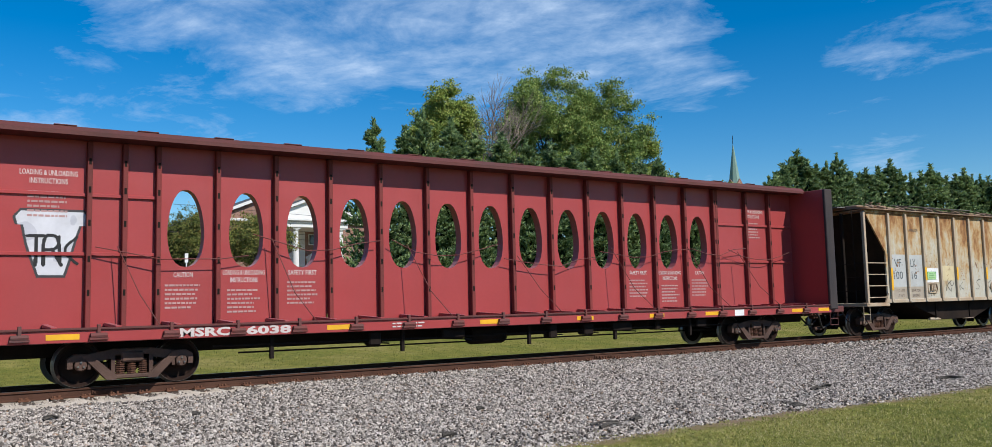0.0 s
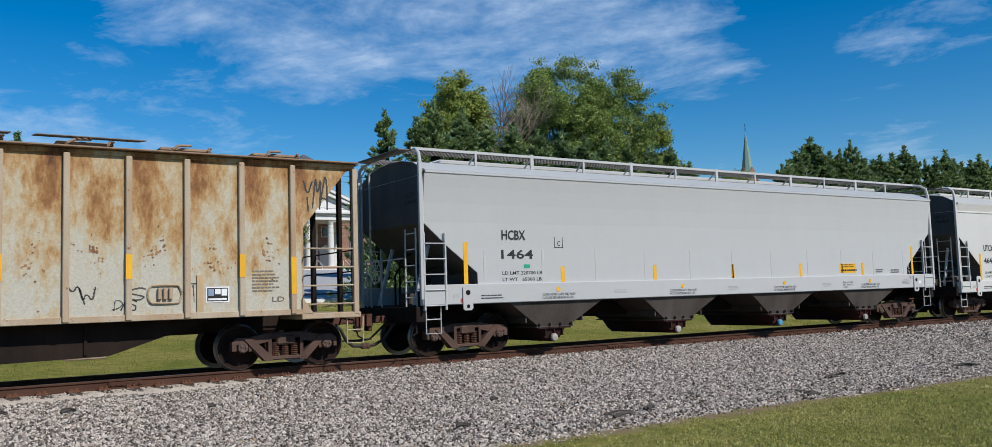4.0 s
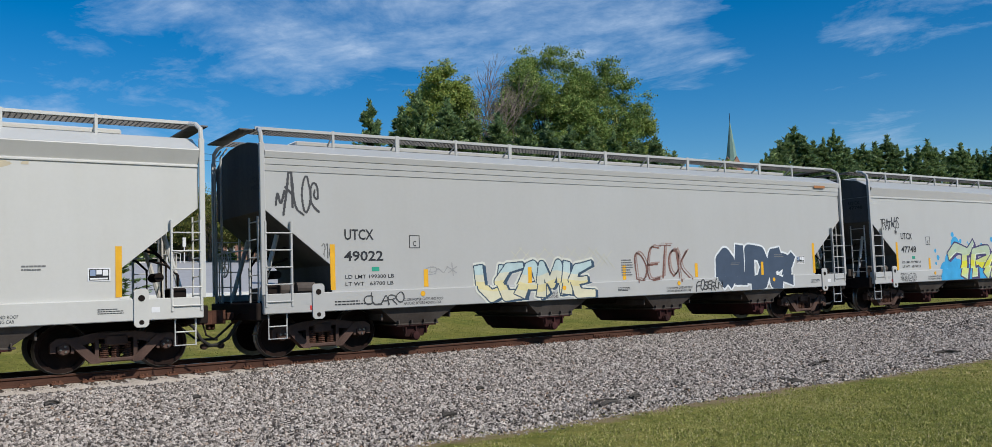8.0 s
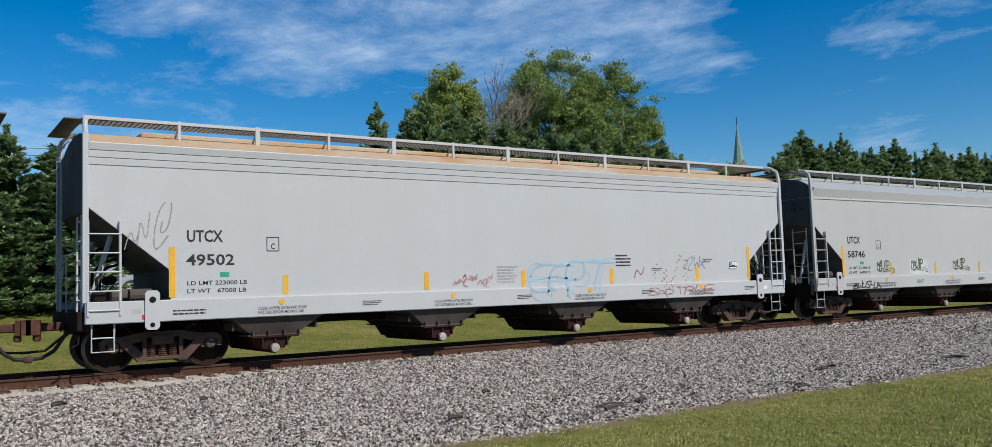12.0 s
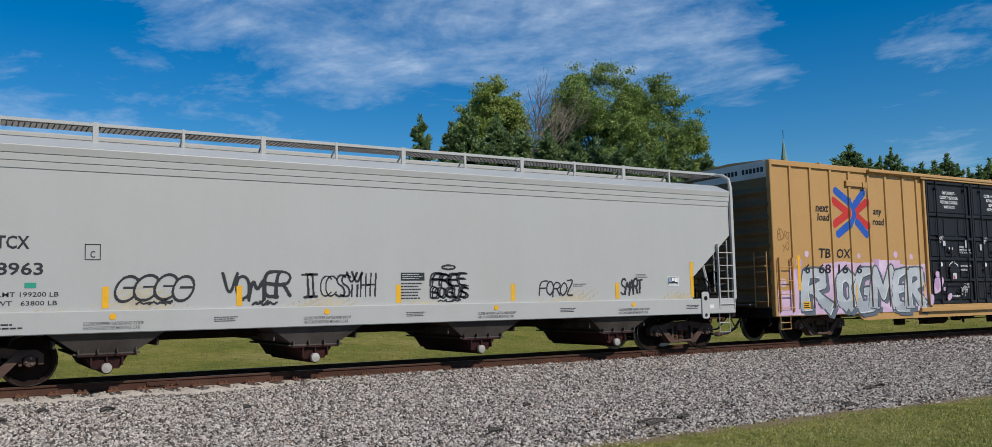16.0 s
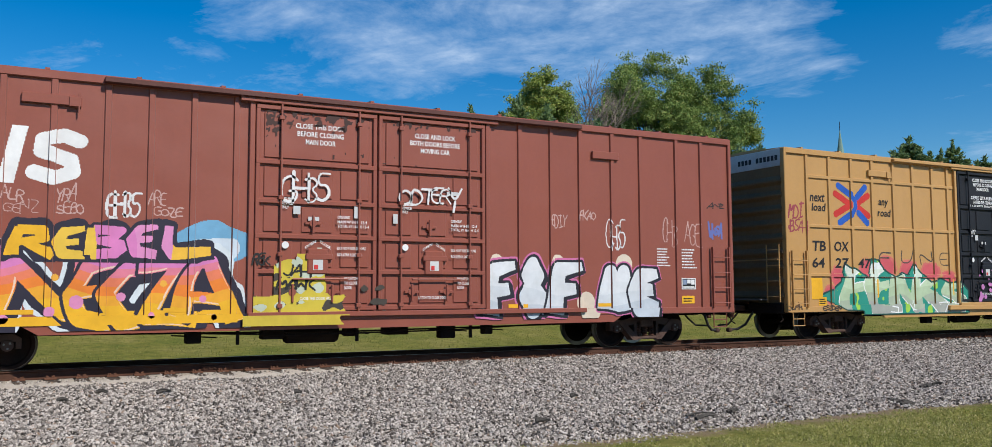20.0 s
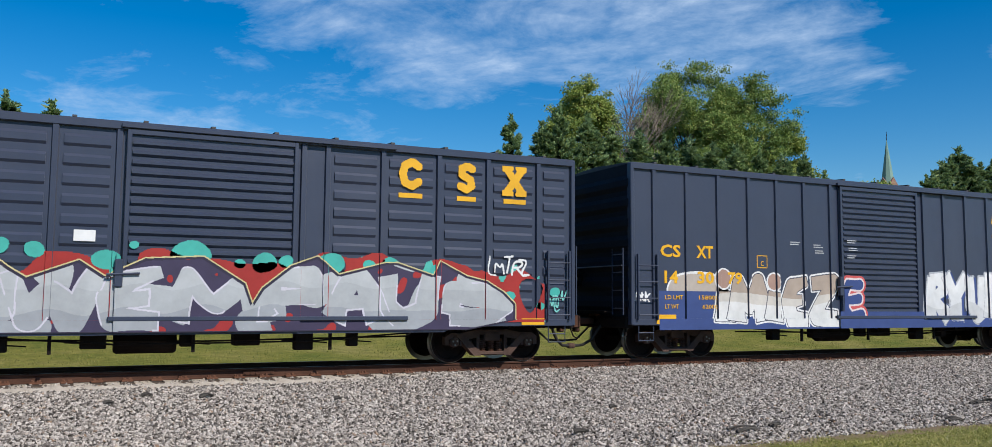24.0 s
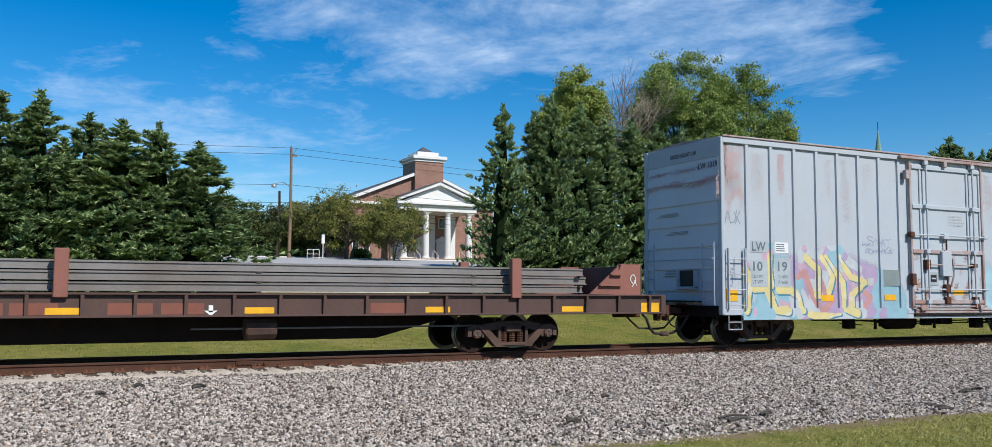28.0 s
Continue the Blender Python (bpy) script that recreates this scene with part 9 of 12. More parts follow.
def slatted_door(car, x0, x1, z0, z1, mat, out, n):
    """Sliding door pressed into horizontal ridges."""
    d = part("sliding_door", Build().box(x0, x1, -out - 0.03, -out + 0.04, z0, z1, 0.01), mat, car)
    for k in range(n):
        z = z0 + 0.15 + (z1 - z0 - 0.3) * (k + 0.5) / n
        h = (z1 - z0 - 0.3) / n * 0.36
        part("door_ridge", Build().prism([(-out - 0.03, z - h), (-out - 0.085, z - h * 0.3), (-out - 0.085, z + h * 0.3), (-out - 0.03, z + h)], "x", x0 + 0.1, x1 - 0.1), mat, d)
    fr = Build()
    for x in (x0 + 0.04, x1 - 0.04):
        fr.box(x - 0.04, x + 0.04, -out - 0.09, -out - 0.03, z0, z1, 0.01)
    for z in (z0 + 0.04, z1 - 0.04):
        fr.box(x0, x1, -out - 0.085, -out - 0.03, z - 0.05, z + 0.05, 0.01)
    part("door_frame", fr, mat, d)
    h = Build().tube([(x0 + 0.3, -out - 0.14, z0 + 0.75), (x0 - 0.25, -out - 0.12, z0 + 0.72)], 0.022, 6)
    h.box(x0 - 0.12, x0 + 0.02, -out - 0.13, -out - 0.02, z0 + 0.5, z0 + 1.0, 0.015)
    part("door_latch", h, mat, d)
    part("door_track", Build().box(x0 - 0.2, x1 + 2.3, -out - 0.11, -out + 0.02, z0 - 0.1, z0 - 0.02, 0.01), mat, car)
    part("door_hood", Build().box(x0 - 0.1, x1 + 2.0, -out - 0.12, -out + 0.02, z1 + 0.02, z1 + 0.1, 0.01), mat, car)


def blue_logo(car, spans, z0, z1, out):
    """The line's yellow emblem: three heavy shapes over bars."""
    skin = lambda X, Z: np.full(np.shape(X), out)
    for k, (a, b) in enumerate(spans):
        part("emblem_bar", Build().box(a, b, -out - 0.006, -out - 0.001, z0, z0 + 0.10), YELLOW, car)
        w, lo = b - a, z0 + 0.17
        t = 0.085
        segs = strokes_of("CSX"[k], a + t, b - t, lo + t, z1 - t, 3, 0.0, 0.0, 0.0)
        if k == 2:
            segs += [(a, lo + 0.05, a + w * 0.3, lo + 0.05), (b - w * 0.3, lo + 0.05, b, lo + 0.05), (a, z1 - 0.05, a + w * 0.3, z1 - 0.05), (b - w * 0.3, z1 - 0.05, b, z1 - 0.05)]
        spray(car, (a - 0.03, b + 0.03, lo, z1), lambda X, Z, segs=segs: np.where(seg_dist(X, Z, segs) < t, 0, -1), [(0.80, 0.42, 0.02)], skin, 0.016, "emblem_shape")


BLUE_BASE = (0.045, 0.075, 0.22)


def blue_smooth():
    ribs = (-7.46, -6.50, -5.54, -4.58, -3.66, -2.73, -1.80, 1.75, 2.58, 3.51, 4.45, 5.40, 6.39, 7.32)
    car = box_shell(289.92, 8.08, 0.82, 4.64, NAVY, "navy blue smooth-sided boxcar with white and tan graffiti", ribs, 7, end_mat=SHADED_NAVY, roof_mat=DARK_ROOF, bogie_in=1.65, wheel=0.457, base=1.555, proud=1.605, low=0.12, end_style="bulge", vents=False)
    sk = rib_skin(ribs, 1.555, 1.605, 0.05, 0.9)
    slatted_door(car, -1.5, 1.45, 1.05, 4.45, NAVY, 1.56, 21)
    for w, a, b, z in (("CS", -7.27, -6.68, 2.42), ("XT", -6.21, -5.70, 2.42), ("14", -7.16, -6.76, 1.80), ("30", -6.19, -5.68, 1.80), ("79", -5.26, -4.80, 1.80)):
        lettering(car, w, a, b, z, z + 0.30, YELLOW, 1.5605, 0.03, label="yellow reporting mark")
    blue_logo(car, ((4.68, 5.20), (5.68, 6.12), (6.58, 7.08)), 3.30, 4.08, 1.556)

    def base(X, Z):
        top = np.where(X < -4.9, 1.62, np.where(X < -2.4, 1.25, np.where(X < 1.4, 1.75, 1.15)))
        return np.where((Z < top) & ((X < -4.9) | (Z < 1.15)), 0, -1)
    spray(car, (-7.35, 7.3, 0.70, 1.7), base, [BLUE_BASE], lambda X, Z: np.where((X > -1.6) & (X < 1.55), 1.655, sk(X, Z)) - 0.0015, 0.02, "graffiti", "blue rolled paint along the foot")
    for w, a, b, z in (("LD LMT", -7.15, -6.62, 1.42), ("LT WT", -7.15, -6.75, 1.20), ("158000", -6.15, -5.55, 1.42), ("62000", -6.05, -5.58, 1.20)):
        lettering(car, w, a, b, z, z + 0.10, YELLOW, 1.562, 0.01)
    mural(car, [("I", -5.55, -5.2, 0.9, 1.55), ("M", -5.05, -4.15, 0.9, 1.85), ("I", -4.0, -3.6, 0.9, 1.55), ("E", -3.35, -2.75, 0.9, 1.9), ("Z", -2.5, -1.7, 0.9, 1.95)], sk, 0.22, [(0.72, 0.72, 0.71), (0.74, 0.73, 0.72), (0.62, 0.58, 0.53), (0.42, 0.34, 0.28), (0.42, 0.34, 0.28)], (0.06, 0.06, 0.09), 0.022, 501, halo=(0.76, 0.76, 0.76), hw=0.04, wob=0.03, band=0.12, box=(-5.95, -1.52, 0.74, 2.4), label="white and tan block graffiti")
    spray(car, (-6.0, -3.2, 1.55, 2.3), lambda X, Z: np.where(np.hypot(X + 5.4, Z - 1.93) < 0.23, 0, np.where(np.hypot(X + 5.4, Z - 1.93) < 0.27, 1, np.where(np.hypot(X + 3.78, Z - 1.88) < 0.2, 0, np.where(np.hypot(X + 3.78, Z - 1.88) < 0.24, 1, -1)))), [(0.40, 0.26, 0.21), (0.74, 0.74, 0.74)], lambda X, Z: sk(X, Z) + 0.001, 0.014, "graffiti", "reddish-tan dots with a white rim")
    piece(car, "O", -6.75, -5.6, 1.65, 1.75, sk, [(0.46, 0.40, 0.35)], (0.72, 0.72, 0.72), 502, 0.30, 0.05, wild=0.0, gap=0.0, box=(-7.3, -5.2, 1.62, 2.3), label="tan dome with a white rim")
    piece(car, "E", -1.45, -0.8, 1.1, 1.95, lambda X, Z: np.full(np.shape(X), 1.655), [BLUE_BASE], (0.72, 0.62, 0.62), 503, 0.14, 0.05, halo=(0.58, 0.10, 0.10), hw=0.06, wild=0.2, box=(-1.45, -0.3, 0.95, 2.35), label="blue graffiti with a red edge")
    mural(car, [("R", 1.85, 2.6, 0.96, 2.1), ("Y", 2.6, 3.5, 0.9, 2.12), ("U", 3.6, 4.2, 0.98, 2.1), ("K", 4.4, 5.15, 0.96, 2.12)], sk, 0.21, [(0.58, 0.59, 0.60), (0.70, 0.71, 0.72), (0.73, 0.735, 0.74)], (0.30, 0.31, 0.36), 0.014, 504, halo=(0.44, 0.46, 0.50), hw=0.03, shadow=(0.05, 0.08, 0.24), sh=(0.10, -0.04), wob=0.02, box=(1.6, 5.7, 0.74, 2.5), label="white block graffiti letters")
    spray(car, (4.95, 7.05, 0.76, 2.0), lambda X, Z: np.where(((Z < 1.6 + 0.24 * np.abs(np.sin((X - 4.9) * 3.2))) & (Z > 1.1 + 0.05 * np.sin(X * 7)) & (X < 6.75 + 0.12 * np.sin(Z * 9))) | ((Z < 0.95) & (X < 6.3)), 0, -1), [(0.60, 0.44, 0.22)], lambda X, Z: sk(X, Z) + 0.001, 0.018, "graffiti", "tan cloud-shaped graffiti")
    tag(car, "IVO", 5.2, 5.7, 1.25, 1.5, (0.05, 0.05, 0.06), lambda X, Z: sk(X, Z) + 0.004, 0.014, 505, 0.3)
    tag(car, "RYUK", -7.97, -7.6, 1.38, 1.56, (0.74, 0.74, 0.74), sk, 0.016, 506, 0.2)
    tag(car, "~@~", 7.42, 7.8, 2.4, 3.0, (0.45, 0.46, 0.50), sk, 0.010, 507, 0.5)
    placard(car, 5.5, 6.0, 1.75, 2.08, 1.56)
    bars(car, 6.35, 6.95, 1.35, 1.95, 7, YELLOW, 1.556, seed=51)
    for x in (-7.15, -4.3, -2.55, 0.2, 2.1, 4.6, 6.85):
        w, z = (0.28, 0.84) if abs(x) > 6.5 else (0.26, 0.74)
        patch(car, x - w, x + w, z, z + (0.22 if abs(x) > 6.5 else 0.1), YELLOW, 1.612, "reflector_strip")
    fr = Build()
    for a in ((0, 0.34, 0, 0.02), (0, 0.34, 0.30, 0.32), (0, 0.02, 0, 0.32), (0.32, 0.34, 0, 0.32)):
        fr.box(-4.32 + a[0], -4.32 + a[1], -1.560, -1.556, 2.22 + a[2], 2.22 + a[3])
    part("plate_mark", fr, YELLOW, car)
    lettering(car, "C", -4.2, -4.1, 2.27, 2.40, YELLOW, 1.556, 0.01)
    for x, z in ((-3.2, 2.85), (-2.4, 2.8), (-2.35, 2.65), (-1.3, 2.95), (-1.25, 2.75), (-1.3, 2.55)):
        bars(car, x, x + 0.36, z - 0.02, z + 0.09, 2, ink(0.55, 0.56, 0.58), 1.556 if x < -1.5 else 1.648, seed=int(x * 100) + int(z * 10))


def blue_ridged():
    ribs = (-7.05, -6.12, -5.02, -3.86, -2.66, -1.62, 1.72, 2.2, 3.35, 4.58, 5.72, 6.94)
    car = box_shell(272.42, 7.82, 0.82, 4.56, NAVY, "navy blue boxcar with pressed horizontal panels and silver graffiti", ribs, 7, end_mat=SHADED_NAVY, roof_mat=DARK_ROOF, bogie_in=1.75, wheel=0.457, base=1.54, proud=1.60, low=0.12, end_style="bulge", vents=False)
    edges = [-7.75] + [r for r in ribs] + [7.75]
    rows_n = 9
    for a, b in zip(edges, edges[1:]):
        if a == -1.62 or b - a < 0.5:
            continue
        for k in range(rows_n):
            z = 1.12 + (4.32 - 1.12) * (k + 0.5) / rows_n
            part("panel_ridge", Build().prism([(-1.535, z - 0.12), (-1.575, z - 0.06), (-1.575, z + 0.06), (-1.535, z + 0.12)], "x", a + 0.14, b - 0.14), NAVY, car)
    sk0 = rib_skin(ribs, 1.58, 1.605, 0.05, 0.9)
    slatted_door(car, -1.5, 1.6, 1.05, 4.4, NAVY, 1.56, 17)
    sk = lambda X, Z: np.where((X > -1.6) & (X < 1.7), 1.655, sk0(X, Z))
    for w, a, b, z in (("CS", -5.90 - 0.95, -5.30 - 0.95, 2.48), ("XT", -5.65, -5.08, 2.48), ("138", -6.95, -6.25, 1.98), ("760", -5.75, -5.05, 1.98)):
        lettering(car, w, a, b, z, z + 0.28, YELLOW, 1.58, 0.03, label="yellow reporting mark")
    blue_logo(car, ((3.68, 4.20), (4.98, 5.42), (6.08, 6.62)), 3.46, 4.30, 1.58)
    spray(car, (-7.2, 7.1, 0.72, 2.5), lambda X, Z: np.where((Z < 2.12 - 0.05 * np.maximum(X - 4.5, 0.0) ** 2 + 0.2 * ripple(X, Z, 61, 0.6)) & (Z > 0.9) & (ripple(X, Z, 62, 0.7) > -0.45), np.where(ripple(X, Z, 63, 0.4) > 0.75, 1, 0), np.where((Z < 2.15) & (Z > 1.55) & (ripple(X, Z, 64, 0.22) > 0.95), 1, -1)), [(0.36, 0.03, 0.026), (0.08, 0.45, 0.38)], lambda X, Z: sk(X, Z) - 0.0015, 0.02, "graffiti", "red cloud with turquoise dots")
    massed(car, ((-7.47, 1.6), (-7.04, 1.96), (-6.6, 1.98), (-5.9, 2.41), (-5.64, 2.14), (-5.45, 1.37), (-4.92, 1.55), (-4.14, 1.43), (-3.99, 2.14), (-3.74, 2.25), (-3.27, 1.87), (-3.0, 1.7), (-2.19, 2.02), (-1.77, 1.74), (-1.12, 2.07), (-0.11, 2.13), (0.65, 1.65), (0.79, 1.27), (0.97, 1.57), (1.5, 2.0), (2.04, 2.2), (2.47, 1.85), (3.41, 2.1), (3.69, 2.11), (4.48, 1.87), (4.62, 2.17), (5.24, 1.87), (5.7, 1.77), (6.1, 1.55), (6.38, 1.29)),
           ((-7.47, 1.0), (-7.05, 1.0), (-5.94, 0.92), (-5.53, 0.74), (5.24, 0.74), (6.39, 0.95)),
           [("S", -7.05, -6.1, 1.0, 1.7), ("L", -5.95, -4.6, 0.95, 2.0), ("U", -4.2, -3.3, 0.95, 1.95), ("W", -3.3, -1.95, 0.95, 1.8), ("E", -1.75, -0.9, 0.95, 1.75), ("M", -0.6, 0.9, 0.95, 1.75), ("P", 1.1, 2.1, 0.95, 1.85), ("A", 2.35, 3.3, 0.95, 1.85), ("U", 3.45, 4.4, 0.95, 1.85), ("D", 4.85, 6.2, 1.0, 1.55)], 0.235,
           [(0.34, 0.36, 0.39), (0.42, 0.44, 0.46), (0.47, 0.49, 0.51), (0.50, 0.52, 0.54)], (0.05, 0.04, 0.085), (0.60, 0.58, 0.66), (0.03, 0.025, 0.05), sk, 601, fleck=(0.36, 0.03, 0.03), ew=0.045, rim=(0.60, 0.52, 0.26), rw=0.025, gaps=-0.35, label="silver block graffiti with a pale edge")
    blobs = [(-7.42, 1.35, 0.11), (-7, 1.98, 0.077), (-5.05, 1.98, 0.176), (-4.35, 2.31, 0.121), (-4.45, 1.4, 0.088), (-3.45, 2.26, 0.143), (-2.9, 2.18, 0.132), (-1.75, 2.04, 0.176), (-1.3, 2.31, 0.066), (-0.35, 2.14, 0.286), (0.55, 2.01, 0.088), (1, 2.04, 0.187), (1.4, 2.08, 0.11), (2.3, 2.06, 0.22), (3.1, 2.04, 0.11), (3.55, 2.04, 0.176), (4.6, 1.96, 0.154), (5.55, 1.45, 0.187), (6.25, 1.47, 0.099), (7, 1.25, 0.088), (7.35, 1.55, 0.11)]

    def turquoise(X, Z):
        return np.where(np.minimum.reduce([np.hypot((X - a) / 1.25, Z - b) - c for a, b, c in blobs]) + 0.02 * ripple(X, Z, 66, 0.2) < 0, 0, -1)
    spray(car, (-7.7, 7.6, 1.05, 2.5), turquoise, [(0.06, 0.42, 0.36)], lambda X, Z: sk(X, Z) - 0.0007, 0.014, "graffiti", "turquoise dots")
    tag(car, "DREK", -7.75, -7.35, 2.35, 2.65, (0.74, 0.74, 0.74), sk, 0.02, 603, 0.2)
    tag(car, "LMTRZ", 5.7, 6.7, 1.95, 2.25, (0.74, 0.74, 0.74), sk, 0.018, 604, 0.3)
    tag(car, "~@~", 7.2, 7.6, 1.2, 1.6, (0.2, 0.6, 0.55), sk, 0.016, 605, 0.4)
    for x in (-6.9, 6.8):
        patch(car, x - 0.28, x + 0.28, 0.84, 0.98, YELLOW, 1.612, "reflector_strip")
    patch(car, -2.3, -1.95, 2.35, 2.55, WHITE, 1.6, "white_label")


blue_ridged()
blue_smooth()


def shards():
    """Strokes of the angular yellow letters and of the rose strokes among them, from the car's end."""
    gold = ("303,450 305,555", "218,505 238,545 220,640", "250,565 290,562 318,640 358,640", "330,570 372,570 400,592 412,642", "430,458 468,500 464,585",
            "482,455 520,520 506,572", "497,450 558,540 560,640 606,650", "543,450 590,520 640,540 592,590 590,642", "432,655 470,662 540,655")
    rose = ("395,525 425,505 448,590 482,645 520,600", "628,572 662,598 640,628", "470,520 500,600")
    out = []
    for lines in (gold, rose):
        segs = []
        for l in lines:
            p = [tuple(float(c) for c in q.split(",")) for q in l.split()]
            p = [(-8.2 + 0.66 + (x - 215) * 0.00998, 2.31 - (z - 450) * 0.00743) for x, z in p]
            segs += [(*u, *v) for u, v in zip(p, p[1:])]
        out.append(segs)
    return out


def faded_boxcar():
    half = 8.2
    ribs = tuple(-half + q for q in (0.80, 1.60, 2.40, 3.19, 3.95, 4.73, 5.52, 6.30)) + tuple(half - q for q in (0.8, 1.6, 2.4, 3.2, 4.0, 4.8, 5.6))
    # the ends get a lighter colour than the sides, as added brightness
    car = box_shell(329.1 + half, half, 0.80, 5.26, FADED, "faded blue-grey boxcar with rust streaks and pastel graffiti", ribs, 7, end_mat=coat("brightened_faded_end", (0.64, 0.68, 0.74), (0.56, 0.58, 0.63), 0.42, 0.9, 0.5, 0, 0.03, True, spread=0.25, grain=0.3), roof_mat=FADED_RUST, bogie_in=1.7, wheel=0.457, base=1.555, proud=1.605, low=0.14, end_style="lap", vents=False)
    sk = rib_skin(ribs, 1.555, 1.605, 0.05, 0.9)
    E = -half
    x0, x1 = E + 6.66, E + 9.78
    d = part("plug_door", Build().box(x0, x1, -1.6, -1.54, 0.95, 5.10, 0.01), FADED, car, "plug door with rusty lock bars")
    for z in (4.93, 3.81):
        part("door_rail", Build().box(x0 + 0.12, x1 - 0.1, -1.65, -1.6, z - 0.06, z + 0.06, 0.012), FADED, d)
    for z in (2.54, 1.12):
        part("door_rail", Build().box(x0 + 0.1, x1 - 0.05, -1.65, -1.6, z - 0.06, z + 0.06, 0.012), FADED_RUST, d)
    for x in (x0 + 0.04, x1 - 0.04):
        part("door_stile", Build().box(x - 0.04, x + 0.04, -1.66, -1.6, 0.95, 5.06, 0.01), FADED_RUST, d)
    for x, a, b in ((E + 7.12, 1.2, 4.9), (E + 9.12, 1.2, 4.9), (E + 9.66, 2.6, 4.85)):
        part("door_stiffener", Build().box(x - 0.03, x + 0.03, -1.635, -1.6, a, b, 0.008), FADED, d)
    for x in (E + 7.28, E + 9.27):
        r = Build().tube([(x, -1.71, 0.95), (x, -1.71, 5.18)], 0.026, 8)
        part("lock_rod", r, FADED, d)
        for z in (1.12, 2.54, 3.81, 5.05):
            part("rod_bracket", Build().box(x - 0.08, x + 0.08, -1.745, -1.645, z - 0.06, z + 0.06, 0.012), FADED, d)
    for z, a, b, m in ((3.0, 6.62, 9.85, FADED), (1.47, 6.8, 9.85, FADED), (2.17, 7.28, 9.27, FADED_RUST), (0.99, 6.7, 9.75, FADED_RUST)):
        part("lock_bar", Build().tube([(E + a, -1.70, z), (E + b, -1.70, z)], 0.022, 8), m, d)
    for x, z, w, h, m in ((8.05, 2.2, 0.2, 0.36, FADED), (8.06, 2.98, 0.12, 0.08, FADED), (8.08, 1.5, 0.1, 0.12, RUSTY), (8.08, 1.16, 0.09, 0.1, RUSTY), (7.28, 2.17, 0.09, 0.14, RUSTY), (9.27, 2.17, 0.1, 0.06, RUSTY), (6.68, 1.75, 0.08, 0.16, RUSTY), (6.66, 3.0, 0.08, 0.08, RUSTY), (9.75, 3.0, 0.06, 0.06, FADED), (9.3, 1.1, 0.1, 0.16, RUSTY), (6.52, 4.68, 0.07, 0.13, FADED_RUST)):
        part("latch_plate", Build().box(E + x - w, E + x + w, -1.73, -1.6, z - h, z + h, 0.015), m, d)
    for z0, z1 in ((2.6, 2.96), (1.2, 2.1)):
        part("lock_stem", Build().tube([(E + 8.06, -1.70, z0), (E + 8.07, -1.70, z1)], 0.025, 8), RUSTY, d)
    part("door_crank", Build().tube([(E + 8.27, -1.72, 2.35), (E + 8.3, -1.74, 1.9), (E + 8.16, -1.74, 1.55)], 0.028, 8), FADED_RUST, d)
    for x in (6.98, 7.1, 9.5):
        part("roller", Build().lathe([(0.02, -1.74), (0.085, -1.735), (0.085, -1.67), (0.02, -1.665)], (E + x, 0, 0.96), "y", 12), FADED_RUST, d)
    patch(car, E + 7.4, E + 7.78, 1.6, 1.96, ink(0.36, 0.40, 0.43), 1.6, "door_placard", 0.02)
    patch(car, E + 7.46, E + 7.70, 1.68, 1.88, BLACK, 1.622, "placard_print")
    patch(car, E + 7.5, E + 7.66, 1.76, 1.80, ink(0.5, 0.55, 0.6), 1.627, "placard_print")
    bars(car, E + 8.3, E + 9.05, 3.28, 3.62, 4, ink(0.40, 0.42, 0.45), 1.6, seed=33)
    for z, m in ((0.90, FADED_RUST), (0.83, FADED_RUST), (0.755, BLACK_STEEL)):
        part("door_track", Build().box(x0 + 0.1, x1 + 1.6, -1.68 + (0.9 - z) * 0.2, -1.55, z - 0.03, z + 0.025, 0.01), m, car)
    part("door_hood", Build().box(x0 - 0.4, x1 + 3.2, -1.72, -1.56, 5.13, 5.21, 0.012), FADED_RUST, car)
    part("roof_edge", Build().box(-half, half, -1.65, -1.56, 5.235, 5.285, 0.012), FADED_RUST, car)
    for x in (7.28, 8.1, 9.27):
        part("hood_bracket", Build().box(E + x - 0.07, E + x + 0.07, -1.74, -1.6, 4.98, 5.14, 0.015), FADED_RUST, car)
    # stencilled panels over the graffiti
    grey, mark = ink(0.40, 0.45, 0.48), ink(0.13, 0.16, 0.20)
    for a, b, z0, z1 in ((0.87, 1.48, 2.37, 2.66), (0.87, 1.46, 1.5, 2.17), (1.68, 2.24, 1.5, 2.24)):
        patch(car, E + a, E + b, z0, z1, grey, 1.561, "grey_repaint")
    for w, a, b, z, h in (("LW", 0.95, 1.40, 2.40, 0.24), ("10", 0.98, 1.29, 1.9, 0.24), ("19", 1.8, 2.12, 1.9, 0.25), ("LD LMT", 0.96, 1.3, 1.72, 0.085), ("LT WT", 0.96, 1.3, 1.58, 0.085), ("21400", 1.8, 2.12, 1.72, 0.085), ("71600", 1.8, 2.12, 1.58, 0.085)):
        lettering(car, w, E + a, E + b, z, z + h, mark, 1.566, 0.015 if h > 0.2 else 0.0, label="faded dark stencilled mark")
    # wild-style graffiti: haze, rose and gold shards with a blue edge
    gold, rose = shards()

    def paint(X, Z):
        q = X - E
        Xw, Zw = X + 0.02 * ripple(X, Z, 711, 0.5), Z + 0.02 * ripple(X, Z, 712, 0.5)
        top = np.interp(q, (0.55, 0.9, 1.6, 2.3, 2.6, 3.6, 4.4, 5.3, 5.7, 6.2, 6.6), (1.2, 1.7, 2.35, 2.3, 2.25, 2.45, 2.35, 2.1, 1.9, 1.5, 1.3)) + 0.07 * ripple(X, Z, 71, 0.3)
        sp = np.random.default_rng(7).random(X.shape)
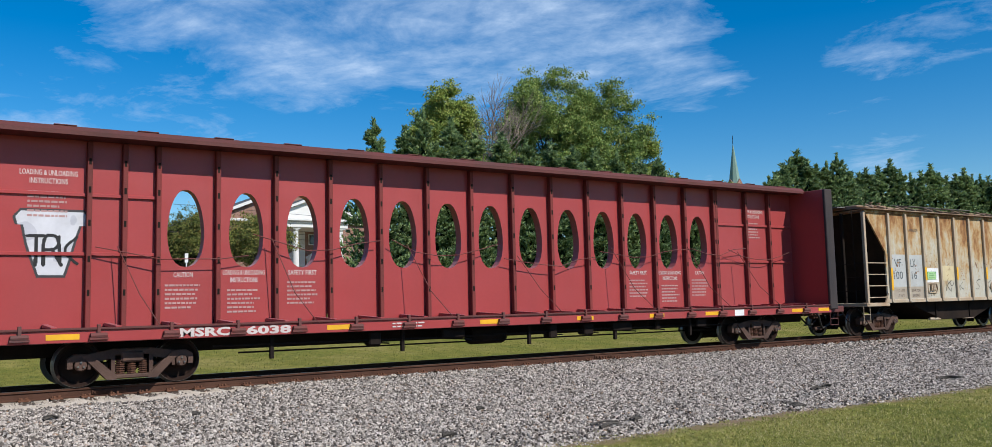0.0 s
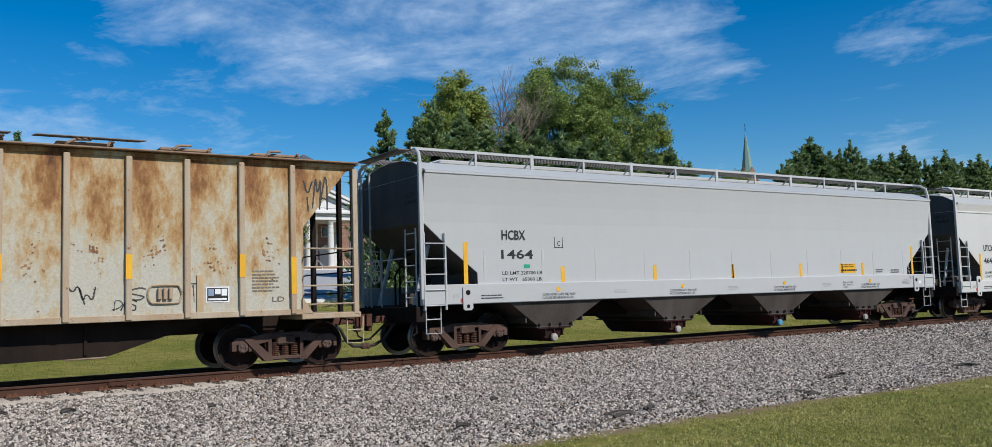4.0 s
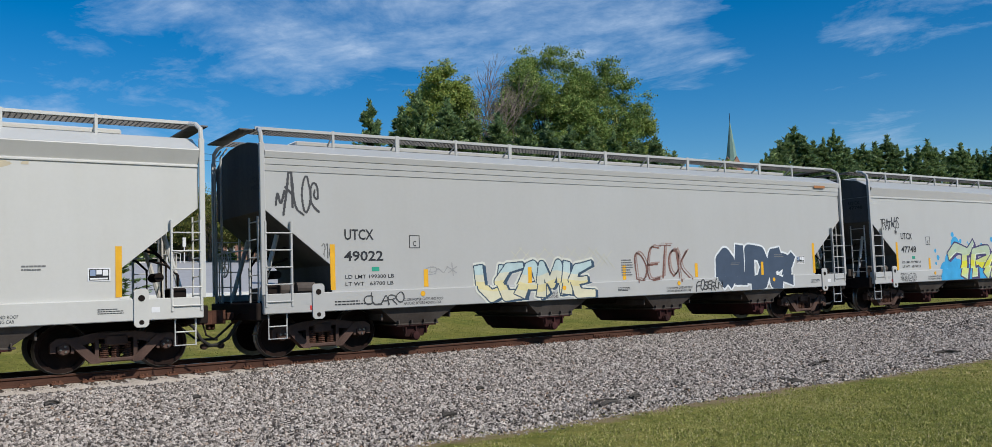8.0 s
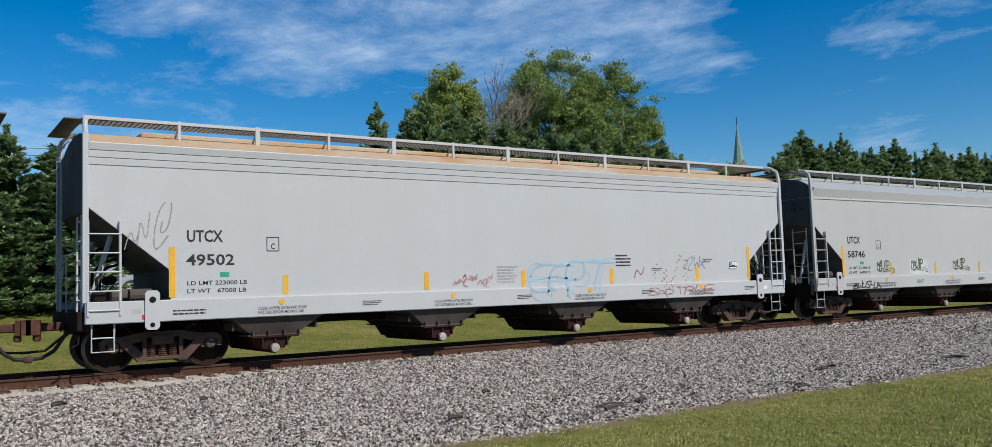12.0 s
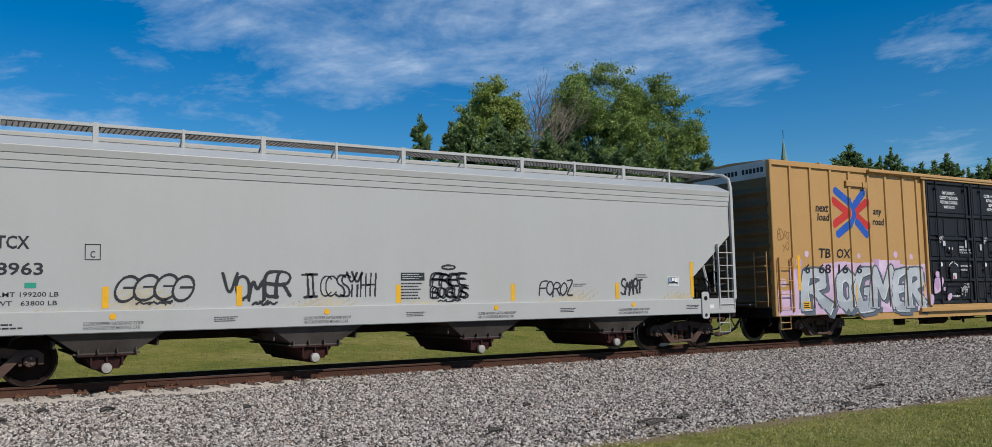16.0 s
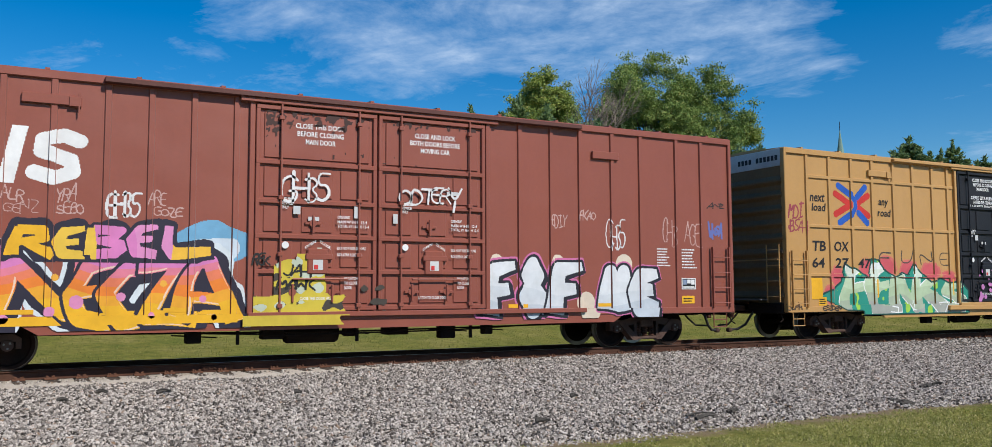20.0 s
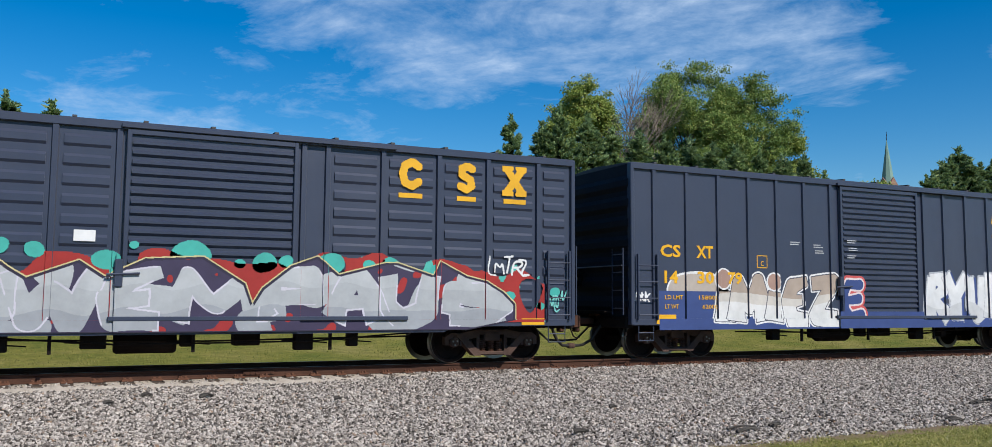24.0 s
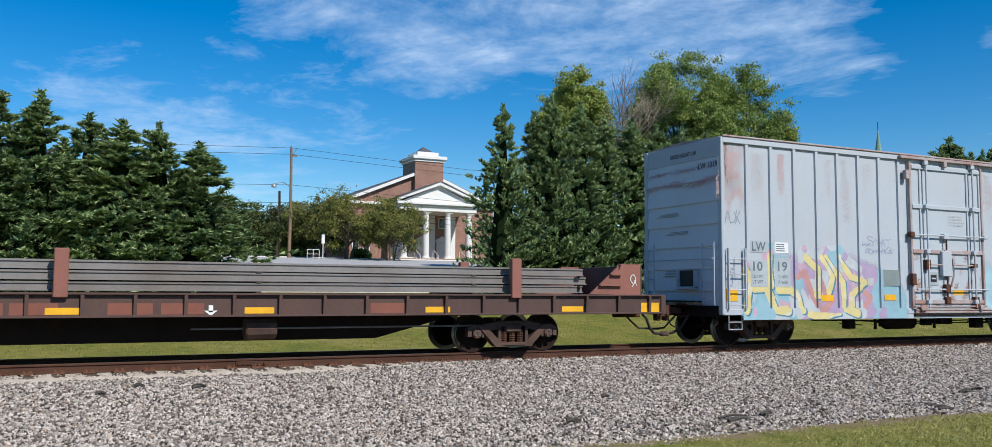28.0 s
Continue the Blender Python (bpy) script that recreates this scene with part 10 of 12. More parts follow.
        inside = (Z < top - 0.10 + 0.22 * sp) & (q > 0.55 + 0.15 * sp) & (q < 6.45 + 0.1 * sp)
        tint = np.where(q < 2.3 + 0.2 * ripple(X, Z, 72, 0.6), 0, np.where((q > 5.65) | (ripple(X, Z, 73, 0.45) > 0.55), 0, 1))
        res = np.where(inside, tint, -1)
        g, r = seg_dist(Xw, Zw, gold), seg_dist(Xw, Zw, rose)
        wide = 0.095 * (1 + 0.35 * ripple(X, Z, 74, 0.5))
        body = (g < 0.30 + 0.1 * ripple(X, Z, 75, 0.5)) & (q > 0.6) & (q < 5.2)
        res = np.where(body, np.where(ripple(X, Z, 76, 0.35) > 0.15, 2, np.where(ripple(X, Z, 77, 0.3) > 0.3, 3, tint)), res)
        res = np.where(r < 0.085, 4, res)
        es = seg_dist(Xw - 0.035, Zw + 0.03, gold)
        res = np.where(es < wide + 0.012, 5, res)
        res = np.where(g < wide, np.where(ripple(X, Z, 78, 0.4) > 0.5, 7, 6), res)
        return res
    spray(car, (E + 0.5, E + 6.6, 0.67, 2.62), paint, [(0.27, 0.45, 0.53), (0.40, 0.31, 0.46), (0.47, 0.51, 0.54), (0.52, 0.36, 0.44), (0.50, 0.27, 0.26), (0.08, 0.22, 0.32), (0.64, 0.55, 0.26), (0.64, 0.59, 0.44)], sk, 0.0125, "graffiti", "pastel yellow, violet and blue wild-style graffiti")
    spray(car, (x1 + 0.1, x1 + 2.6, 0.74, 2.5), lambda X, Z: np.where(Z + 0.25 * np.random.default_rng(8).random(X.shape) < 1.9 + 0.4 * ripple(X, Z, 79, 0.5), 0, -1), [(0.33, 0.52, 0.60)], sk, 0.014, "graffiti", "pale blue spray haze")
    tag(car, "AJX", E + 0.1, E + 0.6, 3.05, 3.3, (0.22, 0.26, 0.32), sk, 0.010, 702, 0.3)
    tag(car, "YSA", E + 0.16, E + 0.4, 1.55, 2.1, (0.20, 0.24, 0.34), sk, 0.010, 705, 0.3)
    tag(car, "WS~AT", E + 4.85, E + 5.95, 2.65, 2.85, (0.26, 0.28, 0.42), sk, 0.010, 703, 0.4)
    tag(car, "BON~MOS", E + 4.95, E + 6.0, 2.42, 2.58, (0.26, 0.28, 0.42), sk, 0.010, 704, 0.4)
    for a, z in ((0.05, 1.14), (3.27, 1.14), (5.65, 1.16), (8.42, 1.32)):
        patch(car, E + a, E + a + (0.42 if a < 1 else 0.46), z, z + (0.3 if a < 1 else 0.16), YELLOW, 1.6 if a > 7 else 1.563, "reflector_strip")
    patch(car, E + 5.55, E + 6.27, 1.56, 2.0, ink(0.22, 0.27, 0.27), 1.557, "tack_board", 0.02)
    patch(car, E + 5.0, E + 5.25, 1.56, 1.76, ink(0.44, 0.45, 0.46), 1.562, "white_label")
    patch(car, E + 1.73, E + 2.17, 2.37, 2.64, WHITE, 1.56, "white_label")
    bars(car, E + 1.76, E + 2.12, 2.4, 2.62, 4, mark, 1.5645, seed=35)
    # worn-through paint in speckled runs
    for k, (x, w, z0, z1, dens) in enumerate(((0.32, 0.24, 3.3, 5.08, 0.75), (0.12, 0.12, 3.9, 5.08, 0.5), (1.95, 0.10, 3.8, 4.95, 0.62), (1.2, 0.12, 3.6, 4.9, 0.25), (3.62, 0.08, 3.5, 4.9, 0.2), (4.25, 0.12, 3.2, 4.95, 0.24), (5.05, 0.08, 3.9, 4.9, 0.16), (10.2, 0.2, 3.4, 4.9, 0.3), (12.1, 0.15, 3.2, 4.9, 0.3), (13.8, 0.2, 3.4, 4.9, 0.3))):
        spray(car, (E + x - w * 2, E + x + w * 2, z0 - 0.2, z1), lambda X, Z, x=x, w=w, z0=z0, z1=z1, k=k, dens=dens: np.where(np.random.default_rng(k).random(X.shape) < dens * np.clip(1.6 - np.abs(X - E - x) / w + 0.9 * ripple(X, Z * 0.35, 80 + k, 0.2), 0, 1) * np.clip((Z - z0) * 2.2 + 0.5 * ripple(X, Z, 60 + k, 0.2), 0, 1), np.where(ripple(X, Z, 95 + k, 0.2) > 0.2, 1, 0), -1), [(0.45, 0.31, 0.30), (0.40, 0.36, 0.38)], lambda X, Z: np.full(np.shape(X), 1.5535), 0.013, "rust_streak", "worn red-brown streak")
    spray(car, (x0 + 0.1, x1 - 0.05, 0.97, 2.6), lambda X, Z: np.where(np.random.default_rng(21).random(X.shape) < np.clip(0.75 * ripple(X, Z, 66, 0.22) - 0.15 + 0.3 * (1.9 - Z), 0, 0.8), np.where(ripple(X, Z, 67, 0.15) > 0.3, 1, 0), -1), [(0.36, 0.20, 0.14), (0.22, 0.11, 0.075)], lambda X, Z: np.full(np.shape(X), 1.6), 0.016, "rust_stain", "rust stains on the lower door")
    # end: words, worn band, brake opening, ladder
    for w, y0, y1, z, h in (("EXCESS HEIGHT CAR", 0.45, -0.64, 4.90, 0.11), ("LW 1019", -0.72, -1.46, 4.50, 0.16)):
        p, polys = font_mesh(w, 0.012)
        q = (p - p.min(0)) / (p.max(0) - p.min(0))
        v = [(E - (0.036 if h > 0.15 else 0.028), y0 + (y1 - y0) * a, z + h * b) for a, b in q.tolist()]
        part("lettering", lettering_mesh(v, polys), None, car)
    for y, z, w, h in ((0.6, 3.36, 0.5, 0.1), (0.2, 2.86, 0.5, 0.1), (0.45, 1.75, 0.35, 0.2)):
        bb = Build()
        for k in range(3):
            bb.box(E - 0.050, E - 0.046, y - w, y + w * (0.9 - 0.2 * k), z + k * h / 3, z + k * h / 3 + h * 0.18)
        part("end_mark", bb, ink(0.34, 0.37, 0.40), car)
    rng = np.random.default_rng(44)
    vs, fs = [], []
    for iy in range(150):
        for iz in range(32):
            y, z = -1.5 + 0.02 * iy, 4.02 + 0.02 * iz
            m = 4.17 + 0.05 * math.sin(y * 3)
            lean = max(math.exp(-((z - m) / 0.07) ** 2), 0.9 * math.exp(-((z - 4.52) / 0.05) ** 2) * (0.3 if y < -0.7 else 1))
            if rng.random() > 0.85 * lean * (0.7 + 0.3 * math.sin(y * 5 + z * 9)):
                continue
            x = E - (0.052 if z < 4.3 else 0.036)
            i = len(vs)
            vs += [(x, y, z), (x, y + 0.02, z), (x, y + 0.02, z + 0.02), (x, y, z + 0.02)]
            fs.append((i, i + 3, i + 2, i + 1))
    part("rust_stain", big("rust_stain", vs, fs, [ink(0.50, 0.30, 0.31)], False), None, car, "faded red band worn through")
    hb = Build().box(E - 0.16, E - 0.04, -0.68, -0.62, 1.45, 1.92, 0.01).box(E - 0.16, E - 0.04, 0.02, 0.08, 1.45, 1.92, 0.01).box(E - 0.16, E - 0.04, -0.68, 0.08, 1.42, 1.5, 0.01)
    part("brake_housing", hb, FADED, car)
    part("brake_recess", Build().box(E - 0.07, E - 0.03, -0.62, 0.02, 1.5, 1.92), BLACK, car)
    for y in (1.45, 1.02):
        part("stile", Build().tube([(E - 0.17, y, 1.05), (E - 0.17, y, 2.66)], 0.018, 6), FADED, car)
    for k in range(4):
        part("rung", Build().tube([(E - 0.17, 1.45, 1.3 + 0.4 * k), (E - 0.17, 1.02, 1.3 + 0.4 * k)], 0.014, 6), FADED, car)


faded_boxcar()


# ---- rail-carrying flat car ----
def rail_flat():
    X, half = 313.5, 14.0
    steel = coat("brown_frame_paint", (0.062, 0.034, 0.030), (0.11, 0.062, 0.05), 0.42, 1.0, 0.65, 0, 0.12, True, spread=0.2)
    stake_m = coat("oxide_stake_paint", (0.31, 0.12, 0.09), (0.20, 0.085, 0.065), 0.45, 1.2, 0.65, 0, 0.12, True)
    car = new_car("flat_car", X, "dark brown flat car fitted with stakes for carrying rails")
    for s in (-1, 1):
        y0, y1 = sorted((s * 1.32, s * 1.38))
        part("side_sill", Build().box(-half + 0.15, half - 0.15, y0, y1, 0.84, 1.28, 0.01), steel, car)
        for z in (0.86, 1.27):
            part("sill_flange", Build().box(-half + 0.15, half - 0.15, *sorted((s * 1.32, s * 1.46)), z - 0.02, z + 0.02, 0.006), steel, car)
        for k in range(32):
            x = -half + 0.5 + (2 * half - 1.0) * k / 31
            part("stake_pocket", Build().prism([(s * 1.38, 0.88), (s * 1.44, 0.88), (s * 1.46, 1.25), (s * 1.38, 1.25)], "x", x - 0.03, x + 0.03), steel, car)
    part("deck", Build().box(-half + 0.15, half - 0.15, -1.32, 1.32, 1.20, 1.28, 0.01), steel, car)
    u = Build().prism([(-half + 0.2, 1.2), (half - 0.2, 1.2), (half - 0.2, 0.85), (half - 5.2, 0.80), (half - 7.0, 0.34), (-half + 7.0, 0.34), (-half + 5.2, 0.80), (-half + 0.2, 0.85)], "y", -0.55, 0.55)
    part("fishbelly_sill", u, BLACK_STEEL, car)
    br = Build().lathe([(0.2, -0.3), (0.22, -0.26), (0.22, 0.26), (0.2, 0.3)], (4.49, -1.0, 0.60), "x", 12)
    part("brake_cylinder", br, CAST, car)
    part("brake_rod", Build().tube([(3.2, -1.0, 0.60), (9.2, -1.0, 0.60)], 0.02, 6), GRATING, car)
    part("brake_rod", Build().tube([(-half + 0.6, -1.2, 0.78), (-half + 2.8, -1.0, 0.75)], 0.02, 6), BLACK_STEEL, car)
    for s in (-1, 1):
        part("end_sill", Build().box(*sorted((s * (half - 0.15), s * half)), -1.4, 1.4, 0.82, 1.28, 0.015), steel, car)
        coupler(car, s * half, s, 0.98)
        bogie(car, s * (half - 3.95), 0.42)
        # sloped end stops for the load
        a, m, b = s * (half - 0.75), s * (half - 1.3), s * (half - 2.15)
        for y in (-1.38, 1.38):
            q = Build().prism([(a, 1.28), (a, 2.0), (m, 2.0), (b, 1.30)], "y", y - 0.02, y + 0.02)
            for z in (1.5, 1.75, 1.97):
                xx = b + (m - b) * (z - 1.30) / 0.7
                q.box(min(m, xx), max(m, xx), y - 0.1, y + 0.02 if y > 0 else y + 0.02, z - 0.015, z + 0.015)
            part("end_stop", q, stake_m, car)
        part("end_bulkhead", Build().box(*sorted((a, a + s * 0.06)), -1.38, 1.38, 1.28, 1.98, 0.01), steel, car)
    part("hand_brake", Build().box(-half + 0.05, -half + 0.2, -1.4, -1.25, 1.0, 1.75, 0.015), steel, car)
    for x in (-10.2, -1.44, 0.95, 9.92):
        for y in (-1.40, 1.40):
            part("stake", Build().box(x - 0.12, x + 0.12, y - 0.09, y + 0.06, 1.2, 2.07, 0.015), stake_m, car)
    # load: three layers of rails
    rail_m = coat("stacked_rail_steel", (0.26, 0.255, 0.255), (0.15, 0.125, 0.11), 0.45, 0.7, 0.5, 0.0, 0.1, False)
    sec = [(-0.070, 0), (0.070, 0), (0.070, 0.012), (0.012, 0.03), (0.010, 0.122), (0.036, 0.134), (0.036, 0.17), (-0.036, 0.17), (-0.036, 0.134), (-0.010, 0.122), (-0.012, 0.03), (-0.070, 0.012)]
    for lay in range(3):
        z = 1.32 + 0.195 * lay
        for k in range(14 if lay < 2 else 11):
            y = -1.18 + 0.182 * k + (0.09 if lay == 2 else 0)
            a, b = -half + 2.3 + 0.25 * math.sin(k * 2.1 + lay), half - 2.3 - 0.3 * math.cos(k * 1.7 + lay)
            part("stacked_rail", Build().prism([(y + p, z + q) for p, q in sec], "x", a, b), rail_m, car)
        for x in (-9.3, -4.9, -0.3, 4.4, 9.0):
            part("spacer", Build().box(x - 0.05, x + 0.05, -1.24, 1.24, z - 0.028, z, 0.004), TIE_WOOD, car)
    for x in (-11.2, -7.77, -4.58, -2.14, 1.0, 4.4, 8.1, 11.4):
        patch(car, x - 0.28, x + 0.28, 0.90, 1.02, YELLOW, 1.382, "reflector_strip")
    arrow = Build().box(3.46, 3.54, -1.386, -1.382, 0.93, 1.06)
    arrow.prism([(3.38, 0.96), (3.5, 0.86), (3.62, 0.96)], "y", -1.386, -1.382)
    part("arrow_mark", arrow, WHITE, car, "small white painted arrow")
    patch(car, -12.95, -12.35, 0.92, 1.17, YELLOW, 1.382, "reflector_strip")
    patch(car, 13.28, 13.8, 0.88, 1.10, YELLOW, 1.382, "reflector_strip")
    for x in (-4.9, -0.3, 0.55, 2.1, 3.0, 7.0):
        patch(car, x - 0.38, x + 0.38, 0.89, 1.1, ink(0.22, 0.08, 0.055), 1.3805, "oxide_patch")
    lettering(car, "SH", -7.0, -6.72, 0.97, 1.14, ink(0.46, 0.44, 0.42), 1.383, 0.02, label="white stencilled mark")
    lettering(car, "203", -6.3, -5.92, 0.97, 1.14, ink(0.46, 0.44, 0.42), 1.383, 0.02, label="white stencilled number")
    bars(car, -5.75, -5.2, 0.93, 1.18, 2, ink(0.45, 0.42, 0.4), 1.382, seed=7)
    tag(car, "DANNY", -13.18, -12.74, 1.75, 1.87, (0.6, 0.58, 0.56), lambda X, Z: np.full(np.shape(X), 1.41), 0.012, 801, 0.3)
    tag(car, "~@~A~", -13.18, -12.66, 1.4, 1.6, (0.6, 0.58, 0.56), lambda X, Z: np.full(np.shape(X), 1.41), 0.012, 802, 0.3)
    tag(car, "Q", 12.95, 13.15, 1.55, 1.85, (0.6, 0.58, 0.56), lambda X, Z: np.full(np.shape(X), 1.41), 0.010, 803, 0.3)


rail_flat()


# ---- centre-beam lumber car ----
def centre_beam():
    X, half = 12.6, 12.0
    post_m = coat("worn_post", (0.10, 0.075, 0.07), (0.20, 0.05, 0.045), 0.45, 1.5, 0.8, 0, 0.2, True, spec=0.15)
    red_post = coat("worn_maroon_post", (0.27, 0.042, 0.04), (0.14, 0.04, 0.036), 0.45, 2.0, 0.7, 0, 0.2, True, spec=0.2)
    bulk_m = coat("worn_dark_bulkhead", (0.035, 0.034, 0.038), (0.075, 0.06, 0.058), 0.42, 1.5, 0.75, 0, 0.2, True, spec=0.15)
    deck_m = coat("worn_maroon_deck", (0.15, 0.034, 0.032), (0.09, 0.034, 0.03), 0.45, 1.0, 0.7, 0, 0.2, False)
    car = new_car("centre_beam_car", X, "empty maroon centre-beam lumber car with oval openings")
    y = 0.12
    ovals = [-7.64 + 1.2633 * k for k in range(13)]
    # the centre wall, cut by ovals: panels built round each opening
    b = Build()
    z0, z1 = 1.08, 4.72
    n = 28

    def oval(cx, cz, rx, rz, k):
        a = 2 * math.pi * k / n
        c, s = math.cos(a), math.sin(a)
        return cx + rx * math.copysign(abs(c) ** 0.85, c) * (1 - 0.12 * s), cz + rz * s
    for cx in ovals:
        a, c = cx - 0.6316, cx + 0.6316
        rim = [oval(cx, 3.06, 0.37, 0.80, k) for k in range(n)]
        outer = []
        for px, pz in rim:
            dx, dz = px - cx, pz - 3.06
            t = min((0.6316 / abs(dx)) if abs(dx) > 1e-6 else 1e9, ((z1 - 3.06) if dz > 0 else (3.06 - z0)) / abs(dz) if abs(dz) > 1e-6 else 1e9)
            outer.append((cx + dx * t, 3.06 + dz * t))
        vs, fs = [], []
        for yy in (-y, y):
            vs += [(p[0], yy, p[1]) for p in rim] + [(p[0], yy, p[1]) for p in outer]
        for k in range(n):
            j = (k + 1) % n
            fs += [(k, j, n + j, n + k), (2 * n + k, 3 * n + k, 3 * n + j, 2 * n + j), (k, 2 * n + k, 2 * n + j, j)]
        b.add(vs, fs)
        # corners of the cell that the fan leaves open
        for sx in (a, c):
            for sz in (z0, z1):
                near = sorted(range(n), key=lambda k: abs(outer[k][0] - sx) + abs(outer[k][1] - sz))[:2]
                for yy in (-y, y):
                    b.add([(outer[near[0]][0], yy, outer[near[0]][1]), (outer[near[1]][0], yy, outer[near[1]][1]), (sx, yy, sz)], [(0, 1, 2)])
    e = ovals[0] - 0.6316
    for s in (-1, 1):
        b.box(*sorted((s * -e, s * half)), -y, y, z0, z1)
    part("centre_wall", b, MAROON, car, "maroon centre wall with a row of oval openings")
    ch = Build().prism([(-0.70, 4.72), (0.70, 4.72), (0.70, 4.80), (0.58, 4.90), (-0.58, 4.90), (-0.70, 4.80)], "x", -half, half)
    part("top_chord", ch, deck_m, car)
    for k in range(16):
        x = -half + 1.5 * k + 0.5
        part("chord_plate", Build().box(x - 0.2, x + 0.2, -0.6, 0.6, 4.90, 4.925, 0.008), deck_m, car)
    edge = [-9.5, -8.85, -8.21] + [o + 0.6316 for o in ovals] + [8.25, 9.62, 10.75]
    for x in edge:
        for s in (-1, 1):
            part("wall_post", Build().box(x - 0.048, x + 0.048, *sorted((s * y, s * (y + 0.14))), z0, 4.7, 0.01), red_post, car)
    for x in edge:
        for z in (1.75, 2.4, 3.1, 3.75, 4.3):
            part("keyhole", Build().box(x - 0.022, x + 0.022, -y - 0.145, -y - 0.139, z - 0.06, z + 0.06, 0.0), NEAR_BLACK, car)
    for s in (-1, 1):
        for z in (2.5, 3.65):
            a, c = sorted((s * 8.25, s * 11.9))
            part("wall_girt", Build().box(a, c, -y - 0.05, -y, z - 0.035, z + 0.035, 0.008), MAROON, car)
        bk = Build().box(*sorted((s * (half - 0.05), s * (half + 0.02))), -1.42, 1.42, 0.95, 4.78, 0.01)
        part("end_bulkhead", bk, MAROON, car)
        for yy in (-1.47, 1.47):
            part("bulkhead_post", Build().box(*sorted((s * (half - 0.1), s * (half + 0.28))), yy - 0.05, yy + 0.05, 0.95, 4.78, 0.02), bulk_m, car)
        part("bulkhead_plate", Build().box(*sorted((s * (half + 0.02), s * (half + 0.25))), -1.42, 1.42, 4.6, 4.76, 0.02), deck_m, car)
        for z in (1.6, 2.4, 3.2, 4.0):
            part("bulkhead_rib", Build().box(*sorted((s * (half + 0.02), s * (half + 0.18))), -1.42, 1.42, z - 0.06, z + 0.06, 0.01), MAROON, car)
        part("end_sill", Build().box(*sorted((s * (half + 0.0), s * (half + 0.75))), -1.4, 1.4, 0.84, 1.04, 0.02), deck_m, car)
        coupler(car, s * (half + 0.7), s, 0.5)
        bogie(car, s * 8.85, 0.42)
        stirrup(car, s * (half + 0.2) - 0.2, s * (half + 0.2) + 0.2, -1.4, 0.45, 0.85, deck_m)
        part("side_sill", Build().box(-half, half, *sorted((s * 1.30, s * 1.46)), 0.84, 1.08, 0.012), MAROON, car)
        part("sill_lip", Build().box(-half, half, *sorted((s * 1.28, s * 1.50)), 1.06, 1.10, 0.008), deck_m, car)
        # wedge-shaped deck risers towards the wall
        for k in range(22):
            x = -half + 0.7 + 1.08 * k
            part("deck_riser", Build().prism([(s * 0.14, 1.10), (s * 1.28, 1.10), (s * 1.28, 1.12), (s * 0.14, 1.17)], "x", x - 0.05, x + 0.05), MAROON, car)
        for k in range(18):
            x = -half + 1.22 + 1.2633 * k
            w = Build().lathe([(0.05, -0.14), (0.05, 0.14)], (x, s * 1.5, 0.96), "x", 8)
            w.box(x - 0.16, x + 0.16, *sorted((s * 1.44, s * 1.53)), 0.88, 0.93, 0.008)
            w.box(x - 0.03, x + 0.03, *sorted((s * 1.44, s * 1.52)), 0.88, 1.16, 0.008)
            part("strap_winch", w, post_m, car)
    part("deck", Build().box(-half, half, -1.3, 1.3, 1.02, 1.09, 0.008), deck_m, car)
    part("centre_sill", Build().box(-half, half, -0.3, 0.3, 0.55, 1.0, 0.02), BLACK_STEEL, car)
    br = Build().tube([(-half + 5.2, -0.9, 0.50), (half - 5.2, -0.9, 0.48)], 0.02, 6)
    part("brake_rod", br, BLACK_STEEL, car)
    for x in (-6.2, -3.2, 0.3, 3.1, 5.9):
        part("rod_hanger", Build().box(x - 0.04, x + 0.04, -1.2, -1.12, 0.36, 0.86, 0.006), BLACK_STEEL, car)
    part("air_tank", Build().lathe([(0.2, -0.5), (0.22, -0.45), (0.22, 0.45), (0.2, 0.5)], (-0.6, -0.6, 0.62), "x", 12), BLACK_STEEL, car)
    # slack tie-down cables across the openings
    rng = random.Random(3)
    for k, x in enumerate((-9.4, -6.3, -3.0, 0.2, 3.4, 6.4, 8.6)):
        c = Build()
        z = 2.75 + rng.uniform(-0.2, 0.2)
        pts = [(x + 3.0 * t, -0.33 - 0.04 * math.sin(3 * t), z - 0.25 * math.sin(math.pi * t) + 0.3 * (t - 0.5) * rng.uniform(-1, 1)) for t in (0, 0.2, 0.4, 0.6, 0.8, 1)]
        c.tube(pts, 0.011, 5)
        part("tie_down_cable", c, post_m, car)
        d = Build().tube([(x + 0.4, -0.34, z), (x + 0.7, -0.9, 1.7), (x + 0.95, -1.45, 1.1)], 0.010, 5)
        part("tie_down_cable", d, post_m, car)
    # lettering
    pale = ink(0.62, 0.55, 0.53)
    o = y + 0.001
    for lines, cx, zt, sc in ((("LOADING & UNLOADING", "INSTRUCTIONS"), -10.2, 4.0, 1.0), (("LOADING & UNLOADING", "INSTRUCTIONS"), 10.05, 4.05, 1.0), (("CAUTION",), ovals[0] - 0.05, 2.05, 1.0), (("LOADING & UNLOADING", "INSTRUCTIONS"), ovals[1] - 0.05, 2.10, 0.9), (("SAFETY FIRST",), ovals[2], 2.1, 1.0),
                              (("SAFETY FIRST",), ovals[10], 2.1, 1.0), (("LOADING & UNLOADING", "INSTRUCTIONS"), ovals[11], 2.1, 0.9), (("CAUTION",), ovals[12], 2.1, 1.0)):
        for i, line in enumerate(lines):
            w = min(0.055 * len(line), 1.0) * sc
            lettering(car, line, cx - w / 2, cx + w / 2, zt - 0.16 * i, zt - 0.16 * i + 0.105, pale, o, 0.01)
        zt -= 0.16 * len(lines)
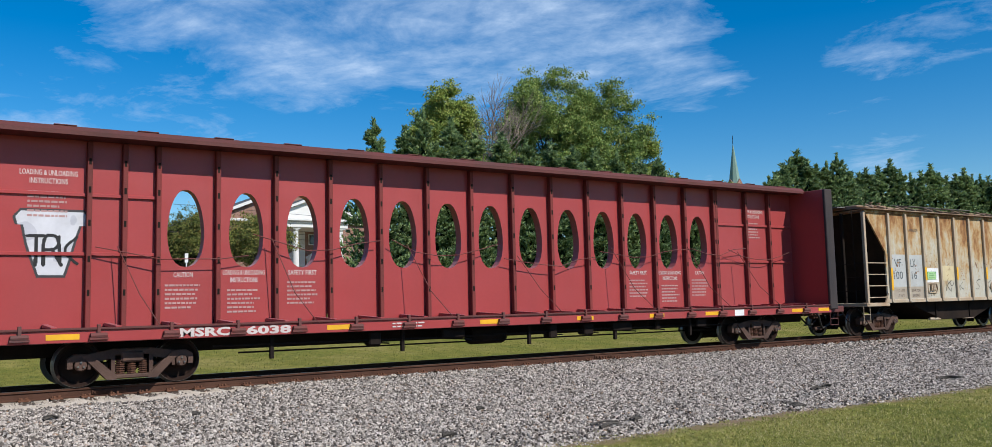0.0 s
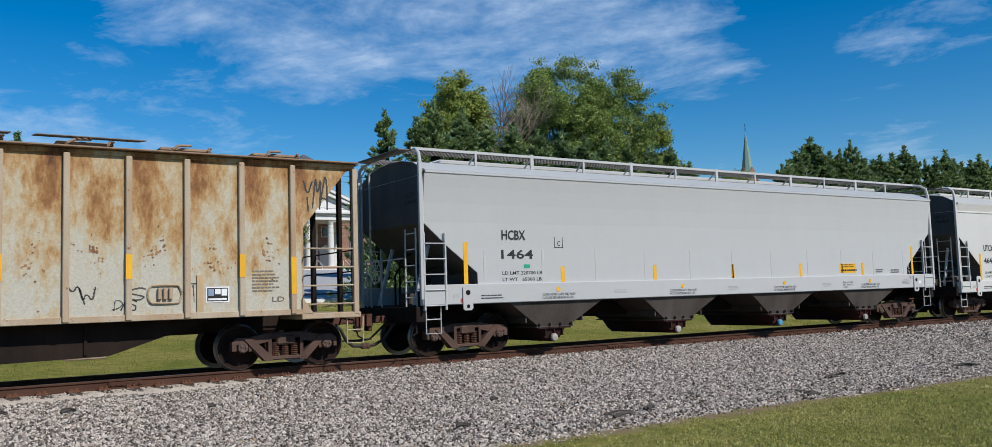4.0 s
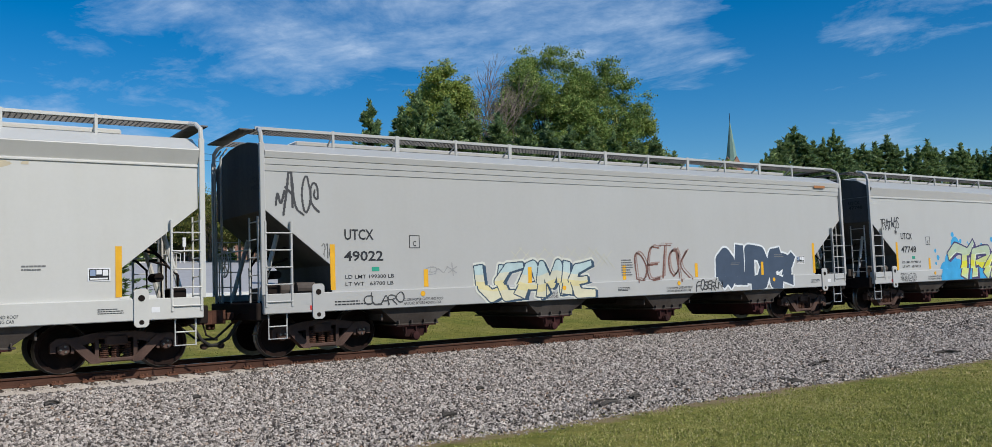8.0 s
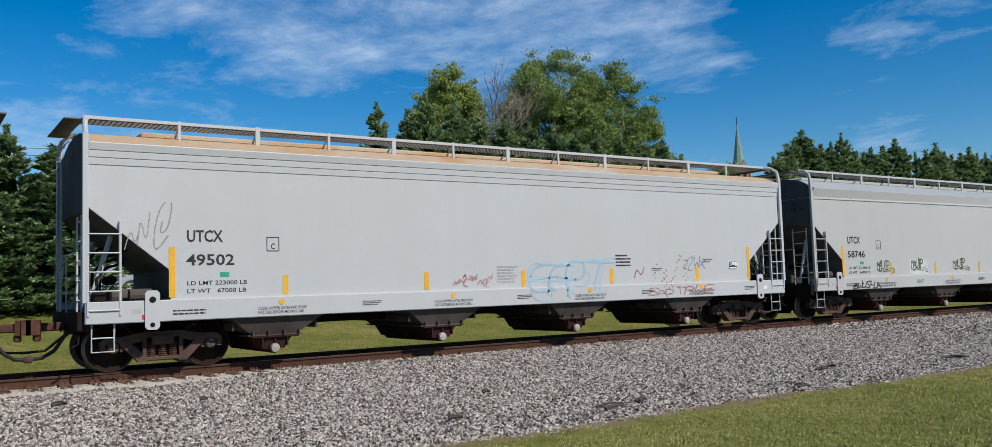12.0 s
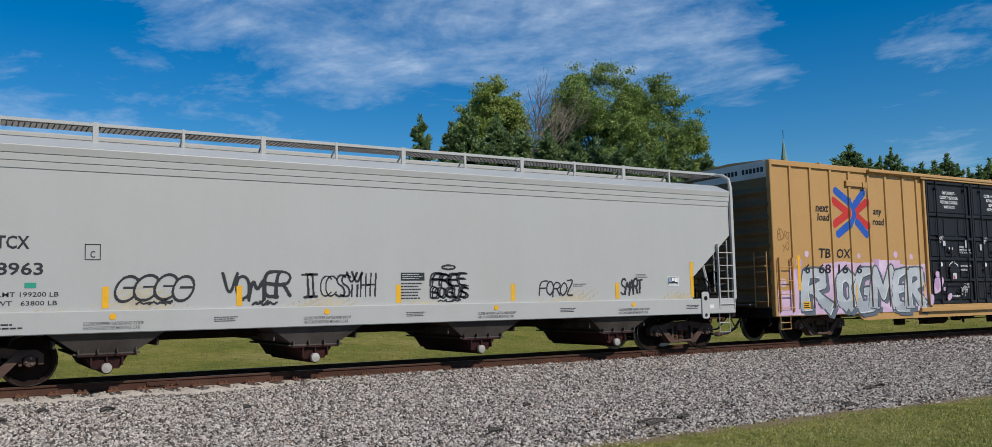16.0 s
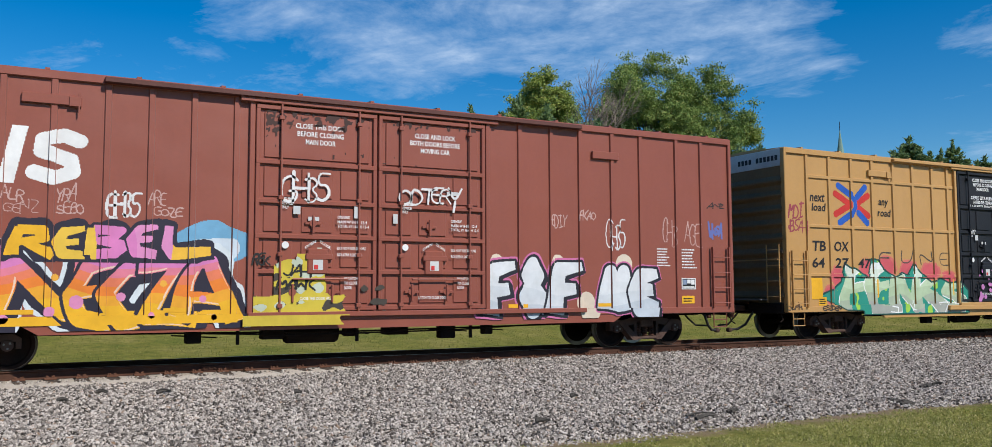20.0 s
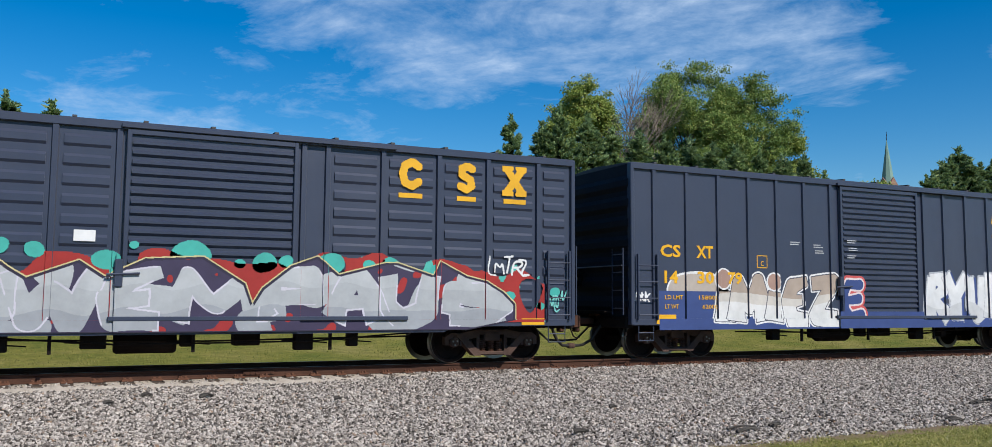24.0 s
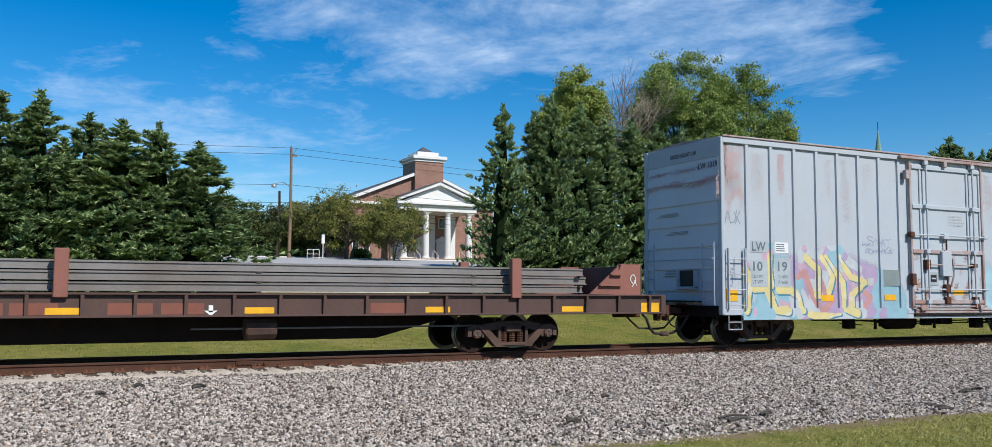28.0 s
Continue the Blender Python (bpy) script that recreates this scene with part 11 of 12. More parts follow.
        bars(car, cx - 0.36, cx + 0.38, zt - 0.5, zt + 0.04, 6, ink(0.45, 0.27, 0.26), o, seed=int(cx * 10) + 99)
    lettering(car, "MSRC", -8.1, -7.14, 0.87, 1.04, pale, 1.462, 0.04, label="pale stencilled reporting mark")
    lettering(car, "6038", -6.82, -5.9, 0.87, 1.04, pale, 1.462, 0.04, label="pale stencilled number")
    for x in (-10.1, -4.85, -1.05, 1.85, 4.35, 6.5, 10.3, 11.6):
        patch(car, x - 0.27, x + 0.27, 0.90, 1.0, YELLOW, 1.462, "reflector_strip")
    patch(car, 7.45, 7.85, 0.86, 1.03, WHITE, 1.462, "white_label")
    bars(car, -3.6, -2.6, 0.88, 1.02, 2, pale, 1.462, seed=77)
    def keystone(X, Z):
        half_w = np.where(Z > 3.2, 0.64 - 0.9 * (Z - 3.2), 0.64 - (3.2 - Z) * 0.30 - 0.10 * (Z < 3.05))
        rim = (np.abs(X + 10.14 + 0.02 * ripple(X, Z, 903, 0.4)) < half_w + 0.05) & (Z > 2.05) & (Z < 3.36)
        body = (np.abs(X + 10.14 + 0.02 * ripple(X, Z, 903, 0.4)) < half_w) & (Z > 2.1) & (Z < 3.31)
        return np.where(body, np.where(ripple(X, Z, 904, 0.3) > 0.35, 2, 1), np.where(rim, 0, -1))
    spray(car, (-11.0, -9.3, 2.0, 3.4), keystone, [(0.05, 0.05, 0.055), (0.62, 0.63, 0.68), (0.50, 0.51, 0.57)], lambda X, Z: np.full(np.shape(X), y + 0.001), 0.012, "graffiti", "white keystone-shaped graffiti")
    tag(car, "TRK", -10.55, -9.7, 2.3, 2.85, (0.02, 0.02, 0.022), lambda X, Z: np.full(np.shape(X), y + 0.006), 0.027, 901, 0.08, 0.0)
    # brake gear hung under the sill
    pipe = Build().tube([(-half + 4.6, -1.18, 0.66), (-2.0, -1.15, 0.62), (2.5, -1.18, 0.66), (half - 4.6, -1.15, 0.62)], 0.022, 6)
    part("train_pipe", pipe, BLACK_STEEL, car)
    for x, w, h in ((2.15, 0.16, 0.26), (3.3, 0.34, 0.2), (4.6, 0.1, 0.22), (1.0, 0.12, 0.3), (-3.9, 0.14, 0.26), (6.3, 0.2, 0.2), (-1.9, 0.3, 0.18)):
        part("brake_valve", Build().box(x - w, x + w, -1.25, -0.95, 0.78 - h, 0.82, 0.03).tube([(x - w - 0.2, -1.1, 0.62), (x + w + 0.25, -1.12, 0.55)], 0.018, 6), BLACK_STEEL, car)


centre_beam()

# ---- trees ----
def leaf_mat(name, stops, through=0.25):
    m, n, l, b = node_mat(name)
    g = n.new("ShaderNodeNewGeometry")
    r = ramp(n, stops)
    l.new(g.outputs["Random Per Island"], r.inputs[0])
    oi = n.new("ShaderNodeObjectInfo")
    r2 = ramp(n, [(0.0, (0.82, 0.86, 0.85)), (1.0, (1.12, 1.10, 1.0))])
    l.new(oi.outputs["Random"], r2.inputs[0])
    c = mixc(n, l, 1.0, r.outputs[0], r2.outputs[0], "MULTIPLY")
    l.new(c, b.inputs["Base Color"])
    b.inputs["Roughness"].default_value = 0.6
    b.inputs["Specular IOR Level"].default_value = 0.25
    t = n.new("ShaderNodeBsdfTranslucent")
    l.new(c, t.inputs["Color"])
    mx = n.new("ShaderNodeMixShader")
    mx.inputs[0].default_value = through
    l.new(b.outputs[0], mx.inputs[1]), l.new(t.outputs[0], mx.inputs[2])
    l.new(mx.outputs[0], n["Material Output"].inputs["Surface"])
    return m


BARK = coat("bark", (0.10, 0.075, 0.055), (0.17, 0.14, 0.11), 0.45, 3.0, 0.9, 0, 0.6, True)
GREY_BARK = coat("grey_bark", (0.30, 0.24, 0.19), (0.19, 0.15, 0.125), 0.45, 3.0, 0.9, 0, 0.5, True)
CEDAR = leaf_mat("cedar_needles", [(0.0, (0.05, 0.095, 0.045)), (0.4, (0.18, 0.27, 0.12)), (0.8, (0.31, 0.41, 0.19)), (1.0, (0.44, 0.50, 0.25))], 0.28)
LEAF_MID = leaf_mat("tree_leaves", [(0.0, (0.09, 0.15, 0.04)), (0.5, (0.19, 0.28, 0.08)), (0.85, (0.27, 0.36, 0.10)), (1.0, (0.42, 0.40, 0.14))], 0.30)
LEAF_DARK = leaf_mat("dark_leaves", [(0.0, (0.035, 0.055, 0.018)), (0.5, (0.075, 0.10, 0.03)), (0.85, (0.12, 0.14, 0.045)), (1.0, (0.18, 0.17, 0.06))], 0.25)
LEAF_OLIVE = leaf_mat("olive_leaves", [(0.0, (0.05, 0.07, 0.015)), (0.5, (0.15, 0.17, 0.04)), (0.85, (0.24, 0.23, 0.06)), (1.0, (0.34, 0.24, 0.09))], 0.25)
LEAF_PALE = leaf_mat("pale_leaves", [(0.0, (0.12, 0.18, 0.045)), (0.5, (0.25, 0.33, 0.08)), (0.85, (0.36, 0.41, 0.10)), (1.0, (0.50, 0.43, 0.14))], 0.32)


def cedar_mesh(h, r, seed, dense=1.0):
    """Crown of a cedar: boughs in a ragged cone, each hung with tufts of short upswept needles."""
    rng = np.random.default_rng(seed)
    nb, nt, nn = int(330 * dense), 13, 10
    zb = h * (0.03 + 0.93 * rng.uniform(0, 1, nb) ** 1.1)
    ang = rng.uniform(0, 2 * np.pi, nb)
    q = 1 - zb / h
    prof = np.interp(q, (0, 0.06, 0.16, 0.35, 0.6, 1), (0.035, 0.11, 0.22, 0.48, 0.80, 1.08)) * (0.55 + 0.45 * np.clip(zb / (0.10 * h), 0, 1))
    lobes = 1 + 0.12 * np.sin(ang * 3 + zb * 0.6 + seed) + 0.06 * np.sin(ang * 2 - zb * 2.1)
    ln = r * np.maximum(prof, 0.05) * lobes * rng.choice([0.62, 0.8, 0.95, 1.1, 1.32], nb, p=[0.2, 0.25, 0.3, 0.17, 0.08])
    rise = rng.uniform(0.15, 0.65, nb)
    d = np.stack([np.cos(ang), np.sin(ang), rise], 1)
    t = rng.uniform(0.2, 1.0, (nb, nt)) ** 0.6
    root = np.stack([0 * zb, 0 * zb, zb - 0.3 * ln], 1)
    tuft = root[:, None] + d[:, None] * (ln[:, None] * t)[..., None] + rng.normal(0, 0.11, (nb, nt, 3)) * (0.35 + 0.65 * q)[:, None, None] * (1.25 - t)[..., None] * 1.4
    out = d[:, None] * 0.75 + np.array([0, 0, 0.55]) + rng.normal(0, 0.35, (nb, nt, 3))
    o = np.repeat(tuft.reshape(-1, 3), nn, 0)
    w = np.repeat(out.reshape(-1, 3), nn, 0) + rng.normal(0, 0.4, (nb * nt * nn, 3))
    # a leader at the tip
    m = 260
    tip = np.stack([rng.normal(0, 0.05, m), rng.normal(0, 0.05, m), h * rng.uniform(0.86, 1.02, m)], 1)
    o = np.concatenate([o, tip])
    w = np.concatenate([w, rng.normal(0, 0.55, (m, 3)) + np.array([0, 0, 0.9])])
    w /= np.linalg.norm(w, axis=1, keepdims=True)
    n = len(o)
    side = np.cross(w, rng.normal(size=(n, 3)) * 0.5 + np.array([0, 0, 0.6]) + np.concatenate([np.repeat(np.repeat(d, nt, 0), nn, 0), np.zeros((m, 3))]) * 0.6)
    side /= np.linalg.norm(side, axis=1, keepdims=True)
    size = rng.uniform(0.11, 0.275, (n, 1))
    wide = size * rng.uniform(0.16, 0.30, (n, 1))
    v = np.stack([o - side * wide, o + side * wide, o + w * size], 1).reshape(-1, 3)
    return big("crown", v, np.arange(n * 3).reshape(-1, 3), CEDAR)


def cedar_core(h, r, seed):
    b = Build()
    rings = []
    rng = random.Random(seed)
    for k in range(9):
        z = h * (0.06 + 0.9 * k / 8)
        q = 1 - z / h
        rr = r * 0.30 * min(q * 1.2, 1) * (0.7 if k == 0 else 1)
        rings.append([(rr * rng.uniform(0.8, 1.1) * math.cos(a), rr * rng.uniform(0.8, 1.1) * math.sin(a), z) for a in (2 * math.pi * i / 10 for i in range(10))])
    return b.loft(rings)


# near-black colour of the added cores: the shade inside crowns is painted in
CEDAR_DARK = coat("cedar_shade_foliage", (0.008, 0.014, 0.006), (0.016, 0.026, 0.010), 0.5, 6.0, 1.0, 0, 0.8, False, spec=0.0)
CEDARS = {}


def cedar(x, y, h, r, kind, spin, label="dark green cedar with upswept ragged foliage"):
    key = kind
    if key not in CEDARS:
        hh, rr = 10.0, (2.1, 2.5, 1.9, 2.9)[kind]
        t = Build().tube([(0, 0, -0.3), (0.05, 0.02, 2.0), (0, 0.05, 6.0), (0, 0, 9.6)], 0.19, 8, r2=0.02)
        for k in range(12):
            a, z = k * 2.4, 0.9 + 0.6 * k
            t.tube([(0, 0, z), (math.cos(a) * rr * 0.5 * (1 - z / 11), math.sin(a) * rr * 0.5 * (1 - z / 11), z + 0.5)], 0.05, 5, r2=0.015)
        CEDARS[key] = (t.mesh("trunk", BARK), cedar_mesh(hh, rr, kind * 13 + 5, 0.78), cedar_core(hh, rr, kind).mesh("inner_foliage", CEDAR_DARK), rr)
    tr, cr, co, rr = CEDARS[key]
    ob = thing("cedar_tree", label, "tree", "cedars along the lawn", at=(x, y, ground_z(x, y) - 0.05))
    ob.scale = (r / rr, r / rr, h / 10.0)
    ob.rotation_euler[2] = spin
    part("trunk", tr, None, ob)
    part("crown", cr, None, ob)
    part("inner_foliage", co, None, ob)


def place(yaw, d):
    """A spot d metres ahead of the camera's line, at an angle to the right."""
    return d * math.tan(radians(yaw)), EYE[1] + d


def height_at(yaw, d, elev):
    x, y = place(yaw, d)
    return EYE[2] + d / math.cos(radians(yaw)) * math.tan(radians(elev)) - ground_z(x, y)


def tree_rows():
    rng = random.Random(12)
    row = [(-9.6, 10.8), (-7.2, 11.3), (-5.4, 10.6), (-3.9, 11.5), (-1.57, 11.2), (1.1, 10.2), (2.9, 9.9), (4.95, 9.95), (7.4, 8.9)]
    for k, (yaw, el) in enumerate(row):
        d = 45.0 + rng.uniform(-0.6, 0.8)
        cedar(*place(yaw, d), height_at(yaw, d, el), 3.8 + rng.uniform(-0.2, 0.35), k % 4, rng.uniform(0, 6))
    for (a, ea), (b, eb) in zip(row, row[1:]):
        d = 46.2 + rng.uniform(-0.5, 0.7)
        cedar(*place((a + b) / 2, d), height_at((a + b) / 2, d, min(ea, eb) - rng.uniform(1.5, 2.4)), 3.5 + rng.uniform(-0.2, 0.3), rng.randrange(4), rng.uniform(0, 6))
    mid = [(26.55, 11.9, 2.3), (28.6, 11.4, 2.3), (29.8, 12.5, 2.4), (31.6, 11.9, 2.6), (33.2, 11.0, 2.6), (34.9, 10.9, 2.6), (36.5, 10.5, 2.7), (38.1, 10.2, 2.6), (39.6, 9.9, 2.7), (41.0, 9.7, 2.6), (42.4, 9.4, 2.7), (43.8, 9.0, 2.6), (45.0, 8.9, 2.3), (46.2, 7.9, 1.9), (47.0, 6.9, 1.6)]
    for k, (yaw, el, r) in enumerate(mid):
        d = 45.5 + rng.uniform(-0.8, 0.8)
        cedar(*place(yaw, d), height_at(yaw, d, el), r + (0.75 if k else 0.45), (k + 1) % 4, rng.uniform(0, 6))
    right = [(51.1, 6.3, 2.6), (51.8, 7.4, 2.6), (52.6, 8.1, 2.6), (53.5, 8.85, 2.9), (54.6, 7.9, 2.5), (55.8, 8.5, 2.4), (56.6, 7.3, 2.4), (57.4, 7.5, 2.4), (58.75, 7.85, 2.3), (59.8, 7.0, 2.4), (60.9, 7.4, 2.3), (61.7, 6.7, 2.4), (62.6, 7.0, 2.3), (63.4, 6.6, 2.3), (64.2, 6.6, 2.3), (65.1, 6.4, 2.3), (66.0, 6.1, 2.3), (67.0, 5.9, 2.3)]
    right += [((a[0] + b[0]) / 2, (a[1] + b[1]) / 2 - 0.15, 2.4) for a, b in zip(right, right[1:]) if b[0] - a[0] > 0.75]
    for k, (yaw, el, r) in enumerate(right):
        d = 45.5 + rng.uniform(-0.8, 0.8)
        cedar(*place(yaw, d), height_at(yaw, d, el), r + 1.15, (k + 2) % 4, rng.uniform(0, 6))


tree_rows()


def leafy(x, y, h, spread, mat, seed, label, trunk_r=0.32, leaf=0.255, clumps=44, per=150, low=0.28, squash=0.9, stems=1, category="tree"):
    """Broad-leaved tree: tapered stems with limbs, and a crown of many leaf clumps with gaps."""
    rng = np.random.default_rng(seed)
    pr = random.Random(seed)
    ob = thing("leafy_tree", label, category, at=(x, y, ground_z(x, y) - 0.05))
    t = Build()
    cz, rz = h * (0.5 + low * 0.5), h * (0.5 - low * 0.5)
    centres = []
    while len(centres) < clumps:
        p = rng.uniform(-1, 1, 3)
        rr = np.linalg.norm(p)
        if rr > 1 or rr < 0.30:
            continue
        p = p / rr * (0.45 + 0.55 * rr) * (1 + 0.14 * math.sin(3 * math.atan2(p[1], p[0]) + seed))
        if p[2] < -0.35 and np.hypot(p[0], p[1]) < 0.3:
            continue
        centres.append((p[0] * spread, p[1] * spread, cz + p[2] * rz * squash))
    for s in range(stems):
        ox, oy = (0, 0) if stems == 1 else (0.35 * math.cos(s * 2.1), 0.35 * math.sin(s * 2.1))
        top = h * pr.uniform(0.72, 0.82)
        t.tube([(ox, oy, -0.3), (ox * 1.5, oy * 1.5, h * 0.2), (ox * 2.5 + 0.2, oy * 2.5, h * 0.5), (ox * 3, oy * 3 + 0.2, top)], trunk_r / math.sqrt(stems), 8, r2=0.03)
    for c in centres[:26]:
        z0 = min(h * pr.uniform(0.2, 0.55), c[2] - 0.4)
        m = (c[0] * 0.45, c[1] * 0.45, z0 + (c[2] - z0) * 0.6)
        t.tube([(0, 0, z0), m, c], trunk_r * 0.28, 5, r2=0.015)
    part("trunk", t, BARK, ob)
    # every clump breaks up into a few sprays of leaves
    C = np.repeat(np.array(centres), 10, 0)
    C = C + rng.normal(0, 1, C.shape) * np.array([1, 1, 0.85]) * spread * 0.165
    C = np.repeat(C, int(per * 0.5), 0)
    cnt = len(C)
    P = C + rng.normal(0, 1, (cnt, 3)) * np.array([1.0, 1.0, 0.6]) * min(spread * 0.085, 0.34)
    a = rng.normal(size=(cnt, 3)) + np.array([0, 0, -0.2])
    a /= np.linalg.norm(a, axis=1, keepdims=True)
    # leaves turn their faces up and to the light
    b = np.cross(a, rng.normal(size=(cnt, 3)) * 0.8 + np.array([0.1, -0.55, 0.75]))
    b /= np.linalg.norm(b, axis=1, keepdims=True)
    s = leaf * rng.uniform(0.45, 1.0, (cnt, 1))
    v = np.stack([P - a * s * 0.6, P + b * s * 0.42, P + a * s * 0.6 - b * s * 0.2], 1).reshape(-1, 3)
    part("crown", big("crown", v, np.arange(len(v)).reshape(-1, 3), mat), None, ob)
    return ob


def bare_tree(x, y, h):
    ob = thing("bare_tree", "leafless grey-brown tree standing among green crowns", "tree", at=(x, y, ground_z(x, y)))
    pr = random.Random(6)
    b = Build()

    def grow(p, d, ln, r, depth):
        q = p + d * ln
        mid = p + d * ln * 0.5 + Vector((pr.uniform(-1, 1), pr.uniform(-1, 1), 0)) * ln * 0.06
        b.tube([p, mid, q], r, 5, r2=r * 0.6)
        if depth == 0:
            return
        for _ in range(3 if depth > 3 else 4):
            nd = (d + Vector((pr.uniform(-1, 1), pr.uniform(-1, 1), pr.uniform(0.0, 0.6))) * 0.74).normalized()
            grow(p + d * ln * pr.uniform(0.55, 1.0), nd, ln * pr.uniform(0.55, 0.78), r * 0.6, depth - 1)
    grow(Vector((0, 0, -0.2)), Vector((0, 0, 1)), h * 0.46, 0.14, 5)
    part("crown", b, GREY_BARK, ob)


def big_trees():
    d = 62.0
    x, y = place(31.2, d)
    leafy(x, y, height_at(31.2, d, 14.0), 3.2, LEAF_PALE, 21, "tall leafy tree with yellow-green foliage", clumps=50, per=290)
    x, y = place(38.0, d + 2)
    leafy(x, y, height_at(38.0, d + 2, 15.2), 4.2, LEAF_MID, 22, "tall broad leafy tree in full green leaf", 0.4, clumps=78, per=320)
    x, y = place(41.1, d)
    leafy(x, y, height_at(41.1, d, 13.6), 4.1, LEAF_MID, 23, "tall leafy tree with open branches", 0.36, clumps=64, per=280)
    x, y = place(43.2, d - 2)
    leafy(x, y, height_at(43.2, d - 2, 10.7), 3.0, LEAF_PALE, 24, "leafy tree with drooping yellow-green edge", 0.3, clumps=44, per=240)
    x, y = place(35.3, d + 6)
    leafy(x, y, height_at(35.3, d + 6, 11.6), 6.0, LEAF_MID, 25, "dense green tree behind the cedars", 0.36, clumps=40, per=110)
    x, y = place(33.0, d - 3)
    bare_tree(x, y, 0.84 * height_at(33.0, d - 3, 15.3))
    x, y = place(48.5, 52)
    leafy(x, y, height_at(48.5, 52, 7.5), 2.6, LEAF_PALE, 26, "small bright green leafy tree", 0.2, clumps=90, per=200, low=-0.1)
    x, y = place(47.7, 51)
    leafy(x, y, height_at(47.7, 51, 6.7), 2.2, LEAF_PALE, 28, "low bright green leafy tree beside the hedge", 0.18, clumps=64, per=180, low=-0.1)
    x, y = place(51.0, 70)
    leafy(x, y, height_at(51.0, 70, 6.0), 3.4, LEAF_MID, 27, "small green leafy tree", 0.2, clumps=26, per=120)
    # trees before the church
    for yaw, dd, el, sp, mat, sd, lab, st in ((16.6, 89, 6.1, 5.0, LEAF_OLIVE, 31, "low spreading dark green tree with several stems", 3), (14.9, 92, 5.2, 3.2, LEAF_DARK, 32, "low dark green tree beside the church", 3), (19.3, 86, 5.5, 3.3, LEAF_OLIVE, 33, "small olive-green tree with thin stems", 3),
                                              (11.4, 92, 5.2, 3.2, LEAF_DARK, 34, "dark green tree behind the poles", 1), (9.6, 96, 5.2, 3.4, LEAF_DARK, 35, "dark green tree beside the lot", 1), (13.2, 98, 5.3, 3.6, LEAF_DARK, 36, "dark green tree beside the church", 1), (7.6, 98, 6.0, 4.0, LEAF_DARK, 37, "leafy tree beyond the cedars", 1)):
        x, y = place(yaw, dd)
        leafy(x, y, height_at(yaw, dd, el), sp, mat, sd, lab, 0.2, 0.26, 30, 150, 0.22, 0.95, st)


big_trees()


# ---- church, lot, poles ----
def brick_mat(name, a, b_, mortar, scale=4.0):
    m, n, l, b = node_mat(name)
    co = n.new("ShaderNodeTexCoord").outputs["Object"]
    mp = n.new("ShaderNodeMapping")
    mp.inputs["Rotation"].default_value[0] = radians(90)
    l.new(co, mp.inputs[0])
    t = n.new("ShaderNodeTexBrick")
    t.inputs["Scale"].default_value = scale
    for k, c in (("Color1", a), ("Color2", b_), ("Mortar", mortar)):
        t.inputs[k].default_value = (*c, 1)
    l.new(mp.outputs[0], t.inputs["Vector"])
    q = noise_tex(n, l, co, 0.8, 5, 0.6)
    r = ramp(n, [(0.3, (0.8, 0.8, 0.8)), (0.7, (1.12, 1.1, 1.08))])
    l.new(q.outputs[0], r.inputs[0])
    l.new(mixc(n, l, 0.9, t.outputs[0], r.outputs[0], "MULTIPLY"), b.inputs["Base Color"])
    b.inputs["Roughness"].default_value = 0.9
    return m


BRICK = brick_mat("red_brick", (0.26, 0.125, 0.09), (0.20, 0.10, 0.075), (0.32, 0.25, 0.21))
TRIM = coat("white_trim", (0.78, 0.78, 0.77), (0.68, 0.68, 0.66), 0.4, 0.8, 0.5, 0, 0.05, True, spread=0.25)
SLATE = coat("dark_slate_roof", (0.075, 0.085, 0.10), (0.11, 0.115, 0.125), 0.45, 1.5, 0.7, 0, 0.3, False)
COPPER = coat("green_copper", (0.24, 0.37, 0.32), (0.17, 0.28, 0.24), 0.45, 0.8, 0.6, 0.1, 0.1, True)


def glass_mat():
    m, n, l, b = node_mat("window_glass")
    b.inputs["Base Color"].default_value = (0.03, 0.035, 0.04, 1)
    b.inputs["Roughness"].default_value = 0.08
    return m


GLASS = glass_mat()


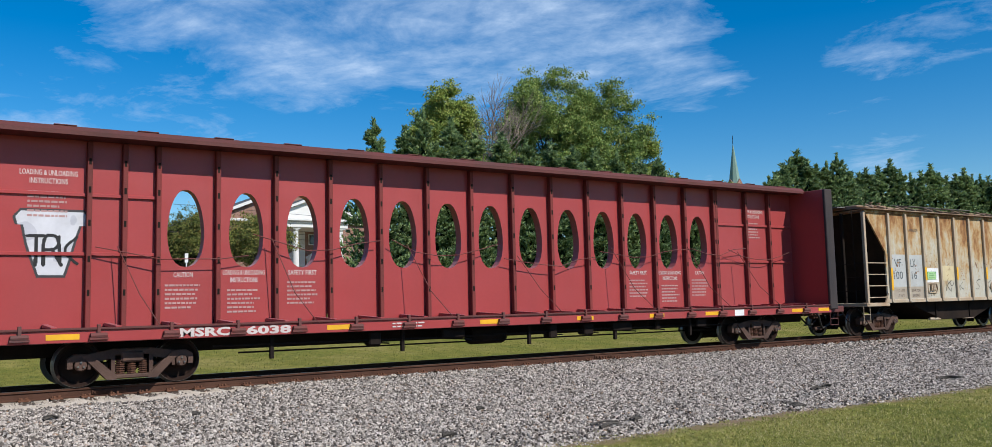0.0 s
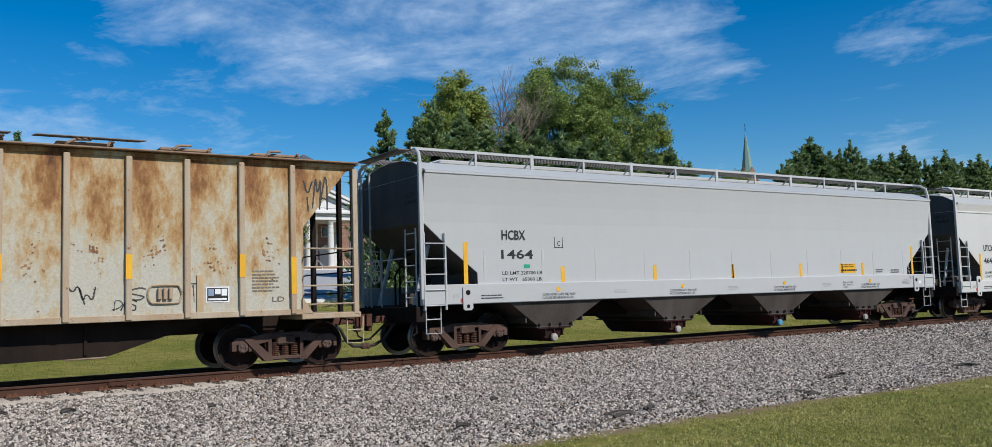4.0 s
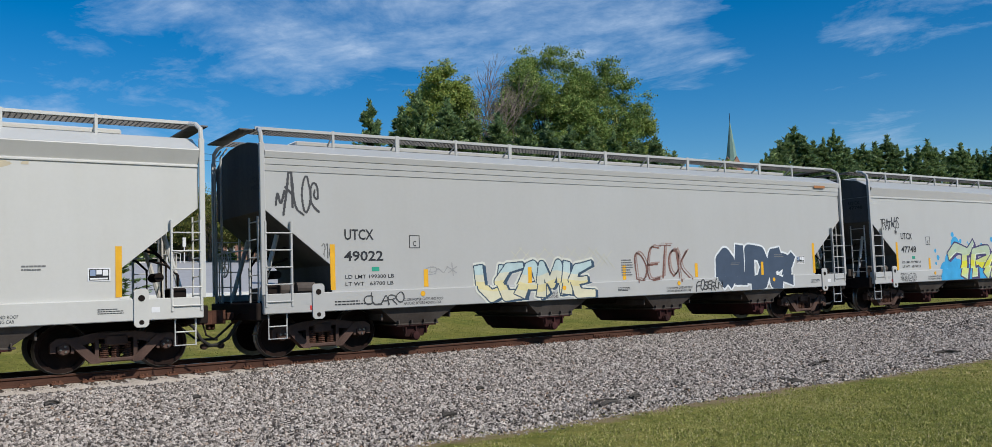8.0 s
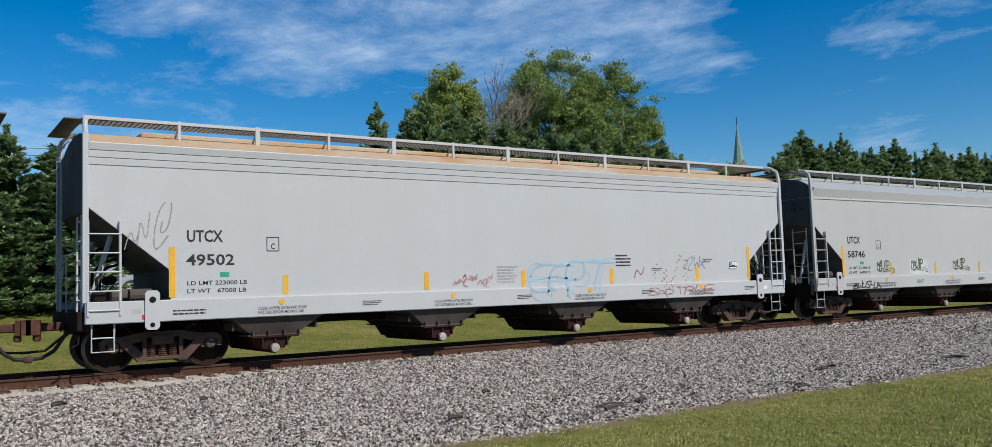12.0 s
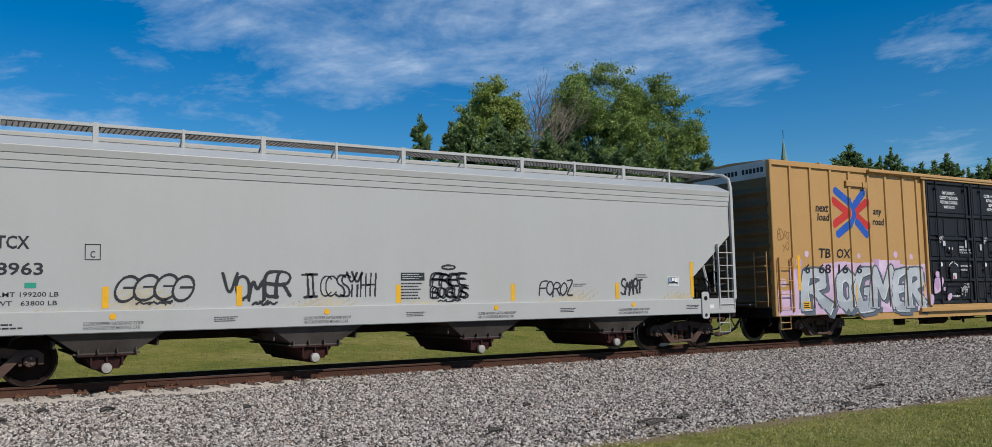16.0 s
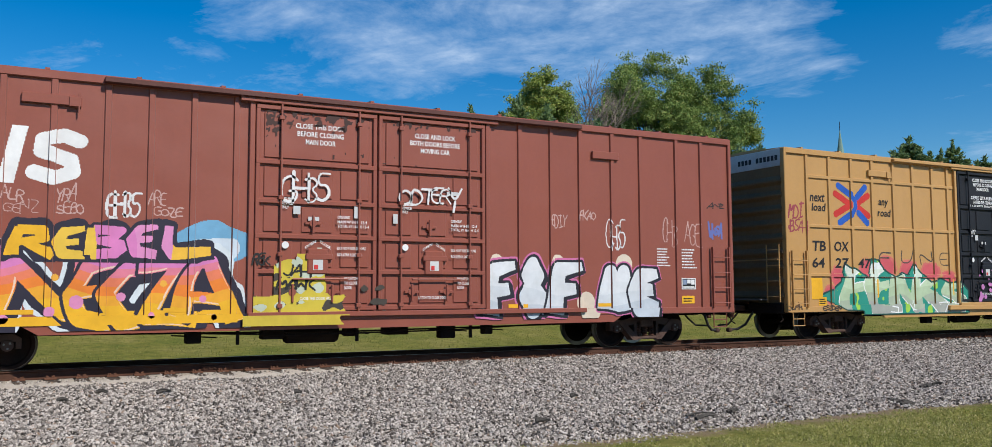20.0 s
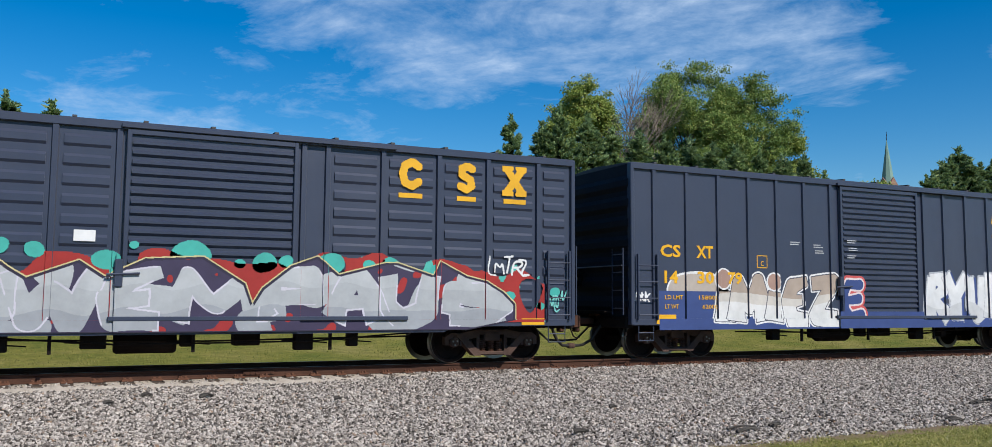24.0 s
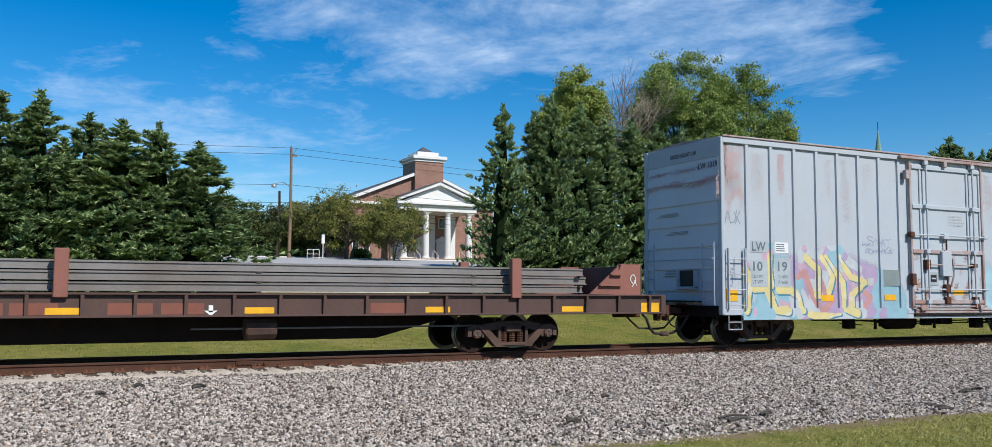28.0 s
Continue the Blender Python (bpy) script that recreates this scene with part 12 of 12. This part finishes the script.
def church():
    gx, gy = 42.0, EYE[1] + 102.0
    z0 = 5.3
    ch = thing("church", "red brick church with a white columned portico and square cupola", "church", at=(gx, gy, z0))
    # nave: local x across, y back
    nx0, nx1, ny0, ny1, eave, ridge = -10.2, 10.4, 6.0, 34.0, 7.6, 12.0
    b = Build()
    b.prism([(nx0, -0.8), (nx1, -0.8), (nx1, eave), (0.1, ridge - 0.2), (nx0, eave)], "y", ny0, ny1)
    part("nave_wall", b, BRICK, ch)
    for s in (-1, 1):
        e, c = (nx0 - 0.6, 0.1) if s < 0 else (nx1 + 0.6, 0.1)
        rf = Build().prism([(e, eave - 0.2), (e, eave + 0.05), (c, ridge + 0.15), (c, ridge - 0.1)], "y", ny0 - 0.5, ny1 + 0.4)
        part("roof", rf, SLATE, ch)
        tr = Build().prism([(e, eave - 0.45), (e, eave - 0.05), (c, ridge + 0.05), (c, ridge - 0.35)], "y", ny0 - 0.62, ny0 - 0.30)
        part("raking_cornice", tr, TRIM, ch)
        ev = Build().box(min(e, e - s * -0.25), max(e, e - s * -0.25), ny0 - 0.5, ny1 + 0.4, eave - 0.55, eave - 0.15)
        part("eave_cornice", ev, TRIM, ch)
    part("return_cornice", Build().box(nx0 - 0.5, nx1 + 0.5, ny0 - 0.45, ny0 + 0.02, eave - 0.5, eave - 0.15, 0.05), TRIM, ch)
    # side windows
    for k in range(5):
        y = ny0 + 4 + 5.2 * k
        w = part("window", Build().box(nx0 - 0.06, nx0 + 0.05, y - 0.75, y + 0.75, 1.2, 5.4, 0.02), TRIM, ch)
        part("pane", Build().box(nx0 - 0.09, nx0 - 0.06, y - 0.6, y + 0.6, 1.4, 5.2), GLASS, w)
    # portico: floor, steps, columns, entablature, pediment
    px0, px1, py0 = -5.2, 5.2, 0.0
    part("portico_floor", Build().box(px0, px1, py0, ny0 + 0.1, -0.6, 0.12, 0.03), coat("tan_stone", (0.42, 0.30, 0.21), (0.32, 0.22, 0.155), 0.45, 1.0, 0.9, 0, 0.2, False), ch)
    for k in range(4):
        part("step", Build().box(px0 + 1.0, px1 - 1.0, py0 - 0.35 * (k + 1), py0 - 0.35 * k, -0.9, 0.0 - 0.15 * k, 0.01), BRICK, ch)
    for x in (-4.4, -1.47, 1.47, 4.4):
        prof = [(0.52, 0.12), (0.52, 0.30), (0.44, 0.36), (0.42, 0.5), (0.41, 2.4), (0.35, 5.5), (0.36, 5.62), (0.44, 5.7), (0.46, 5.85)]
        c = Build().lathe(prof, (x, py0 + 0.65, 0), "z", 20)
        c.box(x - 0.52, x + 0.52, py0 + 0.13, py0 + 1.17, 5.85, 6.0)
        c.box(x - 0.58, x + 0.58, py0 + 0.07, py0 + 1.23, 0.10, 0.2)
        part("column", c, TRIM, ch)
    for x in (-4.4, -1.47, 1.47, 4.4):
        part("pilaster", Build().box(x - 0.42, x + 0.42, ny0 - 0.12, ny0 + 0.05, 0.1, 6.0, 0.02), TRIM, ch)
    part("entablature", Build().box(px0, px1, py0, ny0 + 0.1, 6.0, 6.75, 0.03), TRIM, ch)
    part("cornice", Build().box(px0 - 0.45, px1 + 0.45, py0 - 0.45, ny0 + 0.1, 6.75, 7.1, 0.06), TRIM, ch)
    for k in range(36):
        x = px0 + 0.15 + (px1 - px0 - 0.3) * k / 35
        part("dentil", Build().box(x - 0.07, x + 0.07, py0 - 0.22, py0 + 0.02, 6.56, 6.74), TRIM, ch)
    pk = 9.55
    part("pediment", Build().prism([(px0 + 0.2, 7.1), (px1 - 0.2, 7.1), (0, pk - 0.25)], "y", py0 + 0.15, py0 + 0.3), TRIM, ch)
    for s in (-1, 1):
        part("raking_cornice", Build().prism([(s * (px1 + 0.5), 7.1), (s * (px1 + 0.5), 7.4), (0, pk + 0.15), (0, pk - 0.25)], "y", py0 - 0.45, py0 + 0.2), TRIM, ch)
        part("roof", Build().prism([(s * (px1 + 0.52), 7.38), (s * (px1 + 0.52), 7.46), (0, pk + 0.22), (0, pk + 0.14)], "y", py0 - 0.5, ny0 + 3.0), SLATE, ch)
    # back wall of the porch with doors and windows
    for x in (-2.93, 0.0, 2.93):
        dr = part("door", Build().box(x - 0.6, x + 0.6, ny0 - 0.10, ny0 - 0.02, 0.12, 2.5, 0.02), TRIM, ch, "white panelled door under a small pediment")
        for q in (-1, 1):
            part("door_jamb", Build().box(x + q * 0.72 - 0.1, x + q * 0.72 + 0.1, ny0 - 0.2, ny0 - 0.02, 0.12, 2.5, 0.02), TRIM, dr)
        for s in (-1, 1):
            for z0_, z1_ in ((0.3, 1.05), (1.2, 2.35)):
                part("panel", Build().box(x + s * 0.29 - 0.22, x + s * 0.29 + 0.22, ny0 - 0.14, ny0 - 0.10, z0_, z1_, 0.02), TRIM, dr)
        part("door_surround", Build().prism([(x - 0.95, 2.5), (x + 0.95, 2.5), (x + 0.95, 2.75), (x, 3.3), (x - 0.95, 2.75)], "y", ny0 - 0.28, ny0 - 0.02), TRIM, ch)
        w = part("window", Build().box(x - 0.55, x + 0.55, ny0 - 0.08, ny0 - 0.01, 4.3, 5.7, 0.02), TRIM, ch)
        part("pane", Build().box(x - 0.42, x + 0.42, ny0 - 0.11, ny0 - 0.08, 4.42, 5.58), GLASS, w)
    part("lantern", Build().lathe([(0.05, 0), (0.22, 0.1), (0.25, 0.7), (0.08, 0.95)], (-1.7, 3.0, 4.3), "z", 8), BLACK_STEEL, ch)
    for x in (-3.0, -0.6, 3.0, 4.6):
        part("handrail", Build().tube([(x, -1.6, -0.1), (x, -1.5, 0.35), (x, -0.1, 1.05), (x, 0.4, 1.05), (x, 0.4, 0.1)], 0.035, 6), TRIM, ch)
    # wing to the left and blocks beside the portico
    part("side_block", Build().box(nx0 - 0.02, px0 + 0.3, ny0 - 1.6, ny0 + 0.2, -0.8, 5.6, 0.02), BRICK, ch)
    for x in (-9.4, -8.0):
        w = part("window", Build().box(x - 0.45, x + 0.45, ny0 - 1.68, ny0 - 1.58, 0.3, 3.6, 0.02), TRIM, ch)
        part("pane", Build().box(x - 0.33, x + 0.33, ny0 - 1.71, ny0 - 1.68, 0.45, 3.45), GLASS, w)
    # cupola
    cx0, cx1, cy0, cy1 = -1.25, 2.75, ny0 - 0.75, ny0 + 3.9
    part("cupola_wall", Build().box(cx0, cx1, cy0, cy1, 7.2, 13.0, 0.02), BRICK, ch)
    part("cupola_cornice", Build().box(cx0 - 0.15, cx1 + 0.15, cy0 - 0.15, cy1 + 0.15, 13.0, 13.3, 0.05), TRIM, ch)
    part("cupola_cornice", Build().box(cx0 - 0.4, cx1 + 0.4, cy0 - 0.4, cy1 + 0.4, 13.3, 13.8, 0.08), TRIM, ch)
    part("cupola_parapet", Build().box(cx0 + 0.5, cx1 - 0.5, cy0 + 0.5, cy1 - 0.5, 13.8, 14.4, 0.05), TRIM, ch)
    m = ((cx0 + cx1) / 2, (cy0 + cy1) / 2)
    part("cupola_roof", Build().loft([[(cx0 + 0.8, cy0 + 0.8, 14.3), (cx1 - 0.8, cy0 + 0.8, 14.3), (cx1 - 0.8, cy1 - 0.8, 14.3), (cx0 + 0.8, cy1 - 0.8, 14.3)], [(m[0] - 0.1, m[1] - 0.1, 15.3), (m[0] + 0.1, m[1] - 0.1, 15.3), (m[0] + 0.1, m[1] + 0.1, 15.3), (m[0] - 0.1, m[1] + 0.1, 15.3)]]), SLATE, ch)


church()


def far_buildings():
    # copper spire far beyond the hedge
    d = 169.0
    x, y = place(49.72, d)
    base = ground_z(x, y)
    rng_ = d / math.cos(radians(49.45))
    z = lambda el: EYE[2] + rng_ * math.tan(radians(el)) - base
    t = thing("church_tower", "distant brick church tower with a green copper spire", "tower", at=(x, y, base))
    h = 2.0
    zs, zt = z(6.95), z(9.75)
    part("tower_wall", Build().box(-h, h, -h, h, -1, zs, 0.05), BRICK, t)
    for s in (-1, 1):
        for q in (-1, 1):
            part("buttress", Build().box(s * h - 0.3, s * h + 0.3, q * h - 0.3, q * h + 0.3, -1, zs - 1.0, 0.05), BRICK, t)
    part("louvre", Build().box(-0.7, 0.7, -h - 0.05, -h + 0.02, zs - 4.2, zs - 1.4, 0.02), BLACK_STEEL, t)
    for k, (ax, q) in enumerate((("y", -1), ("y", 1), ("x", -1), ("x", 1))):
        part("gable", Build().prism([(-h, zs - 0.02), (h, zs - 0.02), (0, zs + 2.6)], ax, *sorted((q * h, q * (h - 0.35)))), BRICK, t)
    ring = lambda r, zz: [(r * math.cos(a), r * math.sin(a), zz) for a in (2 * math.pi * (k + 0.5) / 8 for k in range(8))]
    part("spire", Build().loft([ring(h * 1.02, zs), ring(h * 0.80, zs + 2.4), ring(0.07, zt)]), COPPER, t)
    part("cross", Build().box(-0.06, 0.06, -0.06, 0.06, zt - 0.2, zt + 2.4), BLACK_STEEL, t)
    # low brick wing with a flat white roofline behind the trees
    d = 128.0
    x, y = place(10.3, d)
    b = thing("brick_building", "low brick building with a pale roof edge behind trees", "building", at=(x, y, ground_z(x, y)))
    part("wall", Build().box(-6, 6, 0, 8, -0.5, 5.2, 0.03), BRICK, b)
    part("roof_edge", Build().box(-6.3, 6.3, -0.3, 8.3, 5.2, 5.8, 0.04), TRIM, b)
    for k in range(4):
        w = part("window", Build().box(-4.6 + 2.8 * k, -3.2 + 2.8 * k, -0.06, 0.03, 1.0, 2.8, 0.02), TRIM, b)
        part("pane", Build().box(-4.5 + 2.8 * k, -3.3 + 2.8 * k, -0.09, -0.06, 1.1, 2.7), GLASS, w)


far_buildings()


def lot():
    """Pale paved lot on the slope between the cedars and the church."""
    m = coat("pale_paving", (0.46, 0.46, 0.47), (0.38, 0.385, 0.40), 0.45, 0.15, 0.9, 0, 0.1, False, spread=0.25)
    xs, ys = np.linspace(-60, 70, 40), np.linspace(28.6, 71.5, 24)
    vs = [(x, y, ground_z(x, y) + 0.07) for y in ys for x in xs]
    i = (np.arange(23)[:, None] * 40 + np.arange(39)[None, :]).ravel()
    tagged(new("pavement", big("pavement", vs, np.stack([i, i + 1, i + 41, i + 40], 1), m, True)), "sunlit pale grey paved parking lot", "pavement", kind="structure")
    for y, lab in ((28.5, "kerb"), (71.6, "kerb")):
        k = Build().box(-60, 70, y - 0.1, y + 0.1, ground_z(0, y) - 0.1, ground_z(0, y) + 0.2, 0.02)
        tagged(new("kerb", k.mesh("kerb", TRIM)), "pale concrete kerb edging the lot", "kerb", kind="structure")


lot()


def hedges():
    rng = np.random.default_rng(3)
    for k, (yaw, d, w) in enumerate(((10.6, 92, 1.6), (11.9, 92, 1.8), (13.2, 92, 1.4), (17.4, 94, 1.2), (9.2, 92, 1.5))):
        x, y = place(yaw, d)
        ob = thing("bush", "clipped round green bush by the lot", "bush", "bushes by the lot", at=(x, y, ground_z(x, y)))
        n = 1500
        p = rng.normal(size=(n, 3))
        p /= np.linalg.norm(p, axis=1, keepdims=True)
        p = p * np.array([w, 0.8, 0.75]) * rng.uniform(0.75, 1.05, (n, 1)) + np.array([0, 0, 0.6])
        a = rng.normal(size=(n, 3))
        b = np.cross(a, rng.normal(size=(n, 3)))
        a /= np.linalg.norm(a, axis=1, keepdims=True)
        b /= np.linalg.norm(b, axis=1, keepdims=True)
        v = np.stack([p - a * 0.12, p + b * 0.07, p + a * 0.12, p - b * 0.07], 1).reshape(-1, 3)
        part("foliage", big("foliage", v, np.arange(len(v)).reshape(-1, 4), LEAF_MID), None, ob)
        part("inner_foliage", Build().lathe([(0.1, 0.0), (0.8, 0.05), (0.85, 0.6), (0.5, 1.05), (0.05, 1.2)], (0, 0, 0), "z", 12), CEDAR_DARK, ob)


hedges()


def poles():
    wood = coat("pole_wood", (0.28, 0.19, 0.11), (0.17, 0.115, 0.075), 0.45, 2.0, 0.9, 0, 0.3, True)
    metal = coat("weathered_metal", (0.35, 0.35, 0.35), (0.22, 0.21, 0.2), 0.4, 2, 0.5, 0.5, 0.1, False)
    tops = []
    for yaw, d, el, lab in ((12.9, 88.0, 9.04, "tall wooden utility pole with a street lamp"), (12.22, 90.0, 6.26, "shorter wooden utility pole")):
        x, y = place(yaw, d)
        h = height_at(yaw, d, el)
        p = thing("utility_pole", lab, "utility pole", "poles by the lot", at=(x, y, ground_z(x, y)))
        part("pole", Build().tube([(0, 0, -0.5), (0.05, 0, h * 0.5), (0, 0, h)], 0.19, 10, r2=0.12), wood, p)
        if h > 8:
            part("transformer_arm", Build().box(0.0, 0.6, -0.06, 0.06, h - 0.9, h - 0.75).tube([(0.1, -0.1, h - 0.8), (0.5, -0.1, h - 0.15)], 0.03, 6), wood, p)
            part("insulator", Build().lathe([(0.06, 0), (0.09, 0.1), (0.05, 0.22)], (0, 0, h), "z", 8), metal, p)
            part("lamp_arm", Build().tube([(0, 0, h * 0.64), (-0.8, -0.2, h * 0.68), (-1.6, -0.4, h * 0.66)], 0.04, 6), metal, p)
            part("lamp_head", Build().lathe([(0.05, 0.0), (0.2, -0.12), (0.28, -0.35), (0.05, -0.42)], (-1.75, -0.45, h * 0.66), "z", 10), metal, p)
        tops.append((x, y, ground_z(x, y) + h, h))
    x, y, z, h = tops[0]
    for k, (zz, far, dy) in enumerate(((z - 0.05, 60, 3), (z - 0.7, 60, 3), (z - h * 0.34, 60, 1), (z - h * 0.5, 60, 0), (z - h * 0.53, 60, 0), (z - h * 0.58, 60, -0.5))):
        c = Build()
        for s in (-1, 1):
            c.tube([(x, y, zz), (x + s * far * 0.33, y + dy * 0.3, zz - 0.8), (x + s * far * 0.66, y + dy * 0.6, zz - 0.7), (x + s * far, y + dy, zz + 0.2)], 0.02, 5)
        ob = new("overhead_wire", c.mesh("overhead_wire", RUBBER))
        tagged(ob, "thin overhead wire slung from the utility pole", "wire", "overhead wires")
    # thin white sign post and rail by the lot
    x, y = place(15.0, 86)
    s = thing("sign_post", "small white sign on a thin post", "sign", at=(x, y, ground_z(x, y)))
    part("post", Build().tube([(0, 0, -0.1), (0, 0, 2.4)], 0.05, 6), TRIM, s)
    part("panel", Build().box(-0.16, 0.16, -0.06, -0.02, 1.6, 2.5, 0.01), TRIM, s)
    x, y = place(14.4, 86)
    g = thing("guard_rail", "low white pipe rail by the lot", "rail", at=(x, y, ground_z(x, y)))
    for q in (-0.6, 0.0, 0.6):
        part("post", Build().tube([(q, 0, -0.1), (q, 0, 1.0)], 0.03, 6), TRIM, g)
    part("bar", Build().tube([(-0.6, 0, 1.0), (0.6, 0, 1.0)], 0.03, 6).tube([(-0.6, 0, 0.55), (0.6, 0, 0.55)], 0.025, 6), TRIM, g)


poles()


def motions():
    """The whole train rolls past; every wheelset turns as its car runs."""
    steps = [(0.5 * k, s) for k, s in enumerate(RUN)]
    for car, x in CARS:
        walk(car, [(t, pose(x - s, 0, 0)) for t, s in steps])
    fine = [k * 0.06 for k in range(int(28.0 / 0.06) + 1)] + [28.0]
    ran = np.interp(fine, [t for t, _ in steps], RUN)
    for w, dx, r in WHEELS:
        x = w.parent.parent.location[0] + RUN[-1] + w.parent.location[0]
        rows, last = [], None
        for t, s in zip(fine, ran):
            near = -40 < x - s < 75
            if near or t in (0.0, 28.0):
                rows.append((t, pose(dx, 0, r, 0, -math.degrees((min(max(s, x - 75), x + 40) - x) / r), 0)))
        walk(w, rows)


motions()
